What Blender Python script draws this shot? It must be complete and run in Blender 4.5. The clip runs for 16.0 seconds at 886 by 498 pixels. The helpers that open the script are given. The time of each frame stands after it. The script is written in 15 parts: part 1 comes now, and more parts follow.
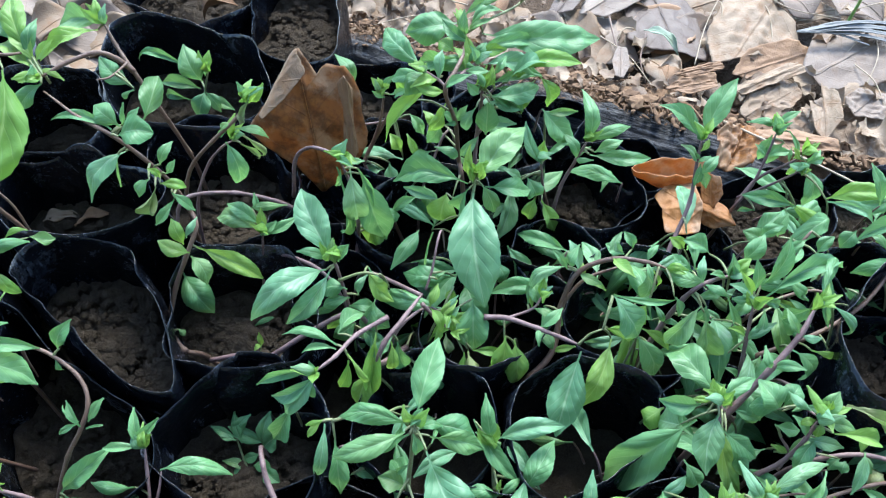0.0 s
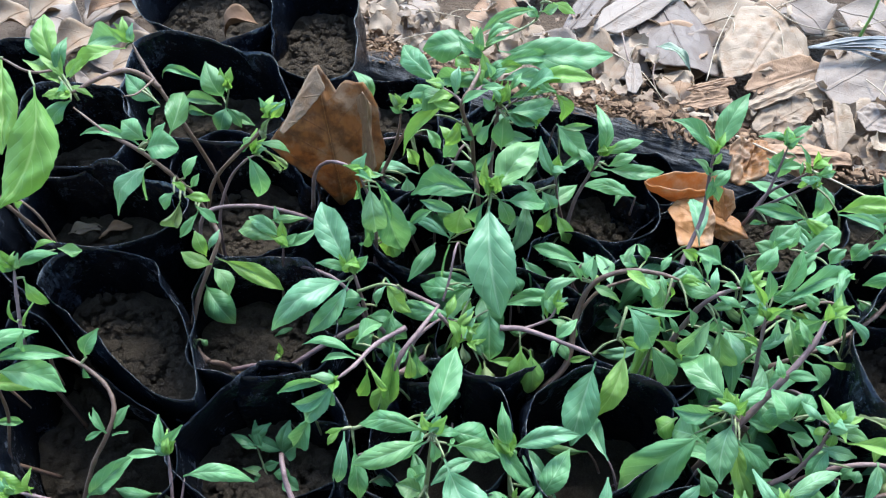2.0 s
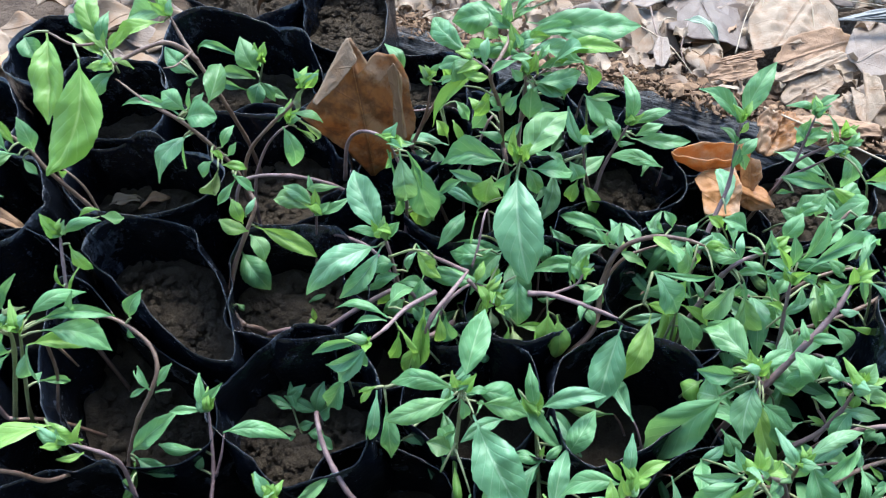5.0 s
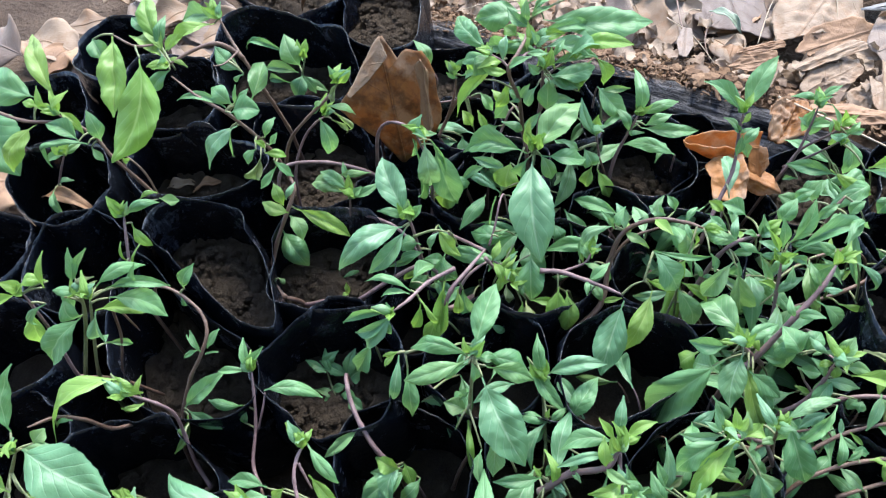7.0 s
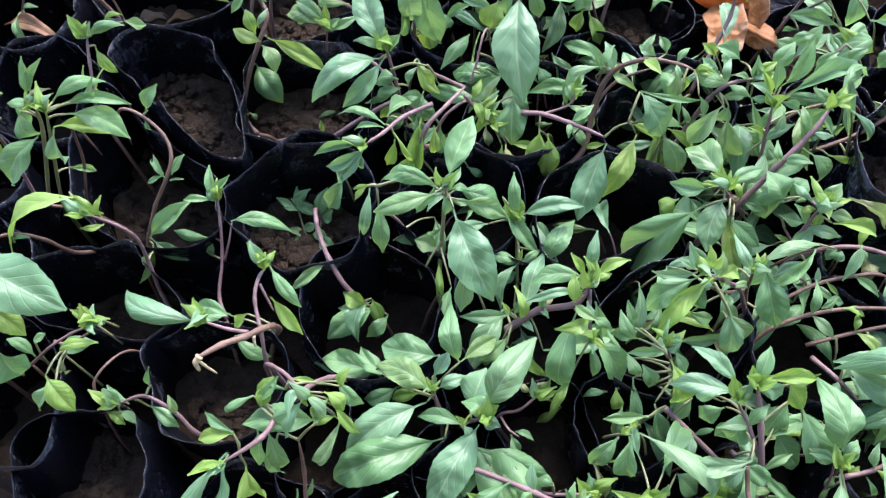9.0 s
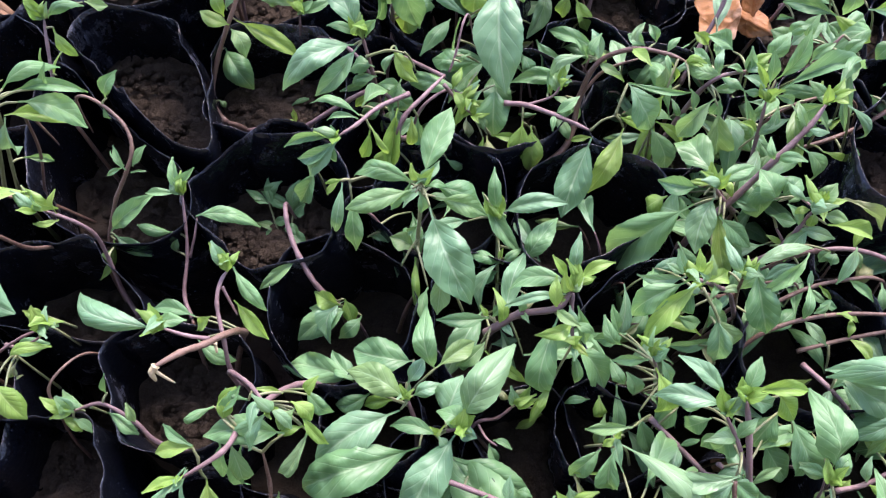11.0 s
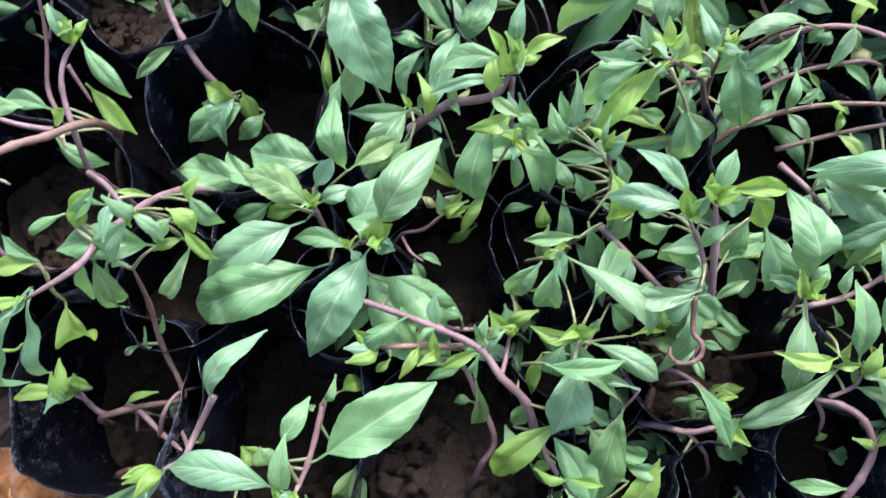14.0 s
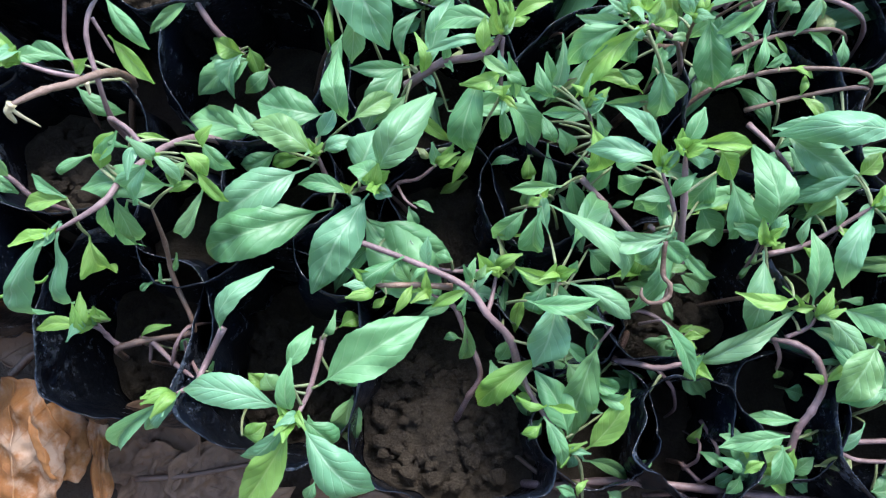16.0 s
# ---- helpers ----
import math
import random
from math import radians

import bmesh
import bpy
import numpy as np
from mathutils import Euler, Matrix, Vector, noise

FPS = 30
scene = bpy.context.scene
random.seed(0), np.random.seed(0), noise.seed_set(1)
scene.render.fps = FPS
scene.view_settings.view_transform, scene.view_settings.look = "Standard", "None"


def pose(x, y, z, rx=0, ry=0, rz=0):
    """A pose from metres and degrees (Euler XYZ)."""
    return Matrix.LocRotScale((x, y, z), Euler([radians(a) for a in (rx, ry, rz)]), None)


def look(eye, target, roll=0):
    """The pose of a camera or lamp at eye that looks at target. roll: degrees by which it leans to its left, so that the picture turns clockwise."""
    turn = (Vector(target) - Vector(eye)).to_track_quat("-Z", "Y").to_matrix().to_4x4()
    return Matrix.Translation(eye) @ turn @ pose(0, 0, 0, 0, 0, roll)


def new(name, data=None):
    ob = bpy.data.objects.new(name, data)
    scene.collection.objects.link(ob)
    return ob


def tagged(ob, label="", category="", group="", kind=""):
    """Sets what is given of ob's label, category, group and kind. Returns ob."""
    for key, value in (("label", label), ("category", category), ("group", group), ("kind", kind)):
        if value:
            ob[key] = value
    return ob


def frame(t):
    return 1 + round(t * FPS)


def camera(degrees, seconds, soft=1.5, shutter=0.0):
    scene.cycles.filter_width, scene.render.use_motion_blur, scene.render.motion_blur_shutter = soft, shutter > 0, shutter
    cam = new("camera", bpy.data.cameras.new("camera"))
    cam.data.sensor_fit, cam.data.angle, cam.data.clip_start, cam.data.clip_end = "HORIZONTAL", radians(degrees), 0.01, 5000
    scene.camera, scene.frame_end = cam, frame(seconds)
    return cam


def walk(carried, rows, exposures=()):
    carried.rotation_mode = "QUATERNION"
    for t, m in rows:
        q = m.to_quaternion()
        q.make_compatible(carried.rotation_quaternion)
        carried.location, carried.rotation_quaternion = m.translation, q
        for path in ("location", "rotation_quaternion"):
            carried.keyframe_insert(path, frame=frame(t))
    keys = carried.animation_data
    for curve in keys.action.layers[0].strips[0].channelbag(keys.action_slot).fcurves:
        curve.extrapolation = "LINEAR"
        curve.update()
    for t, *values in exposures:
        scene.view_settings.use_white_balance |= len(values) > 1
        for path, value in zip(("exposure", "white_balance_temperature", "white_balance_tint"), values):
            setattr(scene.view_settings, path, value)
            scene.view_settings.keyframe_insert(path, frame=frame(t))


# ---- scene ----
cam = camera(57.1, 16.0, soft=1.15, shutter=0.35)
METRES, EYE, TILT, LEAN, TURN = 0.35, 0.5, -55.0, 0.0, 0.0
ROWS = [
    (0.0, 0.0, 0.0, 0.0, 0.0, 0.0, -0.0),
    (0.5, -0.0047, 0.0018, -0.0032, 0.1, -0.02, -0.03),
    (1.0, -0.0033, 0.004, -0.0032, 0.26, 0.18, -0.07),
    (1.5, -0.0066, -0.0068, -0.0039, 0.6, 0.79, -0.08),
    (2.0, -0.0071, -0.0253, -0.0056, 0.85, 1.09, -0.06),
    (2.5, -0.0017, -0.0404, -0.0055, 0.82, 1.46, -0.05),
    (3.0, 0.0009, -0.0214, -0.0039, 0.61, 1.21, -0.08),
    (3.5, 0.0009, -0.0142, -0.004, 0.39, 0.95, -0.1),
    (4.0, 0.0038, -0.0142, -0.0054, 0.58, 0.62, -0.12),
    (4.5, -0.0041, -0.0292, -0.0144, 1.35, 0.32, -0.1),
    (5.0, -0.0095, -0.0567, -0.0333, 2.77, -0.03, -0.1),
    (7.5, 0.0648, -0.2066, -0.061, 6.91, -2.21, -0.88),
    (8.0, 0.0646, -0.2136, -0.0954, 6.44, -5.09, -1.72),
    (8.5, 0.0821, -0.1739, -0.1245, 6.45, -7.1, -2.57),
    (11.0, 0.0959, -0.0716, -0.1222, 5.59, -9.67, -3.31),
    (11.5, 0.1108, -0.074, -0.1161, 5.29, -10.0, -3.17),
    (12.0, 0.1134, -0.0611, -0.1229, 4.56, -10.99, -3.09),
    (12.5, 0.1239, -0.0472, -0.132, 3.76, -12.52, -3.03),
    (13.0, 0.1444, 0.0133, -0.1656, 3.09, -14.88, -3.15),
    (13.5, 0.1561, 0.0935, -0.2086, 2.4, -17.41, -3.4),
    (14.0, 0.1425, 0.1024, -0.2133, 3.16, -21.06, -3.66),
    (14.5, 0.1142, 0.069, -0.2459, 4.2, -24.54, -4.68),
    (15.0, 0.1336, 0.0841, -0.23, 2.76, -25.43, -5.25),
    (15.5, 0.1435, 0.0635, -0.2161, 2.78, -24.4, -5.1),
    (16.0, 0.143, 0.0182, -0.2126, 2.75, -23.04, -4.74),
]
EXPOSURES = [(0.0, 2.43, 5830, 5), (5.2, 2.46, 5930, 7), (7.3, 2.46, 6300, 14), (8.7, 2.49, 6400, 25), (10.8, 2.48, 6600, 35), (13.6, 2.48, 6650, 34), (14.0, 2.54, 6430, 26), (14.5, 2.43, 6000, 13), (16.0, 2.44, 5880, 12)]
walk(cam, [(t, pose(0, 0, EYE, TILT, LEAN, TURN) @ pose(METRES * x, METRES * y, METRES * z, 90 + pitch, roll, yaw)) for t, x, y, z, yaw, pitch, roll in ROWS], EXPOSURES)

# ---- daylight: bright open shade under a hazy sky ----
world = bpy.data.worlds.new("sky")
scene.world = world
world.use_nodes = True
wn = world.node_tree
sky = wn.nodes.new("ShaderNodeTexSky")
sky.sky_type = "NISHITA"
sky.sun_disc = False
sky.sun_elevation = radians(50)
sky.sun_rotation = radians(15)
wn.links.new(sky.outputs["Color"], wn.nodes["Background"].inputs["Color"])
wn.nodes["Background"].inputs["Strength"].default_value = 0.168
sun = new("sun", bpy.data.lights.new("sun", "SUN"))
sun.data.energy = 1.75
sun.data.angle = radians(25)
sun.data.color = (1.0, 0.97, 0.92)
sun.matrix_world = look((0.5, 1.9, 2.4), (0, 0, 0))


# ---- materials ----
def material(name, rough=0.6, spec=0.4):
    m = bpy.data.materials.new(name)
    m.use_nodes = True
    n = m.node_tree
    b = n.nodes["Principled BSDF"]
    b.inputs["Roughness"].default_value = rough
    b.inputs["Specular IOR Level"].default_value = spec
    return m, n, b


def node(n, kind, **inputs):
    d = n.nodes.new(kind)
    for key, value in inputs.items():
        key = key.replace("_", " ")
        if isinstance(value, bpy.types.NodeSocket):
            n.links.new(value, d.inputs[key])
        else:
            d.inputs[key].default_value = value
    return d


def calc(n, op, a, b=0.0):
    d = n.nodes.new("ShaderNodeMath")
    d.operation = op
    for i, value in enumerate((a, b)):
        if isinstance(value, bpy.types.NodeSocket):
            n.links.new(value, d.inputs[i])
        else:
            d.inputs[i].default_value = value
    return d.outputs[0]


def blend(n, factor, a, b):
    d = n.nodes.new("ShaderNodeMix")
    d.data_type = "RGBA"
    for i, value in ((0, factor), (6, a), (7, b)):
        if isinstance(value, bpy.types.NodeSocket):
            n.links.new(value, d.inputs[i])
        else:
            d.inputs[i].default_value = (*value, 1) if i else value
    return d.outputs[2]


def ramp(n, value, low, high):
    d = n.nodes.new("ShaderNodeMapRange")
    n.links.new(value, d.inputs[0])
    d.inputs[1].default_value, d.inputs[2].default_value = low, high
    return d.outputs[0]


def grain(n, scale, detail=4.0, rough=0.6):
    c = n.nodes.new("ShaderNodeTexCoord")
    return node(n, "ShaderNodeTexNoise", Vector=c.outputs["Object"], Scale=scale, Detail=detail, Roughness=rough).outputs["Fac"]


def relief(n, b, height, distance, strength=1.0):
    d = node(n, "ShaderNodeBump", Height=height, Distance=distance, Strength=strength)
    n.links.new(d.outputs["Normal"], b.inputs["Normal"])


def leaf_material(name, low, high, vein, rough=0.42, lit=0.36, glow=(0.22, 0.42, 0.085)):
    """Basil leaf: fine side veins that curve to the tip, blade puffed between them, satin skin, light shining through."""
    m, n, b = material(name, rough, 0.42)
    uv = n.nodes.new("ShaderNodeUVMap")
    xy = node(n, "ShaderNodeSeparateXYZ", Vector=uv.outputs["UV"])
    u, v = xy.outputs["X"], calc(n, "ABSOLUTE", calc(n, "SUBTRACT", calc(n, "MULTIPLY", xy.outputs["Y"], 2.0), 1.0))
    fine, wide = grain(n, 420.0), grain(n, 60.0)
    bent = calc(n, "ADD", calc(n, "MULTIPLY", calc(n, "POWER", v, 0.85), 2.2), calc(n, "MULTIPLY", wide, 0.5))
    gap = calc(n, "ABSOLUTE", calc(n, "SUBTRACT", calc(n, "FRACT", calc(n, "SUBTRACT", calc(n, "MULTIPLY", u, 6.5), bent)), 0.5))
    side = calc(n, "MULTIPLY", ramp(n, gap, 0.41, 0.5), ramp(n, v, 0.98, 0.7))
    mid = ramp(n, v, 0.075, 0.02)
    info = n.nodes.new("ShaderNodeObjectInfo")
    shade = calc(n, "ADD", calc(n, "MULTIPLY", info.outputs["Random"], 0.75), calc(n, "MULTIPLY", wide, 0.35))
    blade = blend(n, shade, low, high)
    sallow = ramp(n, calc(n, "FRACT", calc(n, "MULTIPLY", info.outputs["Random"], 37.0)), 0.72, 1.0)
    blade = blend(n, calc(n, "MULTIPLY", sallow, 0.4), blade, (0.19, 0.25, 0.06))
    spot = ramp(n, grain(n, 230.0, 2.0), 0.68, 0.78)
    blade = blend(n, calc(n, "MULTIPLY", spot, 0.3), blade, (0.16, 0.14, 0.05))
    blade = blend(n, calc(n, "MULTIPLY", ramp(n, fine, 0.35, 0.7), 0.18), blade, low)
    colour = blend(n, calc(n, "MAXIMUM", calc(n, "MULTIPLY", mid, 0.6), calc(n, "MULTIPLY", side, 0.26)), blade, vein)
    n.links.new(colour, b.inputs["Base Color"])
    puff = calc(n, "SUBTRACT", 0.25, calc(n, "MULTIPLY", gap, gap))
    groove = calc(n, "ADD", calc(n, "MULTIPLY", side, 0.21), calc(n, "MULTIPLY", mid, 0.25))
    quilt = calc(n, "ADD", calc(n, "MULTIPLY", grain(n, 210.0, 3.0), 0.35), calc(n, "MULTIPLY", fine, 0.16))
    relief(n, b, calc(n, "ADD", calc(n, "SUBTRACT", calc(n, "MULTIPLY", puff, 0.6), groove), quilt), 0.0011, 0.5)
    n.links.new(calc(n, "ADD", calc(n, "MULTIPLY", wide, 0.36), rough - 0.16), b.inputs["Roughness"])
    thin = n.nodes.new("ShaderNodeBsdfTranslucent")
    n.links.new(blend(n, 0.5, colour, glow), thin.inputs["Color"])
    mix = node(n, "ShaderNodeMixShader", Fac=lit)
    n.links.new(b.outputs[0], mix.inputs[1])
    n.links.new(thin.outputs[0], mix.inputs[2])
    n.links.new(mix.outputs[0], n.nodes["Material Output"].inputs["Surface"])
    return m


LEAF = {
    "": leaf_material("basil_leaf", (0.057, 0.161, 0.056), (0.143, 0.299, 0.117), (0.26, 0.40, 0.20), 0.43),
    "pale": leaf_material("basil_leaf_pale", (0.086, 0.206, 0.093), (0.156, 0.308, 0.156), (0.29, 0.42, 0.25), 0.41),
    "young": leaf_material("basil_leaf_young", (0.11, 0.235, 0.035), (0.20, 0.345, 0.07), (0.32, 0.44, 0.14), 0.42, 0.42, (0.29, 0.49, 0.06)),
    "wilted": leaf_material("basil_leaf_wilted", (0.11, 0.14, 0.055), (0.17, 0.19, 0.075), (0.24, 0.24, 0.13), 0.6, 0.25),
}


def stem_material(name, low, high):
    m, n, b = material(name, 0.5, 0.35)
    wide, fine = grain(n, 45.0), grain(n, 700.0)
    n.links.new(blend(n, ramp(n, wide, 0.3, 0.7), low, high), b.inputs["Base Color"])
    n.links.new(calc(n, "ADD", calc(n, "MULTIPLY", fine, 0.3), 0.3), b.inputs["Roughness"])
    relief(n, b, calc(n, "ADD", fine, calc(n, "MULTIPLY", grain(n, 160.0, 3.0), 1.5)), 0.0007, 0.8)
    return m


STEM = {
    "purple": stem_material("purple_stem", (0.0701, 0.0407, 0.0384), (0.198, 0.13, 0.122)),
    "brown": stem_material("brown_stem", (0.0678, 0.0384, 0.0271), (0.153, 0.096, 0.0655)),
    "cut": stem_material("cut_wood", (0.294, 0.237, 0.124), (0.475, 0.407, 0.249)),
    "green": stem_material("green_stem", (0.096, 0.13, 0.0452), (0.186, 0.192, 0.096)),
}

film, n, b = material("black_polythene", 0.2, 0.3)
spot = n.nodes.new("ShaderNodeTexCoord").outputs["Object"]
rub = node(n, "ShaderNodeMapping", Vector=spot)
rub.inputs["Scale"].default_value = (1.0, 1.0, 0.3)
streak = node(n, "ShaderNodeTexNoise", Vector=rub.outputs["Vector"], Scale=420.0, Detail=5.0, Roughness=0.75).outputs["Fac"]
dust = ramp(n, grain(n, 42.0, 6.0, 0.75), 0.53, 0.70)
speck = ramp(n, grain(n, 620.0, 2.0), 0.655, 0.69)
veil = calc(n, "MAXIMUM", calc(n, "MULTIPLY", dust, calc(n, "MULTIPLY", ramp(n, streak, 0.47, 0.70), 0.42)), calc(n, "MULTIPLY", speck, calc(n, "ADD", calc(n, "MULTIPLY", dust, 0.6), 0.075)))
n.links.new(blend(n, veil, (0.0032, 0.0042, 0.0065), (0.29, 0.33, 0.40)), b.inputs["Base Color"])
n.links.new(calc(n, "ADD", calc(n, "MULTIPLY", dust, 0.3), 0.16), b.inputs["Roughness"])
relief(n, b, calc(n, "ADD", calc(n, "MULTIPLY", grain(n, 150.0, 3.0), 0.6), calc(n, "MULTIPLY", grain(n, 45.0, 3.0), 2.0)), 0.003, 0.5)
FILM = film

soil, n, b = material("dry_soil", 0.95, 0.12)
wide, fine = grain(n, 70.0, 5.0), grain(n, 900.0, 5.0, 0.75)
earth = blend(n, ramp(n, wide, 0.3, 0.7), (0.032, 0.0235, 0.0155), (0.082, 0.062, 0.042))
n.links.new(blend(n, ramp(n, fine, 0.45, 0.75), earth, (0.098, 0.078, 0.054)), b.inputs["Base Color"])
relief(n, b, calc(n, "ADD", calc(n, "MULTIPLY", grain(n, 260.0, 5.0, 0.7), 1.2), fine), 0.005, 1.0)
SOIL = soil


def litter_material(name, low, high, stain, rough=0.62, bleach=None, loose=False, blotch=0.6, faded=0.52, lines=0.2, spread=0.54):
    m, n, b = material(name, rough, 0.3)
    uv = n.nodes.new("ShaderNodeUVMap")
    xy = node(n, "ShaderNodeSeparateXYZ", Vector=uv.outputs["UV"])
    v = calc(n, "ABSOLUTE", calc(n, "SUBTRACT", calc(n, "MULTIPLY", xy.outputs["Y"], 2.0), 1.0))
    gap = calc(n, "ABSOLUTE", calc(n, "SUBTRACT", calc(n, "FRACT", calc(n, "SUBTRACT", calc(n, "MULTIPLY", xy.outputs["X"], 6.0), calc(n, "MULTIPLY", v, 1.9))), 0.5))
    veins = calc(n, "MAXIMUM", calc(n, "MULTIPLY", ramp(n, gap, 0.46, 0.5), 0.6), ramp(n, v, 0.05, 0.015))
    info = n.nodes.new("ShaderNodeObjectInfo")
    wide, fine = grain(n, 28.0, 5.0), grain(n, 500.0)
    piece = n.nodes.new("ShaderNodeNewGeometry").outputs["Random Per Island"] if loose else info.outputs["Random"]
    tone = calc(n, "ADD", calc(n, "MULTIPLY", piece, 0.75), calc(n, "MULTIPLY", wide, 0.4))
    col = blend(n, tone, low, high)
    col = blend(n, calc(n, "MULTIPLY", ramp(n, grain(n, 60.0, 6.0, 0.7), spread, spread + 0.14), blotch), col, stain)
    if bleach:
        col = blend(n, ramp(n, grain(n, 38.0, 5.0, 0.65), faded, faded + 0.12), col, bleach)
    col = blend(n, calc(n, "MULTIPLY", veins, lines), col, stain)
    n.links.new(col, b.inputs["Base Color"])
    relief(n, b, calc(n, "ADD", calc(n, "MULTIPLY", veins, 0.6), calc(n, "ADD", calc(n, "MULTIPLY", fine, 0.7), calc(n, "MULTIPLY", wide, 1.2))), 0.0013, 0.6)
    thin = n.nodes.new("ShaderNodeBsdfTranslucent")
    n.links.new(col, thin.inputs["Color"])
    mix = node(n, "ShaderNodeMixShader", Fac=0.45 if bleach else 0.15)
    n.links.new(b.outputs[0], mix.inputs[1])
    n.links.new(thin.outputs[0], mix.inputs[2])
    n.links.new(mix.outputs[0], n.nodes["Material Output"].inputs["Surface"])
    return m


LITTER = {
    "tan": litter_material("tan_litter", (0.15, 0.097, 0.056), (0.25, 0.182, 0.118), (0.185, 0.098, 0.044), blotch=0.62, spread=0.5),
    "grey": litter_material("grey_litter", (0.135, 0.097, 0.072), (0.225, 0.175, 0.133), (0.17, 0.105, 0.062), blotch=0.5),
    "brown": litter_material("brown_litter", (0.17, 0.09, 0.043), (0.29, 0.175, 0.095), (0.085, 0.045, 0.024)),
    "amber": litter_material("amber_litter", (0.20, 0.088, 0.03), (0.50, 0.22, 0.055), (0.085, 0.04, 0.02), 0.45, (0.33, 0.215, 0.125), blotch=0.7, faded=0.52, lines=0.4, spread=0.46),
    "orange": litter_material("orange_litter", (0.32, 0.125, 0.032), (0.47, 0.225, 0.078), (0.16, 0.063, 0.02), 0.45, (0.50, 0.335, 0.21), blotch=0.5, faded=0.52, lines=0.3, spread=0.5),
    # brown litter darkened: the shade on the front ground is in its colour
    "shaded": litter_material("shaded_litter", (0.10, 0.055, 0.03), (0.20, 0.12, 0.07), (0.05, 0.028, 0.016), 0.7),
    "dusk": litter_material("dusky_litter", (0.085, 0.058, 0.042), (0.13, 0.092, 0.069), (0.10, 0.062, 0.042), 0.5, blotch=0.4),
    "mint": litter_material("mint_litter", (0.17, 0.22, 0.14), (0.25, 0.30, 0.21), (0.14, 0.17, 0.09)),
    "scraps": litter_material("scrap_litter", (0.11, 0.066, 0.04), (0.30, 0.225, 0.15), (0.12, 0.065, 0.035), loose=True),
}

bark, n, b = material("charred_bark", 0.8, 0.3)
spot = n.nodes.new("ShaderNodeTexCoord").outputs["Object"]
along = node(n, "ShaderNodeMapping", Vector=spot)
along.inputs["Scale"].default_value = (0.12, 1.0, 1.0)
streak = node(n, "ShaderNodeTexNoise", Vector=along.outputs["Vector"], Scale=260.0, Detail=6.0, Roughness=0.7).outputs["Fac"]
wide, fine = grain(n, 40.0, 6.0, 0.7), grain(n, 320.0, 5.0)
up = node(n, "ShaderNodeSeparateXYZ", Vector=spot)
crumb = calc(n, "MULTIPLY", ramp(n, calc(n, "ADD", up.outputs["Z"], calc(n, "MULTIPLY", up.outputs["Y"], 0.7)), 0.020, 0.030), ramp(n, wide, 0.48, 0.58))
col = blend(n, ramp(n, streak, 0.44, 0.68), (0.01, 0.01, 0.011), (0.17, 0.165, 0.16))
n.links.new(blend(n, crumb, col, (0.24, 0.155, 0.095)), b.inputs["Base Color"])
relief(n, b, calc(n, "ADD", calc(n, "MULTIPLY", streak, 2.0), fine), 0.005, 1.0)
BARK = bark

ground_mat, n, b = material("ground_soil", 0.95, 0.1)
n.links.new(blend(n, ramp(n, grain(n, 14.0, 6.0), 0.3, 0.7), (0.04, 0.028, 0.02), (0.10, 0.072, 0.05)), b.inputs["Base Color"])
relief(n, b, grain(n, 160.0, 6.0), 0.006, 1.0)

straw, n, b = material("dry_straw", 0.6, 0.3)
n.links.new(blend(n, grain(n, 200.0), (0.22, 0.165, 0.10), (0.36, 0.285, 0.195)), b.inputs["Base Color"])
grass_mat, n, b = material("grass_stalk", 0.5, 0.4)
n.links.new(blend(n, grain(n, 80.0), (0.12, 0.26, 0.05), (0.22, 0.36, 0.10)), b.inputs["Base Color"])
frond, n, b = material("grey_frond", 0.55, 0.35)
n.links.new(blend(n, grain(n, 150.0), (0.07, 0.07, 0.065), (0.17, 0.17, 0.16)), b.inputs["Base Color"])


# ---- builders ----
def mesh_object(name, verts, faces, mat, parent=None, uvs=None, smooth=True, label=""):
    me = bpy.data.meshes.new(name)
    me.from_pydata(verts, [], faces)
    me.materials.append(mat)
    if smooth:
        me.polygons.foreach_set("use_smooth", [True] * len(me.polygons))
    if uvs is not None:
        layer = me.uv_layers.new(name="UVMap")
        flat = np.array(uvs)[[l.vertex_index for l in me.loops]]
        layer.data.foreach_set("uv", flat.ravel())
    ob = new(name, me)
    if parent:
        ob.parent = parent
    if label:
        ob["label"] = label
    return ob


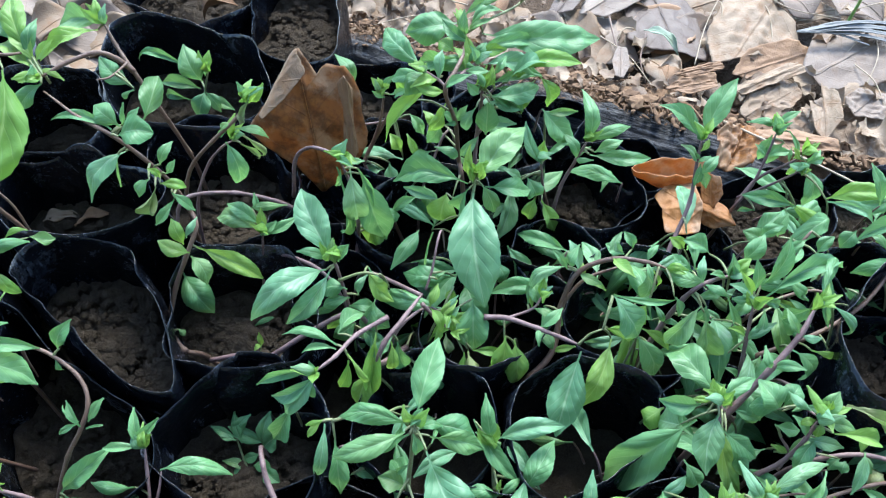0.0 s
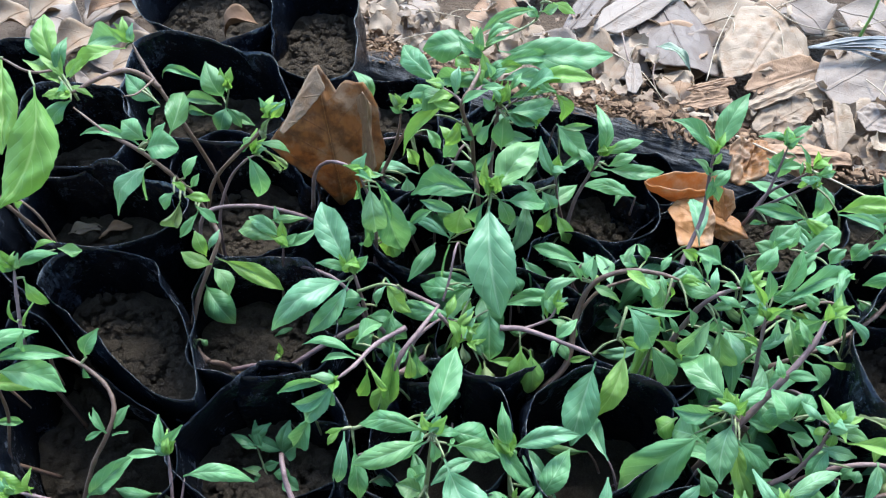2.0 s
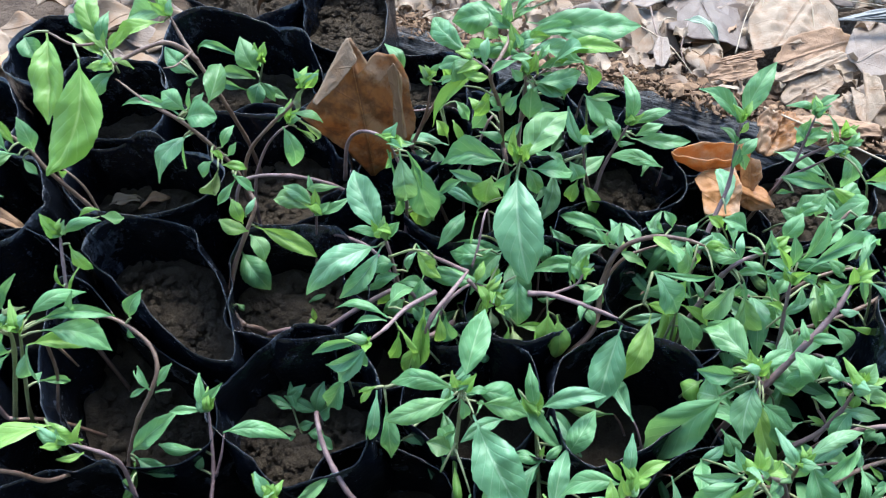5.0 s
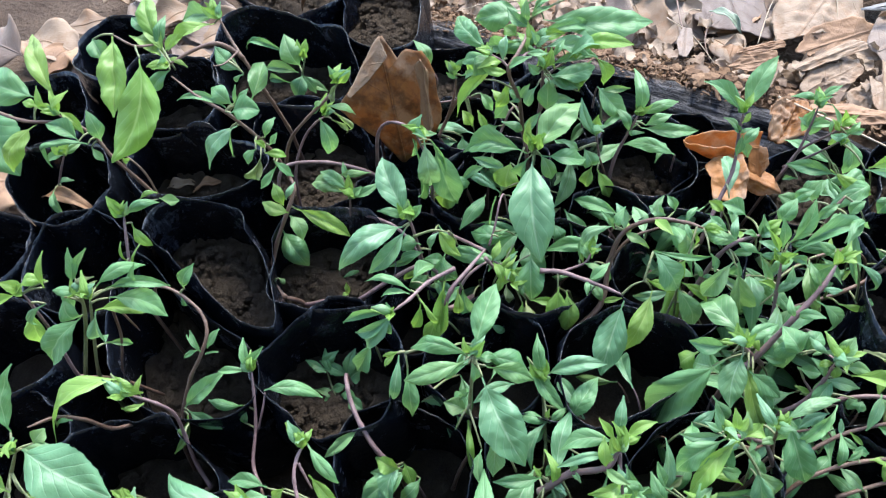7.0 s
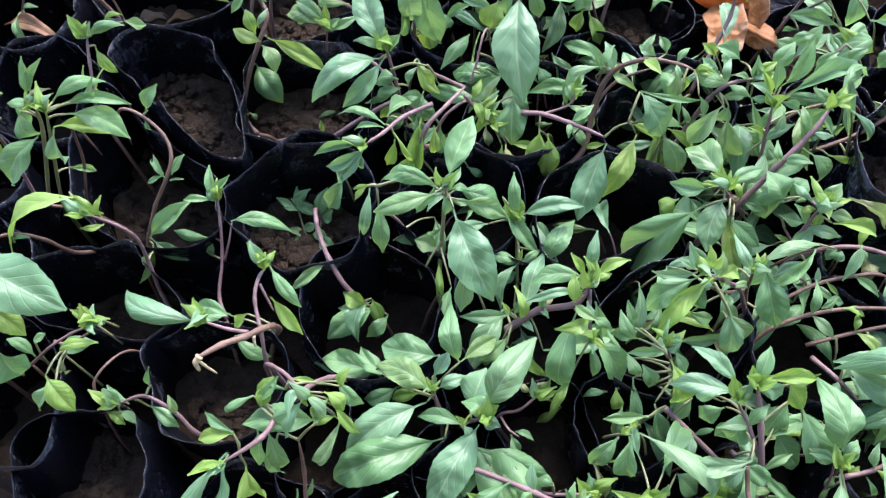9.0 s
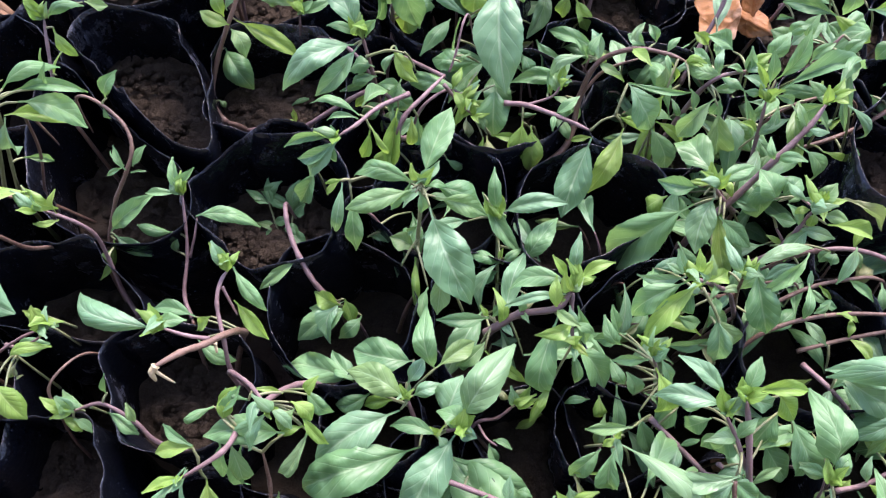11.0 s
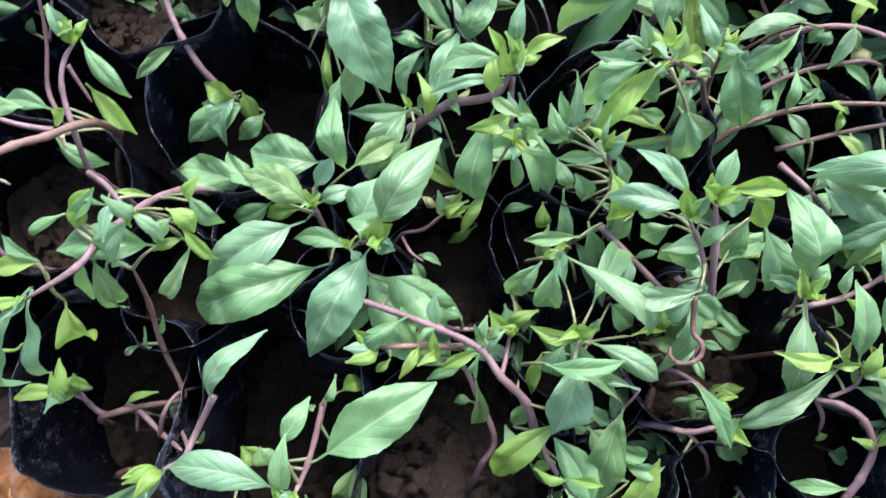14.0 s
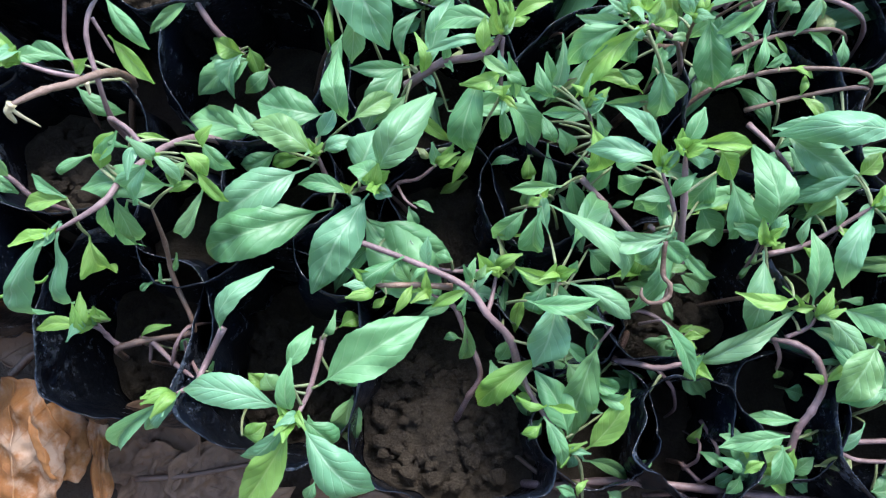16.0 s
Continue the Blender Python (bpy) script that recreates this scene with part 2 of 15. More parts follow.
def blade(length, width, arch, fold, wave, seed, blunt=0.0, stalk=0.1, rows=18, cols=8, teeth=0.05, twist=0.0, sway=0.0):
    """A leaf along +x from its stalk at the origin to its tip at (length, 0, 0), its face up."""
    r = random.Random(seed)
    ph, ph2 = r.uniform(0, 6.28), r.uniform(0, 6.28)
    a, c = 0.92 - 0.45 * blunt, 1.3 - 0.75 * blunt
    top = (a / (a + c)) ** a * (c / (a + c)) ** c
    verts, uvs, faces = [], [], []
    for i in range(rows + 1):
        u = i / rows
        s = max(0.0, (u - stalk) / (1 - stalk))
        half = 0.5 * width * (s ** a) * ((1 - s) ** c) / top
        half = max(half, 0.0007 if u < stalk else 0.0003)
        tooth = 1 + teeth * (1 if i % 2 else -1) * (1 if 0.15 < s < 0.95 else 0)
        z0 = arch * length * 4 * u * (1 - u) + 0.022 * length * math.sin(5 * u + ph) - 0.9 * arch * length * max(0.0, u - 0.72) ** 2 * 9
        y0 = sway * length * 4 * u * (1 - u)
        for j in range(cols + 1):
            v = 2 * j / cols - 1
            w = v * half * (tooth if abs(v) > 0.99 else 1)
            edge = wave * half * v * v * math.sin(9 * u + ph2 + 2.2 * v) + fold * half * (abs(v) ** 1.3)
            k = twist * (u - 0.5)
            verts.append((u * length, y0 + w * math.cos(k) - edge * math.sin(k), z0 + edge * math.cos(k) + w * math.sin(k)))
            uvs.append((s, (v + 1) / 2))
    for i in range(rows):
        for j in range(cols):
            q = i * (cols + 1) + j
            faces.append((q, q + cols + 1, q + cols + 2, q + 1))
    return verts, faces, uvs


def basil_blade(length, width, arch, fold, wave, seed, blunt, rows, cols, twist, sway, crumple):
    """A basil leaf along +x: pointed oval, toothed edge, blade quilted between its side veins, halves folded up unevenly."""
    r = random.Random(seed)
    ph, peak, foot = r.uniform(0, 6.28), r.uniform(0.38, 0.5), r.uniform(0.05, 0.11)
    fold = fold if r.random() < 0.68 else -0.8 * fold
    sides = (fold * r.uniform(0.3, 1.6), fold * r.uniform(0.3, 1.6))
    bulge, hook = r.uniform(0.04, 0.2), r.uniform(0.0, 0.7) * arch
    verts, uvs, faces = [], [], []
    for i in range(rows + 1):
        u = i / rows
        s = max(0.0, (u - foot) / (1 - foot))
        shape = math.sin(0.5 * math.pi * s / peak) ** 0.86 if s < peak else max(0.0, math.cos(0.5 * math.pi * (s - peak) / (1 - peak))) ** (0.8 - 0.32 * blunt)
        shape *= 1 - 0.4 * (1 - blunt) * max(0.0, s - 0.75) / 0.25
        z0 = length * (4 * arch * u * (1 - u) - 2.2 * hook * max(0.0, u - 0.6) + 0.02 * math.sin(5 * u + ph))
        y0 = sway * length * 4 * u * (1 - u)
        k = twist * (u - 0.5)
        for j in range(cols + 1):
            v = 2 * j / cols - 1
            side = 1 if v > 0 else 0
            half = max(0.5 * width * shape, 0.0005)
            if abs(v) > 0.99:
                half *= 1 + 0.055 * ((u * 11.5) % 1 - 0.6) + 0.1 * noise.noise(Vector((u * 5, side * 9, seed)))
            w = v * half
            a = abs(v)
            lift = sides[side] * half * a ** 1.35 + wave * half * a * a * math.sin(8 * u + ph + 2.5 * v)
            lift += bulge * half * math.sin(math.pi * a) + 0.06 * half * ((6.5 * s - 2.2 * a ** 0.85) % 1) ** 0.7 * math.sin(math.pi * a)
            lift += crumple * (noise.noise(Vector((u * length * 110, w * 130, seed))) * 0.0022 + noise.noise(Vector((u * length * 320, w * 320, seed))) * 0.0004)
            verts.append((u * length, y0 + w * math.cos(k) - lift * math.sin(k), z0 + lift * math.cos(k) + w * math.sin(k)))
            uvs.append((s, (v + 1) / 2))
    for i in range(rows):
        for j in range(cols):
            q = i * (cols + 1) + j
            faces.append((q, q + cols + 1, q + cols + 2, q + 1))
    return verts, faces, uvs


def aligned(base, tip, roll, toward=(0.0, -0.42, 1.0)):
    """The pose at base whose x axis runs to tip and whose z axis is turned to the open side."""
    x = (Vector(tip) - Vector(base)).normalized()
    z = Vector(toward)
    z = (z - x * z.dot(x)).normalized()
    y = z.cross(x)
    return Matrix.Translation(base) @ Matrix((x, y, z)).transposed().to_4x4() @ Matrix.Rotation(roll, 4, "X")


def basil(foot, label):
    ob = new("basil_plant")
    ob.location = foot
    ob.empty_display_size = 0.01
    return tagged(ob, label, "basil plant", "basil seedlings in grow bags")


def set_world(ob, parent, m):
    ob.parent = parent
    ob.matrix_basis = Matrix.Translation(-parent.location) @ m


count = [0]


def leaf(p, x0, y0, z0, x1, y1, z1, width, tone="", arch=None, blunt=0.0, roll=None, sway=None):
    """One leaf of a plant, from its foot to its tip, in millimetres."""
    count[0] += 1
    r = random.Random(count[0])
    base, tip = Vector((x0, y0, z0)) / 1000, Vector((x1, y1, z1)) / 1000
    length = (tip - base).length
    width = width * (0.00098 if width > 16 else 0.00093 if width > 9 else 0.00091)
    slim = width / max(length, 0.001)
    if roll is None:
        roll = r.uniform(-0.35, 0.35) * (0.3 if width > 0.012 else 0.9)
    wilt = tone == "wilted"
    fold = (r.uniform(0.05, 0.4) if r.random() < 0.7 else r.uniform(0.4, 0.9)) + max(0.0, 0.36 - slim) * 2.0 + (0.5 if wilt else 0)
    calm = 0.5 if width > 0.016 else 0.8 if width > 0.010 else 1.0
    fold = min(fold, 0.24) if width > 0.016 else fold * calm
    if arch is None:
        arch = r.uniform(0.04, 0.18) if r.random() < 0.6 else r.uniform(0.18, 0.4)
    long = length > 0.02
    verts, faces, uvs = basil_blade(length, width, arch, fold, r.uniform(0.1, 0.38) + (0.5 if wilt else 0), count[0], min(0.9, blunt + r.uniform(0, 0.3)), 34 if long else 16, 12 if long else 8,
                                    r.uniform(-0.8, 0.8) * (2 if wilt else calm), r.uniform(-0.12, 0.12) * calm if sway is None else sway, (2.0 if wilt else r.uniform(0.5, 1.4)) * min(1.0, length / 0.035))
    ob = mesh_object("leaf", verts, faces, LEAF[tone], None, uvs)
    set_world(ob, p, aligned(base, tip, roll, (-0.6 * base[0], -0.15 - 1.1 * base[1], 1.0)))


def spline(points, steps):
    pts = [Vector(q) for q in points]
    pts = [pts[0] * 2 - pts[1]] + pts + [pts[-1] * 2 - pts[-2]]
    path = []
    for i in range(1, len(pts) - 2):
        a, b, c, d = pts[i - 1:i + 3]
        for k in range(steps):
            s = k / steps
            path.append(0.5 * (2 * b + (c - a) * s + (2 * a - 5 * b + 4 * c - d) * s * s + (3 * b - a - 3 * c + d) * s ** 3))
    return path + [pts[-2]]


def tube(points, r0, r1, sides=8, steps=6, knots=0.0):
    path = spline(points, steps)
    verts, faces = [], []
    for i, q in enumerate(path):
        t = (path[min(i + 1, len(path) - 1)] - path[max(i - 1, 0)]).normalized()
        x = t.orthogonal().normalized() if i == 0 else (x - t * x.dot(t)).normalized()
        y = t.cross(x)
        s = i / (len(path) - 1)
        rad = (r0 + (r1 - r0) * s) * (1 - 0.55 * max(0.0, s - 0.9) * 10) * (1 + knots * (i % steps == 0)) * (1 + 0.06 * math.sin(i * 1.7))
        for k in range(sides):
            a = 2 * math.pi * k / sides
            verts.append(q + (x * math.cos(a) + y * math.sin(a)) * rad)
    for i in range(len(path) - 1):
        for k in range(sides):
            faces.append((i * sides + k, i * sides + (k + 1) % sides, (i + 1) * sides + (k + 1) % sides, (i + 1) * sides + k))
    faces.append(tuple(range(sides))[::-1])
    faces.append(tuple(len(verts) - sides + k for k in range(sides)))
    return verts, faces


def stem(p, r0, r1, tone, *spots):
    """A stem through spots given as x, y, z after one another, in millimetres."""
    points = [Vector(spots[i:i + 3]) / 1000 for i in range(0, len(spots), 3)]
    verts, faces = tube(points, r0 * 0.00062, r1 * 0.00058, 8, 6, 0.16)
    mesh_object("stem", [v - p.location for v in verts], faces, STEM[tone], p)


def stalk(p, tone, x0, y0, z0, x1, y1, z1):
    """The thin stalk that carries a leaf or a side shoot."""
    a, b = Vector((x0, y0, z0)) / 1000, Vector((x1, y1, z1)) / 1000
    mid = (a + b) / 2 + Vector((0, 0, 0.12 * (b - a).length))
    verts, faces = tube((a, mid, b), 0.00075, 0.0005, 6, 5)
    mesh_object("petiole", [v - p.location for v in verts], faces, STEM[tone], p)


def ball(level):
    bm = bmesh.new()
    bmesh.ops.create_icosphere(bm, subdivisions=level, radius=1.0)
    bm.verts.index_update()
    made = [v.co.copy() for v in bm.verts], [tuple(v.index for v in f.verts) for f in bm.faces]
    bm.free()
    return made


BALL = {1: ball(1), 2: ball(2)}


def rubble(name, pieces, mat):
    """Many small lumps in one mesh; each piece gives its level and a function that places a point of the unit ball."""
    verts, faces = [], []
    for level, place in pieces:
        base = len(verts)
        verts += [place(v) for v in BALL[level][0]]
        faces += [tuple(base + k for k in f) for f in BALL[level][1]]
    return mesh_object(name, verts, faces, mat, smooth=False)


def outline(coefs, a):
    """The bag's rim round its middle: a closed curve of a few harmonics."""
    x = y = 0.0
    for k in range(len(coefs) // 4):
        c, s = math.cos((k + 1) * a), math.sin((k + 1) * a)
        x += coefs[4 * k] * c + coefs[4 * k + 1] * s
        y += coefs[4 * k + 2] * c + coefs[4 * k + 3] * s
    return Vector((x, y, 0))


def grow_bag(cx, cy, height, soil_z, coefs, seed, label):
    """A thin black bag that stands on the ground: folded wall, rolled uneven rim, earth inside with clods."""
    r = random.Random(seed)
    root = new("grow_bag")
    root.location = (cx, cy, 0)
    tagged(root, label, "grow bag", "grow bags in the seedling bed")
    ring, levels = (112, 22) if len(coefs) > 8 else (72, 14)
    turns = sorted((k + r.uniform(-0.35, 0.35)) * 2 * math.pi / 7 for k in range(7))
    off = Vector((r.uniform(0, 50), r.uniform(0, 50), r.uniform(0, 50)))
    near = len(coefs) > 8
    verts, faces = [], []

    def wall(a, h, shrink):
        rim = outline(coefs, a)
        base, d = rim.length, rim.normalized()
        over = max(0.0, h / height - 0.8) / 0.2
        calm = 1 - 0.95 * min(1.0, over)
        fold = noise.noise(Vector((d.x * 1.7, d.y * 1.7, h * 9)) + off) * 0.006 * calm + abs(noise.noise(Vector((d.x * 3.0, d.y * 3.0, h * 22)) + off)) * 0.004 * calm
        k = sum(t <= a % (2 * math.pi) for t in turns)
        lo, hi = turns[k - 1] - (2 * math.pi if k == 0 else 0), turns[k % 7] + (2 * math.pi if k == 7 else 0)
        s = (a % (2 * math.pi) - lo) / (hi - lo)
        chord = base * (1 - math.cos(0.5 * (hi - lo))) * 4 * s * (1 - s)
        crease = 0.0035 * (0.35 - abs(noise.noise(Vector((d.x * 2.4 + h * 20, d.y * 2.4 - h * 14, h * 16)) + off * 2))) * (1 - 0.6 * min(1.0, over))
        flare = 0.010 * over ** 1.6 * max(0.0, noise.noise(Vector((d.x * 1.1, d.y * 1.1, 31)) + off) + 0.12) * (1 if near else 0.4)
        slack = over ** 1.5 * ((0.004 if near else 0.003) * noise.noise(Vector((d.x * 1.6, d.y * 1.6, 7)) + off) + 0.0007 * noise.noise(Vector((d.x * 6, d.y * 6, 7)) + off))
        belly = 0.004 * math.sin(math.pi * min(1, h / height))
        return d * (base * (0.93 + 0.07 * h / height) - 0.001 + (fold if h < height * 0.97 else fold * 0.8) + belly - 0.42 * chord + 0.003 + crease + flare - shrink + (0.002 if near else -0.002) + slack)

    for i in range(levels + 1):
        for k in range(ring):
            a = 2 * math.pi * k / ring
            d = outline(coefs, a).normalized()
            lip = (0.013 if near else 0.007) * noise.noise(Vector((d.x * 1.2, d.y * 1.2, 3)) + off) + 0.001 * noise.noise(Vector((d.x * 4, d.y * 4, 8)) + off)
            h = (height + lip) * i / levels
            verts.append(wall(a, h, 0) + Vector((0, 0, h)))
    for i in range(levels, -1, -1):
        for k in range(ring):
            a = 2 * math.pi * k / ring
            q = verts[i * ring + k]
            d = outline(coefs, a).normalized()
            verts.append(q - d * 0.00035)
    for i in range(2 * levels + 1):
        for k in range(ring):
            faces.append((i * ring + k, i * ring + (k + 1) % ring, (i + 1) * ring + (k + 1) % ring, (i + 1) * ring + k))
    faces.append(tuple(range(ring))[::-1])
    mesh_object("bag_film", verts, faces, FILM, root)
    # the earth
    rings, sv, sf = (22 if near else 9), [Vector((0, 0, soil_z))], []
    for i in range(1, rings + 1):
        for k in range(ring):
            a = 2 * math.pi * k / ring
            q = wall(a, soil_z, 0.0008) * (i / rings)
            w = Vector((q.x + cx, q.y + cy, 0))
            lump = noise.noise(w * 55 + off) * 0.008 + (0.5 - noise.voronoi(w * 150 + off)[0][0]) * 0.0045 + noise.noise(w * 260) * 0.0018
            sv.append(Vector((q.x, q.y, soil_z + lump * (1 if i < rings else 0.3) + 0.006 * (1 - i / rings))))
    for k in range(ring):
        sf.append((0, 1 + k, 1 + (k + 1) % ring))
    for i in range(rings - 1):
        for k in range(ring):
            q = 1 + i * ring
            sf.append((q + k, q + ring + k, q + ring + (k + 1) % ring, q + (k + 1) % ring))
    mesh_object("soil", sv, sf, SOIL, root)
    if near:
        pieces = []
        for _ in range(420):
            a, size = r.uniform(0, 6.28), r.uniform(0.0008, 0.0048) * r.uniform(0.25, 1)
            q = wall(a, soil_z, 0.006) * math.sqrt(r.random()) * 0.93

            def place(v, a=a, size=size, q=q):
                c = v * size * (1 + 0.42 * noise.noise(v * size * 350 + Vector((a * 9, size * 999, 0))))
                return Vector((c.x + q.x, c.y + q.y, c.z * 0.75 + soil_z + 0.005 + size * 0.2))

            pieces.append((2 if size > 0.003 else 1, place))
        ob = rubble("clod_rubble", pieces, SOIL)
        ob.parent = root
        tagged(ob, kind="stuff")
    return root


def dry_leaf(base, tip, width, tone, label, seed, arch=0.12, fold=0.25, wave=0.5, roll=0.0, twist=0.6, blunt=0.5, toward=(0, -0.1, 1), name="dry_leaf", stalk=0.06):
    length = (Vector(tip) - Vector(base)).length
    verts, faces, uvs = blade(length, width, arch, fold, wave, seed, blunt, stalk, 30, 16, 0.015, twist, 0.04)
    off = Vector((seed * 3.1, 0, 0))
    verts = [(x, y, z + (noise.noise(Vector((x, y, 0)) * 32 + off) * 0.13 + noise.noise(Vector((x, y, 0)) * 95 + off) * 0.03) * width * 0.6) for x, y, z in verts]
    verts = [(x, y * (1 + 0.13 * noise.noise(Vector((x * 60, 5 if y > 0 else 9, seed))) + 0.05 * noise.noise(Vector((x * 210, 5 if y > 0 else 9, seed)))), z) for x, y, z in verts]
    ob = mesh_object(name, verts, faces, LITTER[tone], None, uvs)
    m = ob.modifiers.new("thickness", "SOLIDIFY")
    m.thickness = 0.0004
    ob.matrix_basis = aligned(base, tip, roll, toward)
    rib = [Vector(verts[i * 17 + 8]) + Vector((0, 0, 0.0003)) for i in range(0, 31, 3)]
    rv, rf = tube(rib, 0.0004, 0.00015, 5, 3)
    mesh_object("midrib", rv, rf, LITTER[tone], ob)
    return tagged(ob, label, "dry leaf", "fallen leaves round the bed")


def crumpled_leaf(base, tip, width, tone, label, seed, crumple=0.5, curl=0.5, toward=(0, -0.1, 1), kite=0.0, parent=None):
    """A large dead leaf: uneven lobed outline, ridged and dented blade, edges that curl up."""
    length = (Vector(tip) - Vector(base)).length
    rings, ring = 22, 72
    verts, uvs, faces = [], [], []
    for i in range(rings + 1):
        rho = i / rings
        for k in range(ring):
            a = 2 * math.pi * k / ring
            c, s = math.cos(a), math.sin(a)
            out = 1 + 0.22 * noise.noise(Vector((c * 1.7, s * 1.7, seed))) + 0.07 * noise.noise(Vector((c * 6, s * 6, seed)))
            out *= (abs(c) + abs(s)) ** -kite
            x, y = rho * c * out, rho * s * out
            q = Vector((x, y, seed * 1.7))
            z = crumple * (0.34 * (0.3 - abs(noise.noise(q * 1.5))) + 0.2 * (0.25 - abs(noise.noise(q * 3.4))) + 0.035 * noise.noise(q * 9))
            z += curl * rho ** 3 * (0.12 + 0.45 * noise.noise(Vector((c * 1.2, s * 1.2, seed + 7))))
            verts.append((length * (0.5 + 0.5 * x), width * 0.5 * y, width * z))
            uvs.append((0.5 + 0.45 * x, 0.5 + 0.45 * y))
    for i in range(rings):
        for k in range(ring):
            faces.append((i * ring + k, (i + 1) * ring + k, (i + 1) * ring + (k + 1) % ring, i * ring + (k + 1) % ring))
    ob = mesh_object("leaf_flap" if parent else "dry_leaf", verts, faces, LITTER[tone], parent, uvs)
    m = ob.modifiers.new("thickness", "SOLIDIFY")
    m.thickness = 0.0005
    ob.matrix_basis = aligned(base, tip, 0, toward)
    if parent:
        ob.matrix_basis = parent.matrix_basis.inverted() @ ob.matrix_basis
        return ob
    return tagged(ob, label, "dry leaf", "fallen leaves round the bed")


def folded_leaf(base, tip, width, tone, label, seed, corners, folds, toward, parent=None, crumple=0.12):
    """A stiff dead leaf: an outline with corners, flat panels that meet in creases. Corners and folds lie on the leaf's own axes, from -1 to 1;
    a fold (a, b, c, k) bends by k what lies past a * x + b * y = c."""
    length = (Vector(tip) - Vector(base)).length
    rings, ring = 18, 72
    spots = sorted(corners, key=lambda q: math.atan2(q[1], q[0]))
    verts, uvs, faces = [], [], []
    for i in range(rings + 1):
        for k in range(ring):
            a = -math.pi + 2 * math.pi * (k + 0.5) / ring
            c, s = math.cos(a), math.sin(a)
            j = sum(math.atan2(q[1], q[0]) <= a for q in spots)
            p, q = spots[j - 1], spots[j % len(spots)]
            cross = (q[0] - p[0]) * s - (q[1] - p[1]) * c
            reach = (p[1] * (q[0] - p[0]) - p[0] * (q[1] - p[1])) / cross if abs(cross) > 1e-6 else 1.0
            reach *= (i / rings) * (1 + 0.05 * noise.noise(Vector((c * 5, s * 5, seed))) + 0.025 * noise.noise(Vector((c * 16, s * 16, seed))))
            x, y = reach * c, reach * s
            w = Vector((x, y, seed * 1.7))
            z = sum(g * max(0.0, e * x + f * y - h) for e, f, h, g in folds)
            z += crumple * (0.3 - abs(noise.noise(w * 1.8)) + 0.3 * noise.noise(w * 6)) + 0.05 * (i / rings) ** 6 * noise.noise(Vector((c * 3, s * 3, seed)))
            verts.append((length * (0.5 + 0.5 * x), width * 0.5 * y, width * 0.5 * z))
            uvs.append((0.1 + length * (0.5 + 0.5 * x) / 0.1, 0.5 + width * 0.5 * y / 0.075))
    for i in range(rings):
        for k in range(ring):
            faces.append((i * ring + k, (i + 1) * ring + k, (i + 1) * ring + (k + 1) % ring, i * ring + (k + 1) % ring))
    ob = mesh_object("leaf_flap" if parent else "dry_leaf", verts, faces, LITTER[tone], parent, uvs, label=label if parent else "")
    m = ob.modifiers.new("thickness", "SOLIDIFY")
    m.thickness = 0.0005
    ob.matrix_basis = aligned(base, tip, 0, toward)
    if parent:
        ob.matrix_basis = parent.matrix_basis.inverted() @ ob.matrix_basis
        return ob
    if length > 0.035:
        rib = [Vector(verts[i * ring + k]) + Vector((0, 0, 0.0003)) for k, span in ((0, range(rings - 1, 0, -3)), (ring // 2, range(2, rings, 3))) for i in span]
        rv, rf = tube(rib, 0.0005, 0.0002, 5, 3)
        mesh_object("midrib", rv, rf, LITTER[tone], ob)
    return tagged(ob, label, "dry leaf", "fallen leaves round the bed")


def rolled_flap(left, right, deep, wide, tone, label, seed, parent):
    """A leaf edge rolled into an open trough from its closed end to its wide mouth."""
    a, b = Vector(left), Vector(right)
    x = (b - a).normalized()
    y = Vector((0, 0, 1)).cross(x).normalized()
    verts, uvs, faces = [], [], []
    for i in range(25):
        u = i / 24
        size = min(1.0, (u * 3.2) ** 0.6) * (1 + 0.12 * noise.noise(Vector((u * 6, seed, 0))))
        for j in range(19):
            v = j / 18
            ang = math.pi * (1.08 * v - 0.04)
            lip = 0.0012 * noise.noise(Vector((u * 9, v * 3, seed)))
            verts.append(a + (b - a) * u + y * (wide * 0.5 * math.cos(ang) * size + lip) + Vector((0, 0, -deep * math.sin(ang) * size + lip)))
            uvs.append((u, v))
    for i in range(24):
        for j in range(18):
            q = i * 19 + j
            faces.append((q, q + 19, q + 20, q + 1))
    ob = mesh_object("leaf_flap", verts, faces, LITTER[tone], parent, uvs, label=label)
    m = ob.modifiers.new("thickness", "SOLIDIFY")
    m.thickness = 0.0005
    ob.matrix_basis = parent.matrix_basis.inverted()


# ---- the ground ----
gv, gf = [], []
steps = [-300, -40, -8, -2.5] + [-1 + i * 0.05 for i in range(47)] + [2.5, 8, 40, 300]
for y in steps:
    for x in steps:
        near = abs(x) < 1.2 and -1 <= y < 1.3
        gv.append((x, y, 0.012 * noise.noise(Vector((x, y, 0)) * 9) - 0.008 if near else -0.008))
g = len(steps)
for i in range(g - 1):
    for j in range(g - 1):
        gf.append((i * g + j, i * g + j + 1, (i + 1) * g + j + 1, (i + 1) * g + j))
tagged(mesh_object("ground", gv, gf, ground_mat), "bare brown earth under the leaf litter", "ground", kind="structure")

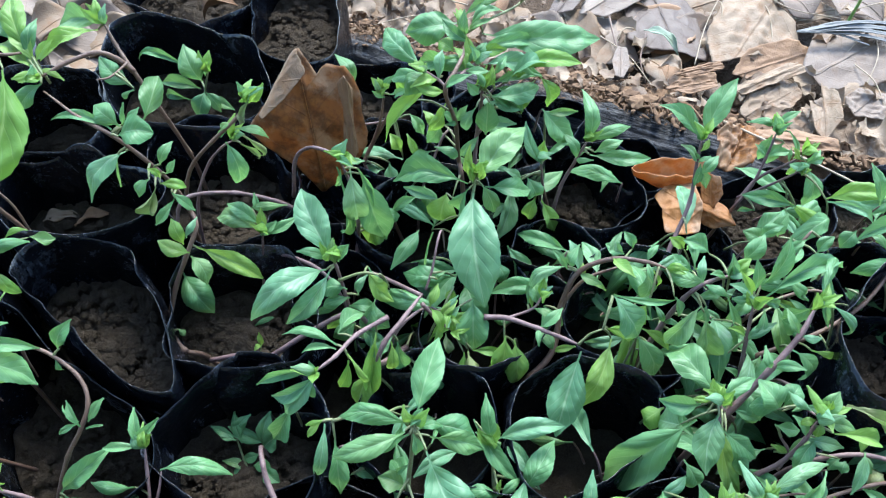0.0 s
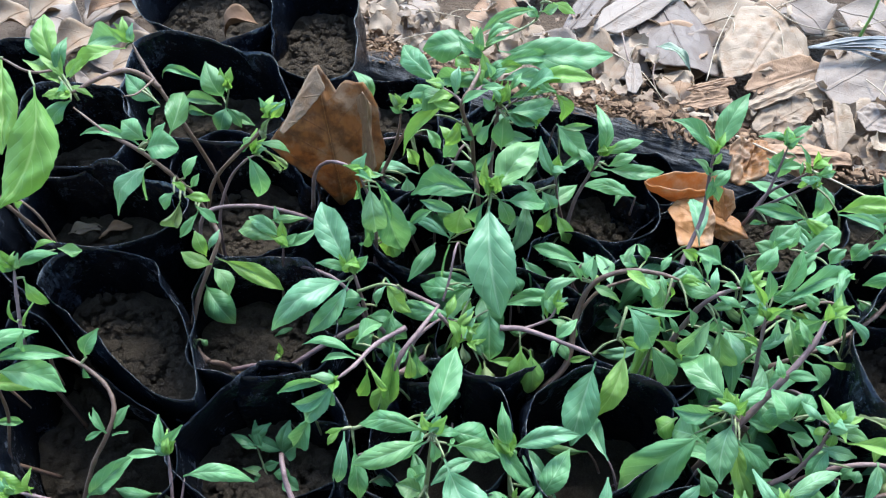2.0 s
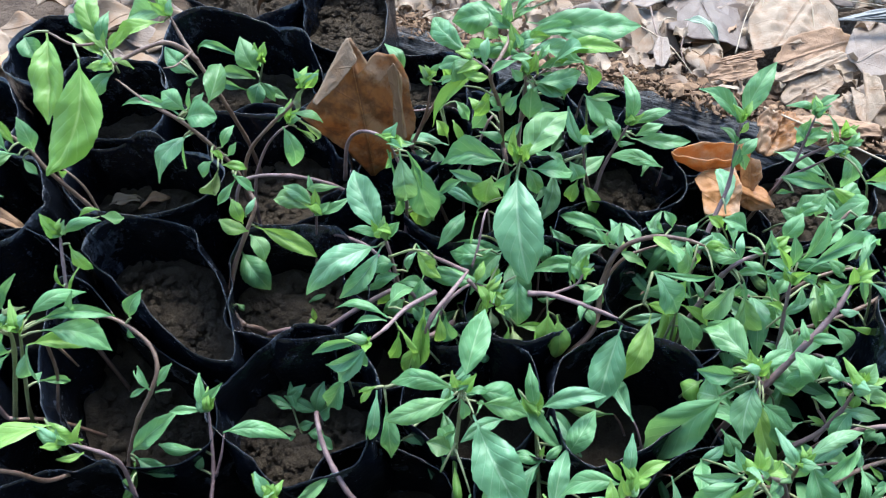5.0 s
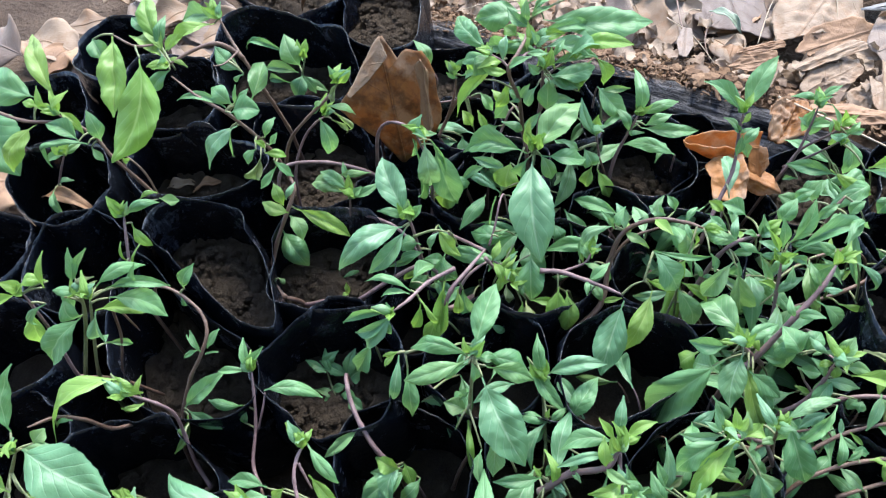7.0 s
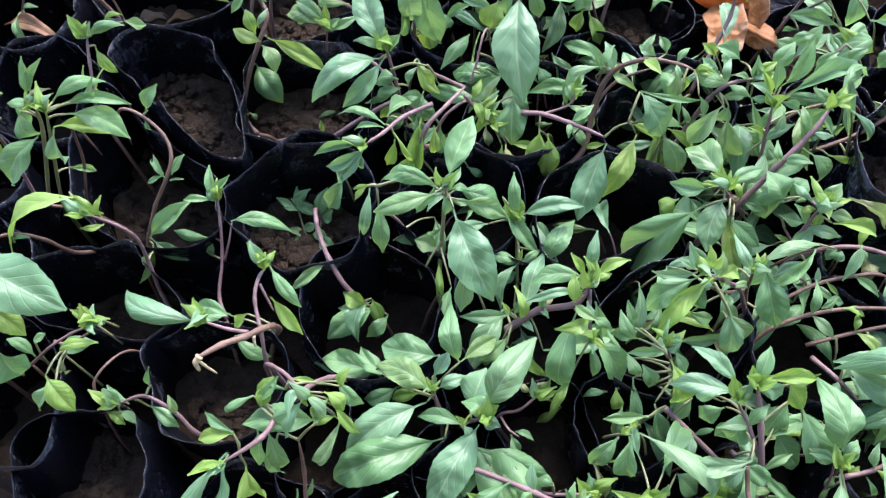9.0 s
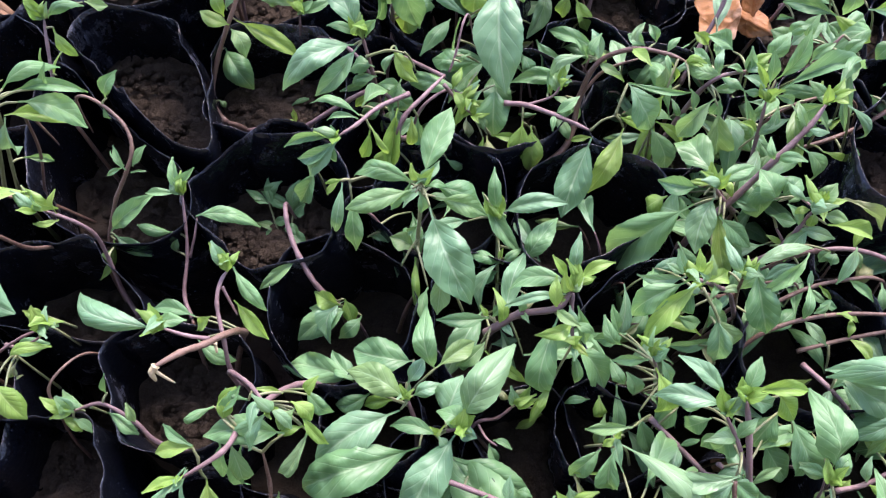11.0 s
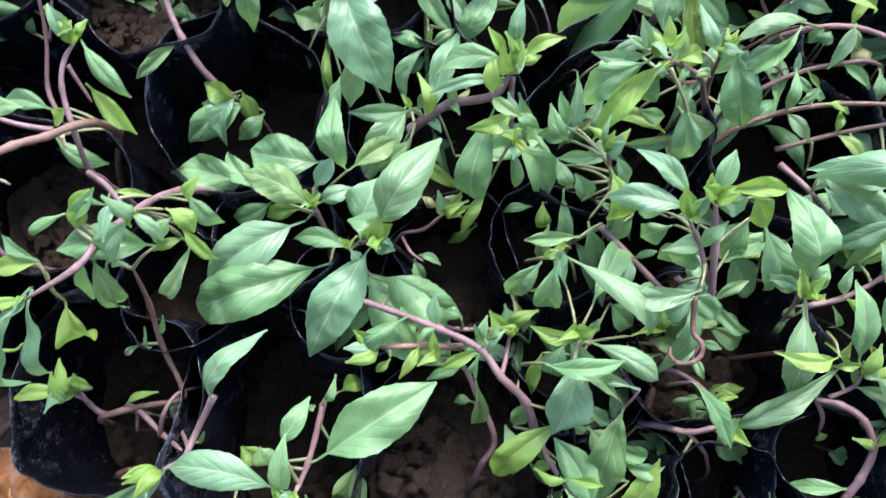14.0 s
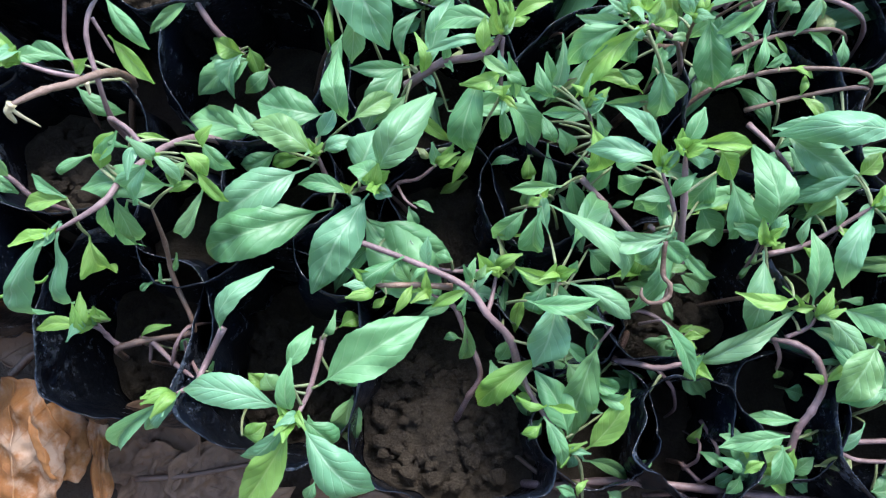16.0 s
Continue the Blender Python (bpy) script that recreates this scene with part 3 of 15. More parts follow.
# Unseen wall, added to keep sky light off the front of the bed.
blocker_mat, n, b = material("blocker_grey", 0.9, 0.2)
n.links.new(blend(n, ramp(n, grain(n, 3.0, 6.0), 0.3, 0.7), (0.10, 0.095, 0.09), (0.19, 0.18, 0.165)), b.inputs["Base Color"])
relief(n, b, grain(n, 60.0, 5.0), 0.004, 0.6)
wv = [(x, y, z) for x in (-2.5, 2.5) for y in (-1.25, -1.1) for z in (-0.01, 2.4)]
wf = [(0, 1, 3, 2), (4, 6, 7, 5), (0, 4, 5, 1), (2, 3, 7, 6), (0, 2, 6, 4), (1, 5, 7, 3)]
tagged(mesh_object("wall_south", wv, wf, blocker_mat, smooth=False), "unseen grey wall added behind the seedling bed to block sky light", "wall", kind="structure")

# ---- the charred log behind the bags ----
lv, lf, n_len, n_round = [], [], 160, 30
for i in range(n_len + 1):
    x = 0.50 * i / n_len
    for k in range(n_round):
        a = 2 * math.pi * k / n_round
        y, z = math.cos(a), math.sin(a)
        rough = noise.noise(Vector((x * 14, y * 1.5, z * 1.5))) * 0.011 - abs(noise.noise(Vector((x * 7, a * 3.2, 2)))) * 0.009 + noise.noise(Vector((x * 70, y * 6, z * 6))) * 0.003 - abs(noise.noise(Vector((x * 26, a * 2.5, 5)))) * 0.006
        fade = 1 - 0.75 * max(0.0, x - 0.40) / 0.10
        lv.append((x, y * (0.019 + rough) * 1.1 * fade, z * (0.019 + rough) * fade))
for i in range(n_len):
    for k in range(n_round):
        lf.append((i * n_round + k, (i + 1) * n_round + k, (i + 1) * n_round + (k + 1) % n_round, i * n_round + (k + 1) % n_round))
lf.append(tuple(range(n_round)))
lf.append(tuple(len(lv) - n_round + k for k in range(n_round))[::-1])
charred_log = tagged(mesh_object("charred_log", lv, lf, BARK), "charred crumbling log lying beside the grow bags", "log")
charred_log.matrix_basis = pose(-0.16, 0.574, 0.014, 0, 0, -21.5)


def twig(name, label, r0, r1, *points):
    verts, faces = tube(points, r0, r1, 6, 6)
    ob = mesh_object(name, verts, faces, {"grass_stalk": grass_mat, "straw": straw, "tendril": LEAF["young"]}.get(name, STEM["brown"]))
    return tagged(ob, label, name.replace("_", " "))


# ---- fallen leaves ----
dry_leaf((0.1235, 0.6088, 0.0080), (0.2012, 0.6468, 0.0160), 0.0306, "grey", "pale grey fallen leaf lying on the ground", 907, 0.06, 0.2, 0.15)
folded_leaf((0.1909, 0.6474, 0.0200), (0.2035, 0.5292, 0.0230), 0.0738, "dusk", "smooth pinkish-grey fallen leaf on the litter", 908, ((-1.00, -0.11), (-0.81, 0.55), (-0.15, 0.91), (1.00, 0.68), (0.84, 0.17), (0.68, -0.38), (0.32, -1.00), (-0.27, -0.81)), ((0, 1, 0.0, -0.12), (0, -1, 0.0, -0.12)), (0, -0.1, 1), crumple=0.08)
folded_leaf((0.1219, 0.5858, 0.0260), (0.2133, 0.6609, 0.0290), 0.0390, "grey", "smooth pale fallen leaf overlapping others", 909, ((-1.00, 0.11), (-0.49, 0.89), (0.32, 1.00), (1.00, 0.28), (0.88, -0.59), (0.02, -0.95), (-0.67, -0.73)), ((0, 1, 0.05, -0.15), (0, -1, 0.05, -0.2)), (0, -0.1, 1), crumple=0.06)
folded_leaf((0.2998, 0.6049, 0.0300), (0.2359, 0.5132, 0.0330), 0.0835, "tan", "large pale tan fallen leaf with brown blotches", 910, ((1.00, -0.26), (0.43, -0.75), (-0.71, -0.94), (-1.00, -0.51), (-0.78, 0.63), (-0.34, 1.00), (0.22, 0.65), (0.59, 0.18)), ((1, 0.4, 0.2, -0.2), (-0.3, 1, 0.2, -0.25), (0.2, -1, 0.5, -0.3)), (0, -0.1, 1), crumple=0.16)
folded_leaf((0.3053, 0.5065, 0.0270), (0.3973, 0.5608, 0.0300), 0.0767, "grey", "broad pale fallen leaf under grey palm strips", 911, ((-0.97, 0.29), (-0.36, 0.84), (0.36, 0.51), (1.00, -0.02), (0.20, -1.00), (-1.00, -0.62)), ((0, 1, 0.2, -0.2),), (0, -0.1, 1), crumple=0.1)
folded_leaf((0.2322, 0.4774, 0.0360), (0.2958, 0.5075, 0.0390), 0.0193, "tan", "pale fallen leaf folded into a strip", 912, ((-1.00, 0.17), (-0.47, 0.78), (0.94, 1.00), (1.00, -0.69), (0.20, -0.70), (-0.75, -0.56)), ((0, 1, 0.1, -0.6),), (0, -0.1, 1), crumple=0.4)
folded_leaf((0.2383, 0.4571, 0.0300), (0.2942, 0.4900, 0.0330), 0.0364, "tan", "pinkish-tan torn leaf on the litter", 913, ((-1.00, 0.29), (-0.33, 0.96), (1.00, 0.36), (0.87, -0.30), (-0.23, -1.00), (-0.90, -0.31)), ((1, 0, 0.2, -0.3),), (0, -0.1, 1), crumple=0.2)
folded_leaf((0.3048, 0.4849, 0.0400), (0.2902, 0.4213, 0.0430), 0.0224, "tan", "curled pale leaf standing on its edge", 914, ((-0.33, -1.00), (-1.00, -0.06), (-0.47, 0.78), (0.44, 0.92), (1.00, 0.02), (0.71, -0.63), (-0.01, -0.02)), ((0, 1, 0.0, 0.9), (1, 0, 0.2, -0.3)), (0, -0.1, 1), crumple=0.2)
folded_leaf((0.3233, 0.4574, 0.0320), (0.3596, 0.4863, 0.0350), 0.0434, "grey", "weathered grey fallen leaf with torn edge", 915, ((-0.61, 0.66), (0.32, 0.61), (1.00, -0.14), (-0.21, -1.00), (-1.00, -0.13)), ((1, 0.2, 0.1, -0.4),), (0, -0.1, 1), crumple=0.22)
folded_leaf((0.1880, 0.4963, 0.0380), (0.2295, 0.5070, 0.0410), 0.0144, "brown", "amber-brown strip of leaf by the log", 916, ((-1.00, 0.10), (-0.42, 0.83), (1.00, 0.71), (0.95, -0.64), (-0.34, -1.00)), ((0, 1, 0.0, -0.5),), (0, -0.1, 1), crumple=0.4)
folded_leaf((0.1799, 0.4840, 0.0340), (0.2231, 0.4915, 0.0370), 0.0170, "brown", "rose-brown leaf scrap by the log", 917, ((-1.00, 0.13), (-0.35, 0.79), (1.00, 0.83), (0.93, -0.75), (-0.27, -1.00)), ((0, 1, 0.1, 0.4),), (0, -0.1, 1), crumple=0.2)
folded_leaf((0.1506, 0.5363, 0.0340), (0.1442, 0.4936, 0.0370), 0.0148, "grey", "small pale oval leaf on the litter", 918, ((-0.03, -0.95), (-1.00, -0.37), (-0.78, 0.68), (0.36, 1.00), (1.00, 0.27), (0.79, -0.63)), ((0, 1, 0.0, 0.4),), (0, -0.1, 1), crumple=0.1)
folded_leaf((0.2988, 0.4656, 0.0300), (0.2754, 0.4370, 0.0330), 0.0280, "tan", "torn tan leaf by the bags", 920, ((0.43, -1.00), (-1.00, -0.49), (-0.27, 0.99), (0.67, 0.87), (1.00, -0.37)), ((1, 0.3, 0.1, -0.4),), (0, -0.1, 1), crumple=0.25)
folded_leaf((0.3377, 0.4465, 0.0300), (0.3198, 0.4072, 0.0330), 0.0334, "tan", "crumpled tan leaf by the bags", 921, ((0.22, -0.99), (-0.81, -0.53), (-1.00, 0.73), (0.72, 1.00), (1.00, -0.20)), ((1, 0.2, 0.0, -0.4), (0, 1, 0.3, 0.4)), (0, -0.1, 1), crumple=0.3)
folded_leaf((0.0977, 0.5878, 0.0220), (0.1420, 0.6551, 0.0250), 0.0290, "dusk", "pinkish-grey fallen leaf with a split edge", 922, ((0.08, 1.00), (1.00, 0.90), (1.00, -0.78), (0.29, -0.76), (-0.54, -0.75), (-1.00, 0.39)), ((0, 1, 0.05, -0.2),), (0, -0.1, 1), crumple=0.1)
dry_leaf((0.3085, 0.6310, 0.0240), (0.3302, 0.5876, 0.0200), 0.0526, "grey", "pinkish-grey fallen leaf on litter", 919, 0.08, 0.2, 0.2)
dry_leaf((0.3497, 0.6253, 0.0220), (0.3953, 0.5876, 0.0200), 0.0479, "grey", "pale pinkish fallen leaf on litter", 920, 0.06, 0.15, 0.2)
dry_leaf((-0.0994, 0.6413, 0.0100), (-0.0529, 0.5717, 0.0140), 0.0437, "tan", "pale tan fallen leaf on litter", 921, 0.1, 0.3, 0.3)
dry_leaf((-0.0563, 0.6472, 0.0120), (-0.0175, 0.5981, 0.0180), 0.0331, "grey", "greyish fallen leaf on litter", 922, 0.1, 0.2, 0.3)
dry_leaf((-0.1246, 0.6277, 0.0140), (-0.0837, 0.6625, 0.0200), 0.0454, "tan", "tan fallen leaf behind bags", 923, 0.1, 0.2, 0.3)
dry_leaf((-0.2923, 0.6453, 0.0200), (-0.3473, 0.6149, 0.0240), 0.0298, "brown", "brown folded fallen leaf", 924, 0.15, 0.6, 0.3)
dry_leaf((-0.3280, 0.5957, 0.0200), (-0.3645, 0.5474, 0.0220), 0.0402, "tan", "pale tan fallen leaf on litter", 925, 0.1, 0.3, 0.3)
dry_leaf((-0.3945, 0.6149, 0.0240), (-0.3400, 0.5854, 0.0220), 0.0415, "grey", "pale grey fallen leaf", 926, 0.1, 0.3, 0.3)
dry_leaf((-0.1556, 0.5058, 0.1000), (-0.1824, 0.4987, 0.0960), 0.0214, "brown", "cupped brown dry leaf lying in a bag", 927, 0.25, 0.9, 0.1, 0.2, 0.2, 0.9)
dry_leaf((-0.2602, 0.3187, 0.0760), (-0.2382, 0.3250, 0.0740), 0.0082, "tan", "torn brown leaf scraps in a bag", 928, 0.15, 0.4, 0.7)
dry_leaf((-0.4764, 0.5159, 0.0300), (-0.5446, 0.5500, 0.0300), 0.0593, "grey", "pale fallen leaf beyond the bags", 929, 0.1, 0.2, 0.3)
dry_leaf((-0.4310, 0.5424, 0.0200), (-0.3865, 0.4905, 0.0160), 0.0434, "brown", "brown fallen leaf between bags", 930, 0.15, 0.5, 0.4)
dry_leaf((-0.3533, 0.3049, 0.0840), (-0.3049, 0.2922, 0.0800), 0.0104, "brown", "brown leaf scraps in a bag", 931, 0.15, 0.4, 0.5)
big = crumpled_leaf((-0.0916, -0.0566, 0.0140), (-0.0984, -0.1122, 0.0100), 0.0483, "shaded", "dull brown crumpled leaf under the bags", 934, 0.5, 0.5, (0, -0.1, 1))
big = crumpled_leaf((-0.0138, -0.1042, 0.0100), (0.0293, -0.0939, 0.0100), 0.0341, "brown", "reddish brown crumpled leaf under the front bag", 935, 0.5, 0.5, (0, -0.1, 1))
big = crumpled_leaf((-0.0803, -0.1103, 0.0120), (-0.0438, -0.0783, 0.0120), 0.0379, "shaded", "dark crumpled leaf on the ground", 936, 0.6, 0.6, (0, -0.1, 1))
dry_leaf((-0.1841, -0.0476, 0.0140), (-0.1626, -0.0334, 0.0140), 0.0205, "shaded", "dark leaf beside the bag", 937, 0.1, 0.3, 0.3)
dry_leaf((0.1440, 0.0399, 0.0620), (0.1524, 0.0516, 0.0600), 0.0109, "brown", "brown leaf scrap inside a bag", 938, 0.1, 0.3, 0.3)
dry_leaf((0.1119, 0.2041, 0.0800), (0.1159, 0.1794, 0.0740), 0.0134, "brown", "brown leaf scrap inside a bag", 939, 0.1, 0.3, 0.3)
twig("straw", "long dry straw stalk lying across the bags", 0.0009, 0.0006, (0.2033, 0.4141, 0.0700), (0.2343, 0.3711, 0.0860), (0.2621, 0.3420, 0.0920), (0.2883, 0.3203, 0.0920))
twig("straw", "thin dry straw stalk by the log", 0.0007, 0.0005, (-0.0445, 0.5212, 0.0400), (-0.0064, 0.5211, 0.0600), (0.0404, 0.5457, 0.0660))
twig("straw", "thin pale dry stalk on the litter", 0.0006, 0.0004, (0.2106, 0.5171, 0.0300), (0.2276, 0.5630, 0.0340), (0.2526, 0.6099, 0.0400))
twig("straw", "thin pale dry stalk on the litter", 0.0006, 0.0004, (0.2803, 0.6151, 0.0360), (0.3033, 0.5833, 0.0360), (0.3503, 0.5705, 0.0340))
twig("grass_stalk", "upright green grass stalk in the litter", 0.0016, 0.0010, (0.3614, 0.5830, 0.0200), (0.3616, 0.5809, 0.0500), (0.3582, 0.5793, 0.0800))
def palm_leaf(base, label, strips, seed):
    """A dried palm leaf: flat grey strips, each creased along its middle, that spread from one end."""
    r = random.Random(seed)
    root = new("palm_leaf")
    root.location = base
    for end, wide, rise in strips:
        path = spline((Vector(base), (Vector(base) + Vector(end)) / 2 + Vector((0, r.uniform(0.001, 0.004), rise)), Vector(end)), 12)
        across = Vector((end[1] - base[1], base[0] - end[0], 0)).normalized()
        verts, faces = [], []
        for k, q in enumerate(path):
            u = k / (len(path) - 1)
            half = 0.5 * wide * min(1.0, 0.35 + 3 * u) * (1 - 0.5 * u * u) * (1 + 0.2 * noise.noise(Vector((u * 7, seed, wide * 900))))
            for v in (-1, -0.5, 0, 0.5, 1):
                verts.append(q - Vector(base) + across * half * v + Vector((0, 0, 0.5 * half * abs(v) + 0.0006 * noise.noise(Vector((u * 20, v, wide * 900))))))
        for k in range(len(path) - 1):
            for c in range(4):
                a = 5 * k + c
                faces.append((a, a + 1, a + 6, a + 5))
        ob = mesh_object("strip", verts, faces, frond, root)
        ob.modifiers.new("thickness", "SOLIDIFY").thickness = 0.0005
    return tagged(root, label, "palm leaf")


palm_leaf((0.3000, 0.5470, 0.0400), "weathered grey palm leaf split into flat strips", (((0.4000, 0.5600, 0.0360), 0.0050, 0.005), ((0.4050, 0.5510, 0.0350), 0.0060, 0.004), ((0.4000, 0.5430, 0.0350), 0.0055, 0.004), ((0.3950, 0.5350, 0.0340), 0.0045, 0.003), ((0.3600, 0.5360, 0.0350), 0.0035, 0.003)), 3)
folded_leaf((0.2420, 0.5100, 0.0240), (0.3180, 0.5400, 0.0240), 0.0400, "brown", "brown leaf lying under a pale one", 971, ((-1, 0.1), (-0.4, 0.9), (0.6, 0.9), (1, 0.2), (0.6, -0.8), (-0.3, -0.9)), ((0, 1, 0.1, 0.3),), (0, -0.2, 1))
dry_leaf((0.1713, 0.5498, 0.0400), (0.1960, 0.5221, 0.0400), 0.0095, "mint", "withered pale green leaf lying on a brown one", 970, 0.15, 0.5, 0.5)
twig("dry_twig", "thin brown twig in the litter", 0.0010, 0.0006, (0.1464, 0.5793, 0.0300), (0.1489, 0.5383, 0.0300), (0.1634, 0.5145, 0.0260))
twig("dry_twig", "thin brown twig in the litter", 0.0009, 0.0006, (0.1758, 0.5566, 0.0300), (0.1670, 0.5263, 0.0280), (0.1693, 0.5029, 0.0240))
twig("tendril", "pale green curling tendril", 0.0008, 0.0006, (-0.1374, -0.0250, 0.1200), (-0.1297, -0.0232, 0.1220), (-0.1274, -0.0181, 0.1240), (-0.1150, -0.0173, 0.1260), (-0.1111, -0.0145, 0.1280))
twig("dry_twig", "bent brown twig beside a bag", 0.0022, 0.0014, (-0.1837, -0.0371, 0.0300), (-0.1658, -0.0285, 0.0340), (-0.1505, -0.0176, 0.0400))
twig("dry_twig", "bent brown twig beside a bag", 0.0022, 0.0016, (-0.1714, -0.0544, 0.0240), (-0.1591, -0.0420, 0.0300), (-0.1456, -0.0369, 0.0360), (-0.1298, -0.0262, 0.0440))
twig("dry_twig", "pale brown twig on the ground", 0.0016, 0.0012, (-0.1020, -0.1004, 0.0140), (-0.0755, -0.0960, 0.0160), (-0.0332, -0.0843, 0.0160))
# the large amber leaf that leans on the bags
big = folded_leaf((-0.0733, 0.3173, 0.0980), (-0.0836, 0.3600, 0.1870), 0.0660, "amber", "large mottled amber-brown dry leaf leaning against the bags", 901, ((1, 0.0), (0.45, 0.62), (0.06, 1.15), (-0.12, 0.98), (-0.5, 0.42), (-1, 0), (-0.62, -0.62), (-0.3, -0.95), (0.45, -0.92), (0.7, -0.78), (0.72, -0.42), (0.62, -0.25)), ((-1, 0.12, 0.02, -0.42), (0.25, 1, 0.5, -0.35), (0, -1, 0.5, 0.4), (1, 0, 0.5, -0.35)), (0.15, -0.6, 1))
folded_leaf((-0.1033, 0.3233, 0.1660), (-0.0822, 0.3524, 0.1920), 0.0190, "tan", "pale cream rolled edge", 903, ((1, 0), (0.7, 0.75), (-0.9, 0.6), (-1, -0.2), (-0.2, -0.7), (0.6, -1)), ((0, 1, 0.1, -0.9), (0, -1, 0.2, -0.7)), (-0.5, -0.45, 1), big)
folded_leaf((-0.0524, 0.3215, 0.1320), (-0.0551, 0.3401, 0.1840), 0.0100, "brown", "brown folded edge", 902, ((1, 0.2), (0.8, 0.9), (0.2, 0.5), (-0.5, 0.9), (-1, 0.3), (-0.8, -0.7), (-0.1, -0.4), (0.6, -0.9)), ((0, 1, 0.0, -0.9), (0, -1, 0.3, -0.8), (1, 0, 0.2, 0.5)), (0.3, -0.5, 1), big, 0.4)
# the orange leaf curled up beside the log
big = folded_leaf((0.1513, 0.2985, 0.0880), (0.1491, 0.3284, 0.1040), 0.0330, "orange", "curled orange-tan dry leaf with dark specks resting on a bag", 904, ((1, 0.5), (1, -0.6), (0.2, -0.75), (-0.2, -0.7), (-0.9, -0.5), (-1, 0.1), (-0.85, 0.8), (0.1, 0.75), (0.6, 0.95)), ((1, 0.1, 0.1, -0.5), (0, -1, 0.35, 0.35), (-1, 0.3, 0.45, 0.5)), (-0.1, -0.55, 0.8))
rolled_flap((0.1204, 0.3408, 0.1030), (0.1744, 0.3398, 0.1030), 0.0150, 0.0150, "orange", "upper edge rolled into an open cup", 905, big)
folded_leaf((0.1605, 0.3177, 0.0940), (0.1841, 0.3052, 0.0900), 0.0190, "orange", "pointed side panel with a ridge", 906, ((1, 0), (0.3, 0.9), (-0.6, 1), (-1, 0.2), (-0.8, -0.8), (0.1, -0.9)), ((0, 1, 0.05, -0.7), (0, -1, 0.05, -0.5)), (-0.1, -0.55, 0.8), big)
folded_leaf((0.1693, 0.3174, 0.0920), (0.1689, 0.3343, 0.1060), 0.0130, "orange", "upright side edge", 907, ((1, 0.3), (0.8, 0.9), (-0.8, 0.9), (-1, -0.3), (-0.2, -1), (0.8, -0.8)), ((0, -1, 0.1, 1.0),), (-0.1, -0.55, 0.8), big)
# the large orange leaf on the ground before the bags
big = folded_leaf((-0.1525, -0.1267, 0.0260), (-0.1622, -0.0550, 0.0360), 0.0700, "orange", "large crumpled orange dry leaf with torn curled edges", 932, ((1, 0.3), (0.95, -0.5), (0.2, -1), (-0.5, -0.7), (-1, -0.4), (-1, 0.8), (0, 1), (0.7, 0.95)), ((0, -1, 0.3, 0.55), (0.5, 1, 0.1, -0.45), (-0.4, -1, 0.1, -0.5), (0.2, -1, -0.35, 0.4)), (0, -0.1, 1), crumple=0.3)
folded_leaf((-0.1258, -0.1048, 0.0380), (-0.1369, -0.0652, 0.0460), 0.0290, "orange", "puckered pale-patched lobe", 933, ((1, 0.2), (0.7, -0.6), (0.2, -0.95), (-0.5, -0.8), (-1, -0.3), (-0.7, 0.6), (0.1, 0.9), (0.75, 0.9)), ((1, -0.4, 0.1, -0.5), (0, -1, 0.2, -0.5), (-1, 0, 0.3, -0.4)), (0.2, -0.1, 1), big, 0.3)
folded_leaf((-0.1086, -0.1136, 0.0340), (-0.1180, -0.0688, 0.0380), 0.0130, "orange", "long torn side strip", 940, ((1, 0.5), (0.9, -0.6), (0.5, -0.9), (0, -0.5), (-0.6, -0.9), (-1, -0.3), (-1, 0.6), (-0.3, 0.9), (0.1, 0.5), (0.6, 0.9)), ((0, 1, 0.0, -0.8), (0, -1, 0.3, -0.7), (1, 0, 0.4, 0.5), (-1, 0.3, 0.2, -0.8)), (0.3, 0, 1), big, 0.7)
folded_leaf((0.2162, 0.4087, 0.0720), (0.1925, 0.3631, 0.0750), 0.0331, "amber", "cupped rust-brown dry leaf beside the log", 950, ((-0.01, -1.00), (-0.52, -0.73), (-1.00, 0.28), (-0.28, 0.88), (0.49, 0.83), (0.94, 0.18), (1.00, -0.43)), ((0, 1, 0.1, 0.7), (0, -1, 0.3, 0.5), (1, 0, 0.4, -0.4)), (-0.1, -0.7, 0.8), crumple=0.6)
folded_leaf((0.2218, 0.4065, 0.0620), (0.2851, 0.3959, 0.0650), 0.0243, "brown", "rolled dark brown dry leaf lying along the log", 951, ((-1.00, -0.29), (-0.79, 0.70), (0.11, 1.00), (0.97, 0.43), (1.00, -0.39), (0.31, -0.70), (-0.44, -0.75)), ((0, 1, 0.0, -0.9), (0, -1, 0.4, 0.6)), (0, -0.5, 1), crumple=0.35)
dry_leaf((-0.2386, 0.3150, 0.0760), (-0.2182, 0.3279, 0.0740), 0.0073, "brown", "torn brown leaf scrap in a bag", 952, 0.15, 0.4, 0.7)
dry_leaf((-0.3989, 0.6093, 0.0220), (-0.3678, 0.6454, 0.0200), 0.0490, "tan", "pale tan fallen leaf", 956, 0.1, 0.3, 0.3)
dry_leaf((-0.4044, 0.5474, 0.0220), (-0.3573, 0.5208, 0.0200), 0.0454, "grey", "pale grey fallen leaf", 957, 0.1, 0.3, 0.3)
dry_leaf((-0.3291, 0.6097, 0.0120), (-0.2887, 0.6474, 0.0120), 0.0536, "tan", "pale tan fallen leaf behind the bags", 958, 0.08, 0.2, 0.3)
dry_leaf((-0.3246, 0.6561, 0.0120), (-0.3500, 0.6113, 0.0140), 0.0484, "grey", "pale grey fallen leaf behind the bags", 959, 0.08, 0.2, 0.3)
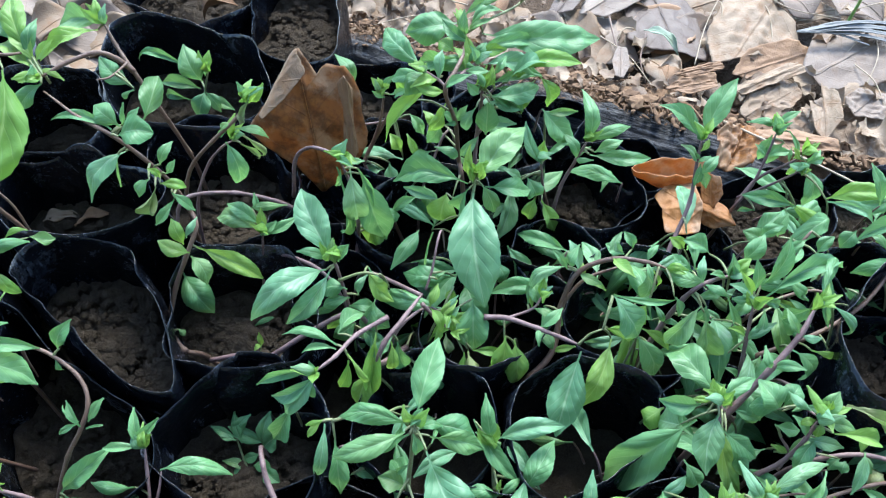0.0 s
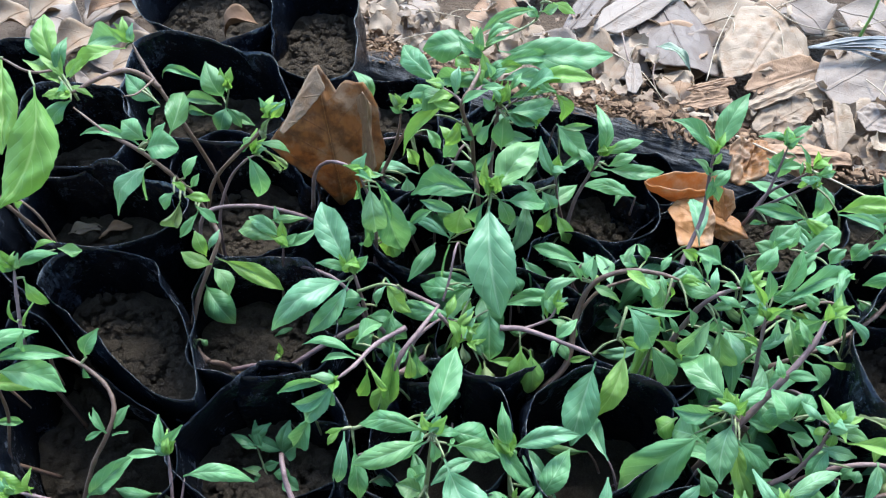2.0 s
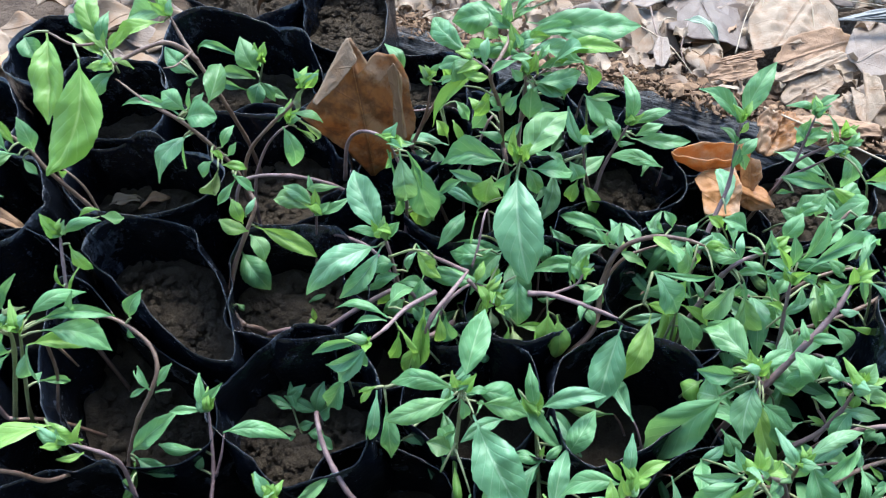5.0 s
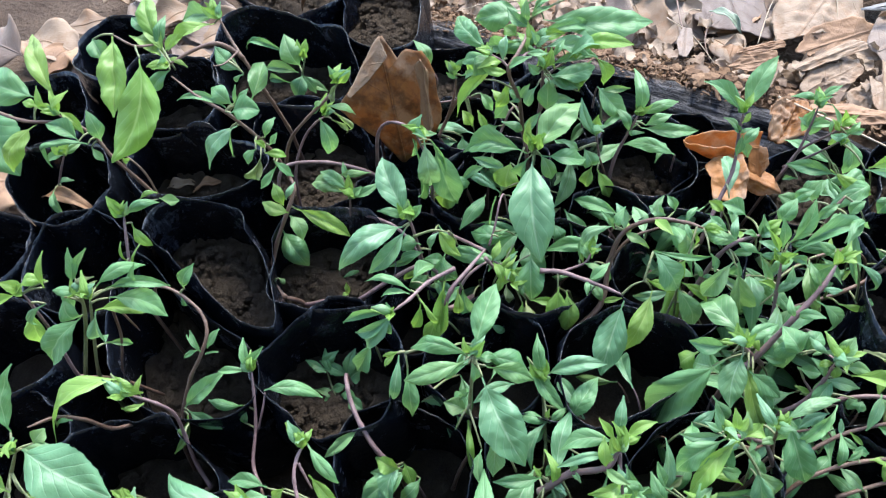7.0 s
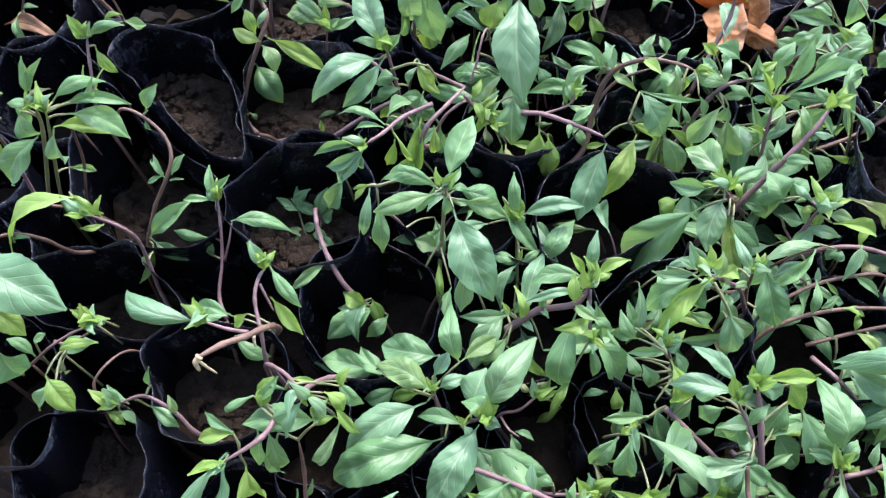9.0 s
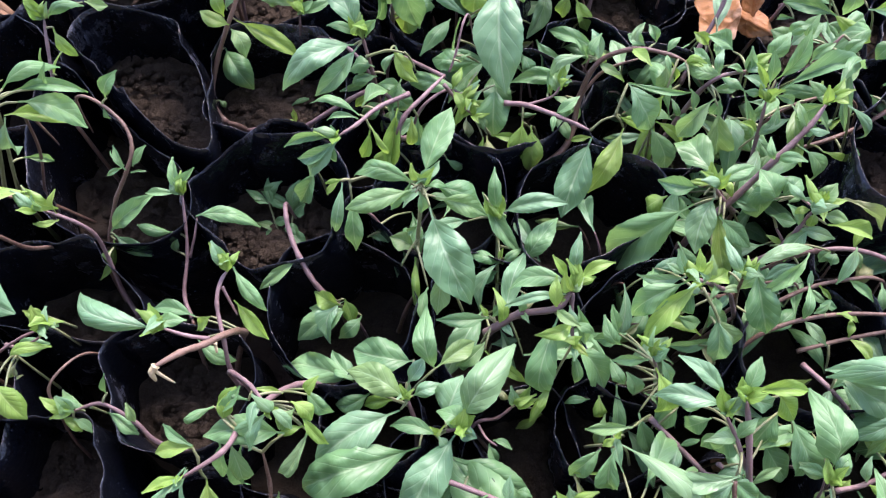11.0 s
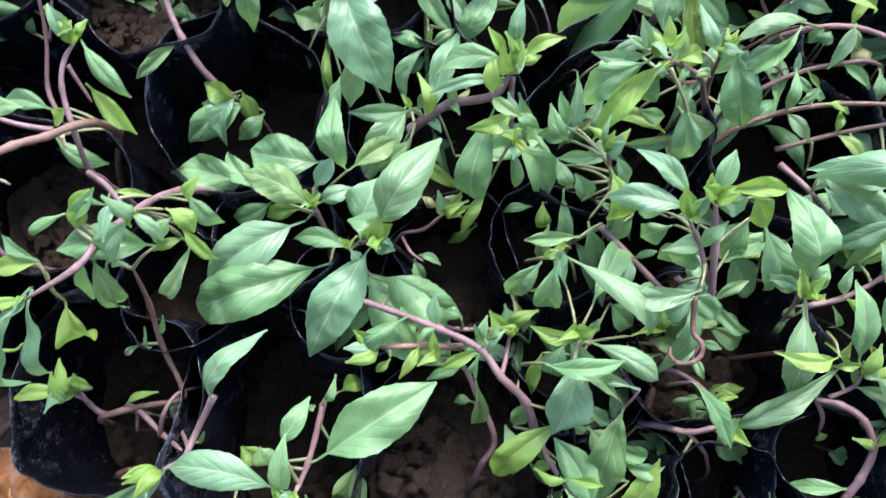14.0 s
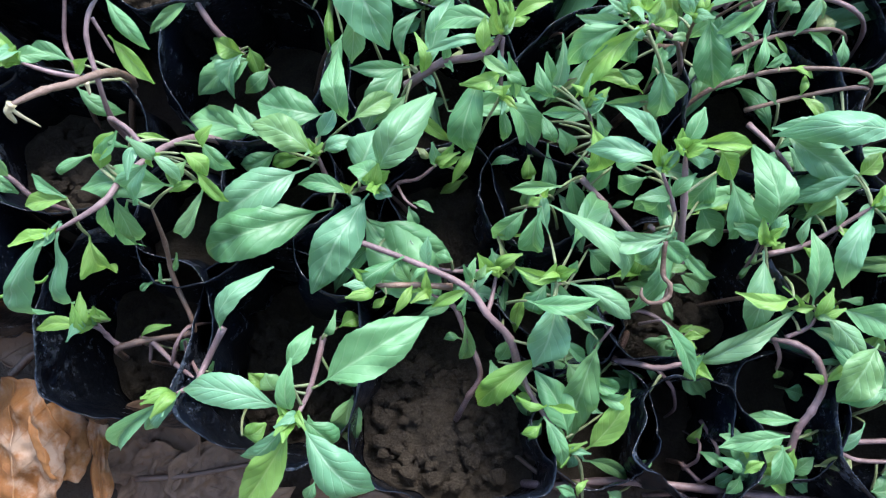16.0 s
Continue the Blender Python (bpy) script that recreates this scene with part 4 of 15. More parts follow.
dry_leaf((-0.4347, 0.6113, 0.0140), (-0.4108, 0.6363, 0.0140), 0.0438, "tan", "tan fallen leaf behind the bags", 960, 0.08, 0.2, 0.3)
dry_leaf((-0.5096, 0.5614, 0.0120), (-0.4235, 0.5266, 0.0120), 0.0524, "tan", "pale tan fallen leaf beyond the bags", 961, 0.08, 0.2, 0.3)
dry_leaf((-0.4285, 0.5086, 0.0140), (-0.3778, 0.5564, 0.0140), 0.0501, "grey", "greyish fallen leaf beyond the bags", 962, 0.08, 0.2, 0.3)
dry_leaf((-0.4588, 0.4934, 0.0140), (-0.4423, 0.5493, 0.0140), 0.0383, "brown", "brown fallen leaf beyond the bags", 964, 0.12, 0.3, 0.3)
big = crumpled_leaf((-0.1076, -0.1103, 0.0100), (-0.0810, -0.0847, 0.0140), 0.0290, "shaded", "torn dull brown leaf on the ground", 965, 0.6, 0.7, (0, -0.1, 1))
rl = random.Random(5)
scatter = []
for i in range(240):
    x, y = rl.uniform(-0.45, 0.62), rl.uniform(0.36, 0.98)
    if (y > 0.60 - 0.385 * (x + 0.16) + 0.012 or x > 0.27 and y > 0.37) and not (-0.26 < x < -0.05 and y < 0.60):
        scatter.append((x, y))
for i in range(60):
    x = rl.uniform(-0.42, 0.10)
    scatter.append((x, rl.uniform(-0.32, -0.10 if x > -0.06 else -0.17)))
for i in range(50):
    scatter.append((rl.uniform(-0.46, -0.26), rl.uniform(0.25, 0.60)))
for i, (x, y) in enumerate(scatter):
    a, size = rl.uniform(0, 6.28), rl.uniform(0.045, 0.11)
    z0, z1 = rl.uniform(0.003, 0.018), rl.uniform(0.003, 0.018)
    tone, words = rl.choice((("tan", "pale tan"), ("grey", "greyish"), ("grey", "weathered grey"), ("tan", "curled tan"), ("brown", "brown")))
    if y < 0:
        # leaves in front take the tone with shade in its colour
        tone, words = rl.choice((("shaded", "shade-darkened brown"), ("shaded", "dull shade-toned brown"), ("brown", "dark brown")))
    h = Vector((math.cos(a), math.sin(a), 0)) * size / 2
    dry_leaf((x - h.x, y - h.y, z0), (x + h.x, y + h.y, z1), size * rl.uniform(0.45, 0.72), tone, words + " fallen leaf lying on the ground", 300 + i,
             rl.uniform(0.0, 0.08), rl.uniform(-0.1, 0.3), rl.uniform(0.08, 0.3), 0.0, rl.uniform(-0.5, 0.5), rl.uniform(0.0, 0.6), (rl.uniform(-0.25, 0.25), rl.uniform(-0.3, 0.2), 1))
fv, ff, fu = [], [], []
for i in range(1500):
    x, y = rl.uniform(-1.5, 1.6), rl.uniform(-1.05, 2.0)
    if -0.5 < x < 0.66 and -0.36 < y < 1.0:
        continue
    size = rl.uniform(0.05, 0.12)
    lv2, lf2, lu2 = blade(size, size * rl.uniform(0.4, 0.65), rl.uniform(0, 0.12), rl.uniform(-0.1, 0.4), 0.3, i, 0.4, 0.05, 8, 4)
    m = pose(x, y, rl.uniform(0.002, 0.014), rl.uniform(-14, 14), rl.uniform(-12, 4), rl.uniform(0, 360))
    base = len(fv)
    fv += [m @ Vector(q) for q in lv2]
    ff += [tuple(base + k for k in q) for q in lf2]
    fu += lu2
tagged(mesh_object("leaf_litter", fv, ff, LITTER["tan"], None, fu), "loose dry brown leaves scattered over the ground", "leaf litter", kind="stuff")
# crumbled wood and earth along the log, torn leaf scraps and straws behind it
pieces = []
for i in range(4600):
    x = rl.uniform(-0.15, 0.42)
    back = rl.gauss(0.022, 0.022)
    if back < -0.004:
        continue
    size = rl.uniform(0.0004, 0.0014) * rl.choice((1, 1, 1, 1.9))
    turn = Euler((rl.uniform(-0.7, 0.7), rl.uniform(-0.7, 0.7), rl.uniform(0, 6))).to_matrix()
    shape = Vector((rl.choice((1, 1.3, 2.2, 3.5)), 0.9, 0.5)) * size
    top = 0.034 - 0.45 * max(0.0, back - 0.010) - 6 * max(0.0, back - 0.03) ** 2
    spot = Vector((x + 0.36 * back, 0.578 - 0.384 * (x + 0.16) + back, max(0.008, top) + rl.uniform(-0.003, 0.003)))

    def place(v, i=i, size=size, turn=turn, shape=shape, spot=spot):
        return turn @ Vector((v.x * shape.x, v.y * shape.y, v.z * shape.z)) * (1 + 0.4 * noise.noise(v * size * 900 + Vector((i, 0, 0)))) + spot

    pieces.append((1, place))
rc = random.Random(77)
for i in range(170):
    x = rc.uniform(0.02, 0.36)
    back, size = rc.gauss(0.024, 0.011), rc.uniform(0.0016, 0.0035) * rc.choice((1, 1, 1.8))
    spot = Vector((x + 0.36 * back, 0.578 - 0.384 * (x + 0.16) + back, max(0.012, 0.036 - 0.5 * max(0.0, back - 0.010))))

    def lump(v, i=i, size=size, spot=spot, flat=rc.uniform(0.5, 0.8), long=rc.uniform(1.0, 1.7)):
        return Vector((v.x * long, v.y, v.z * flat)) * size * (1 + 0.5 * noise.noise(v * 1.6 + Vector((i, 0, 0))) + 0.25 * noise.noise(v * 4 + Vector((0, i, 0)))) + spot

    pieces.append((2, lump))
crumbs, n, b = material("crumbled_wood", 0.92, 0.15)
tint = blend(n, n.nodes.new("ShaderNodeNewGeometry").outputs["Random Per Island"], (0.065, 0.037, 0.021), (0.22, 0.138, 0.078))
n.links.new(blend(n, ramp(n, grain(n, 500.0), 0.4, 0.7), tint, (0.10, 0.06, 0.036)), b.inputs["Base Color"])
hv, hf = [], []
for i in range(241):
    for j in range(41):
        x, back = -0.14 + 0.54 * i / 240, -0.004 + 0.066 * j / 40
        spot = Vector((x + 0.36 * back, 0.578 - 0.384 * (x + 0.16) + back, 0))
        lumps = abs(noise.noise(spot * 95)) * 0.011 + noise.noise(spot * 230) * 0.0032 + noise.noise(spot * 560) * 0.0014
        spot.z = (0.026 + lumps) * max(0.0, math.sin(math.pi * (0.25 + 0.75 * j / 40))) ** 0.8 * (0.75 + 0.5 * noise.noise(spot * 22)) - 0.004
        hv.append(spot)
for i in range(240):
    for j in range(40):
        hf.append((i * 41 + j, (i + 1) * 41 + j, (i + 1) * 41 + j + 1, i * 41 + j + 1))
heap, n, b = material("crumbled_earth", 0.95, 0.1)
n.links.new(blend(n, ramp(n, grain(n, 70.0, 6.0, 0.7), 0.35, 0.66), (0.075, 0.043, 0.024), (0.235, 0.15, 0.085)), b.inputs["Base Color"])
relief(n, b, grain(n, 420.0, 6.0, 0.7), 0.004, 1.0)
tagged(mesh_object("earth_heap", hv, hf, heap), "crumbled brown earth heaped along the charred log", "earth", kind="stuff")
tagged(rubble("wood_debris", pieces, crumbs), "crumbled brown wood and earth along the log", "debris", kind="stuff")
sv, sf, su = [], [], []
for i in range(420):
    x = rl.uniform(-0.2, 0.5)
    y = 0.60 - 0.385 * (x + 0.16) + (abs(rl.gauss(0.0, 0.05)) if i < 330 else rl.uniform(0, 0.3))
    size = rl.uniform(0.008, 0.026)
    lv2, lf2, lu2 = blade(size, size * rl.uniform(0.4, 0.9), rl.uniform(-0.2, 0.3), rl.uniform(-0.3, 0.9), rl.uniform(0.2, 0.9), 4000 + i, rl.uniform(0.3, 0.9), 0.0, 7, 5, 0.14, rl.uniform(-1, 1))
    m = pose(x, y, rl.uniform(0.014, 0.034), rl.uniform(-35, 35), rl.uniform(-30, 20), rl.uniform(0, 360))
    base = len(sv)
    sv += [m @ Vector(q) for q in lv2]
    sf += [tuple(base + k for k in q) for q in lf2]
    su += [(0.3 * q[0] + 0.3, 0.55 + 0.4 * q[1]) for q in lu2]
tagged(mesh_object("leaf_scraps", sv, sf, LITTER["scraps"], None, su), "torn curled scraps of dry leaf over the litter", "leaf litter", kind="stuff")
for i in range(26):
    x = rl.uniform(-0.1, 0.46)
    y = 0.62 - 0.385 * (x + 0.16) + rl.uniform(0, 0.2)
    a, half, z = rl.uniform(0, 6.28), rl.uniform(0.014, 0.04), rl.uniform(0.03, 0.042)
    bend = rl.uniform(-0.25, 0.25) * half
    twig("straw", "thin pale straw lying on the fallen leaves", 0.0006, 0.0004, (x - half * math.cos(a), y - half * math.sin(a), z - 0.006), (x - bend * math.sin(a), y + bend * math.cos(a), z), (x + half * math.cos(a), y + half * math.sin(a), z - 0.008))


# the grow bags whose rims can be seen
grow_bag(-0.1824, 0.2230, 0.130, 0.080, (-0.0413, 0.0094, 0.0221, -0.0347, -0.0037, 0.0000, -0.0033, 0.0023, -0.0010, 0.0045, -0.0029, -0.0019), 1, "black plastic grow bag with crumpled rim and dry soil")
grow_bag(-0.1910, 0.5224, 0.112, 0.077, (-0.0462, -0.0151, 0.0191, -0.0414, 0.0006, -0.0006, -0.0007, -0.0007, -0.0007, 0.0011, 0.0015, -0.0008), 2, "open black polythene grow bag half filled with clods")
grow_bag(-0.1072, 0.4876, 0.115, 0.073, (-0.0324, 0.0063, -0.0038, -0.0565, -0.0010, -0.0003, 0.0007, -0.0001, 0.0043, -0.0017, -0.0001, 0.0023), 3, "crumpled black grow bag packed among the others")
grow_bag(-0.1766, 0.4107, 0.125, 0.067, (-0.0524, -0.0261, 0.0336, -0.0387, 0.0015, 0.0034, 0.0028, -0.0009, -0.0032, 0.0001, 0.0024, 0.0003), 4, "black plastic grow bag with crumpled rim and dry soil")
grow_bag(-0.2558, 0.3735, 0.125, 0.067, (-0.0312, -0.0169, 0.0180, -0.0308, 0.0001, 0.0007, 0.0001, 0.0004, -0.0015, 0.0017, 0.0013, 0.0011), 5, "open black polythene grow bag half filled with clods")
grow_bag(-0.2244, 0.3051, 0.125, 0.069, (-0.0441, 0.0015, 0.0043, -0.0317, 0.0022, 0.0010, 0.0026, -0.0026, -0.0012, 0.0012, 0.0003, -0.0023), 6, "crumpled black grow bag packed among the others")
grow_bag(-0.1105, 0.2277, 0.122, 0.075, (-0.0384, -0.0029, 0.0072, -0.0351, 0.0007, 0.0001, 0.0004, -0.0002, 0.0010, 0.0019, 0.0016, -0.0019), 7, "black plastic grow bag with crumpled rim and dry soil")
grow_bag(-0.0994, 0.1547, 0.120, 0.065, (-0.0095, -0.0380, 0.0378, -0.0076, 0.0014, 0.0009, 0.0007, -0.0017, 0.0000, 0.0003, 0.0002, 0.0002), 8, "open black polythene grow bag half filled with clods")
grow_bag(-0.2025, 0.1718, 0.118, 0.046, (-0.0439, -0.0218, 0.0422, -0.0208, 0.0033, 0.0047, 0.0059, 0.0026, -0.0026, -0.0018, 0.0039, -0.0023), 9, "crumpled black grow bag packed among the others")
grow_bag(0.2393, 0.1989, 0.142, 0.075, (-0.0338, -0.0115, 0.0002, -0.0373, 0.0001, -0.0005, -0.0005, -0.0000, 0.0013, -0.0014, 0.0010, 0.0007), 10, "black plastic grow bag with crumpled rim and dry soil")
grow_bag(0.0942, 0.3412, 0.084, 0.039, (-0.0283, -0.0183, 0.0180, -0.0292, 0.0001, 0.0005, 0.0001, -0.0002, 0.0000, 0.0011, 0.0007, 0.0001), 11, "open black polythene grow bag half filled with clods")
grow_bag(0.2184, 0.3275, 0.078, 0.049, (-0.0289, -0.0213, 0.0135, -0.0299, -0.0006, -0.0002, 0.0003, 0.0007, 0.0010, 0.0009, 0.0016, 0.0000), 12, "crumpled black grow bag packed among the others")
grow_bag(-0.0468, 0.4155, 0.092, 0.055, (-0.0227, -0.0192, 0.0306, -0.0237, -0.0017, 0.0017, 0.0003, 0.0019, -0.0021, 0.0010, 0.0003, -0.0005), 13, "black plastic grow bag with crumpled rim and dry soil")
grow_bag(0.2767, 0.3189, 0.084, 0.055, (-0.0141, -0.0267, 0.0263, -0.0151, -0.0011, 0.0019, 0.0018, 0.0018, -0.0003, 0.0015, 0.0013, 0.0003), 14, "open black polythene grow bag half filled with clods")
grow_bag(-0.1365, 0.3248, 0.118, 0.069, (-0.0411, -0.0199, 0.0304, -0.0328, -0.0004, 0.0016, 0.0008, 0.0013, -0.0024, 0.0002, 0.0007, -0.0007), 15, "crumpled black grow bag packed among the others")
grow_bag(0.0573, -0.0469, 0.088, 0.038, (-0.0421, -0.0090, 0.0107, -0.0417, 0.0007, -0.0002, -0.0000, -0.0006, 0.0003, 0.0009, 0.0006, -0.0007), 16, "black plastic grow bag with crumpled rim and dry soil")
grow_bag(-0.0908, -0.0316, 0.098, 0.009, (-0.0347, -0.0124, 0.0140, -0.0323, -0.0001, 0.0002, 0.0004, -0.0001, -0.0002, 0.0018, 0.0019, -0.0006), 17, "open black polythene grow bag half filled with clods")
grow_bag(-0.0223, -0.0324, 0.098, 0.009, (-0.0296, -0.0218, 0.0251, -0.0325, -0.0008, 0.0009, 0.0005, 0.0011, -0.0021, 0.0018, 0.0005, 0.0012), 18, "crumpled black grow bag packed among the others")
grow_bag(0.1639, -0.0522, 0.098, 0.025, (-0.0176, -0.0109, 0.0141, -0.0159, -0.0004, 0.0003, 0.0003, 0.0003, -0.0003, 0.0001, 0.0002, -0.0006), 19, "black plastic grow bag with crumpled rim and dry soil")
grow_bag(-0.1864, -0.0025, 0.112, 0.061, (-0.0325, -0.0119, 0.0113, -0.0255, 0.0002, 0.0010, 0.0004, 0.0005, -0.0016, 0.0005, 0.0020, 0.0008), 20, "open black polythene grow bag half filled with clods")
grow_bag(0.0447, 0.0355, 0.100, 0.051, (-0.0228, -0.0052, 0.0042, -0.0231, -0.0006, -0.0008, -0.0007, 0.0006, 0.0001, 0.0007, 0.0007, -0.0002), 21, "crumpled black grow bag packed among the others")
grow_bag(0.1534, 0.0132, 0.092, 0.045, (-0.0269, -0.0135, 0.0137, -0.0290, -0.0010, -0.0008, -0.0004, 0.0010, -0.0004, 0.0013, 0.0007, 0.0006), 22, "black plastic grow bag with crumpled rim and dry soil")
grow_bag(-0.1265, 0.0486, 0.118, 0.061, (-0.0328, -0.0098, 0.0126, -0.0237, -0.0010, 0.0006, 0.0006, 0.0023, -0.0016, 0.0003, 0.0017, -0.0003), 23, "open black polythene grow bag half filled with clods")
grow_bag(-0.2003, 0.0897, 0.118, 0.048, (-0.0356, -0.0222, 0.0165, -0.0161, 0.0006, -0.0000, 0.0003, -0.0013, -0.0002, -0.0032, 0.0013, -0.0000), 24, "crumpled black grow bag packed among the others")
# the bags that stand under the foliage
grow_bag(0.264, -0.040, 0.095, 0.020, (0.0414, 0.0031, -0.0010, 0.0373, 0.0001, -0.0008, 0.0023, -0.0016), 101, "black plastic grow bag standing under basil foliage")
grow_bag(0.342, -0.040, 0.095, 0.020, (0.0364, 0.0042, 0.0032, 0.0373, -0.0000, -0.0004, 0.0012, 0.0023), 102, "black plastic grow bag standing under basil foliage")
grow_bag(-0.321, 0.028, 0.112, 0.037, (0.0422, 0.0054, -0.0053, 0.0361, 0.0027, 0.0019, 0.0014, -0.0015), 103, "black plastic grow bag standing under basil foliage")
grow_bag(-0.243, 0.028, 0.112, 0.037, (0.0372, 0.0005, -0.0016, 0.0397, 0.0010, -0.0035, -0.0039, 0.0027), 104, "black plastic grow bag standing under basil foliage")
grow_bag(0.225, 0.028, 0.112, 0.037, (0.0372, -0.0048, -0.0012, 0.0366, -0.0035, -0.0008, 0.0033, 0.0024), 105, "black plastic grow bag standing under basil foliage")
grow_bag(0.303, 0.028, 0.112, 0.037, (0.0399, 0.0029, 0.0035, 0.0421, 0.0019, 0.0034, -0.0038, -0.0003), 106, "black plastic grow bag standing under basil foliage")
grow_bag(0.381, 0.028, 0.112, 0.037, (0.0411, 0.0039, -0.0002, 0.0373, -0.0040, 0.0013, -0.0002, 0.0021), 107, "black plastic grow bag standing under basil foliage")
grow_bag(-0.360, 0.096, 0.112, 0.037, (0.0378, -0.0042, 0.0018, 0.0360, 0.0003, -0.0011, -0.0035, 0.0001), 108, "black plastic grow bag standing under basil foliage")
grow_bag(-0.282, 0.096, 0.112, 0.037, (0.0371, 0.0055, -0.0045, 0.0404, -0.0033, -0.0020, 0.0040, -0.0023), 109, "black plastic grow bag standing under basil foliage")
grow_bag(-0.048, 0.096, 0.112, 0.037, (0.0387, -0.0015, -0.0043, 0.0416, -0.0039, 0.0000, 0.0032, -0.0034), 110, "black plastic grow bag standing under basil foliage")
grow_bag(0.030, 0.096, 0.112, 0.037, (0.0395, -0.0009, 0.0009, 0.0369, 0.0025, 0.0026, 0.0012, -0.0027), 111, "black plastic grow bag standing under basil foliage")
grow_bag(0.108, 0.096, 0.112, 0.037, (0.0387, 0.0007, 0.0051, 0.0388, 0.0001, 0.0007, -0.0025, 0.0001), 112, "black plastic grow bag standing under basil foliage")
grow_bag(0.186, 0.096, 0.112, 0.037, (0.0388, 0.0019, 0.0020, 0.0365, -0.0039, -0.0010, -0.0018, 0.0025), 113, "black plastic grow bag standing under basil foliage")
grow_bag(0.264, 0.096, 0.112, 0.037, (0.0373, 0.0022, 0.0022, 0.0414, -0.0025, -0.0022, -0.0028, -0.0022), 114, "black plastic grow bag standing under basil foliage")
grow_bag(0.342, 0.096, 0.112, 0.037, (0.0362, 0.0024, 0.0018, 0.0421, -0.0018, -0.0020, 0.0019, 0.0013), 115, "black plastic grow bag standing under basil foliage")
grow_bag(-0.321, 0.164, 0.112, 0.037, (0.0423, -0.0059, 0.0028, 0.0366, 0.0039, -0.0039, 0.0030, 0.0015), 116, "black plastic grow bag standing under basil foliage")
grow_bag(-0.009, 0.164, 0.112, 0.037, (0.0380, -0.0002, -0.0010, 0.0386, -0.0007, 0.0013, -0.0019, 0.0011), 117, "black plastic grow bag standing under basil foliage")
grow_bag(0.069, 0.164, 0.112, 0.037, (0.0392, 0.0037, 0.0055, 0.0375, 0.0021, 0.0016, 0.0013, -0.0031), 118, "black plastic grow bag standing under basil foliage")
grow_bag(0.147, 0.164, 0.112, 0.037, (0.0368, 0.0019, -0.0020, 0.0369, -0.0001, -0.0000, -0.0002, -0.0003), 119, "black plastic grow bag standing under basil foliage")
grow_bag(0.303, 0.164, 0.112, 0.037, (0.0402, 0.0034, 0.0002, 0.0391, -0.0009, 0.0040, -0.0017, -0.0028), 120, "black plastic grow bag standing under basil foliage")
grow_bag(0.381, 0.164, 0.112, 0.037, (0.0418, 0.0022, 0.0032, 0.0418, -0.0019, 0.0011, 0.0032, 0.0030), 121, "black plastic grow bag standing under basil foliage")
grow_bag(-0.360, 0.231, 0.112, 0.037, (0.0367, 0.0023, 0.0016, 0.0389, -0.0023, 0.0023, 0.0025, 0.0001), 122, "black plastic grow bag standing under basil foliage")
grow_bag(-0.282, 0.231, 0.112, 0.037, (0.0422, -0.0043, -0.0057, 0.0425, -0.0025, -0.0030, 0.0012, -0.0012), 123, "black plastic grow bag standing under basil foliage")
grow_bag(0.030, 0.231, 0.112, 0.037, (0.0420, 0.0054, 0.0047, 0.0361, 0.0007, -0.0006, 0.0002, -0.0030), 124, "black plastic grow bag standing under basil foliage")
grow_bag(0.108, 0.231, 0.112, 0.037, (0.0405, 0.0041, -0.0038, 0.0425, -0.0024, 0.0014, -0.0033, 0.0021), 125, "black plastic grow bag standing under basil foliage")
grow_bag(0.342, 0.231, 0.112, 0.037, (0.0381, 0.0051, 0.0041, 0.0370, 0.0030, 0.0011, -0.0037, 0.0036), 126, "black plastic grow bag standing under basil foliage")
grow_bag(-0.321, 0.299, 0.112, 0.037, (0.0407, -0.0036, -0.0035, 0.0397, -0.0035, 0.0022, 0.0021, -0.0037), 127, "black plastic grow bag standing under basil foliage")
grow_bag(-0.009, 0.299, 0.112, 0.037, (0.0400, 0.0024, 0.0055, 0.0369, -0.0035, 0.0026, -0.0013, -0.0010), 128, "black plastic grow bag standing under basil foliage")
grow_bag(0.147, 0.299, 0.078, 0.030, (0.0363, -0.0044, 0.0012, 0.0367, -0.0029, -0.0003, -0.0007, -0.0023), 129, "black plastic grow bag standing under basil foliage")
grow_bag(0.381, 0.299, 0.072, 0.008, (0.0393, -0.0019, 0.0041, 0.0375, 0.0001, -0.0012, -0.0007, 0.0038), 130, "black plastic grow bag standing under basil foliage")
grow_bag(-0.360, 0.367, 0.112, 0.037, (0.0393, -0.0025, -0.0056, 0.0401, -0.0023, -0.0019, -0.0008, 0.0011), 131, "black plastic grow bag standing under basil foliage")
grow_bag(0.030, 0.367, 0.112, 0.037, (0.0356, -0.0047, -0.0013, 0.0403, -0.0029, -0.0031, -0.0021, 0.0021), 132, "black plastic grow bag standing under basil foliage")
grow_bag(-0.321, 0.435, 0.112, 0.037, (0.0360, -0.0034, -0.0024, 0.0418, -0.0000, 0.0018, -0.0032, 0.0001), 133, "black plastic grow bag standing under basil foliage")
grow_bag(0.069, 0.435, 0.045, 0.008, (0.0395, 0.0016, 0.0038, 0.0374, 0.0012, 0.0031, 0.0033, -0.0025), 134, "black plastic grow bag standing under basil foliage")
grow_bag(0.210, -0.095, 0.055, 0.015, (0.0392, 0.0010, 0.0041, 0.0418, 0.0031, -0.0011, 0.0036, -0.0006), 135, "black plastic grow bag standing under basil foliage")
grow_bag(0.285, -0.095, 0.055, 0.015, (0.0393, 0.0030, 0.0030, 0.0416, -0.0017, 0.0037, 0.0005, 0.0020), 136, "black plastic grow bag standing under basil foliage")
grow_bag(0.360, -0.095, 0.055, 0.015, (0.0378, 0.0058, 0.0055, 0.0419, 0.0023, 0.0030, -0.0040, 0.0010), 137, "black plastic grow bag standing under basil foliage")
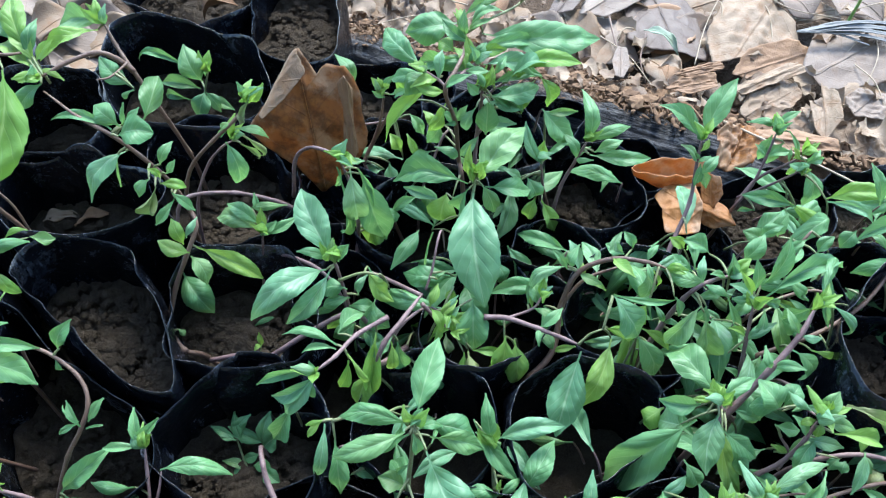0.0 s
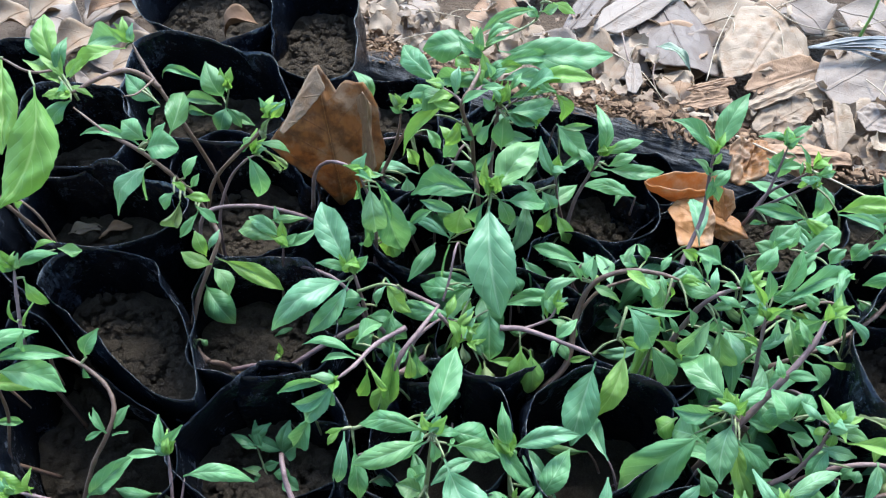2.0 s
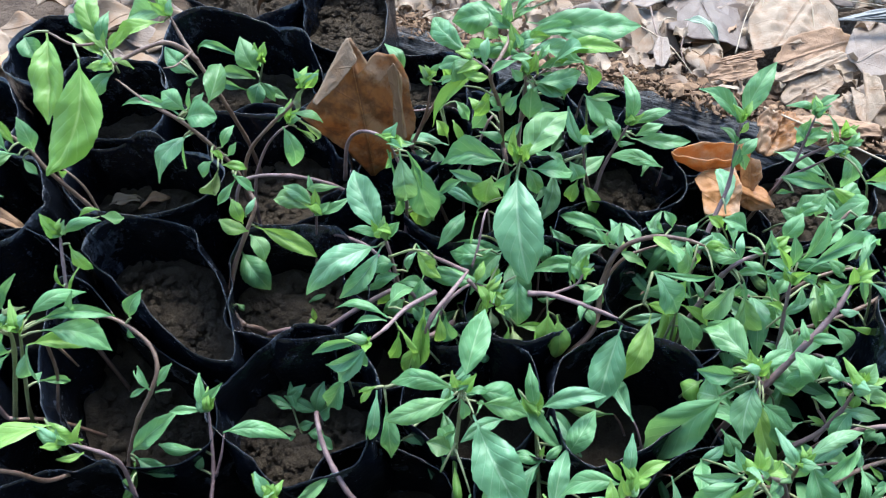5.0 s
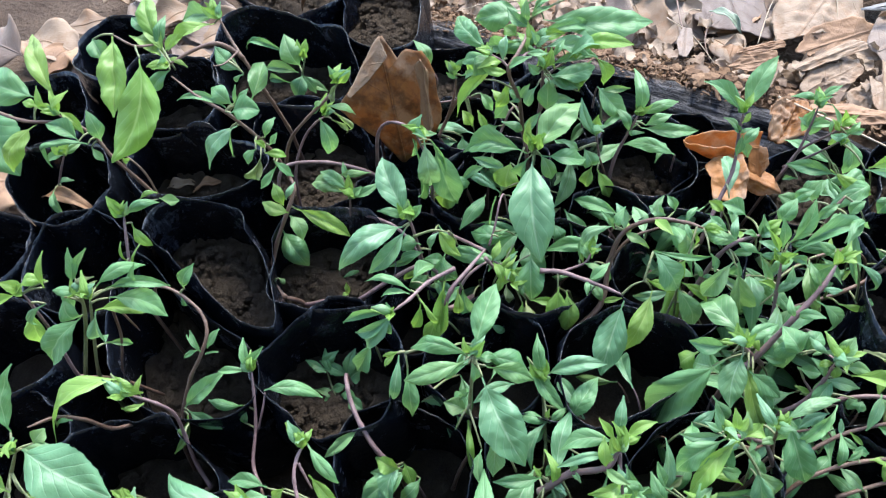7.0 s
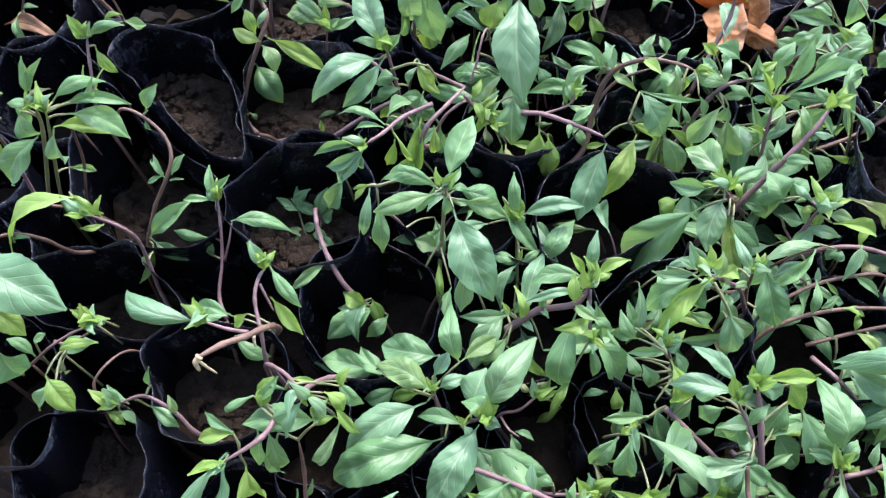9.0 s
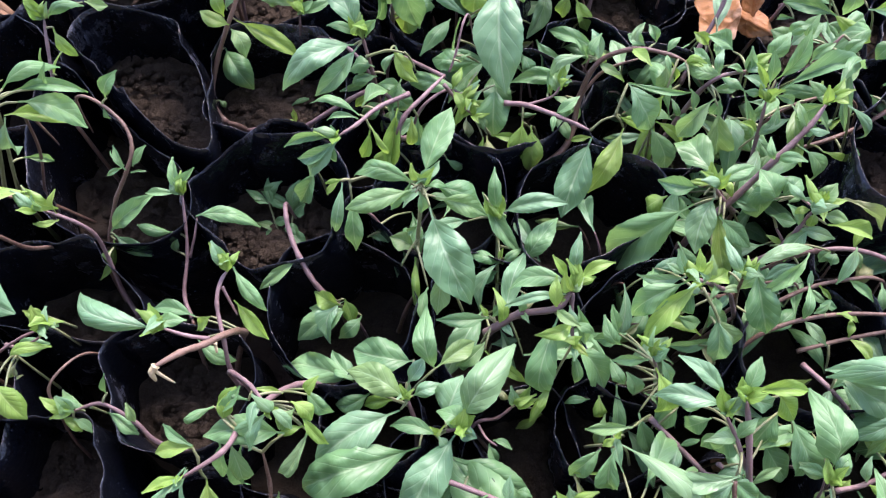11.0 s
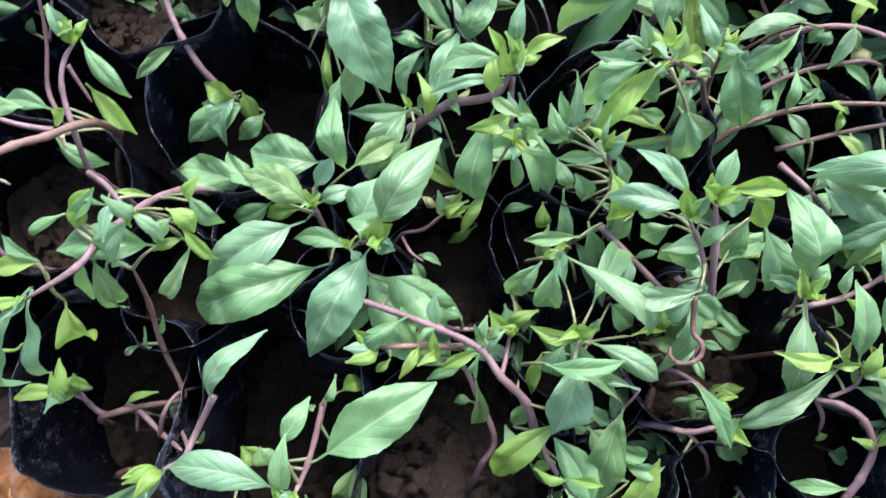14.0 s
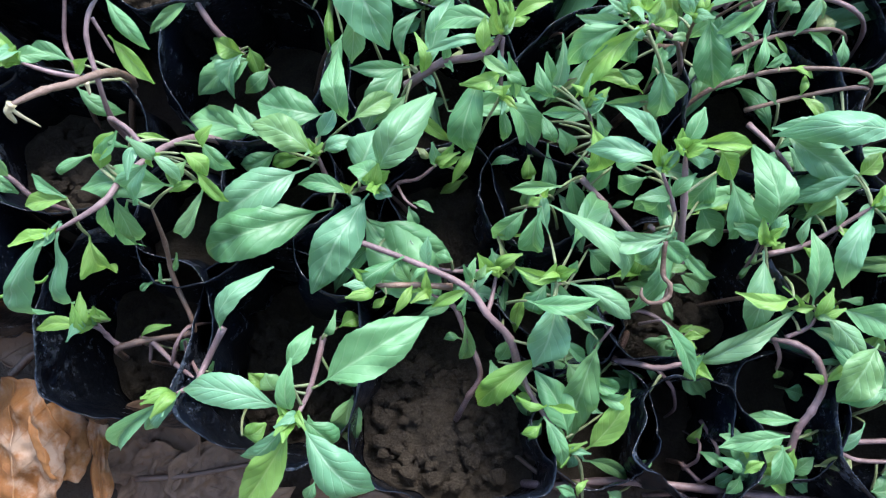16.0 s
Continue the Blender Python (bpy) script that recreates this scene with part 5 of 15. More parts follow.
# Unseen narrow bags, added to cover lit ground in the gaps with black.
grow_bag(0.120, -0.050, 0.089, 0.039, (0.0277, 0.002, -0.003, 0.0277), 201, "narrow black plastic bag added to darken a gap between larger ones")
grow_bag(0.204, -0.038, 0.089, 0.039, (0.0273, 0.002, -0.003, 0.0273), 202, "narrow black plastic bag added to darken a gap between larger ones")
grow_bag(0.102, -0.002, 0.089, 0.039, (0.0283, 0.002, -0.003, 0.0283), 203, "narrow black plastic bag added to darken a gap between larger ones")
grow_bag(-0.066, 0.016, 0.106, 0.056, (0.0257, 0.002, -0.003, 0.0257), 204, "narrow black plastic bag added to darken a gap between larger ones")
grow_bag(0.006, 0.016, 0.106, 0.056, (0.0251, 0.002, -0.003, 0.0251), 205, "narrow black plastic bag added to darken a gap between larger ones")
grow_bag(-0.030, 0.040, 0.106, 0.056, (0.0256, 0.002, -0.003, 0.0256), 206, "narrow black plastic bag added to darken a gap between larger ones")
grow_bag(0.084, 0.046, 0.106, 0.056, (0.0252, 0.002, -0.003, 0.0252), 207, "narrow black plastic bag added to darken a gap between larger ones")
grow_bag(0.216, 0.142, 0.106, 0.056, (0.0252, 0.002, -0.003, 0.0252), 208, "narrow black plastic bag added to darken a gap between larger ones")
grow_bag(-0.060, 0.196, 0.106, 0.056, (0.0262, 0.002, -0.003, 0.0262), 209, "narrow black plastic bag added to darken a gap between larger ones")
grow_bag(0.180, 0.208, 0.106, 0.056, (0.0253, 0.002, -0.003, 0.0253), 210, "narrow black plastic bag added to darken a gap between larger ones")
grow_bag(-0.024, 0.220, 0.106, 0.056, (0.0251, 0.002, -0.003, 0.0251), 211, "narrow black plastic bag added to darken a gap between larger ones")
grow_bag(0.282, 0.232, 0.106, 0.056, (0.0258, 0.002, -0.003, 0.0258), 212, "narrow black plastic bag added to darken a gap between larger ones")
grow_bag(0.204, 0.244, 0.106, 0.056, (0.0259, 0.002, -0.003, 0.0259), 213, "narrow black plastic bag added to darken a gap between larger ones")
grow_bag(-0.060, 0.250, 0.106, 0.056, (0.0260, 0.002, -0.003, 0.0260), 214, "narrow black plastic bag added to darken a gap between larger ones")
grow_bag(0.246, 0.256, 0.106, 0.056, (0.0255, 0.002, -0.003, 0.0255), 215, "narrow black plastic bag added to darken a gap between larger ones")
grow_bag(0.066, 0.274, 0.106, 0.056, (0.0257, 0.002, -0.003, 0.0257), 216, "narrow black plastic bag added to darken a gap between larger ones")
grow_bag(0.294, 0.274, 0.106, 0.056, (0.0258, 0.002, -0.003, 0.0258), 217, "narrow black plastic bag added to darken a gap between larger ones")
grow_bag(-0.084, 0.286, 0.106, 0.056, (0.0252, 0.002, -0.003, 0.0252), 218, "narrow black plastic bag added to darken a gap between larger ones")
grow_bag(0.324, 0.310, 0.066, 0.016, (0.0258, 0.002, -0.003, 0.0258), 219, "narrow black plastic bag added to darken a gap between larger ones")
grow_bag(-0.060, 0.322, 0.106, 0.056, (0.0258, 0.002, -0.003, 0.0258), 220, "narrow black plastic bag added to darken a gap between larger ones")
grow_bag(-0.084, 0.358, 0.106, 0.056, (0.0253, 0.002, -0.003, 0.0253), 221, "narrow black plastic bag added to darken a gap between larger ones")
grow_bag(-0.036, 0.358, 0.106, 0.056, (0.0254, 0.002, -0.003, 0.0254), 222, "narrow black plastic bag added to darken a gap between larger ones")
grow_bag(0.132, 0.376, 0.066, 0.016, (0.0254, 0.002, -0.003, 0.0254), 223, "narrow black plastic bag added to darken a gap between larger ones")
grow_bag(-0.096, 0.400, 0.106, 0.056, (0.0254, 0.002, -0.003, 0.0254), 224, "narrow black plastic bag added to darken a gap between larger ones")
grow_bag(0.006, 0.418, 0.066, 0.016, (0.0262, 0.002, -0.003, 0.0262), 225, "narrow black plastic bag added to darken a gap between larger ones")
grow_bag(-0.018, 0.460, 0.066, 0.016, (0.0268, 0.002, -0.003, 0.0268), 226, "narrow black plastic bag added to darken a gap between larger ones")

p = basil((-0.1309, 0.2187, 0.0710), "wilting basil seedling with long arching brown stem and small leaves")
stem(p, 2.6, 2.6, "brown", -130.9, 218.7, 71, -136.7, 216.1, 87, -142.6, 213.5, 95)
stem(p, 2.6, 1.6, "brown", -142.6, 213.5, 95, -149.3, 219, 98, -153.1, 227.7, 102, -148.1, 240.3, 118, -138.8, 250.2, 137, -132.8, 261.4, 148, -137.1, 270, 152, -142.3, 273.1, 170, -152.5, 275.1, 188, -163, 275, 205, -178.6, 281.8, 210, -198.6, 296.7, 213)
stem(p, 2.4, 1.6, "brown", -157.3, 344.9, 55.6, -157.6, 343, 96.4, -157.9, 340.1, 120, -159.3, 327.6, 170, -167.1, 330.8, 195, -176, 341.2, 204, -181.4, 348.9, 212)
stem(p, 2.4, 1.8, "brown", -165.4, 327.5, 198, -171.2, 326.3, 208, -178.5, 322.8, 215, -191.4, 315.4, 215, -203, 307, 213)
stem(p, 1.2, 0.7, "brown", -166.1, 326.5, 205, -172.7, 315.6, 205, -179, 312.4, 206)
leaf(p, -181.4, 348.9, 212, -211.5, 355.5, 205, 16.0)
stalk(p, "green", -181, 349, 212, -186, 349, 208)
leaf(p, -185.9, 349, 208, -213.3, 328.7, 205, 11.7, tone="young")
leaf(p, -182.1, 351.7, 212, -185.7, 356, 220, 4.1)
stalk(p, "green", -170, 320, 205, -164, 316, 198)
leaf(p, -164.4, 316.2, 198, -185.9, 337, 200, 12.1)
stalk(p, "green", -171, 318, 205, -162, 314, 198)
leaf(p, -162.4, 313.6, 198, -170, 313.7, 192, 3.9)
stalk(p, "green", -203, 307, 213, -206, 311, 213)
leaf(p, -205.7, 311.2, 213, -237.1, 333.9, 213, 10.2, tone="young")
stalk(p, "green", -203, 307, 213, -208, 315, 213)
leaf(p, -208.1, 314.6, 213, -228.9, 341.4, 222, 11.6, tone="young")
stalk(p, "green", -202, 308, 213, -212, 322, 215)
leaf(p, -212.4, 321.9, 215, -225.5, 353.4, 228, 14.4, tone="young")
stalk(p, "green", -203, 307, 213, -212, 318, 215)
leaf(p, -212, 317.6, 215, -209.9, 338.9, 224, 8.1)
stalk(p, "green", -203, 307, 213, -202, 303, 212)
leaf(p, -202.3, 303.1, 212, -214.7, 293.5, 203, 11.1)
stalk(p, "green", -217, 333, 184, -218, 330, 216)
leaf(p, -218.2, 329.6, 216, -234.5, 342, 220, 8.3)
stalk(p, "green", -202, 308, 213, -208, 315, 215)
leaf(p, -207.6, 315.4, 215, -197.3, 322.4, 224, 6.6, tone="young")
stalk(p, "green", -203, 307, 213, -206, 311, 213)
leaf(p, -205.7, 311.2, 213, -192.8, 308.1, 210, 3.9, tone="young")
stalk(p, "green", -163, 275, 205, -158, 278, 207)
leaf(p, -158.3, 278.2, 207, -173.3, 288.5, 212, 12.3)
stalk(p, "green", -163, 275, 205, -158, 272, 207)
leaf(p, -158.1, 272.4, 207, -141.5, 273.8, 208, 16.2, blunt=1)
leaf(p, -161.8, 276.2, 207, -195.6, 285.1, 205, 6.2)
stalk(p, "green", -163, 275, 205, -158, 280, 207)
leaf(p, -157.9, 280.1, 207, -154.5, 284.1, 218, 3.3)
stalk(p, "green", -162, 275, 203, -156, 280, 207)
leaf(p, -156.5, 280.1, 207, -149.7, 287, 212, 4.6)
stalk(p, "green", -159, 275, 199, -149, 285, 205)
leaf(p, -149, 284.8, 205, -144.5, 309, 212, 13.0)
stalk(p, "green", -156, 275, 194, -160, 276, 192)
leaf(p, -159.7, 276.2, 192, -178.5, 253.9, 180, 11.8, tone="pale")
stalk(p, "green", -158, 275, 196, -164, 272, 192)
leaf(p, -163.5, 271.6, 192, -167.1, 268.7, 172, 1.9)
stalk(p, "green", -149, 274, 181, -144, 273, 185)
leaf(p, -144.1, 273.1, 185, -137.7, 282.5, 192, 6.2)
stalk(p, "green", -146, 274, 177, -142, 271, 180)
leaf(p, -142.2, 271.3, 180, -136.7, 275.4, 186, 4.6)
stalk(p, "green", -150, 275, 184, -147, 262, 186)
leaf(p, -147.4, 262.4, 186, -154.8, 258.6, 176, 7.4)
stalk(p, "green", -147, 274, 179, -145, 261, 182)
leaf(p, -144.9, 261.2, 182, -149.6, 255.3, 165, 10.5, tone="wilted")
stalk(p, "green", -146, 274, 177, -144, 265, 180)
leaf(p, -143.8, 264.8, 180, -133.1, 268.7, 172, 6.2, tone="young")
stalk(p, "green", -141, 272, 166, -140, 265, 168)
leaf(p, -139.7, 265.1, 168, -150.3, 254.6, 158, 7.6)
stalk(p, "green", -142, 273, 168, -141, 267, 170)
leaf(p, -141, 266.5, 170, -131, 264.5, 158, 6.3)
stalk(p, "green", -147, 274, 179, -144, 267, 182)
leaf(p, -143.7, 266.9, 182, -147.6, 265.7, 190, 4.3, tone="young")
leaf(p, -136.4, 249.7, 140, -152.8, 253.7, 146, 9.7, tone="young")
leaf(p, -139.7, 253.5, 142, -146.3, 263, 152, 9.7, tone="young")
leaf(p, -136.9, 250.2, 136, -128.5, 239.5, 124, 11.0)
stalk(p, "green", -137, 254, 141, -134, 255, 138)
leaf(p, -134.1, 254.9, 138, -102.1, 251.1, 112, 11.8, tone="young")
stalk(p, "green", -147, 242, 120, -148, 256, 112)
leaf(p, -148.4, 255.7, 112, -131.4, 238, 96, 17.1)
stalk(p, "green", -151, 223, 100, -147, 223, 104)
leaf(p, -146.8, 222.9, 104, -143.7, 220.8, 100, 4.0)
leaf(p, -137.5, 255.2, 146, -131.8, 261.9, 155, 4.5, tone="pale")
leaf(p, -181, 349, 212, -178, 351, 223, 5.4, tone="pale")
leaf(p, -181, 349, 212, -181, 353, 219, 3.9, tone="young")
leaf(p, -181, 349, 212, -189, 353, 222, 4.5, tone="young")
leaf(p, -181, 349, 212, -190, 348, 223, 5.7, tone="young")
leaf(p, -181, 349, 212, -185, 357, 223, 5.9, tone="young")
leaf(p, -181, 349, 212, -186, 355, 220, 4.5, tone="pale")
leaf(p, -203, 307, 213, -200, 300, 227, 7.5, tone="pale")
leaf(p, -203, 307, 213, -201, 303, 219, 3.5, tone="young")
leaf(p, -203, 307, 213, -213, 299, 219, 6.2, tone="young")
leaf(p, -203, 307, 213, -209, 300, 217, 4.5, tone="young")
leaf(p, -203, 307, 213, -205, 297, 219, 4.3, tone="young")
leaf(p, -203, 307, 213, -209, 297, 219, 6.0, tone="young")
p = basil((-0.1124, 0.3127, 0.0650), "wilted basil seedling with bare bent stems in black bag")
stem(p, 2.2, 2.2, "brown", -112.4, 312.7, 65, -98.8, 305.9, 92.5, -85.2, 299.1, 112)
stem(p, 2.2, 1.6, "purple", -85.2, 299.1, 112, -98.6, 297.9, 124, -119.2, 294.2, 136, -137.8, 281.1, 150, -146.1, 275.3, 144.3, -151.7, 271.4, 115.5)
stem(p, 2.2, 1.6, "brown", -155.2, 300.6, 74.8, -152, 299.7, 115.1, -147.1, 298.4, 138, -137.3, 295.7, 160, -122.3, 296.2, 178, -109, 299.3, 190, -102.5, 306.9, 195)
stem(p, 1.8, 1, "purple", -147.6, 288.2, 75.9, -144.2, 290.6, 115.7, -139.1, 294.2, 138, -130.7, 300.1, 155, -119.8, 298.6, 170, -112.6, 299, 175)
leaf(p, -109.4, 297, 186, -92.4, 299.6, 178, 5.3)
stalk(p, "green", -113, 299, 175, -108, 296, 176)
leaf(p, -108.2, 295.6, 176, -102.3, 300.9, 158, 3.9, tone="wilted")
leaf(p, -116.8, 298.2, 175, -114.9, 291.8, 146, 11.7)
leaf(p, -106.2, 298.4, 188, -101.3, 306.3, 196, 3.7, tone="wilted")
stalk(p, "green", -113, 299, 175, -106, 298, 180)
leaf(p, -106.2, 297.7, 180, -98.7, 300, 160, 3.8, tone="wilted")
leaf(p, -110.9, 299.2, 188, -117.4, 296.8, 184, 3.8)
leaf(p, -108.1, 300.3, 192, -103.4, 298.1, 190, 5.0, tone="wilted")
leaf(p, -120.5, 298.3, 178, -112.8, 299, 186, 3.8)
leaf(p, -102, 307, 195, -93, 308, 205, 5.5, tone="pale")
leaf(p, -102, 307, 195, -97, 302, 209, 6.3, tone="young")
leaf(p, -102, 307, 195, -99, 303, 205, 5.0, tone="young")
leaf(p, -102, 307, 195, -100, 315, 204, 5.5, tone="young")
leaf(p, -102, 307, 195, -106, 310, 207, 4.7, tone="pale")
leaf(p, -102, 307, 195, -93, 311, 205, 6.6, tone="young")
leaf(p, -113, 299, 175, -114, 297, 185, 3.9, tone="young")
leaf(p, -113, 299, 175, -105, 296, 183, 5.7, tone="pale")
leaf(p, -113, 299, 175, -110, 293, 183, 5.2, tone="young")
leaf(p, -113, 299, 175, -107, 297, 181, 3.6, tone="young")
leaf(p, -113, 299, 175, -107, 303, 184, 4.7, tone="young")
leaf(p, -113, 299, 175, -110, 305, 189, 5.3, tone="young")
p = basil((-0.1076, 0.2498, 0.0710), "young basil sprig with small rounded leaves")
stem(p, 1.6, 1.6, "brown", -107.6, 249.8, 71, -106.7, 257.5, 88.5, -105.7, 265.1, 98)
stem(p, 1.6, 1.1, "purple", -105.7, 265.1, 98, -104.2, 267.7, 112, -101.4, 270.9, 130)
leaf(p, -103.7, 273.3, 130, -130.4, 282.2, 130, 12.7)
stalk(p, "green", -101, 271, 130, -103, 274, 132)
leaf(p, -102.8, 274.2, 132, -122.1, 285.9, 138, 9.3)
stalk(p, "green", -101, 271, 130, -109, 285, 134)
leaf(p, -109.1, 284.9, 134, -88.2, 284.3, 138, 5.6)
stalk(p, "green", -101, 271, 130, -102, 281, 132)
leaf(p, -101.7, 280.7, 132, -106.9, 289.3, 142, 4.6)
leaf(p, -101, 269.9, 128, -82.2, 280.7, 132, 6.6)
leaf(p, -103, 269.9, 128, -93.1, 273.6, 136, 6.6)
stalk(p, "green", -101, 271, 130, -112, 282, 130)
leaf(p, -112.1, 282.2, 130, -123.4, 279.3, 124, 5.4)
leaf(p, -101, 271, 130, -101, 277, 144, 6.3, tone="young")
leaf(p, -101, 271, 130, -99, 273, 137, 3.4, tone="pale")
leaf(p, -101, 271, 130, -103, 265, 143, 7.0, tone="young")
leaf(p, -101, 271, 130, -101, 265, 142, 6.0, tone="young")
leaf(p, -101, 271, 130, -99, 274, 139, 3.3, tone="pale")
leaf(p, -101, 271, 130, -105, 267, 142, 4.5, tone="young")
p = basil((-0.1657, 0.4013, 0.0630), "small basil seedling growing inside black grow bag")
stem(p, 1.4, 1.4, "brown", -165.7, 401.3, 63, -165.7, 401.3, 81.5, -165.7, 401.3, 92)
stem(p, 1.4, 1, "green", -165.7, 401.3, 92, -162.7, 407.6, 106, -157.9, 412.3, 120)
leaf(p, -163, 410.8, 112, -172.8, 421.3, 135, 16.4)
leaf(p, -160.8, 412.1, 116, -154.5, 410.2, 130, 5.7)
leaf(p, -165.5, 408.3, 108, -192.1, 409.7, 112, 9.1)
leaf(p, -162.6, 407.1, 106, -167.9, 393.9, 94, 14.9)
leaf(p, -162.6, 407.1, 106, -153, 399.4, 94, 9.1)
leaf(p, -165.4, 407.5, 98, -145.3, 405.5, 90, 8.3)
stalk(p, "green", -162, 408, 108, -174, 430, 104)
leaf(p, -174.2, 429.6, 104, -221.1, 447.1, 100, 7.0)
stalk(p, "green", -165, 404, 97, -175, 410, 96)
leaf(p, -174.5, 409.5, 96, -197.6, 419.3, 92, 7.7)
leaf(p, -158, 412, 120, -157, 407, 131, 5.3, tone="young")
leaf(p, -158, 412, 120, -162, 416, 134, 6.5, tone="young")
leaf(p, -158, 412, 120, -156, 419, 132, 6.7, tone="young")
leaf(p, -158, 412, 120, -158, 409, 128, 4.1, tone="young")
leaf(p, -158, 412, 120, -153, 407, 133, 7.7, tone="young")
leaf(p, -158, 412, 120, -157, 408, 129, 3.9, tone="young")
p = basil((-0.2357, 0.2852, 0.0650), "basil seedling with large glossy hanging leaves")
stem(p, 2.2, 2.2, "brown", -235.7, 285.2, 65, -237.5, 281.9, 92.5, -239.3, 278.7, 112)
stem(p, 2.2, 1.4, "brown", -239.3, 278.7, 112, -244.8, 279.4, 130, -253.9, 278.7, 160, -262.8, 284.9, 175, -283.2, 291.9, 186)
stem(p, 2, 1.6, "brown", -354.3, 300.2, 192, -328.7, 293.3, 190, -303.1, 285.1, 188, -284.8, 285.5, 186, -272.5, 286.2, 180)
stem(p, 1.4, 1.2, "brown", -211.7, 324, 215, -222.6, 313.7, 222, -237.4, 319.6, 226)
leaf(p, -236.9, 318.1, 226, -230.8, 271.9, 204, 19.0, tone="young", arch=0.08, roll=0.1)
stalk(p, "green", -223, 314, 222, -215, 300, 224)
leaf(p, -215.2, 299.9, 224, -230.3, 247.2, 192, 26, arch=0.06, roll=-0.1, sway=0.13, tone="young")
stalk(p, "green", -237, 320, 226, -249, 316, 226)
leaf(p, -249.2, 316.3, 226, -242.2, 306, 218, 13.2)
stalk(p, "green", -283, 292, 186, -284, 300, 192)
leaf(p, -284.4, 299.6, 192, -312.4, 347.4, 205, 14.4, tone="young")
stalk(p, "green", -296, 285, 187, -297, 301, 192)
leaf(p, -296.5, 300.7, 192, -349.9, 316.8, 204, 26.4, arch=.02)
leaf(p, -295, 283.6, 186, -314.8, 262.4, 164, 15.7, tone="young")
stalk(p, "green", -283, 292, 186, -284, 291, 190)
leaf(p, -283.8, 290.5, 190, -272.5, 297.4, 202, 6.1, tone="young")
stalk(p, "green", -296, 285, 187, -295, 293, 192)
leaf(p, -295.2, 292.6, 192, -302.7, 293.7, 196, 7.4, tone="young")
stalk(p, "green", -265, 286, 176, -268, 276, 178)
leaf(p, -267.8, 276.3, 178, -287.4, 282.6, 188, 12.9)
leaf(p, -257.3, 281.8, 172, -260.9, 289.4, 192, 11.2)
stalk(p, "green", -262, 284, 173, -261, 274, 178)
leaf(p, -261, 274.4, 178, -296.7, 269.3, 164, 6.9)
stalk(p, "green", -283, 292, 186, -289, 295, 188)
leaf(p, -289.2, 295, 188, -291.3, 297.5, 204, 5.7, tone="young")
stalk(p, "green", -261, 283, 171, -264, 279, 170)
leaf(p, -263.9, 278.7, 170, -258.9, 275.8, 160, 5.7, tone="pale")
leaf(p, -282.4, 292.5, 188, -266.3, 282.2, 178, 6.5, tone="young")
stalk(p, "brown", -394, 357, 98, -391, 350, 130)
leaf(p, -391.2, 349.6, 130, -357.5, 304.5, 110, 46.1)
leaf(p, -249.7, 281.3, 156, -249, 283.5, 150, 4.9, tone="young")
leaf(p, -283, 292, 186, -287, 296, 192, 3.7, tone="young")
leaf(p, -283, 292, 186, -283, 288, 197, 4.3, tone="pale")
leaf(p, -283, 292, 186, -288, 286, 195, 5.7, tone="young")
leaf(p, -283, 292, 186, -295, 292, 196, 6.5, tone="young")
leaf(p, -283, 292, 186, -286, 300, 199, 6.2, tone="young")
leaf(p, -283, 292, 186, -282, 290, 195, 4.6, tone="young")
p = basil((-0.3376, 0.3085, 0.0480), "low basil sprout beside dry leaves")
stem(p, 1.6, 1.6, "brown", -337.6, 308.5, 48, -337.6, 308.5, 73, -337.6, 308.5, 90)
stem(p, 1.6, 1.2, "purple", -337.6, 308.5, 90, -330.5, 313.5, 104, -322.3, 318, 118)
leaf(p, -321.8, 316.4, 118, -309.6, 325.5, 122, 6.5)
leaf(p, -321.8, 316.4, 118, -335.3, 312.4, 115, 6.5)
stalk(p, "green", -337, 309, 92, -337, 303, 94)
leaf(p, -337.1, 302.5, 94, -328.3, 286.2, 84, 7.5)
stalk(p, "green", -336, 310, 93, -333, 307, 94)
leaf(p, -332.8, 307, 94, -320.9, 307.6, 100, 4.7)
leaf(p, -322, 318, 118, -320, 314, 126, 4.0, tone="pale")
leaf(p, -322, 318, 118, -326, 316, 131, 6.2, tone="young")
leaf(p, -322, 318, 118, -314, 318, 129, 6.6, tone="young")
leaf(p, -322, 318, 118, -313, 317, 130, 5.9, tone="young")
leaf(p, -322, 318, 118, -322, 321, 125, 3.5, tone="young")
leaf(p, -322, 318, 118, -320, 315, 124, 2.9, tone="young")
p = basil((-0.2220, 0.1918, 0.0430), "basil shoot with narrow pale stem and curled top leaves")
stem(p, 2, 2, "brown", -222, 191.8, 43, -231.2, 201.4, 83.5, -240.5, 210.9, 100)
stem(p, 2, 1.4, "purple", -240.5, 210.9, 100, -240.4, 214.2, 116, -239.8, 230.5, 138, -240.3, 241.3, 148)
stem(p, 1.4, 0.9, "brown", -238.5, 277.1, 47.1, -238.8, 277.7, 88.1, -239.3, 278.7, 112, -240.4, 281.1, 140, -248.5, 284.8, 152, -255.1, 287.7, 149.6, -259.4, 289.6, 123)
leaf(p, -239.2, 240.4, 148, -244.4, 239.5, 155, 6.2)
leaf(p, -238, 241.3, 148, -219, 250.1, 150, 7.8)
stalk(p, "green", -240, 241, 148, -232, 252, 150)
leaf(p, -231.8, 251.9, 150, -221.8, 257.6, 150, 3.9, tone="young")
stalk(p, "green", -240, 241, 148, -221, 254, 148)
leaf(p, -220.6, 254.5, 148, -211.2, 259, 140, 7.8)
stalk(p, "green", -240, 237, 144, -235, 238, 144)
leaf(p, -235.5, 237.5, 144, -227, 232.5, 126, 7.9, tone="young")
stalk(p, "green", -240, 222, 127, -239, 218, 130)
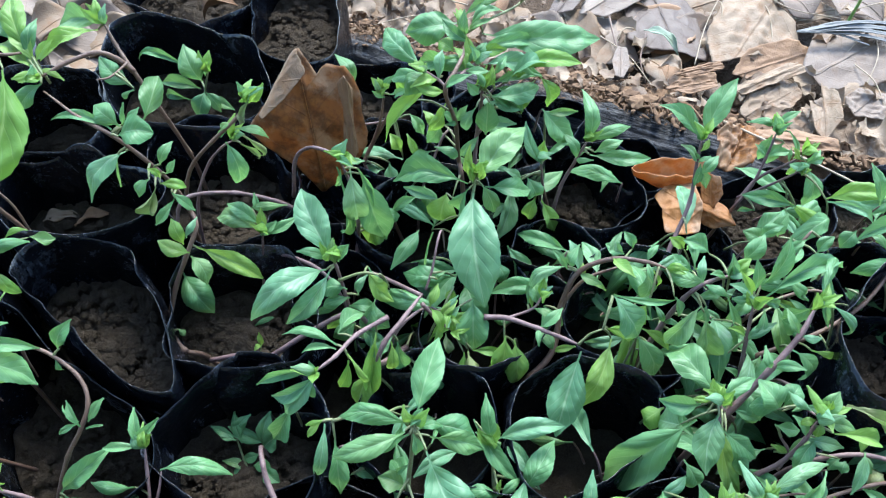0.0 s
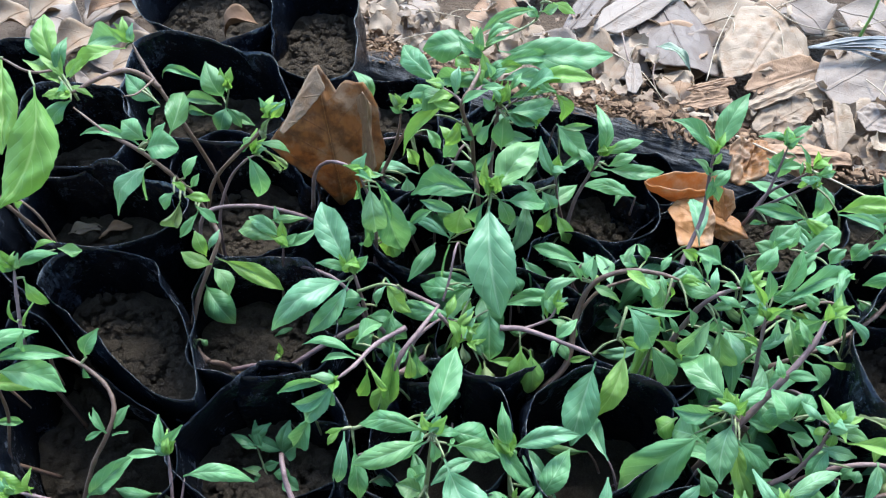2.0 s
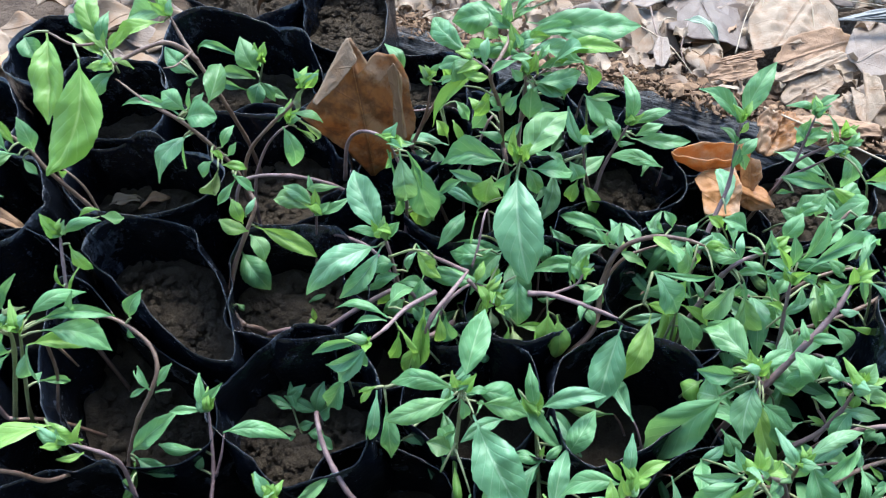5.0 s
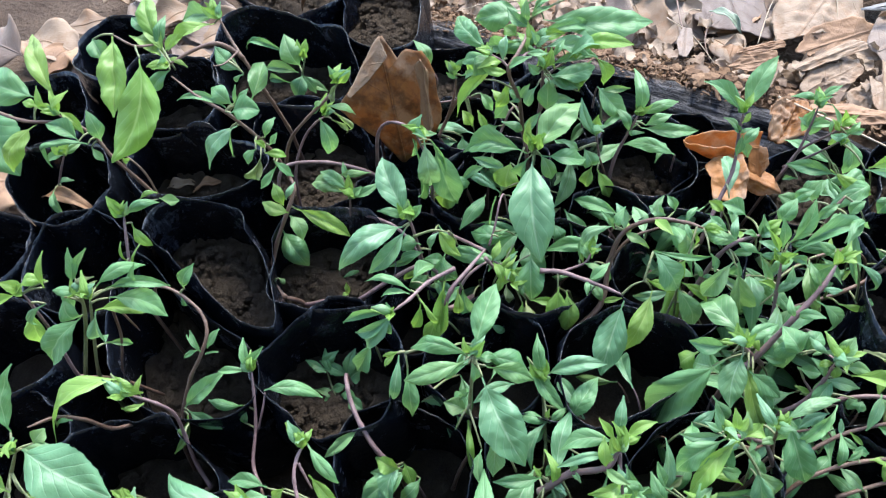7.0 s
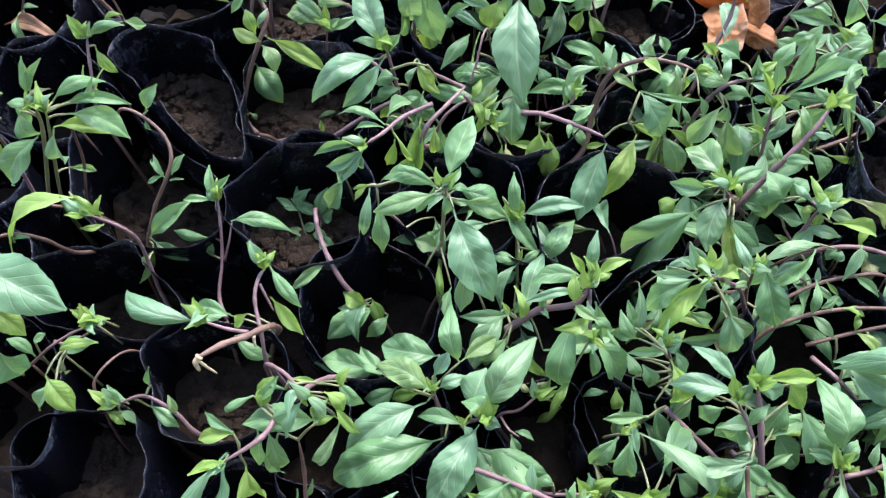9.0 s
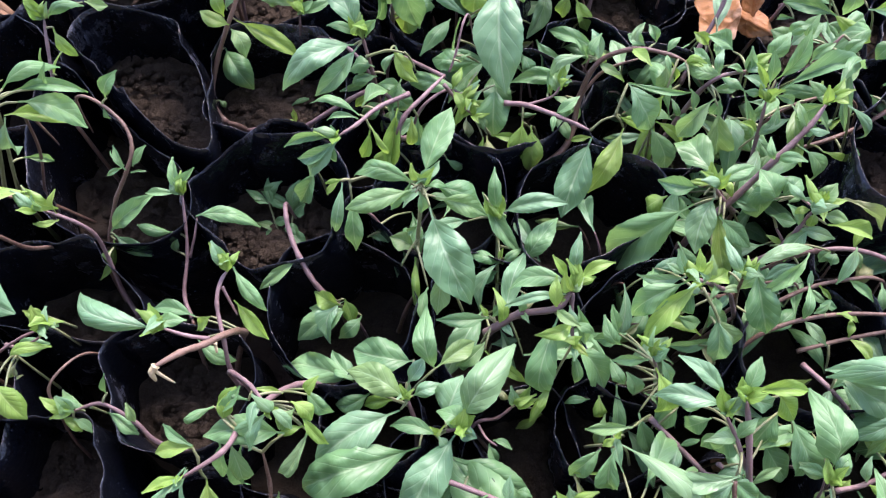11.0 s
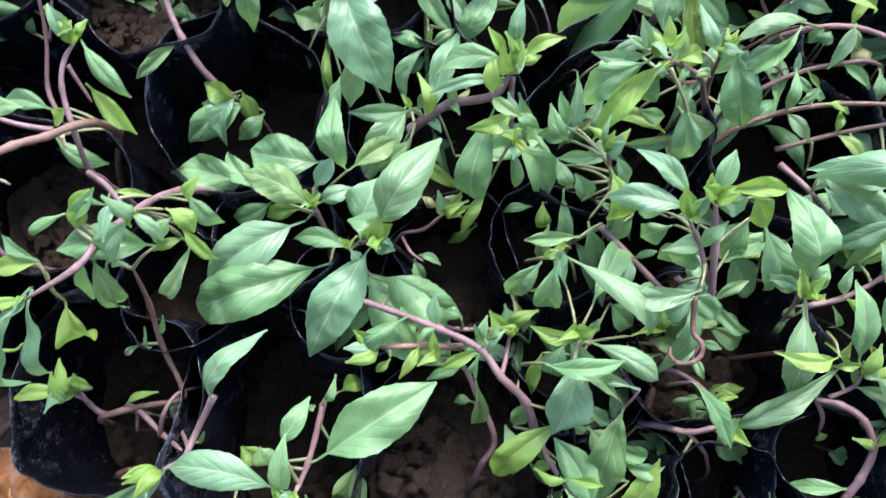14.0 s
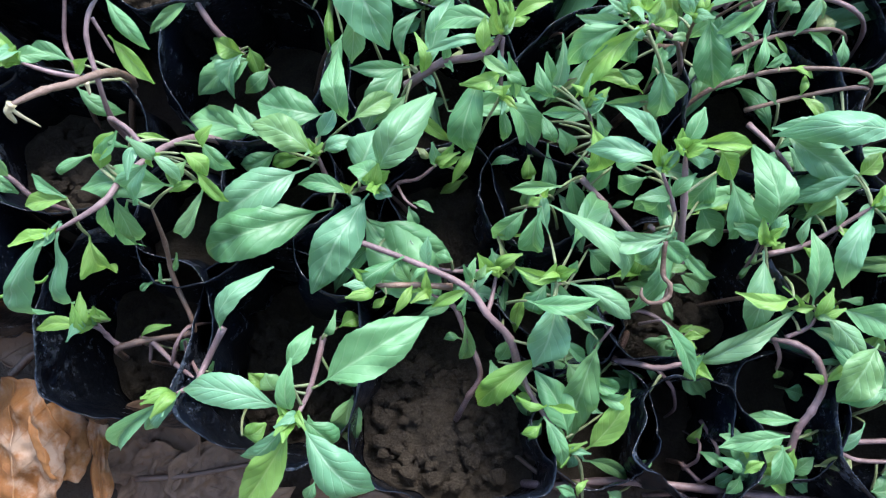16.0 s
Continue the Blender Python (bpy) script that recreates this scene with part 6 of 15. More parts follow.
leaf(p, -238.8, 218.3, 130, -240, 224.1, 142, 2.3, tone="young")
stalk(p, "green", -240, 220, 124, -235, 217, 128)
leaf(p, -235.5, 217.5, 128, -228.1, 222.5, 142, 2.3, tone="young")
leaf(p, -240, 241, 148, -235, 244, 158, 5.4, tone="pale")
leaf(p, -240, 241, 148, -235, 244, 157, 3.8, tone="young")
leaf(p, -240, 241, 148, -244, 239, 160, 5.3, tone="young")
leaf(p, -240, 241, 148, -246, 244, 157, 3.9, tone="young")
leaf(p, -240, 241, 148, -240, 247, 155, 3.5, tone="young")
leaf(p, -240, 241, 148, -248, 246, 161, 7.9, tone="young")
p = basil((-0.2291, 0.1634, 0.0430), "cluster of pale basil stems with small wilted top leaves")
stem(p, 2, 2, "brown", -229.1, 163.4, 43, -245.8, 158.2, 81.5, -262.5, 152.9, 96)
stem(p, 2, 1.4, "purple", -262.5, 152.9, 96, -264.4, 152.9, 104, -257.3, 156, 150, -254.2, 158.5, 190)
stem(p, 2.2, 1.5, "green", -261.3, 152.9, 96, -258.2, 155.1, 104, -228.8, 157.8, 168, -223.2, 159.8, 188)
stem(p, 2.2, 1.5, "green", -259.1, 154.8, 36.4, -256.2, 155, 76.8, -251.8, 155.3, 100, -232, 156.8, 150, -216.4, 157.1, 188)
stem(p, 1.6, 1.2, "brown", -244.1, 152, 32.5, -241.5, 153.6, 72.9, -237.6, 155.8, 96, -225, 163.2, 132, -216, 163.7, 165, -212.8, 163.9, 164.6, -210.7, 164, 139.3)
stalk(p, "green", -254, 158, 190, -243, 162, 190)
leaf(p, -242.8, 161.7, 190, -240.5, 174.9, 206, 4.8, tone="young")
stalk(p, "green", -223, 160, 188, -227, 164, 192)
leaf(p, -227.3, 163.8, 192, -225.5, 176, 208, 7.4)
stalk(p, "green", -223, 160, 188, -226, 167, 192)
leaf(p, -226.3, 166.7, 192, -217, 176.8, 206, 4.7)
stalk(p, "green", -216, 157, 188, -215, 164, 188)
leaf(p, -215.3, 163.7, 188, -193.7, 181.2, 186, 8.1)
stalk(p, "green", -216, 157, 188, -212, 164, 186)
leaf(p, -211.6, 163.6, 186, -178.4, 170.4, 180, 7.3)
stalk(p, "green", -218, 157, 183, -211, 162, 180)
leaf(p, -211.2, 162.2, 180, -184.7, 163, 160, 14.3)
leaf(p, -218.5, 156.3, 176, -194.8, 165, 160, 9.6, tone="young")
leaf(p, -256.6, 157.7, 190, -275.7, 149.9, 184, 9.2, tone="young")
stalk(p, "green", -256, 157, 170, -262, 160, 168)
leaf(p, -261.9, 159.8, 168, -266.3, 152.8, 140, 13.3, tone="young")
stalk(p, "green", -229, 158, 168, -233, 157, 166)
leaf(p, -232.8, 156.6, 166, -258.6, 140.5, 138, 18.8)
leaf(p, -220.8, 157.9, 172, -222.8, 154, 150, 12.6, tone="pale")
stalk(p, "green", -225, 159, 181, -236, 161, 182)
leaf(p, -235.9, 161, 182, -230.6, 157.4, 166, 10.5)
stalk(p, "green", -254, 158, 190, -242, 166, 190)
leaf(p, -242.4, 166.2, 190, -259.1, 164.3, 190, 8.4, tone="young")
leaf(p, -219.3, 159.9, 188, -239, 160.3, 190, 6.1)
leaf(p, -222.7, 162.9, 190, -212.2, 163.3, 200, 5.3, tone="wilted")
stalk(p, "green", -216, 157, 188, -217, 161, 190)
leaf(p, -216.9, 161.3, 190, -210.1, 163.1, 196, 3.3, tone="wilted")
stalk(p, "green", -216, 157, 188, -202, 169, 182)
leaf(p, -201.6, 168.6, 182, -193.5, 174.5, 196, 5.3)
stalk(p, "green", -239, 156, 131, -234, 160, 130)
leaf(p, -234, 160.1, 130, -223.4, 165.1, 120, 5.2)
stalk(p, "green", -255, 158, 180, -247, 159, 178)
leaf(p, -247.3, 158.7, 178, -259.1, 154, 160, 5.7)
stalk(p, "green", -225, 159, 183, -238, 163, 186)
leaf(p, -238, 163.3, 186, -233.4, 159, 172, 6.3)
leaf(p, -254, 158, 190, -257, 155, 198, 4.3, tone="young")
leaf(p, -254, 158, 190, -249, 156, 200, 4.6, tone="pale")
leaf(p, -254, 158, 190, -260, 156, 204, 7.6, tone="young")
leaf(p, -254, 158, 190, -257, 161, 199, 4.1, tone="young")
leaf(p, -254, 158, 190, -247, 156, 203, 6.8, tone="young")
leaf(p, -254, 158, 190, -254, 153, 200, 5.6, tone="young")
leaf(p, -223, 160, 188, -225, 163, 197, 3.4, tone="young")
leaf(p, -223, 160, 188, -225, 162, 197, 4.3, tone="young")
leaf(p, -223, 160, 188, -218, 159, 197, 4.8, tone="young")
leaf(p, -223, 160, 188, -218, 154, 201, 5.9, tone="young")
leaf(p, -223, 160, 188, -224, 157, 194, 3.5, tone="young")
leaf(p, -223, 160, 188, -217, 162, 199, 5.5, tone="pale")
leaf(p, -216, 157, 188, -209, 159, 200, 6.9, tone="pale")
leaf(p, -216, 157, 188, -218, 160, 197, 3.5, tone="young")
leaf(p, -216, 157, 188, -214, 151, 199, 5.5, tone="young")
leaf(p, -216, 157, 188, -219, 153, 199, 4.9, tone="young")
leaf(p, -216, 157, 188, -216, 163, 203, 5.4, tone="young")
leaf(p, -216, 157, 188, -213, 159, 195, 3.9, tone="young")
p = basil((-0.1944, 0.1085, 0.0430), "basil seedling with curved tan stem and tiny paired leaves")
stem(p, 2, 2, "brown", -194.4, 108.5, 43, -192.2, 115.7, 81.5, -189.9, 123, 96)
stem(p, 2, 1.3, "brown", -189.9, 123, 96, -187.4, 131.7, 106, -179.4, 142.2, 124, -169.3, 149.3, 140, -164.8, 158.9, 150, -169.5, 168.5, 156, -182.3, 177.2, 160, -195, 182.9, 158, -205.9, 187.7, 144.3, -213.1, 190.9, 110.2)
stalk(p, "green", -182, 177, 160, -179, 180, 162)
leaf(p, -179.4, 179.5, 162, -171.9, 188.3, 174, 8.9)
leaf(p, -168.7, 149.7, 142, -175.1, 159.3, 150, 4.8)
leaf(p, -165.8, 152, 142, -157.7, 160.6, 150, 5.5)
leaf(p, -171.1, 151.1, 142, -179.9, 147.7, 138, 3.8)
leaf(p, -166.9, 149.4, 140, -160.3, 152.1, 138, 1.4)
leaf(p, -169.3, 150.9, 144, -179.2, 158.8, 146, 1.4)
leaf(p, -185.6, 130.1, 108, -159.4, 146.7, 124, 10.7)
stalk(p, "green", -188, 131, 105, -184, 129, 106)
leaf(p, -184.2, 128.9, 106, -164, 121.4, 98, 8.7)
stalk(p, "green", -188, 130, 103, -183, 126, 106)
leaf(p, -183.4, 125.9, 106, -191, 106.5, 94, 6.5, tone="young")
leaf(p, -180.1, 175.4, 160, -179.4, 173.3, 152, 2.8)
p = basil((-0.1307, 0.0664, 0.0570), "basil shoot with two upright tip leaves")
stem(p, 2, 2, "brown", -130.7, 66.4, 57, -133.6, 78.4, 77.5, -136.4, 90.3, 90)
stem(p, 2, 1.4, "purple", -136.4, 90.3, 90, -142.3, 102.5, 94, -141.4, 122.6, 106, -141.4, 144.3, 130)
stem(p, 1.2, 0.9, "purple", -140, 119.9, 104, -136.1, 128.4, 114, -134.7, 136.2, 120)
leaf(p, -142.7, 144.7, 132, -145.9, 158.9, 143, 5.8)
leaf(p, -140.4, 144.4, 130, -134.2, 153.8, 142, 5.1)
leaf(p, -143.3, 145, 130, -162.5, 144.6, 128, 5.5)
leaf(p, -135.5, 136.9, 120, -102.5, 137.6, 112, 9.6)
stalk(p, "green", -141, 128, 112, -152, 134, 104)
leaf(p, -152.1, 134.1, 104, -171.6, 134.3, 110, 7.1)
stalk(p, "green", -141, 120, 104, -151, 125, 100)
leaf(p, -151.3, 124.8, 100, -148.2, 128, 108, 6.4)
leaf(p, -141, 144, 130, -141, 152, 140, 4.6, tone="young")
leaf(p, -141, 144, 130, -144, 149, 137, 3.7, tone="young")
leaf(p, -141, 144, 130, -136, 147, 140, 5.2, tone="young")
leaf(p, -141, 144, 130, -146, 148, 138, 5.0, tone="pale")
leaf(p, -141, 144, 130, -146, 148, 139, 3.8, tone="pale")
leaf(p, -141, 144, 130, -145, 145, 137, 2.8, tone="pale")
p = basil((-0.1807, 0.0896, 0.0430), "basil seedling with large yellow-green folded leaf")
stem(p, 2.2, 2.2, "brown", -180.7, 89.6, 43, -173.6, 89.5, 77.5, -166.5, 89.5, 88)
stem(p, 2.2, 1.4, "purple", -166.5, 89.5, 88, -174.3, 99.4, 98, -177.4, 109.7, 116, -177.4, 114.4, 136, -182.7, 114.7, 150, -194.9, 115, 160)
stem(p, 2, 1.6, "brown", -211.9, 129.6, 41.3, -212.4, 125.9, 81.4, -213.2, 120.4, 104, -215, 107.9, 128, -220, 104.6, 148, -229.3, 100.9, 160, -236.6, 91.1, 170)
stalk(p, "green", -195, 115, 160, -200, 120, 166)
leaf(p, -197, 121, 166, -236, 92, 152, 17, tone="young", arch=0.24, roll=0.7)
stalk(p, "green", -195, 115, 160, -203, 123, 168)
leaf(p, -203, 123, 168, -187.2, 116.9, 158, 8.6, tone="young")
leaf(p, -186.5, 114.2, 158, -187.1, 123.2, 166, 3.9, tone="young")
leaf(p, -186, 111.8, 156, -196.9, 107.8, 158, 4.0, tone="young")
stalk(p, "green", -177, 110, 118, -177, 117, 116)
leaf(p, -177.5, 116.8, 116, -181.9, 112.9, 106, 5.7)
stalk(p, "green", -230, 100, 161, -227, 96, 160)
leaf(p, -227.5, 95.8, 160, -219.6, 99.2, 162, 3.4)
leaf(p, -195, 115, 160, -200, 109, 169, 5.1, tone="young")
leaf(p, -195, 115, 160, -205, 118, 171, 6.3, tone="pale")
leaf(p, -195, 115, 160, -201, 115, 166, 3.3, tone="pale")
leaf(p, -195, 115, 160, -193, 115, 173, 5.2, tone="pale")
leaf(p, -195, 115, 160, -200, 116, 166, 3.2, tone="pale")
leaf(p, -195, 115, 160, -196, 118, 168, 3.7, tone="pale")
p = basil((-0.2574, 0.0439, 0.0480), "basil seedling with broad shiny pale leaf")
stem(p, 2.2, 2.2, "brown", -257.4, 43.9, 48, -262, 49, 88, -266.5, 54, 120)
stem(p, 2.2, 1.6, "green", -266.5, 54, 120, -248.4, 63.9, 150, -225.7, 72, 188)
stalk(p, "green", -226, 72, 188, -221, 73, 190)
leaf(p, -221.2, 72.6, 190, -177.5, 55.7, 178, 27.1, tone="pale")
stalk(p, "green", -226, 72, 188, -228, 80, 194)
leaf(p, -227.8, 80, 194, -224.5, 104.8, 216, 10.0)
stalk(p, "green", -226, 72, 188, -230, 74, 192)
leaf(p, -230, 73.7, 192, -250.9, 79.4, 196, 9.6)
stalk(p, "green", -226, 72, 188, -222, 74, 190)
leaf(p, -222.5, 74.3, 190, -203.2, 66.6, 182, 15.6, tone="pale")
stalk(p, "green", -226, 72, 188, -217, 76, 190)
leaf(p, -217.2, 76, 190, -211.9, 81.9, 194, 9.3)
stalk(p, "green", -237, 68, 169, -233, 58, 170)
leaf(p, -232.7, 57.9, 170, -257.9, 65.5, 170, 16.6, tone="young")
stalk(p, "green", -237, 68, 169, -223, 55, 166)
leaf(p, -222.7, 54.5, 166, -240, 42.9, 150, 15.2, tone="young")
stalk(p, "green", -237, 68, 169, -229, 59, 168)
leaf(p, -228.6, 58.8, 168, -210.6, 51, 150, 14.4, tone="young")
stalk(p, "green", -246, 65, 155, -234, 47, 150)
leaf(p, -233.9, 46.8, 150, -267.8, 38.8, 130, 24.3, tone="young")
stalk(p, "green", -232, 43, 108, -227, 44, 140)
leaf(p, -227.4, 44.2, 140, -222.4, 38.6, 124, 20.6)
stalk(p, "green", -199, 47, 86, -209, 54, 118)
leaf(p, -209.3, 54, 118, -189.8, 59.5, 124, 9.6)
stalk(p, "green", -225, 50, 90, -224, 58, 122)
leaf(p, -224.3, 58.2, 122, -215.6, 60.6, 128, 6.3)
stalk(p, "green", -235, 58, 80, -226, 52, 112)
leaf(p, -226.5, 52.3, 112, -241.3, 58.6, 120, 7.1)
stalk(p, "green", -188, 74, 108, -199, 70, 140)
leaf(p, -198.9, 69.9, 140, -193.2, 66.6, 136, 4.7, tone="young")
stalk(p, "green", -183, 65, 108, -191, 67, 140)
leaf(p, -191.5, 66.6, 140, -187.5, 62.6, 136, 4.6, tone="pale")
leaf(p, -226, 72, 188, -227, 67, 199, 4.1, tone="young")
leaf(p, -226, 72, 188, -224, 75, 194, 3.3, tone="young")
leaf(p, -226, 72, 188, -221, 66, 200, 5.5, tone="young")
leaf(p, -226, 72, 188, -225, 67, 199, 5.1, tone="young")
leaf(p, -226, 72, 188, -228, 70, 197, 3.4, tone="young")
leaf(p, -226, 72, 188, -224, 76, 196, 4.0, tone="pale")
p = basil((-0.1147, 0.0626, 0.0570), "basil plant with thick cut brown stem lying sideways")
stem(p, 2.6, 2.6, "brown", -114.7, 62.6, 57, -107.8, 70.7, 85, -100.9, 78.8, 105)
stem(p, 2.6, 2.4, "brown", -100.9, 78.8, 105, -92, 71.8, 130, -86.8, 63.4, 156, -88.4, 58.1, 166, -93.6, 50.2, 174, -99.4, 43.9, 181, -106.7, 34.3, 188)
stem(p, 1.6, 1.2, "purple", -92.5, 53.6, 172, -100.1, 52.3, 178, -108.7, 53.1, 182)
stem(p, 2, 1.4, "purple", -85.9, 45.9, 75.2, -86.6, 46.5, 116.1, -87.8, 47.5, 140, -88.8, 48.3, 150, -88.8, 56.3, 165, -93, 69.5, 171, -93.1, 79.3, 173, -91, 87, 172)
stem(p, 1.3, 0.9, "purple", -92.2, 77.7, 172, -89.4, 73.6, 168, -86.2, 68.8, 162)
stem(p, 2.6, 1.4, "cut", -105.4, 35.3, 188, -107.2, 33, 186, -107.1, 31.5, 180)
stem(p, 1.4, 0.8, "cut", -106.6, 34.4, 186, -104.8, 33.5, 182, -101.5, 32.8, 174)
stem(p, 1.6, 1, "cut", -90.5, 52.9, 170, -89.9, 49.5, 166)
leaf(p, -107.7, 53.6, 181, -155, 67.4, 180, 11.9, tone="pale")
stalk(p, "green", -109, 53, 182, -117, 57, 176)
leaf(p, -116.8, 56.6, 176, -104.2, 60.8, 172, 6.7)
leaf(p, -91.1, 84.4, 173, -89.9, 90.5, 180, 6.7, tone="young")
leaf(p, -89.2, 87.3, 173, -74, 72.2, 160, 7.2)
leaf(p, -87.8, 74, 166, -73.5, 62.4, 150, 7.8, tone="young")
stalk(p, "green", -91, 70, 136, -107, 75, 140)
leaf(p, -107, 74.9, 140, -115.4, 70.7, 130, 6.8, tone="young")
stalk(p, "green", -99, 77, 111, -123, 81, 120)
leaf(p, -122.6, 81.2, 120, -145.4, 83.8, 120, 9.0)
stalk(p, "green", -94, 74, 124, -114, 66, 130)
leaf(p, -114.3, 66.4, 130, -96.9, 60.5, 118, 8.6)
leaf(p, -109, 53, 182, -110, 46, 196, 5.7, tone="pale")
leaf(p, -109, 53, 182, -113, 51, 187, 2.8, tone="young")
leaf(p, -109, 53, 182, -112, 59, 194, 6.6, tone="young")
leaf(p, -109, 53, 182, -107, 53, 193, 4.6, tone="young")
leaf(p, -109, 53, 182, -114, 47, 190, 4.2, tone="young")
leaf(p, -109, 53, 182, -118, 57, 192, 6.4, tone="young")
leaf(p, -91, 87, 172, -87, 93, 176, 3.8, tone="young")
leaf(p, -91, 87, 172, -95, 93, 178, 3.3, tone="young")
leaf(p, -91, 87, 172, -99, 94, 182, 6.2, tone="young")
leaf(p, -91, 87, 172, -90, 83, 185, 6.1, tone="pale")
leaf(p, -91, 87, 172, -98, 95, 182, 6.9, tone="pale")
leaf(p, -91, 87, 172, -96, 93, 179, 4.4, tone="young")
p = basil((-0.0565, 0.1025, 0.0480), "leaning purple basil stem with sparse leaves in bag")
stem(p, 2.4, 2.4, "brown", -56.5, 102.5, 48, -56.5, 102.5, 76, -56.5, 102.5, 96)
stem(p, 2.4, 2, "purple", -56.5, 102.5, 96, -67.4, 107.9, 108, -76.7, 119.2, 117, -83.2, 131, 122, -85.4, 138.1, 126, -88.6, 148.1, 119.7, -90.8, 154.8, 90.5)
leaf(p, -77.3, 117.1, 118, -96.8, 103.2, 108, 7.2)
stalk(p, "green", -58, 103, 98, -55, 101, 100)
leaf(p, -55, 101, 100, -68.4, 104.5, 106, 10.8, tone="young")
stalk(p, "green", -57, 102, 96, -50, 101, 98)
leaf(p, -50.4, 100.6, 98, -76.9, 83.8, 88, 15.8)
stalk(p, "green", -58, 103, 98, -53, 104, 102)
leaf(p, -52.7, 103.6, 102, -48.1, 93.5, 92, 9.0, tone="young")
stalk(p, "green", -57, 102, 96, -59, 97, 92)
leaf(p, -59.4, 97.3, 92, -73, 101, 92, 7.4)
stalk(p, "green", -57, 102, 96, -44, 99, 92)
leaf(p, -44.3, 98.6, 92, -55.3, 86.3, 88, 9.1)
p = basil((-0.1841, 0.0162, 0.0570), "basil seedling with purple drooping shoot")
stem(p, 1.4, 1.4, "brown", -184.1, 16.2, 57, -183.6, 20.2, 80.5, -183.1, 24.2, 96)
stem(p, 2.2, 1.4, "purple", -111.9, 18.1, 36.1, -114.5, 18.1, 76.6, -118.4, 18.1, 100, -125.8, 18.1, 122, -132.9, 23.6, 132, -147.1, 28.9, 140, -159.2, 24.4, 140)
stem(p, 1.4, 1, "brown", -183.1, 24.2, 96, -181, 28.1, 110, -183.2, 36.7, 124, -178.3, 47.8, 126, -173.5, 58.7, 116, -170.4, 65.9, 84.3)
stalk(p, "green", -147, 29, 140, -145, 34, 142)
leaf(p, -145, 33.8, 142, -141.8, 39.4, 155, 3.9)
leaf(p, -132.9, 23.6, 132, -136.3, 30.1, 140, 5.1)
stalk(p, "green", -159, 24, 140, -160, 22, 136)
leaf(p, -160.2, 21.6, 136, -152.6, 17.5, 130, 5.2)
stalk(p, "green", -158, 25, 140, -159, 27, 130)
leaf(p, -159.2, 26.9, 130, -176.5, 29.6, 126, 6.5)
leaf(p, -178.9, 26.4, 112, -169, 21.6, 108, 6.2, tone="young")
stalk(p, "green", -152, 27, 140, -153, 29, 120)
leaf(p, -153.4, 29.5, 120, -138.8, 21.8, 112, 7.7)
stalk(p, "green", -182, 32, 117, -165, 31, 120)
leaf(p, -165.2, 31.2, 120, -178.8, 38.3, 120, 4.2)
leaf(p, -159, 24, 140, -164, 28, 150, 4.5, tone="pale")
leaf(p, -159, 24, 140, -168, 26, 147, 4.5, tone="young")
leaf(p, -159, 24, 140, -166, 19, 145, 4.7, tone="young")
leaf(p, -159, 24, 140, -171, 27, 150, 6.2, tone="young")
leaf(p, -159, 24, 140, -159, 24, 153, 5.5, tone="pale")
leaf(p, -159, 24, 140, -163, 27, 152, 4.8, tone="pale")
p = basil((-0.2266, 0.0419, 0.0480), "trailing basil stems with small leaves")
stem(p, 1.4, 1.4, "brown", -226.6, 41.9, 48, -224.3, 43.9, 88, -222.1, 45.8, 120)
stem(p, 1.4, 1, "purple", -222.1, 45.8, 120, -203, 49, 140, -190.7, 55.2, 146, -178.7, 60.6, 148)
stem(p, 1.4, 1, "purple", -201.4, 52.5, 140, -191.5, 51.3, 142, -180.5, 57.8, 146)
stalk(p, "green", -192, 51, 142, -193, 45, 145)
leaf(p, -193.4, 45.4, 145, -174.5, 50.9, 150, 6.4, tone="young")
stalk(p, "green", -179, 61, 148, -181, 65, 150)
leaf(p, -181.2, 64.7, 150, -187.3, 66, 154, 3.5, tone="young")
leaf(p, -179.5, 62.6, 150, -175.1, 61.6, 146, 4.7, tone="pale")
stalk(p, "green", -192, 51, 142, -194, 32, 150)
leaf(p, -194, 32, 150, -180.6, 19.3, 138, 13.5, tone="young")
stalk(p, "green", -192, 51, 142, -188, 29, 150)
leaf(p, -187.6, 29, 150, -200.6, 18.7, 135, 8.9)
stalk(p, "green", -193, 51, 142, -193, 45, 140)
leaf(p, -193.2, 44.9, 140, -194.5, 40.9, 130, 4.8, tone="wilted")
leaf(p, -179, 61, 148, -171, 58, 155, 5.1, tone="pale")
leaf(p, -179, 61, 148, -181, 64, 163, 7.6, tone="young")
leaf(p, -179, 61, 148, -170, 62, 154, 4.5, tone="young")
leaf(p, -179, 61, 148, -179, 56, 162, 5.5, tone="young")
leaf(p, -179, 61, 148, -179, 56, 162, 7.3, tone="young")
leaf(p, -179, 61, 148, -173, 62, 152, 2.7, tone="young")
leaf(p, -180, 58, 146, -176, 54, 154, 3.8, tone="young")
leaf(p, -180, 58, 146, -172, 52, 158, 5.6, tone="pale")
leaf(p, -180, 58, 146, -178, 64, 153, 4.0, tone="young")
leaf(p, -180, 58, 146, -177, 67, 158, 6.0, tone="pale")
leaf(p, -180, 58, 146, -182, 56, 156, 3.6, tone="young")
leaf(p, -180, 58, 146, -181, 64, 155, 4.2, tone="pale")
p = basil((-0.0750, -0.0318, 0.0050), "arching basil plant with drooping folded leaves")
stem(p, 2.4, 2.4, "brown", -75, -31.8, 5, -75, -31.8, 49.5, -75, -31.8, 86)
stem(p, 2.8, 1.8, "purple", -54.9, 59.9, 68.3, -58.1, 55.5, 107.2, -62.8, 48.8, 128, -69.2, 39.8, 140, -75.2, 21.7, 158, -78.1, 8.6, 166, -92.3, -4.2, 168)
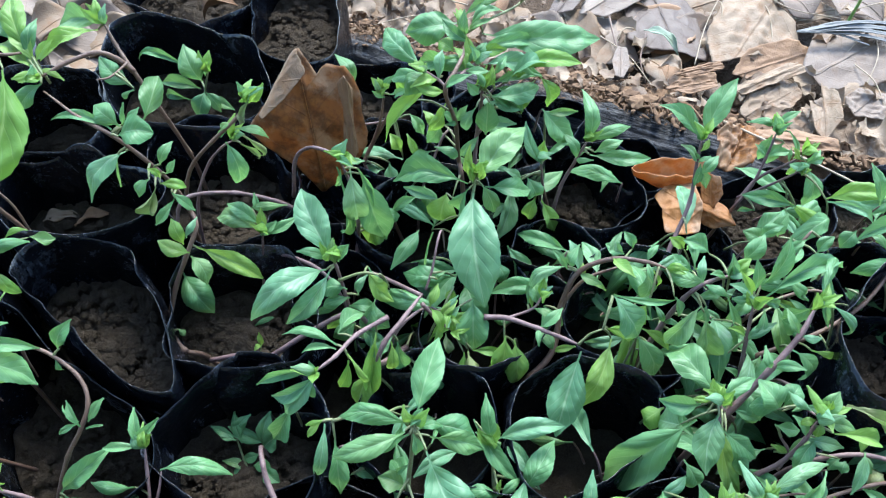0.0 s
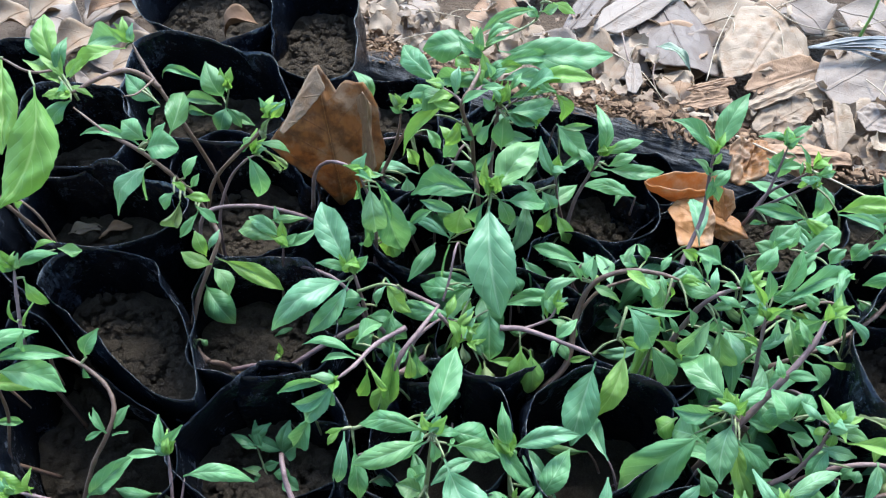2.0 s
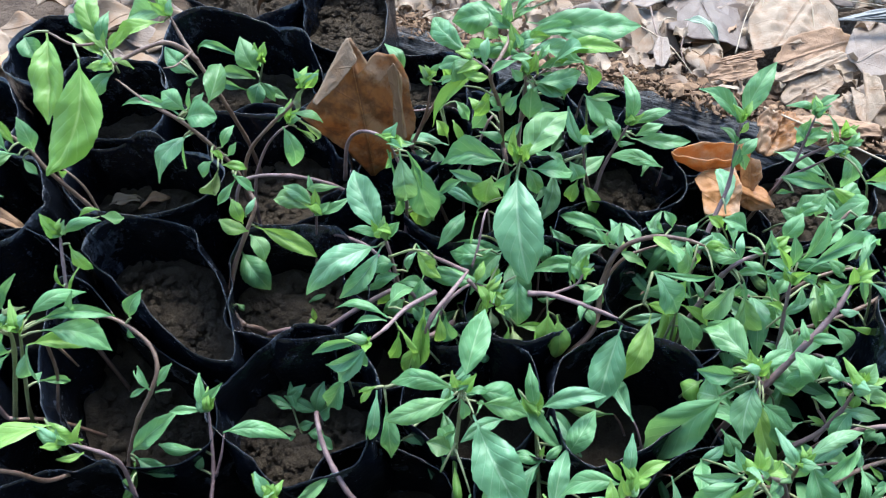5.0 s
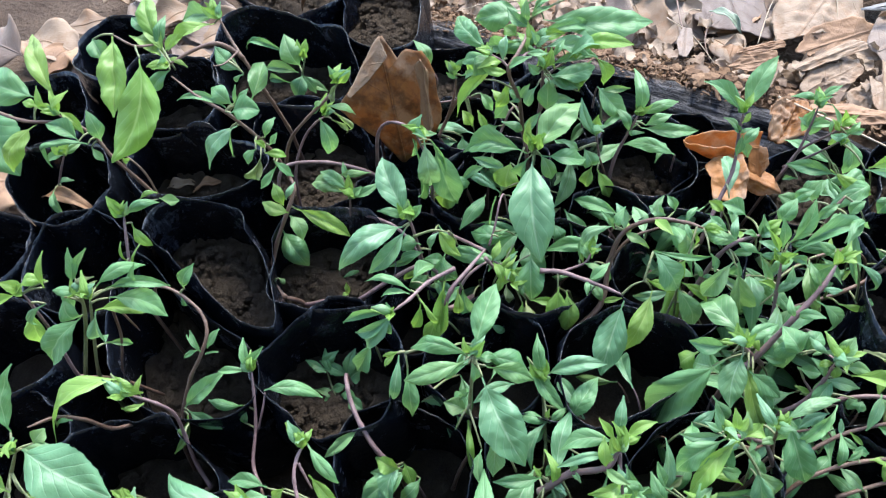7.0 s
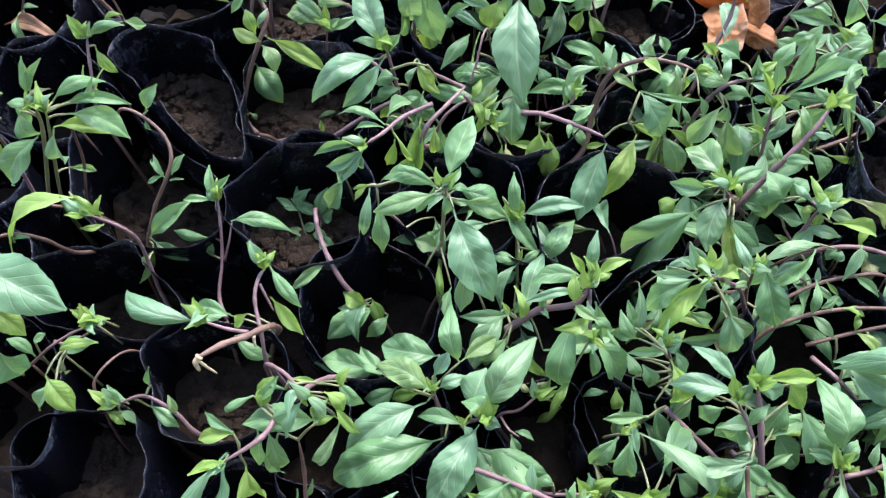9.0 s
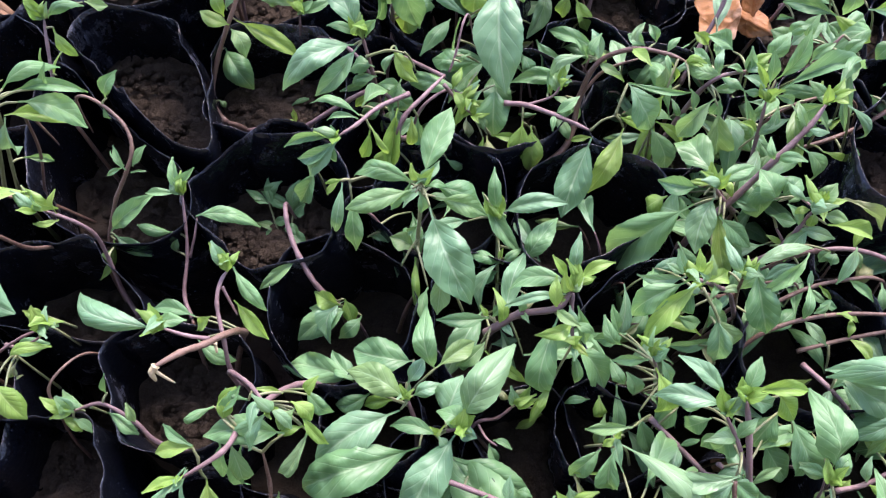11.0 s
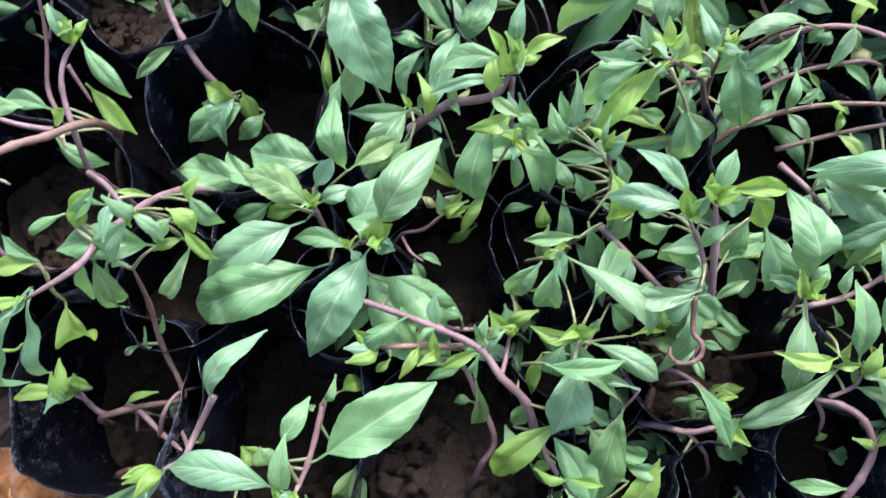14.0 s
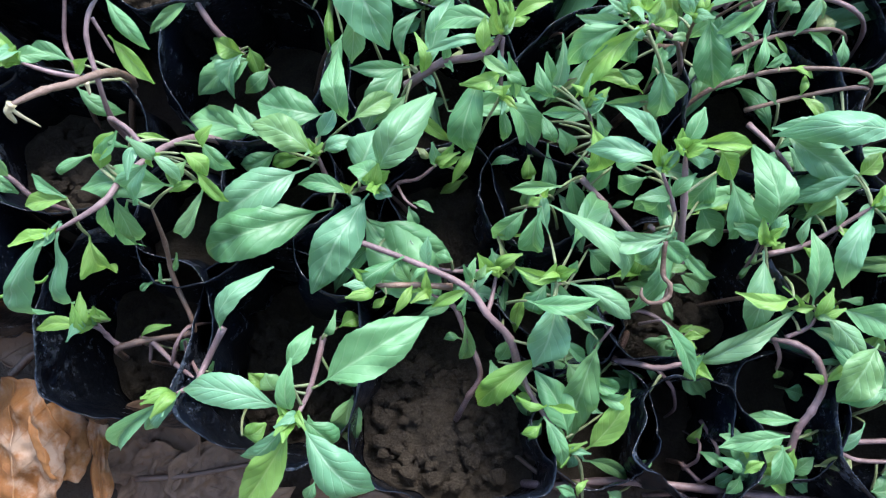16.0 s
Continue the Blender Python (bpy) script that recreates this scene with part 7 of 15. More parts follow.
stem(p, 2, 1.4, "purple", -96.9, 51.5, 104.2, -91.1, 48, 141.5, -82.5, 42.8, 160, -72, 36.3, 168, -62.3, 27.1, 172)
stem(p, 2.4, 1.6, "brown", -101.3, -41.2, 56.9, -94.8, -38.9, 85.9, -85, -35.4, 92, -75, -31.8, 86, -63.1, -28.8, 88, -61.1, -24.5, 92, -68.3, -7.9, 105, -67.7, 4, 125, -66.9, 12.9, 148)
stem(p, 1.2, 0.9, "green", -88.3, 5.4, 165, -88.4, 1.1, 158, -88.5, -0.5, 148)
leaf(p, -92.6, 0, 166, -113.8, -32.5, 120, 11.1, tone="pale")
leaf(p, -92, -0.8, 166, -101.5, -24.2, 122, 7.2, tone="pale")
stalk(p, "green", -67, 13, 148, -57, 20, 156)
leaf(p, -56.8, 20.1, 156, -91.7, 15.8, 156, 14.6)
leaf(p, -62.4, 27.6, 172, -52.7, 21.1, 160, 5.3, tone="pale")
leaf(p, -61.5, 25.7, 170, -72.7, 12.8, 146, 10.8, tone="pale")
leaf(p, -88.7, 0.2, 148, -86, -8.2, 130, 13.4, tone="young", blunt=1)
stalk(p, "green", -88, 5, 165, -91, 9, 166)
leaf(p, -90.6, 9.1, 166, -107.3, 6, 162, 7.8, tone="young")
stalk(p, "green", -88, 5, 165, -91, 9, 166)
leaf(p, -91.1, 9.5, 166, -107, 17.6, 164, 4.6)
stalk(p, "green", -75, 22, 158, -87, 27, 164)
leaf(p, -86.5, 26.8, 164, -101.5, 20, 158, 4.6)
stalk(p, "green", -76, 18, 160, -82, 22, 164)
leaf(p, -81.8, 21.8, 164, -80.4, 32.4, 168, 7.7, tone="young")
stalk(p, "green", -76, 18, 160, -84, 24, 164)
leaf(p, -83.8, 23.8, 164, -75.1, 34.5, 172, 5.4)
stalk(p, "green", -76, 20, 159, -85, 27, 166)
leaf(p, -84.7, 27.4, 166, -77.1, 34.4, 170, 4.5, tone="young")
stalk(p, "green", -70, 34, 169, -72, 30, 166)
leaf(p, -71.7, 30.5, 166, -83.7, 34.1, 166, 3.2)
stalk(p, "green", -67, 32, 170, -59, 36, 162)
leaf(p, -59.2, 35.8, 162, -69.6, 34.8, 168, 3.1, tone="young")
stalk(p, "green", -76, 18, 160, -86, 16, 150)
leaf(p, -85.9, 15.6, 150, -89.7, 4.5, 124, 8.3)
stalk(p, "green", -76, 20, 159, -82, 16, 150)
leaf(p, -81.6, 16.1, 150, -79.7, 3.5, 122, 10.6)
stalk(p, "green", -67, 13, 148, -77, 15, 148)
leaf(p, -76.7, 14.8, 148, -79.3, 2.5, 116, 7.8)
stalk(p, "green", -71, 35, 145, -59, 35, 150)
leaf(p, -58.6, 35.5, 150, -49.4, 29.8, 140, 8.4, tone="young")
stalk(p, "green", -71, 35, 145, -57, 33, 148)
leaf(p, -56.5, 32.9, 148, -64.3, 24.1, 140, 7.0)
stalk(p, "green", -71, 35, 145, -54, 31, 144)
leaf(p, -54.1, 30.9, 144, -42.2, 21.9, 132, 5.7, tone="young")
stalk(p, "green", -66, 44, 134, -55, 44, 140)
leaf(p, -55, 44, 140, -43.2, 37.1, 128, 8.2)
stalk(p, "green", -70, 37, 142, -52, 26, 138)
leaf(p, -51.6, 26, 138, -65.2, 8.7, 116, 7.3, tone="pale")
stalk(p, "green", -70, 37, 142, -54, 28, 140)
leaf(p, -53.5, 27.5, 140, -63.9, 21.8, 140, 4.7, tone="young")
stalk(p, "green", -67, 43, 136, -53, 41, 142)
leaf(p, -52.9, 41.1, 142, -48.3, 46.9, 152, 6.5, tone="young")
leaf(p, -68.6, -4.7, 108, -64.1, 1.1, 120, 3.0)
leaf(p, -71.6, -9.6, 106, -71.4, -4.5, 118, 2.0)
stalk(p, "green", -68, -8, 105, -79, -9, 100)
leaf(p, -79.1, -9.3, 100, -84.9, -13, 96, 3.7)
leaf(p, -92, -4, 168, -90, -8, 176, 3.3, tone="pale")
leaf(p, -92, -4, 168, -93, -10, 172, 3.5, tone="pale")
leaf(p, -92, -4, 168, -96, -12, 173, 4.2, tone="pale")
leaf(p, -92, -4, 168, -91, -7, 175, 3.4, tone="young")
leaf(p, -92, -4, 168, -103, -12, 176, 5.5, tone="young")
leaf(p, -92, -4, 168, -101, -11, 175, 4.5, tone="young")
leaf(p, -62, 27, 172, -55, 25, 179, 4.4, tone="young")
leaf(p, -62, 27, 172, -56, 25, 178, 4.2, tone="pale")
leaf(p, -62, 27, 172, -58, 27, 178, 3.4, tone="pale")
leaf(p, -62, 27, 172, -64, 16, 183, 6.7, tone="pale")
leaf(p, -62, 27, 172, -63, 26, 187, 6.4, tone="pale")
leaf(p, -62, 27, 172, -58, 21, 177, 3.8, tone="young")
p = basil((-0.0297, 0.1072, 0.0480), "basil plant with star of pointed glossy leaves")
stem(p, 2.2, 2.2, "brown", -29.7, 107.2, 48, -23.6, 111, 73, -17.5, 114.8, 90)
stem(p, 2.2, 1.5, "green", -17.5, 114.8, 90, -16.9, 131.4, 112, -14.1, 140.1, 140, -12.8, 145.2, 158)
leaf(p, -11.7, 146, 160, -1.5, 183, 168, 15.4)
leaf(p, -15.5, 144.4, 158, -49.2, 151.3, 154, 10.0)
stalk(p, "green", -13, 145, 156, -17, 141, 158)
leaf(p, -16.7, 140.6, 158, -49.6, 131.9, 150, 11.5)
stalk(p, "green", -13, 145, 156, -7, 131, 160)
leaf(p, -7.3, 131, 160, 15.5, 92.6, 136, 23.0, tone="pale", arch=.12)
stalk(p, "green", -13, 143, 149, -6, 142, 150)
leaf(p, -5.8, 141.6, 150, 19.2, 139.9, 138, 11.7)
stalk(p, "green", -13, 143, 149, -9, 150, 146)
leaf(p, -8.9, 150, 146, 15.6, 149.1, 130, 16.0)
stalk(p, "green", -13, 145, 158, -18, 145, 158)
leaf(p, -18.3, 144.8, 158, -22.2, 139.7, 150, 4.1)
stalk(p, "green", -13, 145, 156, -13, 140, 158)
leaf(p, -13.3, 139.6, 158, -12.2, 133.4, 148, 6.0)
stalk(p, "green", -13, 145, 158, -11, 141, 160)
leaf(p, -10.6, 141.1, 160, 0, 143.2, 160, 4.9)
stalk(p, "green", 10, 101, 104, -1, 112, 136)
leaf(p, -0.6, 112, 136, -1.4, 91.4, 122, 10.5, tone="pale")
leaf(p, -14.2, 144, 160, -17.1, 147.7, 170, 3.8, tone="young")
stalk(p, "green", -13, 145, 156, -15, 139, 158)
leaf(p, -15.2, 139.4, 158, -29.2, 138.2, 140, 6.6)
leaf(p, -15.4, 137.7, 126, -22.5, 135.6, 116, 3.5)
leaf(p, -17.8, 131.3, 112, -31.3, 134.9, 116, 10.7)
leaf(p, -17.9, 129.3, 108, -13.7, 101.3, 92, 4.8, tone="young")
stalk(p, "green", -13, 158, 66, -6, 159, 98)
leaf(p, -6, 159, 98, -3, 169, 92, 2.9)
stalk(p, "green", -16, 134, 119, -24, 121, 111)
leaf(p, -24, 121, 111, -26, 153, 92, 10.1)
stalk(p, "green", -17, 132, 115, -9, 111, 109)
leaf(p, -9, 111, 109, -9, 92, 105, 6.6)
leaf(p, -13, 145, 158, -16, 147, 165, 3.3, tone="young")
leaf(p, -13, 145, 158, -6, 146, 171, 6.5, tone="young")
leaf(p, -13, 145, 158, -10, 143, 165, 3.1, tone="pale")
leaf(p, -13, 145, 158, -16, 146, 165, 3.6, tone="young")
leaf(p, -13, 145, 158, -8, 145, 167, 3.7, tone="pale")
leaf(p, -13, 145, 158, -9, 148, 166, 3.9, tone="pale")
p = basil((-0.0252, 0.1493, 0.0480), "drooping basil shoot with curled hanging leaves")
stem(p, 1.6, 1.6, "brown", -25.2, 149.3, 48, -29.7, 145.2, 76, -34.3, 141.2, 96)
stem(p, 1.6, 1.1, "purple", -34.3, 141.2, 96, -40.3, 147.7, 106, -45.4, 148.9, 116, -50.8, 150.2, 114.6, -54.4, 151, 88.7)
stem(p, 1.4, 1, "green", -51.6, 153.5, 140, -39.3, 154.2, 146, -27.2, 152.1, 150, -15.9, 150.1, 141.7, -8.4, 148.8, 111.2)
stalk(p, "green", -52, 154, 140, -56, 153, 140)
leaf(p, -55.6, 152.5, 140, -62.4, 136.4, 112, 7.1, tone="pale")
stalk(p, "green", -52, 154, 140, -51, 147, 132)
leaf(p, -51.3, 147.5, 132, -49, 128.7, 108, 10.7)
stalk(p, "green", -52, 154, 140, -57, 153, 140)
leaf(p, -57.4, 153.1, 140, -64, 147.7, 134, 4.1, tone="young")
stalk(p, "green", -52, 154, 140, -56, 154, 140)
leaf(p, -56.1, 153.8, 140, -64.9, 152, 138, 2.9, tone="young")
stalk(p, "green", -27, 193, 88, -38, 188, 120)
leaf(p, -37.9, 187.8, 120, -43.7, 175.3, 104, 12.0, tone="young")
stalk(p, "green", -38, 145, 102, -46, 142, 100)
leaf(p, -46.4, 141.7, 100, -31.5, 142.4, 94, 8.1)
stalk(p, "green", -40, 147, 105, -26, 166, 87)
leaf(p, -26, 166, 87, -20, 142, 77, 8.8)
stalk(p, "green", -34, 141, 96, -23, 151, 78)
leaf(p, -23, 151, 78, -31, 130, 75, 8.3, tone="pale")
stalk(p, "green", -27, 152, 150, -16, 166, 128)
leaf(p, -16, 166, 128, -25, 147, 127, 7.2, tone="pale")
stalk(p, "green", -29, 152, 149, -21, 165, 120)
leaf(p, -21, 165, 120, -10, 182, 119, 5.5, tone="pale")
p = basil((-0.1253, 0.2110, 0.0710), "purple-stemmed basil plant with wilted leaf clusters")
stem(p, 2.2, 2.2, "brown", -125.3, 211, 71, -126.7, 209.4, 87.5, -128.1, 207.8, 96)
stem(p, 2.6, 1.8, "purple", -20.2, 213.7, 100, -32.7, 192.4, 122, -29.8, 196.7, 136, -20.5, 209.8, 138, -11.3, 226.3, 135)
stem(p, 2, 1.4, "purple", -11.4, 226.3, 134, -26.3, 239.4, 126, -40.2, 249.7, 120, -49.2, 256.5, 104.1, -55.3, 261, 68.4)
stem(p, 2.2, 1.5, "purple", -28.3, 210.8, 138, -43.4, 199.4, 140, -52.8, 186.6, 142, -61, 178.2, 143)
stem(p, 1.8, 1.2, "purple", -11.1, 222.5, 132, -3, 219.6, 120, 5.3, 217.4, 112)
stem(p, 1.6, 1.2, "purple", -32.3, 208, 84.7, -25.8, 212.4, 116.2, -16, 219, 126, -7.2, 224.9, 124, 2.4, 222.2, 118)
stem(p, 2.4, 2, "purple", -95, 204.8, 104, -73.6, 211.5, 118, -53.3, 216.5, 130, -43.2, 219, 124, -36.5, 220.6, 94.9)
stem(p, 2.2, 1.6, "purple", -128.1, 207.8, 96, -110.8, 206.4, 104, -96.4, 198.9, 108, -87.4, 196, 104, -76.9, 192.7, 87.3, -69.9, 190.4, 51.2)
stem(p, 1.2, 0.9, "purple", -9.1, 231.1, 132, -5.6, 239.7, 140, -2.7, 251, 150, -0.4, 259.9, 145.8, 1.1, 265.7, 118)
stalk(p, "green", -49, 191, 141, -53, 194, 140)
leaf(p, -52.9, 193.7, 140, -81.7, 200.4, 140, 6.2)
leaf(p, -53.2, 191.5, 140, -70.4, 190.2, 138, 4.3)
leaf(p, -60.4, 178.3, 143, -92.3, 174.1, 134, 6.1)
leaf(p, -59.6, 177, 143, -85.7, 171.3, 128, 7.9, tone="pale")
leaf(p, -60.9, 176.8, 142, -79.9, 166, 120, 10.4, tone="pale")
stalk(p, "green", -61, 178, 143, -64, 175, 142)
leaf(p, -63.6, 175.2, 142, -66.1, 171.7, 128, 7.3)
stalk(p, "green", -75, 172, 90, -75, 169, 122)
leaf(p, -75.4, 169.4, 122, -87.6, 159.6, 100, 12.6)
leaf(p, -48.6, 191, 138, -36.3, 183.4, 118, 3.7, tone="young")
stalk(p, "green", -49, 191, 141, -47, 189, 134)
leaf(p, -47.3, 188.8, 134, -52.9, 180.7, 118, 7.4, tone="young")
leaf(p, -36.7, 202.8, 136, -41.3, 184.1, 108, 6.3, tone="pale")
stalk(p, "green", -34, 207, 139, -34, 204, 134)
leaf(p, -34, 204.4, 134, -38.6, 181.8, 106, 10.7, tone="young")
leaf(p, -26.3, 199.4, 134, -29.7, 194.9, 110, 6.9, tone="young")
stalk(p, "green", -26, 202, 137, -23, 201, 130)
leaf(p, -23.1, 200.6, 130, -20.1, 196.2, 112, 10.7)
stalk(p, "green", -45, 198, 140, -54, 203, 134)
leaf(p, -53.9, 203, 134, -41.3, 219.6, 128, 10.1)
stalk(p, "green", -30, 242, 124, -37, 231, 124)
leaf(p, -36.7, 230.7, 124, -42.5, 215.6, 112, 9.8)
stalk(p, "green", -6, 238, 138, 7, 246, 122)
leaf(p, 7.4, 246.4, 122, -24.1, 252.4, 118, 13.4)
stalk(p, "green", 2, 222, 118, 16, 233, 120)
leaf(p, 16.3, 232.6, 120, 16.8, 212.2, 98, 17.7)
leaf(p, 6, 217.1, 112, 12.9, 211.3, 106, 6.5)
leaf(p, 1.7, 215, 114, 4.1, 207.9, 102, 7.2, tone="wilted")
stalk(p, "green", 5, 217, 112, 11, 209, 104)
leaf(p, 11.5, 208.6, 104, 6.9, 195.4, 88, 7.2, tone="young")
stalk(p, "green", 5, 217, 112, 14, 210, 104)
leaf(p, 13.7, 209.6, 104, 20.6, 196.8, 90, 9.8, tone="wilted")
stalk(p, "green", 5, 217, 112, 16, 210, 104)
leaf(p, 16.2, 209.8, 104, 32.4, 212, 100, 5.9, tone="young")
stalk(p, "green", 43, 218, 86, 33, 211, 118)
leaf(p, 33.3, 211, 118, 30.6, 202.7, 94, 14.2, tone="young")
stalk(p, "green", 43, 222, 84, 38, 210, 116)
leaf(p, 38.1, 210.1, 116, 38.9, 197.8, 88, 13.7, tone="young")
stalk(p, "green", -23, 208, 106, -8, 195, 100)
leaf(p, -8.3, 194.5, 100, 1.1, 194.5, 90, 5.2)
stalk(p, "green", -1, 223, 120, 6, 237, 126)
leaf(p, 6, 236.8, 126, 4.3, 230.2, 118, 6.5, tone="young")
stalk(p, "green", -7, 236, 137, -3, 235, 136)
leaf(p, -3.1, 235.3, 136, 1.6, 236.2, 142, 2.5)
stalk(p, "purple", -28, 170, 42, -19, 181, 61)
leaf(p, -19, 181, 61, -7, 191, 50, 4.1)
stalk(p, "green", -20, 214, 100, -20, 220, 86)
leaf(p, -20, 220, 86, -8, 235, 78, 5.9, tone="pale")
stalk(p, "green", -20, 214, 100, -24, 211, 83)
leaf(p, -24, 211, 83, -43, 203, 71, 7.7)
stalk(p, "green", -13, 231, 46, -19, 240, 78)
leaf(p, -19, 240, 78, -9, 245, 76, 3.7, tone="young")
stalk(p, "purple", -4, 188, 68, -4, 178, 86)
leaf(p, -4, 178, 86, -18, 178, 87, 5.4)
stalk(p, "green", -20, 214, 100, -17, 236, 78)
leaf(p, -17, 236, 78, -33, 231, 67, 6.2)
stalk(p, "green", -5, 244, 144, 10, 256, 112)
leaf(p, 10, 256, 112, -10, 228, 108, 10.6)
stalk(p, "green", -16, 219, 126, -26, 220, 107)
leaf(p, -26, 220, 107, -46, 199, 98, 7.6)
stalk(p, "green", -23, 208, 106, -16, 202, 92)
leaf(p, -16, 202, 92, -25, 218, 95, 6.0)
stalk(p, "green", -3, 220, 120, -9, 216, 101)
leaf(p, -9, 216, 101, 16, 235, 104, 9.0, tone="young")
stalk(p, "green", -4, 224, 122, 3, 227, 118)
leaf(p, 3, 227, 118, -35, 245, 105, 11.6)
leaf(p, -61, 178, 143, -72, 174, 152, 5.9, tone="young")
leaf(p, -61, 178, 143, -68, 175, 148, 4.3, tone="young")
leaf(p, -61, 178, 143, -64, 179, 151, 3.6, tone="pale")
leaf(p, -61, 178, 143, -72, 175, 152, 6.0, tone="pale")
leaf(p, -61, 178, 143, -61, 167, 152, 6.0, tone="young")
leaf(p, -61, 178, 143, -59, 175, 153, 4.2, tone="young")
leaf(p, 5, 217, 112, 12, 216, 114, 2.9, tone="young")
leaf(p, 5, 217, 112, 14, 217, 115, 3.5, tone="young")
leaf(p, 5, 217, 112, 9, 210, 115, 4.1, tone="young")
leaf(p, 5, 217, 112, 13, 219, 115, 3.4, tone="pale")
leaf(p, 5, 217, 112, 4, 221, 119, 4.1, tone="young")
leaf(p, 5, 217, 112, 12, 216, 114, 2.9, tone="young")
leaf(p, 2, 222, 118, 6, 227, 126, 4.3, tone="young")
leaf(p, 2, 222, 118, 9, 217, 121, 3.5, tone="young")
leaf(p, 2, 222, 118, 2, 214, 123, 3.9, tone="young")
leaf(p, 2, 222, 118, 9, 226, 123, 4.6, tone="pale")
leaf(p, 2, 222, 118, 8, 230, 128, 4.9, tone="pale")
leaf(p, 2, 222, 118, 3, 214, 122, 3.1, tone="pale")
leaf(p, -3, 219.6, 120, -5.7, 209.5, 111.1, 4.4, tone="young")
leaf(p, -3, 219.6, 120, 7.9, 228.6, 125.7, 6.1, tone="young")
leaf(p, -7.2, 224.9, 124, -0.2, 212.5, 117.9, 6.3, tone="young")
leaf(p, -7.2, 224.9, 124, -2.8, 236.1, 130.7, 5.8, tone="young")
p = basil((-0.0883, 0.2256, 0.0710), "upright basil shoot with serrated light leaves")
stem(p, 2, 2, "brown", -88.3, 225.6, 71, -68.5, 223.7, 89.5, -48.6, 221.8, 100)
stem(p, 2, 1.4, "purple", -48.6, 221.8, 100, -49.7, 224.5, 108, -52.3, 230.6, 128, -55.5, 235.5, 148, -57.1, 237.8, 152)
stem(p, 1.4, 1, "green", -54.6, 230.6, 142, -42.4, 232.6, 146, -33.4, 231.6, 146)
leaf(p, -57.1, 237.8, 152, -74.9, 271.3, 168, 17.5, tone="pale")
stalk(p, "green", -56, 236, 149, -61, 233, 148)
leaf(p, -60.7, 233.4, 148, -99.7, 209.7, 138, 16.8, tone="pale")
stalk(p, "green", -56, 236, 148, -59, 232, 148)
leaf(p, -58.8, 232, 148, -81.3, 209.9, 132, 11.4, tone="pale")
leaf(p, -53.9, 235.7, 152, -48, 239.4, 162, 7.1)
leaf(p, -58.7, 236.4, 152, -75.6, 239.3, 156, 6.0)
leaf(p, -55, 234.3, 152, -55.8, 240.8, 166, 5.9)
leaf(p, -39.5, 233.3, 146, -26.9, 227.5, 126, 10.3, tone="young")
leaf(p, -50.8, 230.4, 134, -66.2, 230.7, 130, 10.5)
leaf(p, -49.8, 228.8, 128, -65.6, 227, 122, 7.5)
leaf(p, -50.8, 227, 122, -35, 227.7, 118, 8.1)
leaf(p, -53.6, 225.8, 118, -63.3, 219.7, 110, 6.9, tone="young")
stalk(p, "green", -51, 228, 120, -47, 227, 122)
leaf(p, -47.1, 227.1, 122, -29.1, 221, 108, 12.5)
leaf(p, -47.9, 223.4, 110, -60.6, 217.7, 104, 10.8)
stalk(p, "green", -49, 224, 106, -45, 221, 108)
leaf(p, -44.8, 220.9, 108, -29.2, 212.2, 98, 9.5)
stalk(p, "green", -41, 232, 146, -40, 241, 140)
leaf(p, -40.4, 241, 140, -31.9, 232.5, 122, 6.2)
stalk(p, "green", -52, 231, 128, -45, 229, 130)
leaf(p, -45, 229.3, 130, -40.3, 236.8, 138, 4.9, tone="pale")
leaf(p, -53.2, 229.4, 124, -72, 224, 118, 5.0)
stalk(p, "green", -33, 232, 146, -29, 237, 124)
leaf(p, -28.9, 236.8, 124, -16.7, 233.2, 112, 7.6)
stalk(p, "green", -49, 223, 105, -43, 222, 106)
leaf(p, -43.4, 222.1, 106, -48.4, 213.2, 96, 7.7)
leaf(p, -57, 238, 152, -56, 243, 161, 4.0, tone="young")
leaf(p, -57, 238, 152, -57, 233, 164, 5.8, tone="young")
leaf(p, -57, 238, 152, -56, 234, 163, 4.0, tone="young")
leaf(p, -57, 238, 152, -58, 232, 166, 7.2, tone="young")
leaf(p, -57, 238, 152, -63, 241, 162, 4.4, tone="young")
leaf(p, -57, 238, 152, -56, 234, 161, 4.7, tone="young")
p = basil((-0.0283, 0.2897, 0.0480), "wilted basil shoot with leaves hanging straight down")
stem(p, 2.2, 2.2, "brown", -28.3, 289.7, 48, -40.6, 283.6, 74, -52.9, 277.5, 92)
stem(p, 2, 1.5, "purple", -90.1, 308.6, 115.1, -83.7, 305, 151.3, -74.1, 299.6, 168, -63.9, 293.8, 173, -55.6, 290, 170)
stem(p, 2.2, 1.5, "purple", -52.9, 277.5, 92, -50.7, 285.9, 104, -49.4, 287.7, 140, -56, 291.7, 168)
stem(p, 2, 1.6, "purple", -121.8, 272.2, 44.7, -115.6, 271.2, 82.6, -106.2, 269.7, 102, -93.6, 267.7, 112, -80.3, 259.6, 118, -69.4, 252.1, 120, -59.6, 245.4, 109.8, -53.1, 240.9, 78)
stalk(p, "green", -55, 291, 165, -50, 287, 166)
leaf(p, -50.3, 287.4, 166, -48, 279.8, 128, 15.3, tone="pale")
leaf(p, -57.8, 289, 166, -59.8, 283.8, 104, 5.9)
stalk(p, "green", -54, 290, 158, -45, 288, 160)
leaf(p, -44.7, 288.4, 160, -33.1, 283.4, 104, 19.0)
stalk(p, "green", -54, 291, 161, -46, 290, 162)
leaf(p, -46.5, 290, 162, -38.8, 281.6, 140, 3.2)
stalk(p, "green", -56, 290, 170, -53, 288, 168)
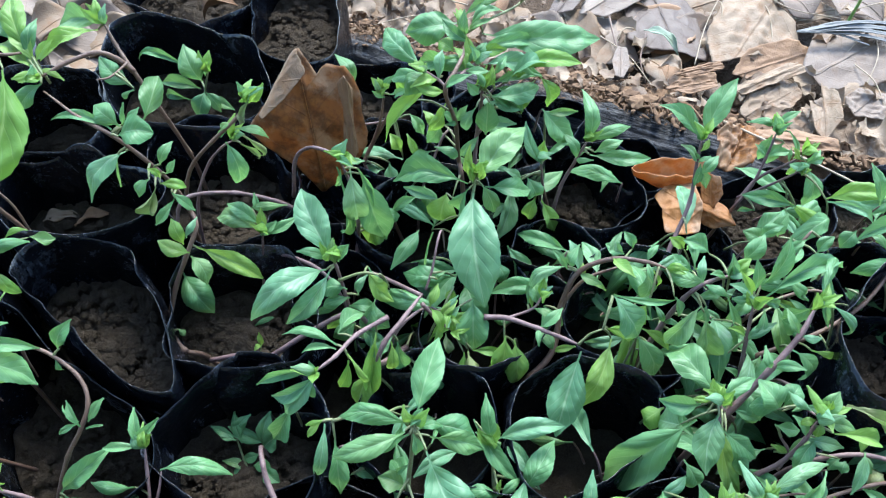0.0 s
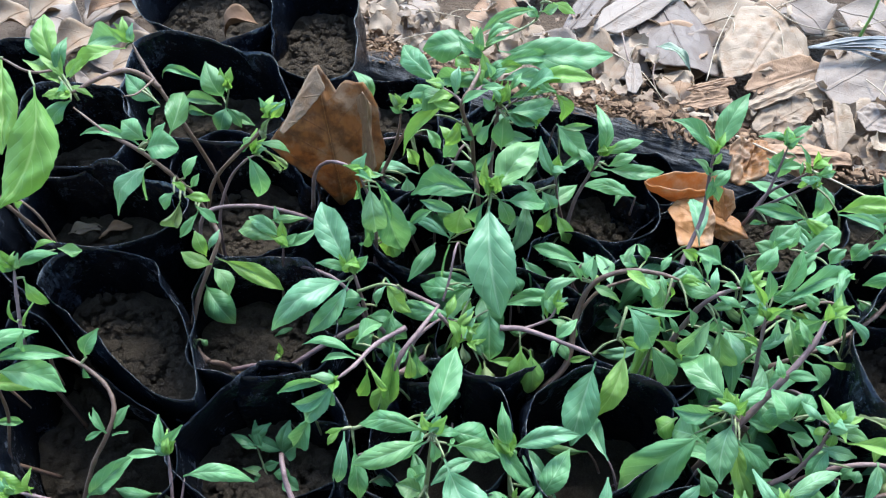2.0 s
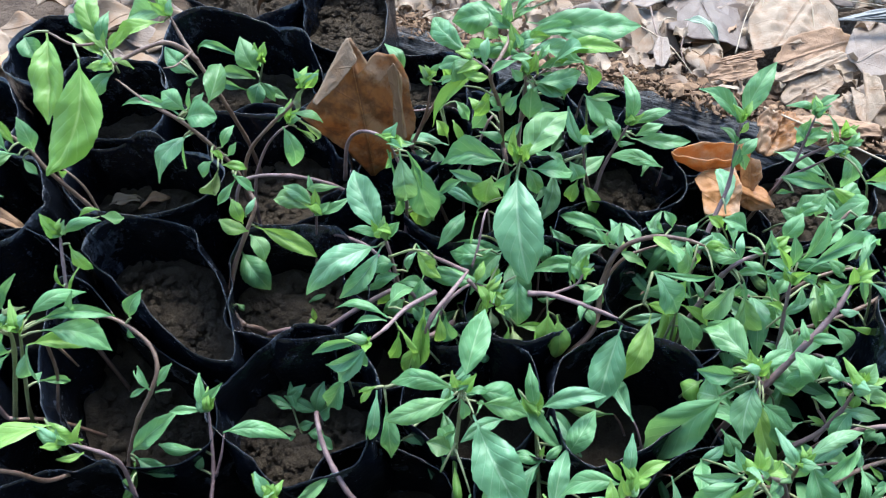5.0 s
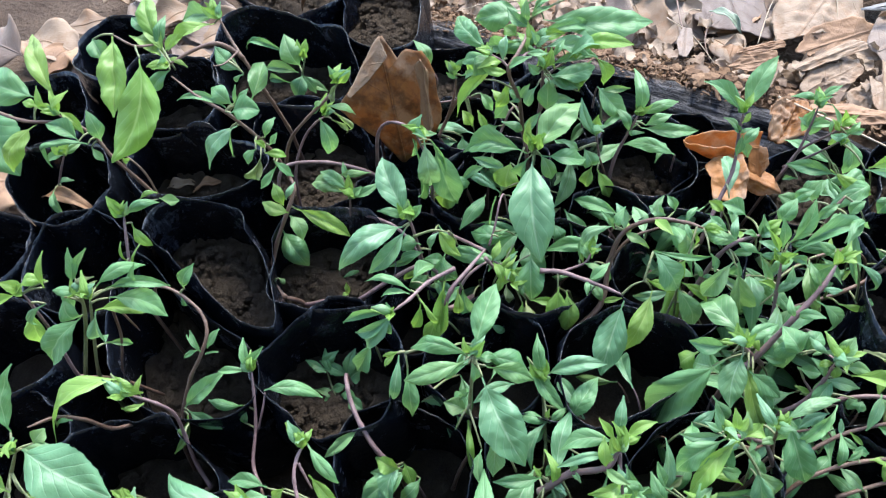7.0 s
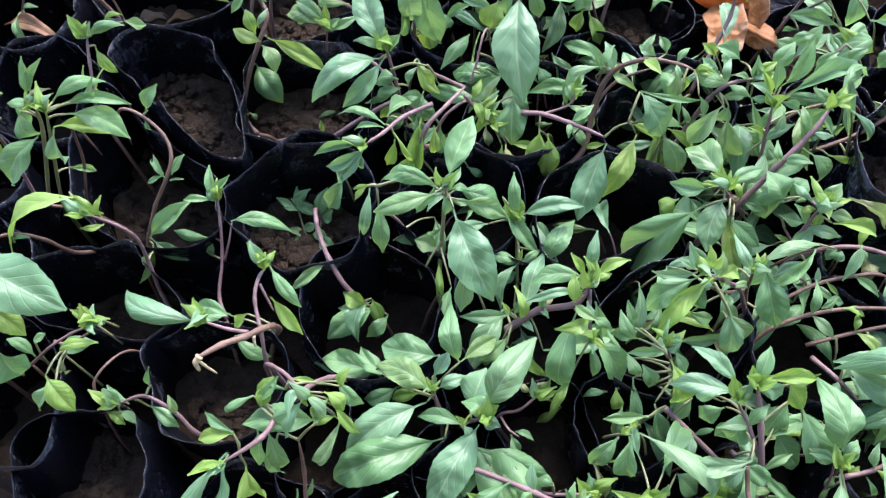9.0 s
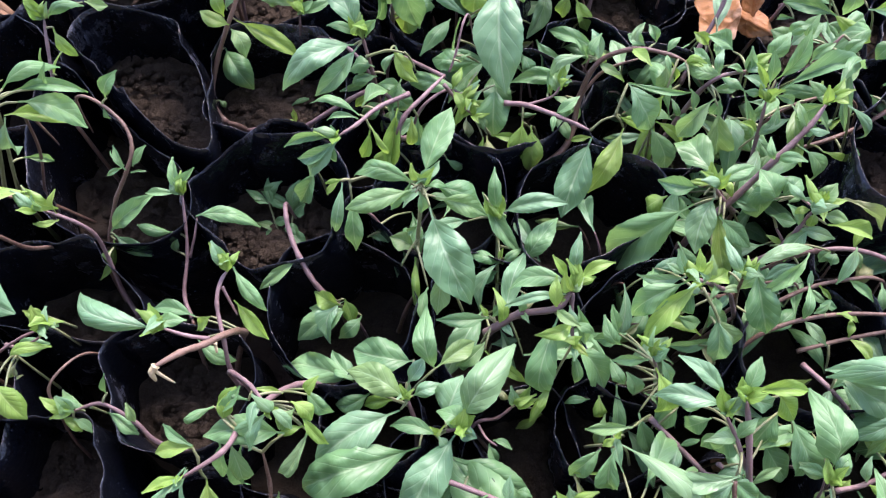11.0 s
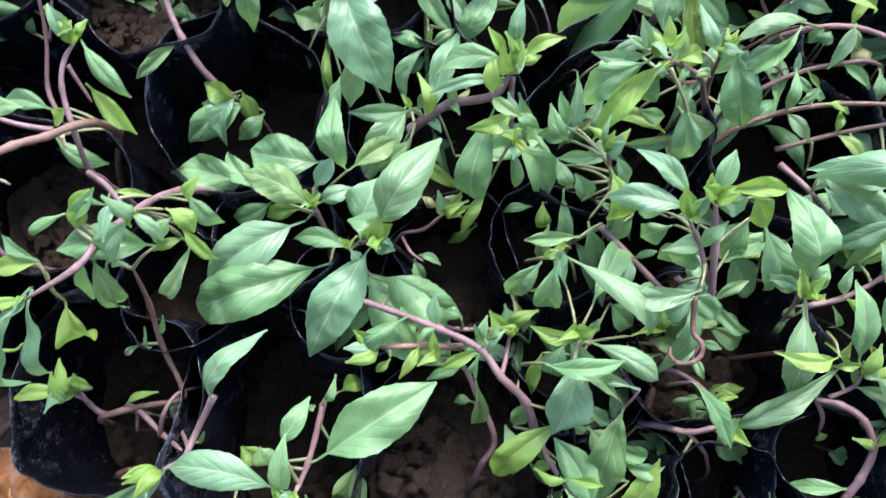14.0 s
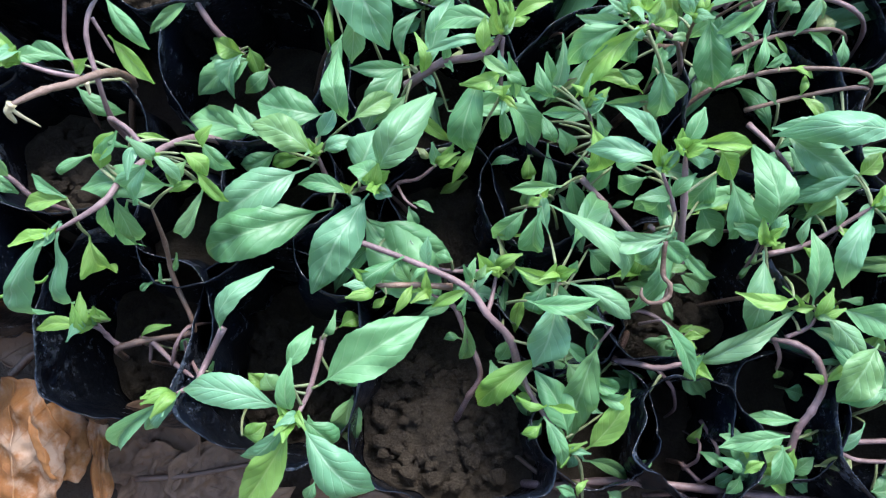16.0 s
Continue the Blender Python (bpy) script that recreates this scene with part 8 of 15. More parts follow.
leaf(p, -52.6, 288.1, 168, -42, 288.8, 170, 4.3)
leaf(p, -55.2, 288.3, 164, -59.7, 287.8, 150, 3.8)
stalk(p, "green", -50, 287, 118, -35, 294, 116)
leaf(p, -34.9, 294, 116, -46.2, 287.4, 96, 20.7, tone="young")
stalk(p, "green", -51, 286, 108, -40, 290, 110)
leaf(p, -40.2, 290, 110, -25.3, 300.1, 108, 10.3)
stalk(p, "green", -50, 286, 113, -32, 299, 110)
leaf(p, -32, 298.6, 110, -16.5, 307, 116, 6.9)
stalk(p, "green", -51, 284, 101, -30, 275, 89)
leaf(p, -30, 275, 89, -1, 251, 78, 11.8, tone="pale")
leaf(p, -56, 290, 170, -48, 287, 174, 4.3, tone="young")
leaf(p, -56, 290, 170, -51, 283, 174, 4.7, tone="young")
leaf(p, -56, 290, 170, -47, 279, 176, 5.4, tone="pale")
leaf(p, -56, 290, 170, -47, 286, 174, 4.8, tone="pale")
leaf(p, -56, 290, 170, -46, 284, 175, 5.5, tone="young")
leaf(p, -56, 290, 170, -48, 280, 176, 6.9, tone="young")
leaf(p, -56, 292, 168, -53, 291, 176, 3.2, tone="young")
leaf(p, -56, 292, 168, -51, 292, 182, 7.0, tone="pale")
leaf(p, -56, 292, 168, -56, 286, 179, 6.0, tone="young")
leaf(p, -56, 292, 168, -53, 295, 178, 4.4, tone="young")
leaf(p, -56, 292, 168, -62, 286, 181, 5.5, tone="young")
leaf(p, -56, 292, 168, -52, 293, 180, 5.8, tone="pale")
p = basil((0.0025, 0.2818, 0.0480), "basil plant with large drooping serrated leaf and crown")
stem(p, 2.2, 2.2, "brown", 2.5, 281.8, 48, 2.5, 281.8, 74, 2.5, 281.8, 92)
stem(p, 2.2, 1.6, "green", 2.5, 281.8, 92, 11, 291.6, 108, 16, 288.4, 134, 18.1, 292.4, 152)
stalk(p, "green", 18, 292, 150, 17, 282, 151)
leaf(p, 16.7, 282.2, 151, 22.5, 225.3, 124, 28, tone="pale", arch=.1)
stalk(p, "green", 18, 292, 150, 14, 288, 152)
leaf(p, 13.6, 287.9, 152, -29.9, 301.2, 140, 16.2)
leaf(p, 19.6, 289.5, 152, 46.9, 321.7, 162, 20.0)
stalk(p, "green", 18, 291, 148, 23, 289, 148)
leaf(p, 23.3, 288.7, 148, 51.2, 298.6, 134, 13.1)
stalk(p, "green", 18, 292, 152, 14, 292, 154)
leaf(p, 14.2, 292, 154, 15.1, 298.6, 172, 6.0, tone="young")
leaf(p, 17.4, 292, 154, 12.1, 292.3, 166, 5.0, tone="young")
stalk(p, "green", 18, 292, 152, 20, 289, 154)
leaf(p, 19.9, 288.7, 154, 21.3, 290.7, 166, 5.0, tone="young")
stalk(p, "green", 18, 292, 150, 22, 288, 150)
leaf(p, 21.9, 287.9, 150, 28.8, 281, 134, 10.3)
stalk(p, "green", 18, 291, 148, 14, 285, 150)
leaf(p, 13.6, 285.4, 150, 8.8, 283.4, 132, 10.3)
stalk(p, "green", 13, 290, 121, 2, 304, 124)
leaf(p, 2.4, 304.1, 124, -1, 295, 108, 19.1, tone="young")
stalk(p, "green", 18, 292, 152, 16, 287, 153)
leaf(p, 16.4, 287.5, 153, 14.1, 291, 160, 4.4, tone="young")
stalk(p, "green", -19, 325, 80, -12, 319, 112)
leaf(p, -11.6, 319.3, 112, -4.6, 310.8, 100, 10.6)
stalk(p, "green", -30, 272, 72, -26, 265, 104)
leaf(p, -25.7, 265.3, 104, 8.4, 262.2, 104, 13.3)
stalk(p, "green", -9, 259, 68, -9, 256, 100)
leaf(p, -9.2, 256, 100, -5.6, 263.7, 140, 1.6)
stalk(p, "green", 42, 277, 78, 38, 275, 110)
leaf(p, 37.5, 275.5, 110, 49.2, 261.3, 92, 11.5)
stalk(p, "green", 11, 256, 68, 13, 256, 100)
leaf(p, 13, 256, 100, 23.9, 230.2, 92, 16.5)
stalk(p, "green", 2, 282, 92, 11, 270, 81)
leaf(p, 11, 270, 81, -17, 272, 70, 7.7)
stalk(p, "green", -14, 284, 44, -20, 274, 62)
leaf(p, -20, 274, 62, -2, 261, 65, 7.4, tone="pale")
stalk(p, "green", 15, 263, 58, 18, 255, 90)
leaf(p, 18, 255, 90, 28, 254, 86, 3.3, tone="wilted")
stalk(p, "green", 11, 292, 108, 34, 303, 92)
leaf(p, 34, 303, 92, 38, 320, 78, 5.5, tone="pale")
stalk(p, "green", 9, 289, 104, 20, 274, 108)
leaf(p, 20, 274, 108, 11, 279, 103, 3.5)
stalk(p, "green", 8, 288, 102, -7, 307, 83)
leaf(p, -7, 307, 83, -7, 333, 75, 8.5)
stalk(p, "green", 2, 282, 92, 0, 275, 71)
leaf(p, 0, 275, 71, -10, 261, 59, 5.0)
stalk(p, "green", 11, 292, 108, 23, 307, 93)
leaf(p, 23, 307, 93, 19, 284, 78, 7.0)
stalk(p, "green", -20, 279, 99, -14, 282, 117)
leaf(p, -14, 282, 117, -30, 257, 113, 10.0)
stalk(p, "green", 13, 290, 121, -5, 289, 111)
leaf(p, -5, 289, 111, -27, 303, 111, 7.4, tone="pale")
stalk(p, "green", 13, 290, 121, -1, 308, 111)
leaf(p, -1, 308, 111, -24, 317, 114, 8.1, tone="pale")
leaf(p, 18, 292, 152, 25, 292, 165, 7.2, tone="young")
leaf(p, 18, 292, 152, 18, 286, 164, 4.8, tone="young")
leaf(p, 18, 292, 152, 24, 294, 164, 6.7, tone="young")
leaf(p, 18, 292, 152, 16, 295, 160, 3.2, tone="pale")
leaf(p, 18, 292, 152, 20, 297, 161, 3.6, tone="young")
leaf(p, 18, 292, 152, 15, 294, 160, 2.9, tone="pale")
p = basil((0.0231, 0.3467, 0.0480), "tall basil plant with dark stem and broad top leaves")
stem(p, 2.2, 2.2, "brown", 23.1, 346.7, 48, 21.5, 341.6, 82, 19.8, 336.6, 108)
stem(p, 2.6, 1.8, "brown", 14.8, 317.1, 50.3, 13.4, 322.3, 89.2, 11.4, 330.2, 110, 9.5, 337.3, 118, 7.3, 335.9, 150, 1.2, 329, 182, 6.8, 337.4, 189, 11.7, 351.1, 190, 13.3, 367.6, 190)
stem(p, 2.2, 1.5, "purple", 19.8, 336.6, 108, 20.7, 344.5, 130, 22.4, 344.3, 158, 22.7, 345.8, 168)
stem(p, 1.6, 1.1, "purple", 2.1, 331.2, 182, -2.6, 335.9, 184, -9.9, 338.5, 188)
stem(p, 1.8, 1.2, "purple", 6.9, 333.8, 186, 12.4, 342.8, 184, 18.3, 349.8, 184)
stem(p, 1.4, 1, "green", 13.3, 367.6, 190, 24.9, 371.2, 196, 45.3, 387.4, 196, 50.2, 399.2, 205)
stem(p, 1.6, 1.1, "purple", 22.3, 344.7, 160, 30.7, 350, 164, 39.1, 355.1, 166)
stem(p, 1.6, 1, "purple", 20.7, 344.5, 130, 28.2, 346, 142, 31.5, 349.6, 148)
stalk(p, "green", 13, 368, 190, 9, 377, 190)
leaf(p, 9.4, 376.5, 190, -21.9, 375.7, 184, 21.3, arch=.14)
leaf(p, -9.9, 338.5, 188, -32.5, 377.3, 186, 14.7)
leaf(p, -11.9, 339.7, 186, -30.2, 350.1, 172, 9.9)
stalk(p, "green", 13, 368, 190, 10, 376, 192)
leaf(p, 10.4, 376.1, 192, 43.7, 383.8, 206, 7.5)
stalk(p, "green", 21, 370, 194, 23, 370, 188)
leaf(p, 22.6, 369.9, 188, 94.9, 386.1, 170, 23.1, arch=.08, roll=0)
stalk(p, "green", 18, 350, 184, 20, 356, 188)
leaf(p, 20.3, 356.3, 188, 55.1, 372.4, 180, 9.5)
stalk(p, "green", 38, 354, 166, 35, 355, 176)
leaf(p, 35.2, 355.3, 176, 81.6, 361.4, 174, 11.6, tone="young")
leaf(p, 12.6, 364.6, 190, 11.6, 367.8, 206, 6.7)
leaf(p, 14.6, 369.5, 190, 28.1, 372.3, 198, 5.4)
leaf(p, 15.3, 372, 190, 35, 379.8, 196, 8.2)
stalk(p, "green", 12, 353, 190, 6, 354, 188)
leaf(p, 6, 354.4, 188, -2.4, 363, 188, 10.7, tone="young")
leaf(p, 8.5, 349.6, 188, -14.2, 355.7, 180, 11.3)
leaf(p, -2.3, 337.3, 184, -23.2, 336.1, 172, 13.7)
stalk(p, "green", -3, 336, 184, -0, 343, 180)
leaf(p, -0.4, 343.4, 180, -35, 323.1, 148, 10.0, tone="young")
stalk(p, "green", 23, 346, 167, 25, 340, 168)
leaf(p, 25.2, 340.2, 168, 47.1, 339.3, 156, 8.8)
stalk(p, "green", 30, 349, 164, 28, 350, 168)
leaf(p, 28.1, 349.6, 168, 59.2, 360.6, 164, 7.6)
stalk(p, "green", 27, 347, 162, 32, 339, 160)
leaf(p, 32.2, 339.1, 160, 54.9, 359.4, 162, 6.9)
stalk(p, "green", 25, 347, 162, 29, 342, 160)
leaf(p, 28.9, 342.3, 160, 46.7, 350.4, 152, 10.3)
stalk(p, "green", 39, 355, 166, 56, 358, 166)
leaf(p, 56.1, 358.5, 166, 64.5, 352.1, 146, 10.5, tone="young")
stalk(p, "green", 21, 344, 140, 26, 335, 140)
leaf(p, 25.6, 335.2, 140, 26.4, 344.3, 158, 15.1)
stalk(p, "green", 23, 346, 168, 20, 337, 172)
leaf(p, 20.1, 337, 172, 13.4, 337.9, 180, 6.6)
stalk(p, "green", 23, 346, 168, 22, 342, 172)
leaf(p, 22.4, 341.7, 172, 18.2, 342.8, 184, 4.6)
stalk(p, "green", 23, 346, 168, 24, 342, 172)
leaf(p, 23.8, 341.7, 172, 27.9, 347.5, 184, 4.6, tone="young")
stalk(p, "green", 23, 346, 168, 28, 347, 176)
leaf(p, 28.3, 346.8, 176, 36.3, 354.6, 184, 4.7)
stalk(p, "green", 23, 346, 168, 19, 344, 172)
leaf(p, 18.6, 344, 172, 24.7, 347.5, 184, 4.0, tone="young")
leaf(p, 13.4, 347.5, 184, 18.2, 354.9, 190, 6.6)
stalk(p, "green", 18, 350, 184, 17, 355, 186)
leaf(p, 16.7, 354.7, 186, 24.8, 359.8, 190, 6.0)
stalk(p, "green", 47, 390, 198, 48, 387, 202)
leaf(p, 48.1, 387.5, 202, 57.5, 387.4, 206, 6.9)
stalk(p, "green", 45, 387, 196, 46, 385, 200)
leaf(p, 46.5, 384.9, 200, 39.9, 390, 204, 6.9)
stalk(p, "green", 48, 395, 202, 54, 390, 206)
leaf(p, 54.5, 390, 206, 68, 387.5, 200, 6.9, tone="young")
stalk(p, "green", 9, 337, 122, -8, 340, 120)
leaf(p, -8.3, 340.3, 120, -19.1, 337.8, 112, 10.8)
stalk(p, "green", 8, 337, 134, -1, 351, 134)
leaf(p, -1.2, 351.3, 134, -10.1, 347.5, 120, 10.7)
stalk(p, "green", 9, 337, 126, -7, 354, 126)
leaf(p, -6.5, 354, 126, -11.8, 359.1, 136, 7.2, tone="young")
stalk(p, "green", -19, 367, 84, -23, 359, 116)
leaf(p, -23.1, 358.5, 116, -16.7, 349.7, 104, 5.9, tone="young")
stalk(p, "green", 18, 350, 184, 22, 350, 182)
leaf(p, 22.3, 349.7, 182, 58.1, 354.2, 170, 11.4, tone="pale")
stalk(p, "green", 18, 350, 184, 22, 347, 180)
leaf(p, 22.3, 347.2, 180, -7.7, 351.5, 176, 10.7)
stalk(p, "green", 23, 346, 168, 28, 337, 170)
leaf(p, 28.3, 336.8, 170, 56.6, 351.9, 164, 13.5)
stalk(p, "green", 23, 345, 164, 27, 336, 166)
leaf(p, 26.8, 336.3, 166, 46.5, 340.3, 156, 11.5, tone="pale")
stalk(p, "green", 6, 334, 158, 2, 342, 160)
leaf(p, 2.2, 342.3, 160, -8.7, 338.4, 140, 9.6, tone="young")
leaf(p, 7.4, 335.1, 146, -1.1, 344.3, 150, 8.9)
stalk(p, "green", 22, 345, 160, 19, 336, 162)
leaf(p, 18.7, 335.7, 162, 13.1, 334.1, 146, 8.1, tone="pale")
stalk(p, "green", 35, 353, 165, 37, 348, 170)
leaf(p, 36.9, 348.5, 170, 64.7, 358.5, 174, 10.9, tone="pale")
stalk(p, "green", 31, 350, 148, 46, 343, 150)
leaf(p, 46.4, 342.9, 150, 53.8, 352.4, 158, 9.0, tone="young")
leaf(p, 15.7, 359.8, 190, -0.5, 369.8, 198, 8.0)
leaf(p, 18.4, 352.2, 184, 36.4, 358.6, 186, 8.0, tone="young")
stalk(p, "green", 5, 333, 162, -18, 345, 160)
leaf(p, -17.9, 344.6, 160, -27.5, 339.6, 150, 8.2, tone="pale")
stalk(p, "green", 11, 330, 110, 6, 314, 108)
leaf(p, 6, 314, 108, 15, 308, 102, 4.1, tone="young")
stalk(p, "purple", 35, 356, 59, 43, 357, 77)
leaf(p, 43, 357, 77, 63, 380, 82, 8.0)
stalk(p, "purple", 24, 334, 42, 27, 324, 60)
leaf(p, 27, 324, 60, 22, 340, 64, 5.0, tone="pale")
stalk(p, "green", 20, 339, 113, 30, 348, 97)
leaf(p, 30, 348, 97, 48, 323, 94, 9.1)
stalk(p, "green", 20, 339, 113, 24, 345, 97)
leaf(p, 24, 345, 97, -2, 356, 99, 10.5)
stalk(p, "purple", 52, 365, 91, 50, 355, 109)
leaf(p, 50, 355, 109, 29, 387, 99, 10.3)
leaf(p, 13, 368, 190, 10, 379, 198, 5.2, tone="young")
leaf(p, 13, 368, 190, 7, 378, 199, 5.3, tone="young")
leaf(p, 13, 368, 190, 6, 375, 199, 6.6, tone="young")
leaf(p, 13, 368, 190, 9, 374, 196, 4.5, tone="young")
leaf(p, 13, 368, 190, 13, 374, 194, 3.6, tone="pale")
leaf(p, 13, 368, 190, 13, 365, 200, 4.5, tone="young")
leaf(p, 23, 346, 168, 23, 349, 176, 3.4, tone="pale")
leaf(p, 23, 346, 168, 20, 346, 175, 3.1, tone="young")
leaf(p, 23, 346, 168, 25, 341, 179, 6.0, tone="young")
leaf(p, 23, 346, 168, 28, 349, 182, 6.8, tone="young")
leaf(p, 23, 346, 168, 24, 340, 179, 5.9, tone="pale")
leaf(p, 23, 346, 168, 22, 350, 178, 5.2, tone="pale")
leaf(p, -10, 338, 188, -18, 334, 197, 5.0, tone="young")
leaf(p, -10, 338, 188, -9, 337, 195, 3.3, tone="pale")
leaf(p, -10, 338, 188, -16, 342, 194, 4.1, tone="young")
leaf(p, -10, 338, 188, -12, 343, 194, 3.2, tone="young")
leaf(p, -10, 338, 188, -18, 334, 197, 6.4, tone="young")
leaf(p, -10, 338, 188, -12, 334, 196, 4.4, tone="pale")
leaf(p, 18, 350, 184, 24, 351, 188, 3.2, tone="young")
leaf(p, 18, 350, 184, 27, 352, 190, 4.0, tone="pale")
leaf(p, 18, 350, 184, 15, 349, 197, 5.5, tone="pale")
leaf(p, 18, 350, 184, 18, 356, 190, 4.4, tone="young")
leaf(p, 18, 350, 184, 25, 348, 191, 4.2, tone="pale")
leaf(p, 18, 350, 184, 13, 356, 198, 6.9, tone="young")
leaf(p, 39, 355, 166, 43, 351, 173, 3.7, tone="young")
leaf(p, 39, 355, 166, 47, 350, 176, 6.7, tone="young")
leaf(p, 39, 355, 166, 46, 359, 172, 4.2, tone="young")
leaf(p, 39, 355, 166, 38, 355, 173, 2.5, tone="young")
leaf(p, 39, 355, 166, 51, 356, 175, 5.5, tone="young")
leaf(p, 39, 355, 166, 46, 356, 171, 4.2, tone="young")
leaf(p, 9.5, 337.3, 118, 21.2, 341.1, 132, 7.8, tone="pale")
leaf(p, 9.5, 337.3, 118, -3.2, 335.4, 130.5, 7.4)
leaf(p, 7.3, 335.9, 150, 14.3, 341.1, 159.1, 5.5)
leaf(p, 7.3, 335.9, 150, 1.4, 331.2, 153.3, 3.5)
leaf(p, 1.2, 329, 182, 14.6, 329.7, 194.4, 6.3)
leaf(p, 1.2, 329, 182, -15.7, 328.7, 186.9, 7.6, tone="young")
leaf(p, -2.6, 335.9, 184, -0.2, 349.2, 193.8, 7.2, tone="pale")
leaf(p, -2.6, 335.9, 184, -17.7, 327.6, 187.1, 7.2, tone="young")
leaf(p, 12.4, 342.8, 184, 25.9, 340.5, 186.1, 5.8)
leaf(p, 12.4, 342.8, 184, 6.3, 354.9, 191.4, 6.5, tone="young")
leaf(p, 30.7, 350, 164, 44.9, 342.3, 162.6, 5.6)
leaf(p, 30.7, 350, 164, 29.2, 359.5, 171, 5.2, tone="young")
leaf(p, 28.2, 346, 142, 43.1, 336.7, 148.4, 7.4, tone="pale")
leaf(p, 28.2, 346, 142, 22.9, 356.1, 152.7, 6.8, tone="pale")
p = basil((-0.0241, 0.3147, 0.0480), "small side shoot of basil with brown bent twig")
stem(p, 2.2, 2.2, "brown", -24.1, 314.7, 48, -37.1, 328, 82, -50.2, 341.3, 108)
stem(p, 2.2, 1.6, "brown", -50.2, 341.3, 108, -45, 346.8, 118, -32.6, 352.7, 140, -24.6, 356.6, 152)
stem(p, 1.6, 1.2, "brown", -45, 346.8, 118, -38.4, 351.7, 136, -35.6, 357.6, 152)
stem(p, 1.8, 1.4, "purple", -56.3, 368.7, 120, -50.8, 364.9, 140, -54, 364.5, 152)
stem(p, 1.6, 1.2, "purple", -17.7, 323, 46.8, -14.7, 326.5, 86.3, -10.1, 331.9, 108, -5.4, 337.3, 118, 0.6, 344.5, 130, 5.4, 350.1, 127.5, 8.5, 353.9, 100.8)
stem(p, 1.6, 1.2, "purple", -83.4, 362.4, 67.5, -75.5, 362.8, 101.9, -63.7, 363.5, 116, -41.4, 364.7, 120, -26.5, 362.9, 126)
leaf(p, -54, 363.5, 152, -63, 376.1, 168, 9.6)
leaf(p, -35.6, 357.6, 152, -42.7, 360.8, 162, 5.6, tone="young")
leaf(p, -35, 358.6, 152, -29, 360.6, 164, 5.2)
leaf(p, -35, 356.7, 150, -42.4, 358, 154, 4.2)
stalk(p, "green", -36, 358, 152, -32, 359, 150)
leaf(p, -32.3, 358.7, 150, -24, 359.7, 150, 3.5)
stalk(p, "green", -48, 343, 112, -34, 345, 104)
leaf(p, -34.2, 344.8, 104, -29.8, 331, 92, 11.1)
stalk(p, "green", -50, 342, 109, -38, 340, 104)
leaf(p, -37.6, 340, 104, -52.7, 340.3, 98, 9.6)
stalk(p, "green", -27, 363, 126, -21, 364, 128)
leaf(p, -21.1, 364.4, 128, -12.1, 356.6, 118, 8.0)
stalk(p, "green", -32, 364, 124, -27, 351, 108)
leaf(p, -26.9, 351, 108, -33.9, 356.6, 118, 8.8, tone="young")
stalk(p, "green", -10, 332, 108, -20, 347, 76)
leaf(p, -20, 347, 76, -41, 363, 70, 8.3)
stalk(p, "green", -10, 332, 108, -24, 328, 93)
leaf(p, -24, 328, 93, -3, 318, 79, 8.8)
stalk(p, "green", -30, 363, 124, -26, 353, 98)
leaf(p, -26, 353, 98, -57, 373, 81, 11.3, tone="pale")
leaf(p, -25, 357, 152, -19, 350, 165, 5.5, tone="pale")
leaf(p, -25, 357, 152, -20, 355, 158, 3.5, tone="young")
leaf(p, -25, 357, 152, -23, 363, 164, 4.6, tone="young")
leaf(p, -25, 357, 152, -26, 354, 162, 3.8, tone="young")
leaf(p, -25, 357, 152, -28, 357, 166, 4.9, tone="young")
leaf(p, -25, 357, 152, -20, 358, 158, 2.7, tone="young")
leaf(p, -36, 358, 152, -31, 359, 161, 4.2, tone="young")
leaf(p, -36, 358, 152, -32, 355, 160, 4.2, tone="young")
leaf(p, -36, 358, 152, -39, 361, 162, 4.8, tone="young")
leaf(p, -36, 358, 152, -40, 359, 162, 4.5, tone="pale")
leaf(p, -36, 358, 152, -39, 359, 161, 4.9, tone="young")
leaf(p, -36, 358, 152, -32, 353, 164, 4.9, tone="young")
p = basil((0.0772, 0.3299, 0.0350), "basil seedling with folded leaf beside charred log")
stem(p, 1.4, 1.4, "brown", 77.2, 329.9, 35, 69.3, 324.6, 77.5, 61.4, 319.4, 112)
stem(p, 1.4, 1, "purple", 61.4, 319.4, 112, 58.8, 319.4, 128, 58, 317.9, 136)
stalk(p, "green", 58, 318, 136, 58, 313, 140)
leaf(p, 57.5, 312.6, 140, 47.7, 329.1, 158, 7.4, tone="pale")
stalk(p, "green", 58, 318, 136, 58, 314, 140)
leaf(p, 58.3, 314.4, 140, 77.8, 330.6, 140, 4.8)
stalk(p, "purple", 57, 353, 124, 58, 341, 156)
leaf(p, 57.9, 341.2, 156, 79.2, 327.9, 138, 15.2)
stalk(p, "green", 63, 343, 122, 59, 339, 154)
leaf(p, 59.3, 339, 154, 79.2, 339.4, 156, 5.5)
stalk(p, "green", 61, 319, 112, 56, 310, 112)
leaf(p, 56.3, 310.4, 112, 52.1, 305, 96, 9.2, tone="young")
stalk(p, "green", 61, 319, 112, 60, 308, 112)
leaf(p, 59.6, 308.1, 112, 69.8, 299.2, 92, 10.6, tone="young")
stalk(p, "green", 59, 319, 126, 47, 314, 124)
leaf(p, 46.9, 313.9, 124, 36.2, 316, 132, 6.9)
stalk(p, "green", 59, 319, 126, 50, 316, 124)
leaf(p, 50.4, 316.1, 124, 56.5, 311.1, 110, 11.9)
stalk(p, "green", 61, 319, 112, 41, 324, 88)
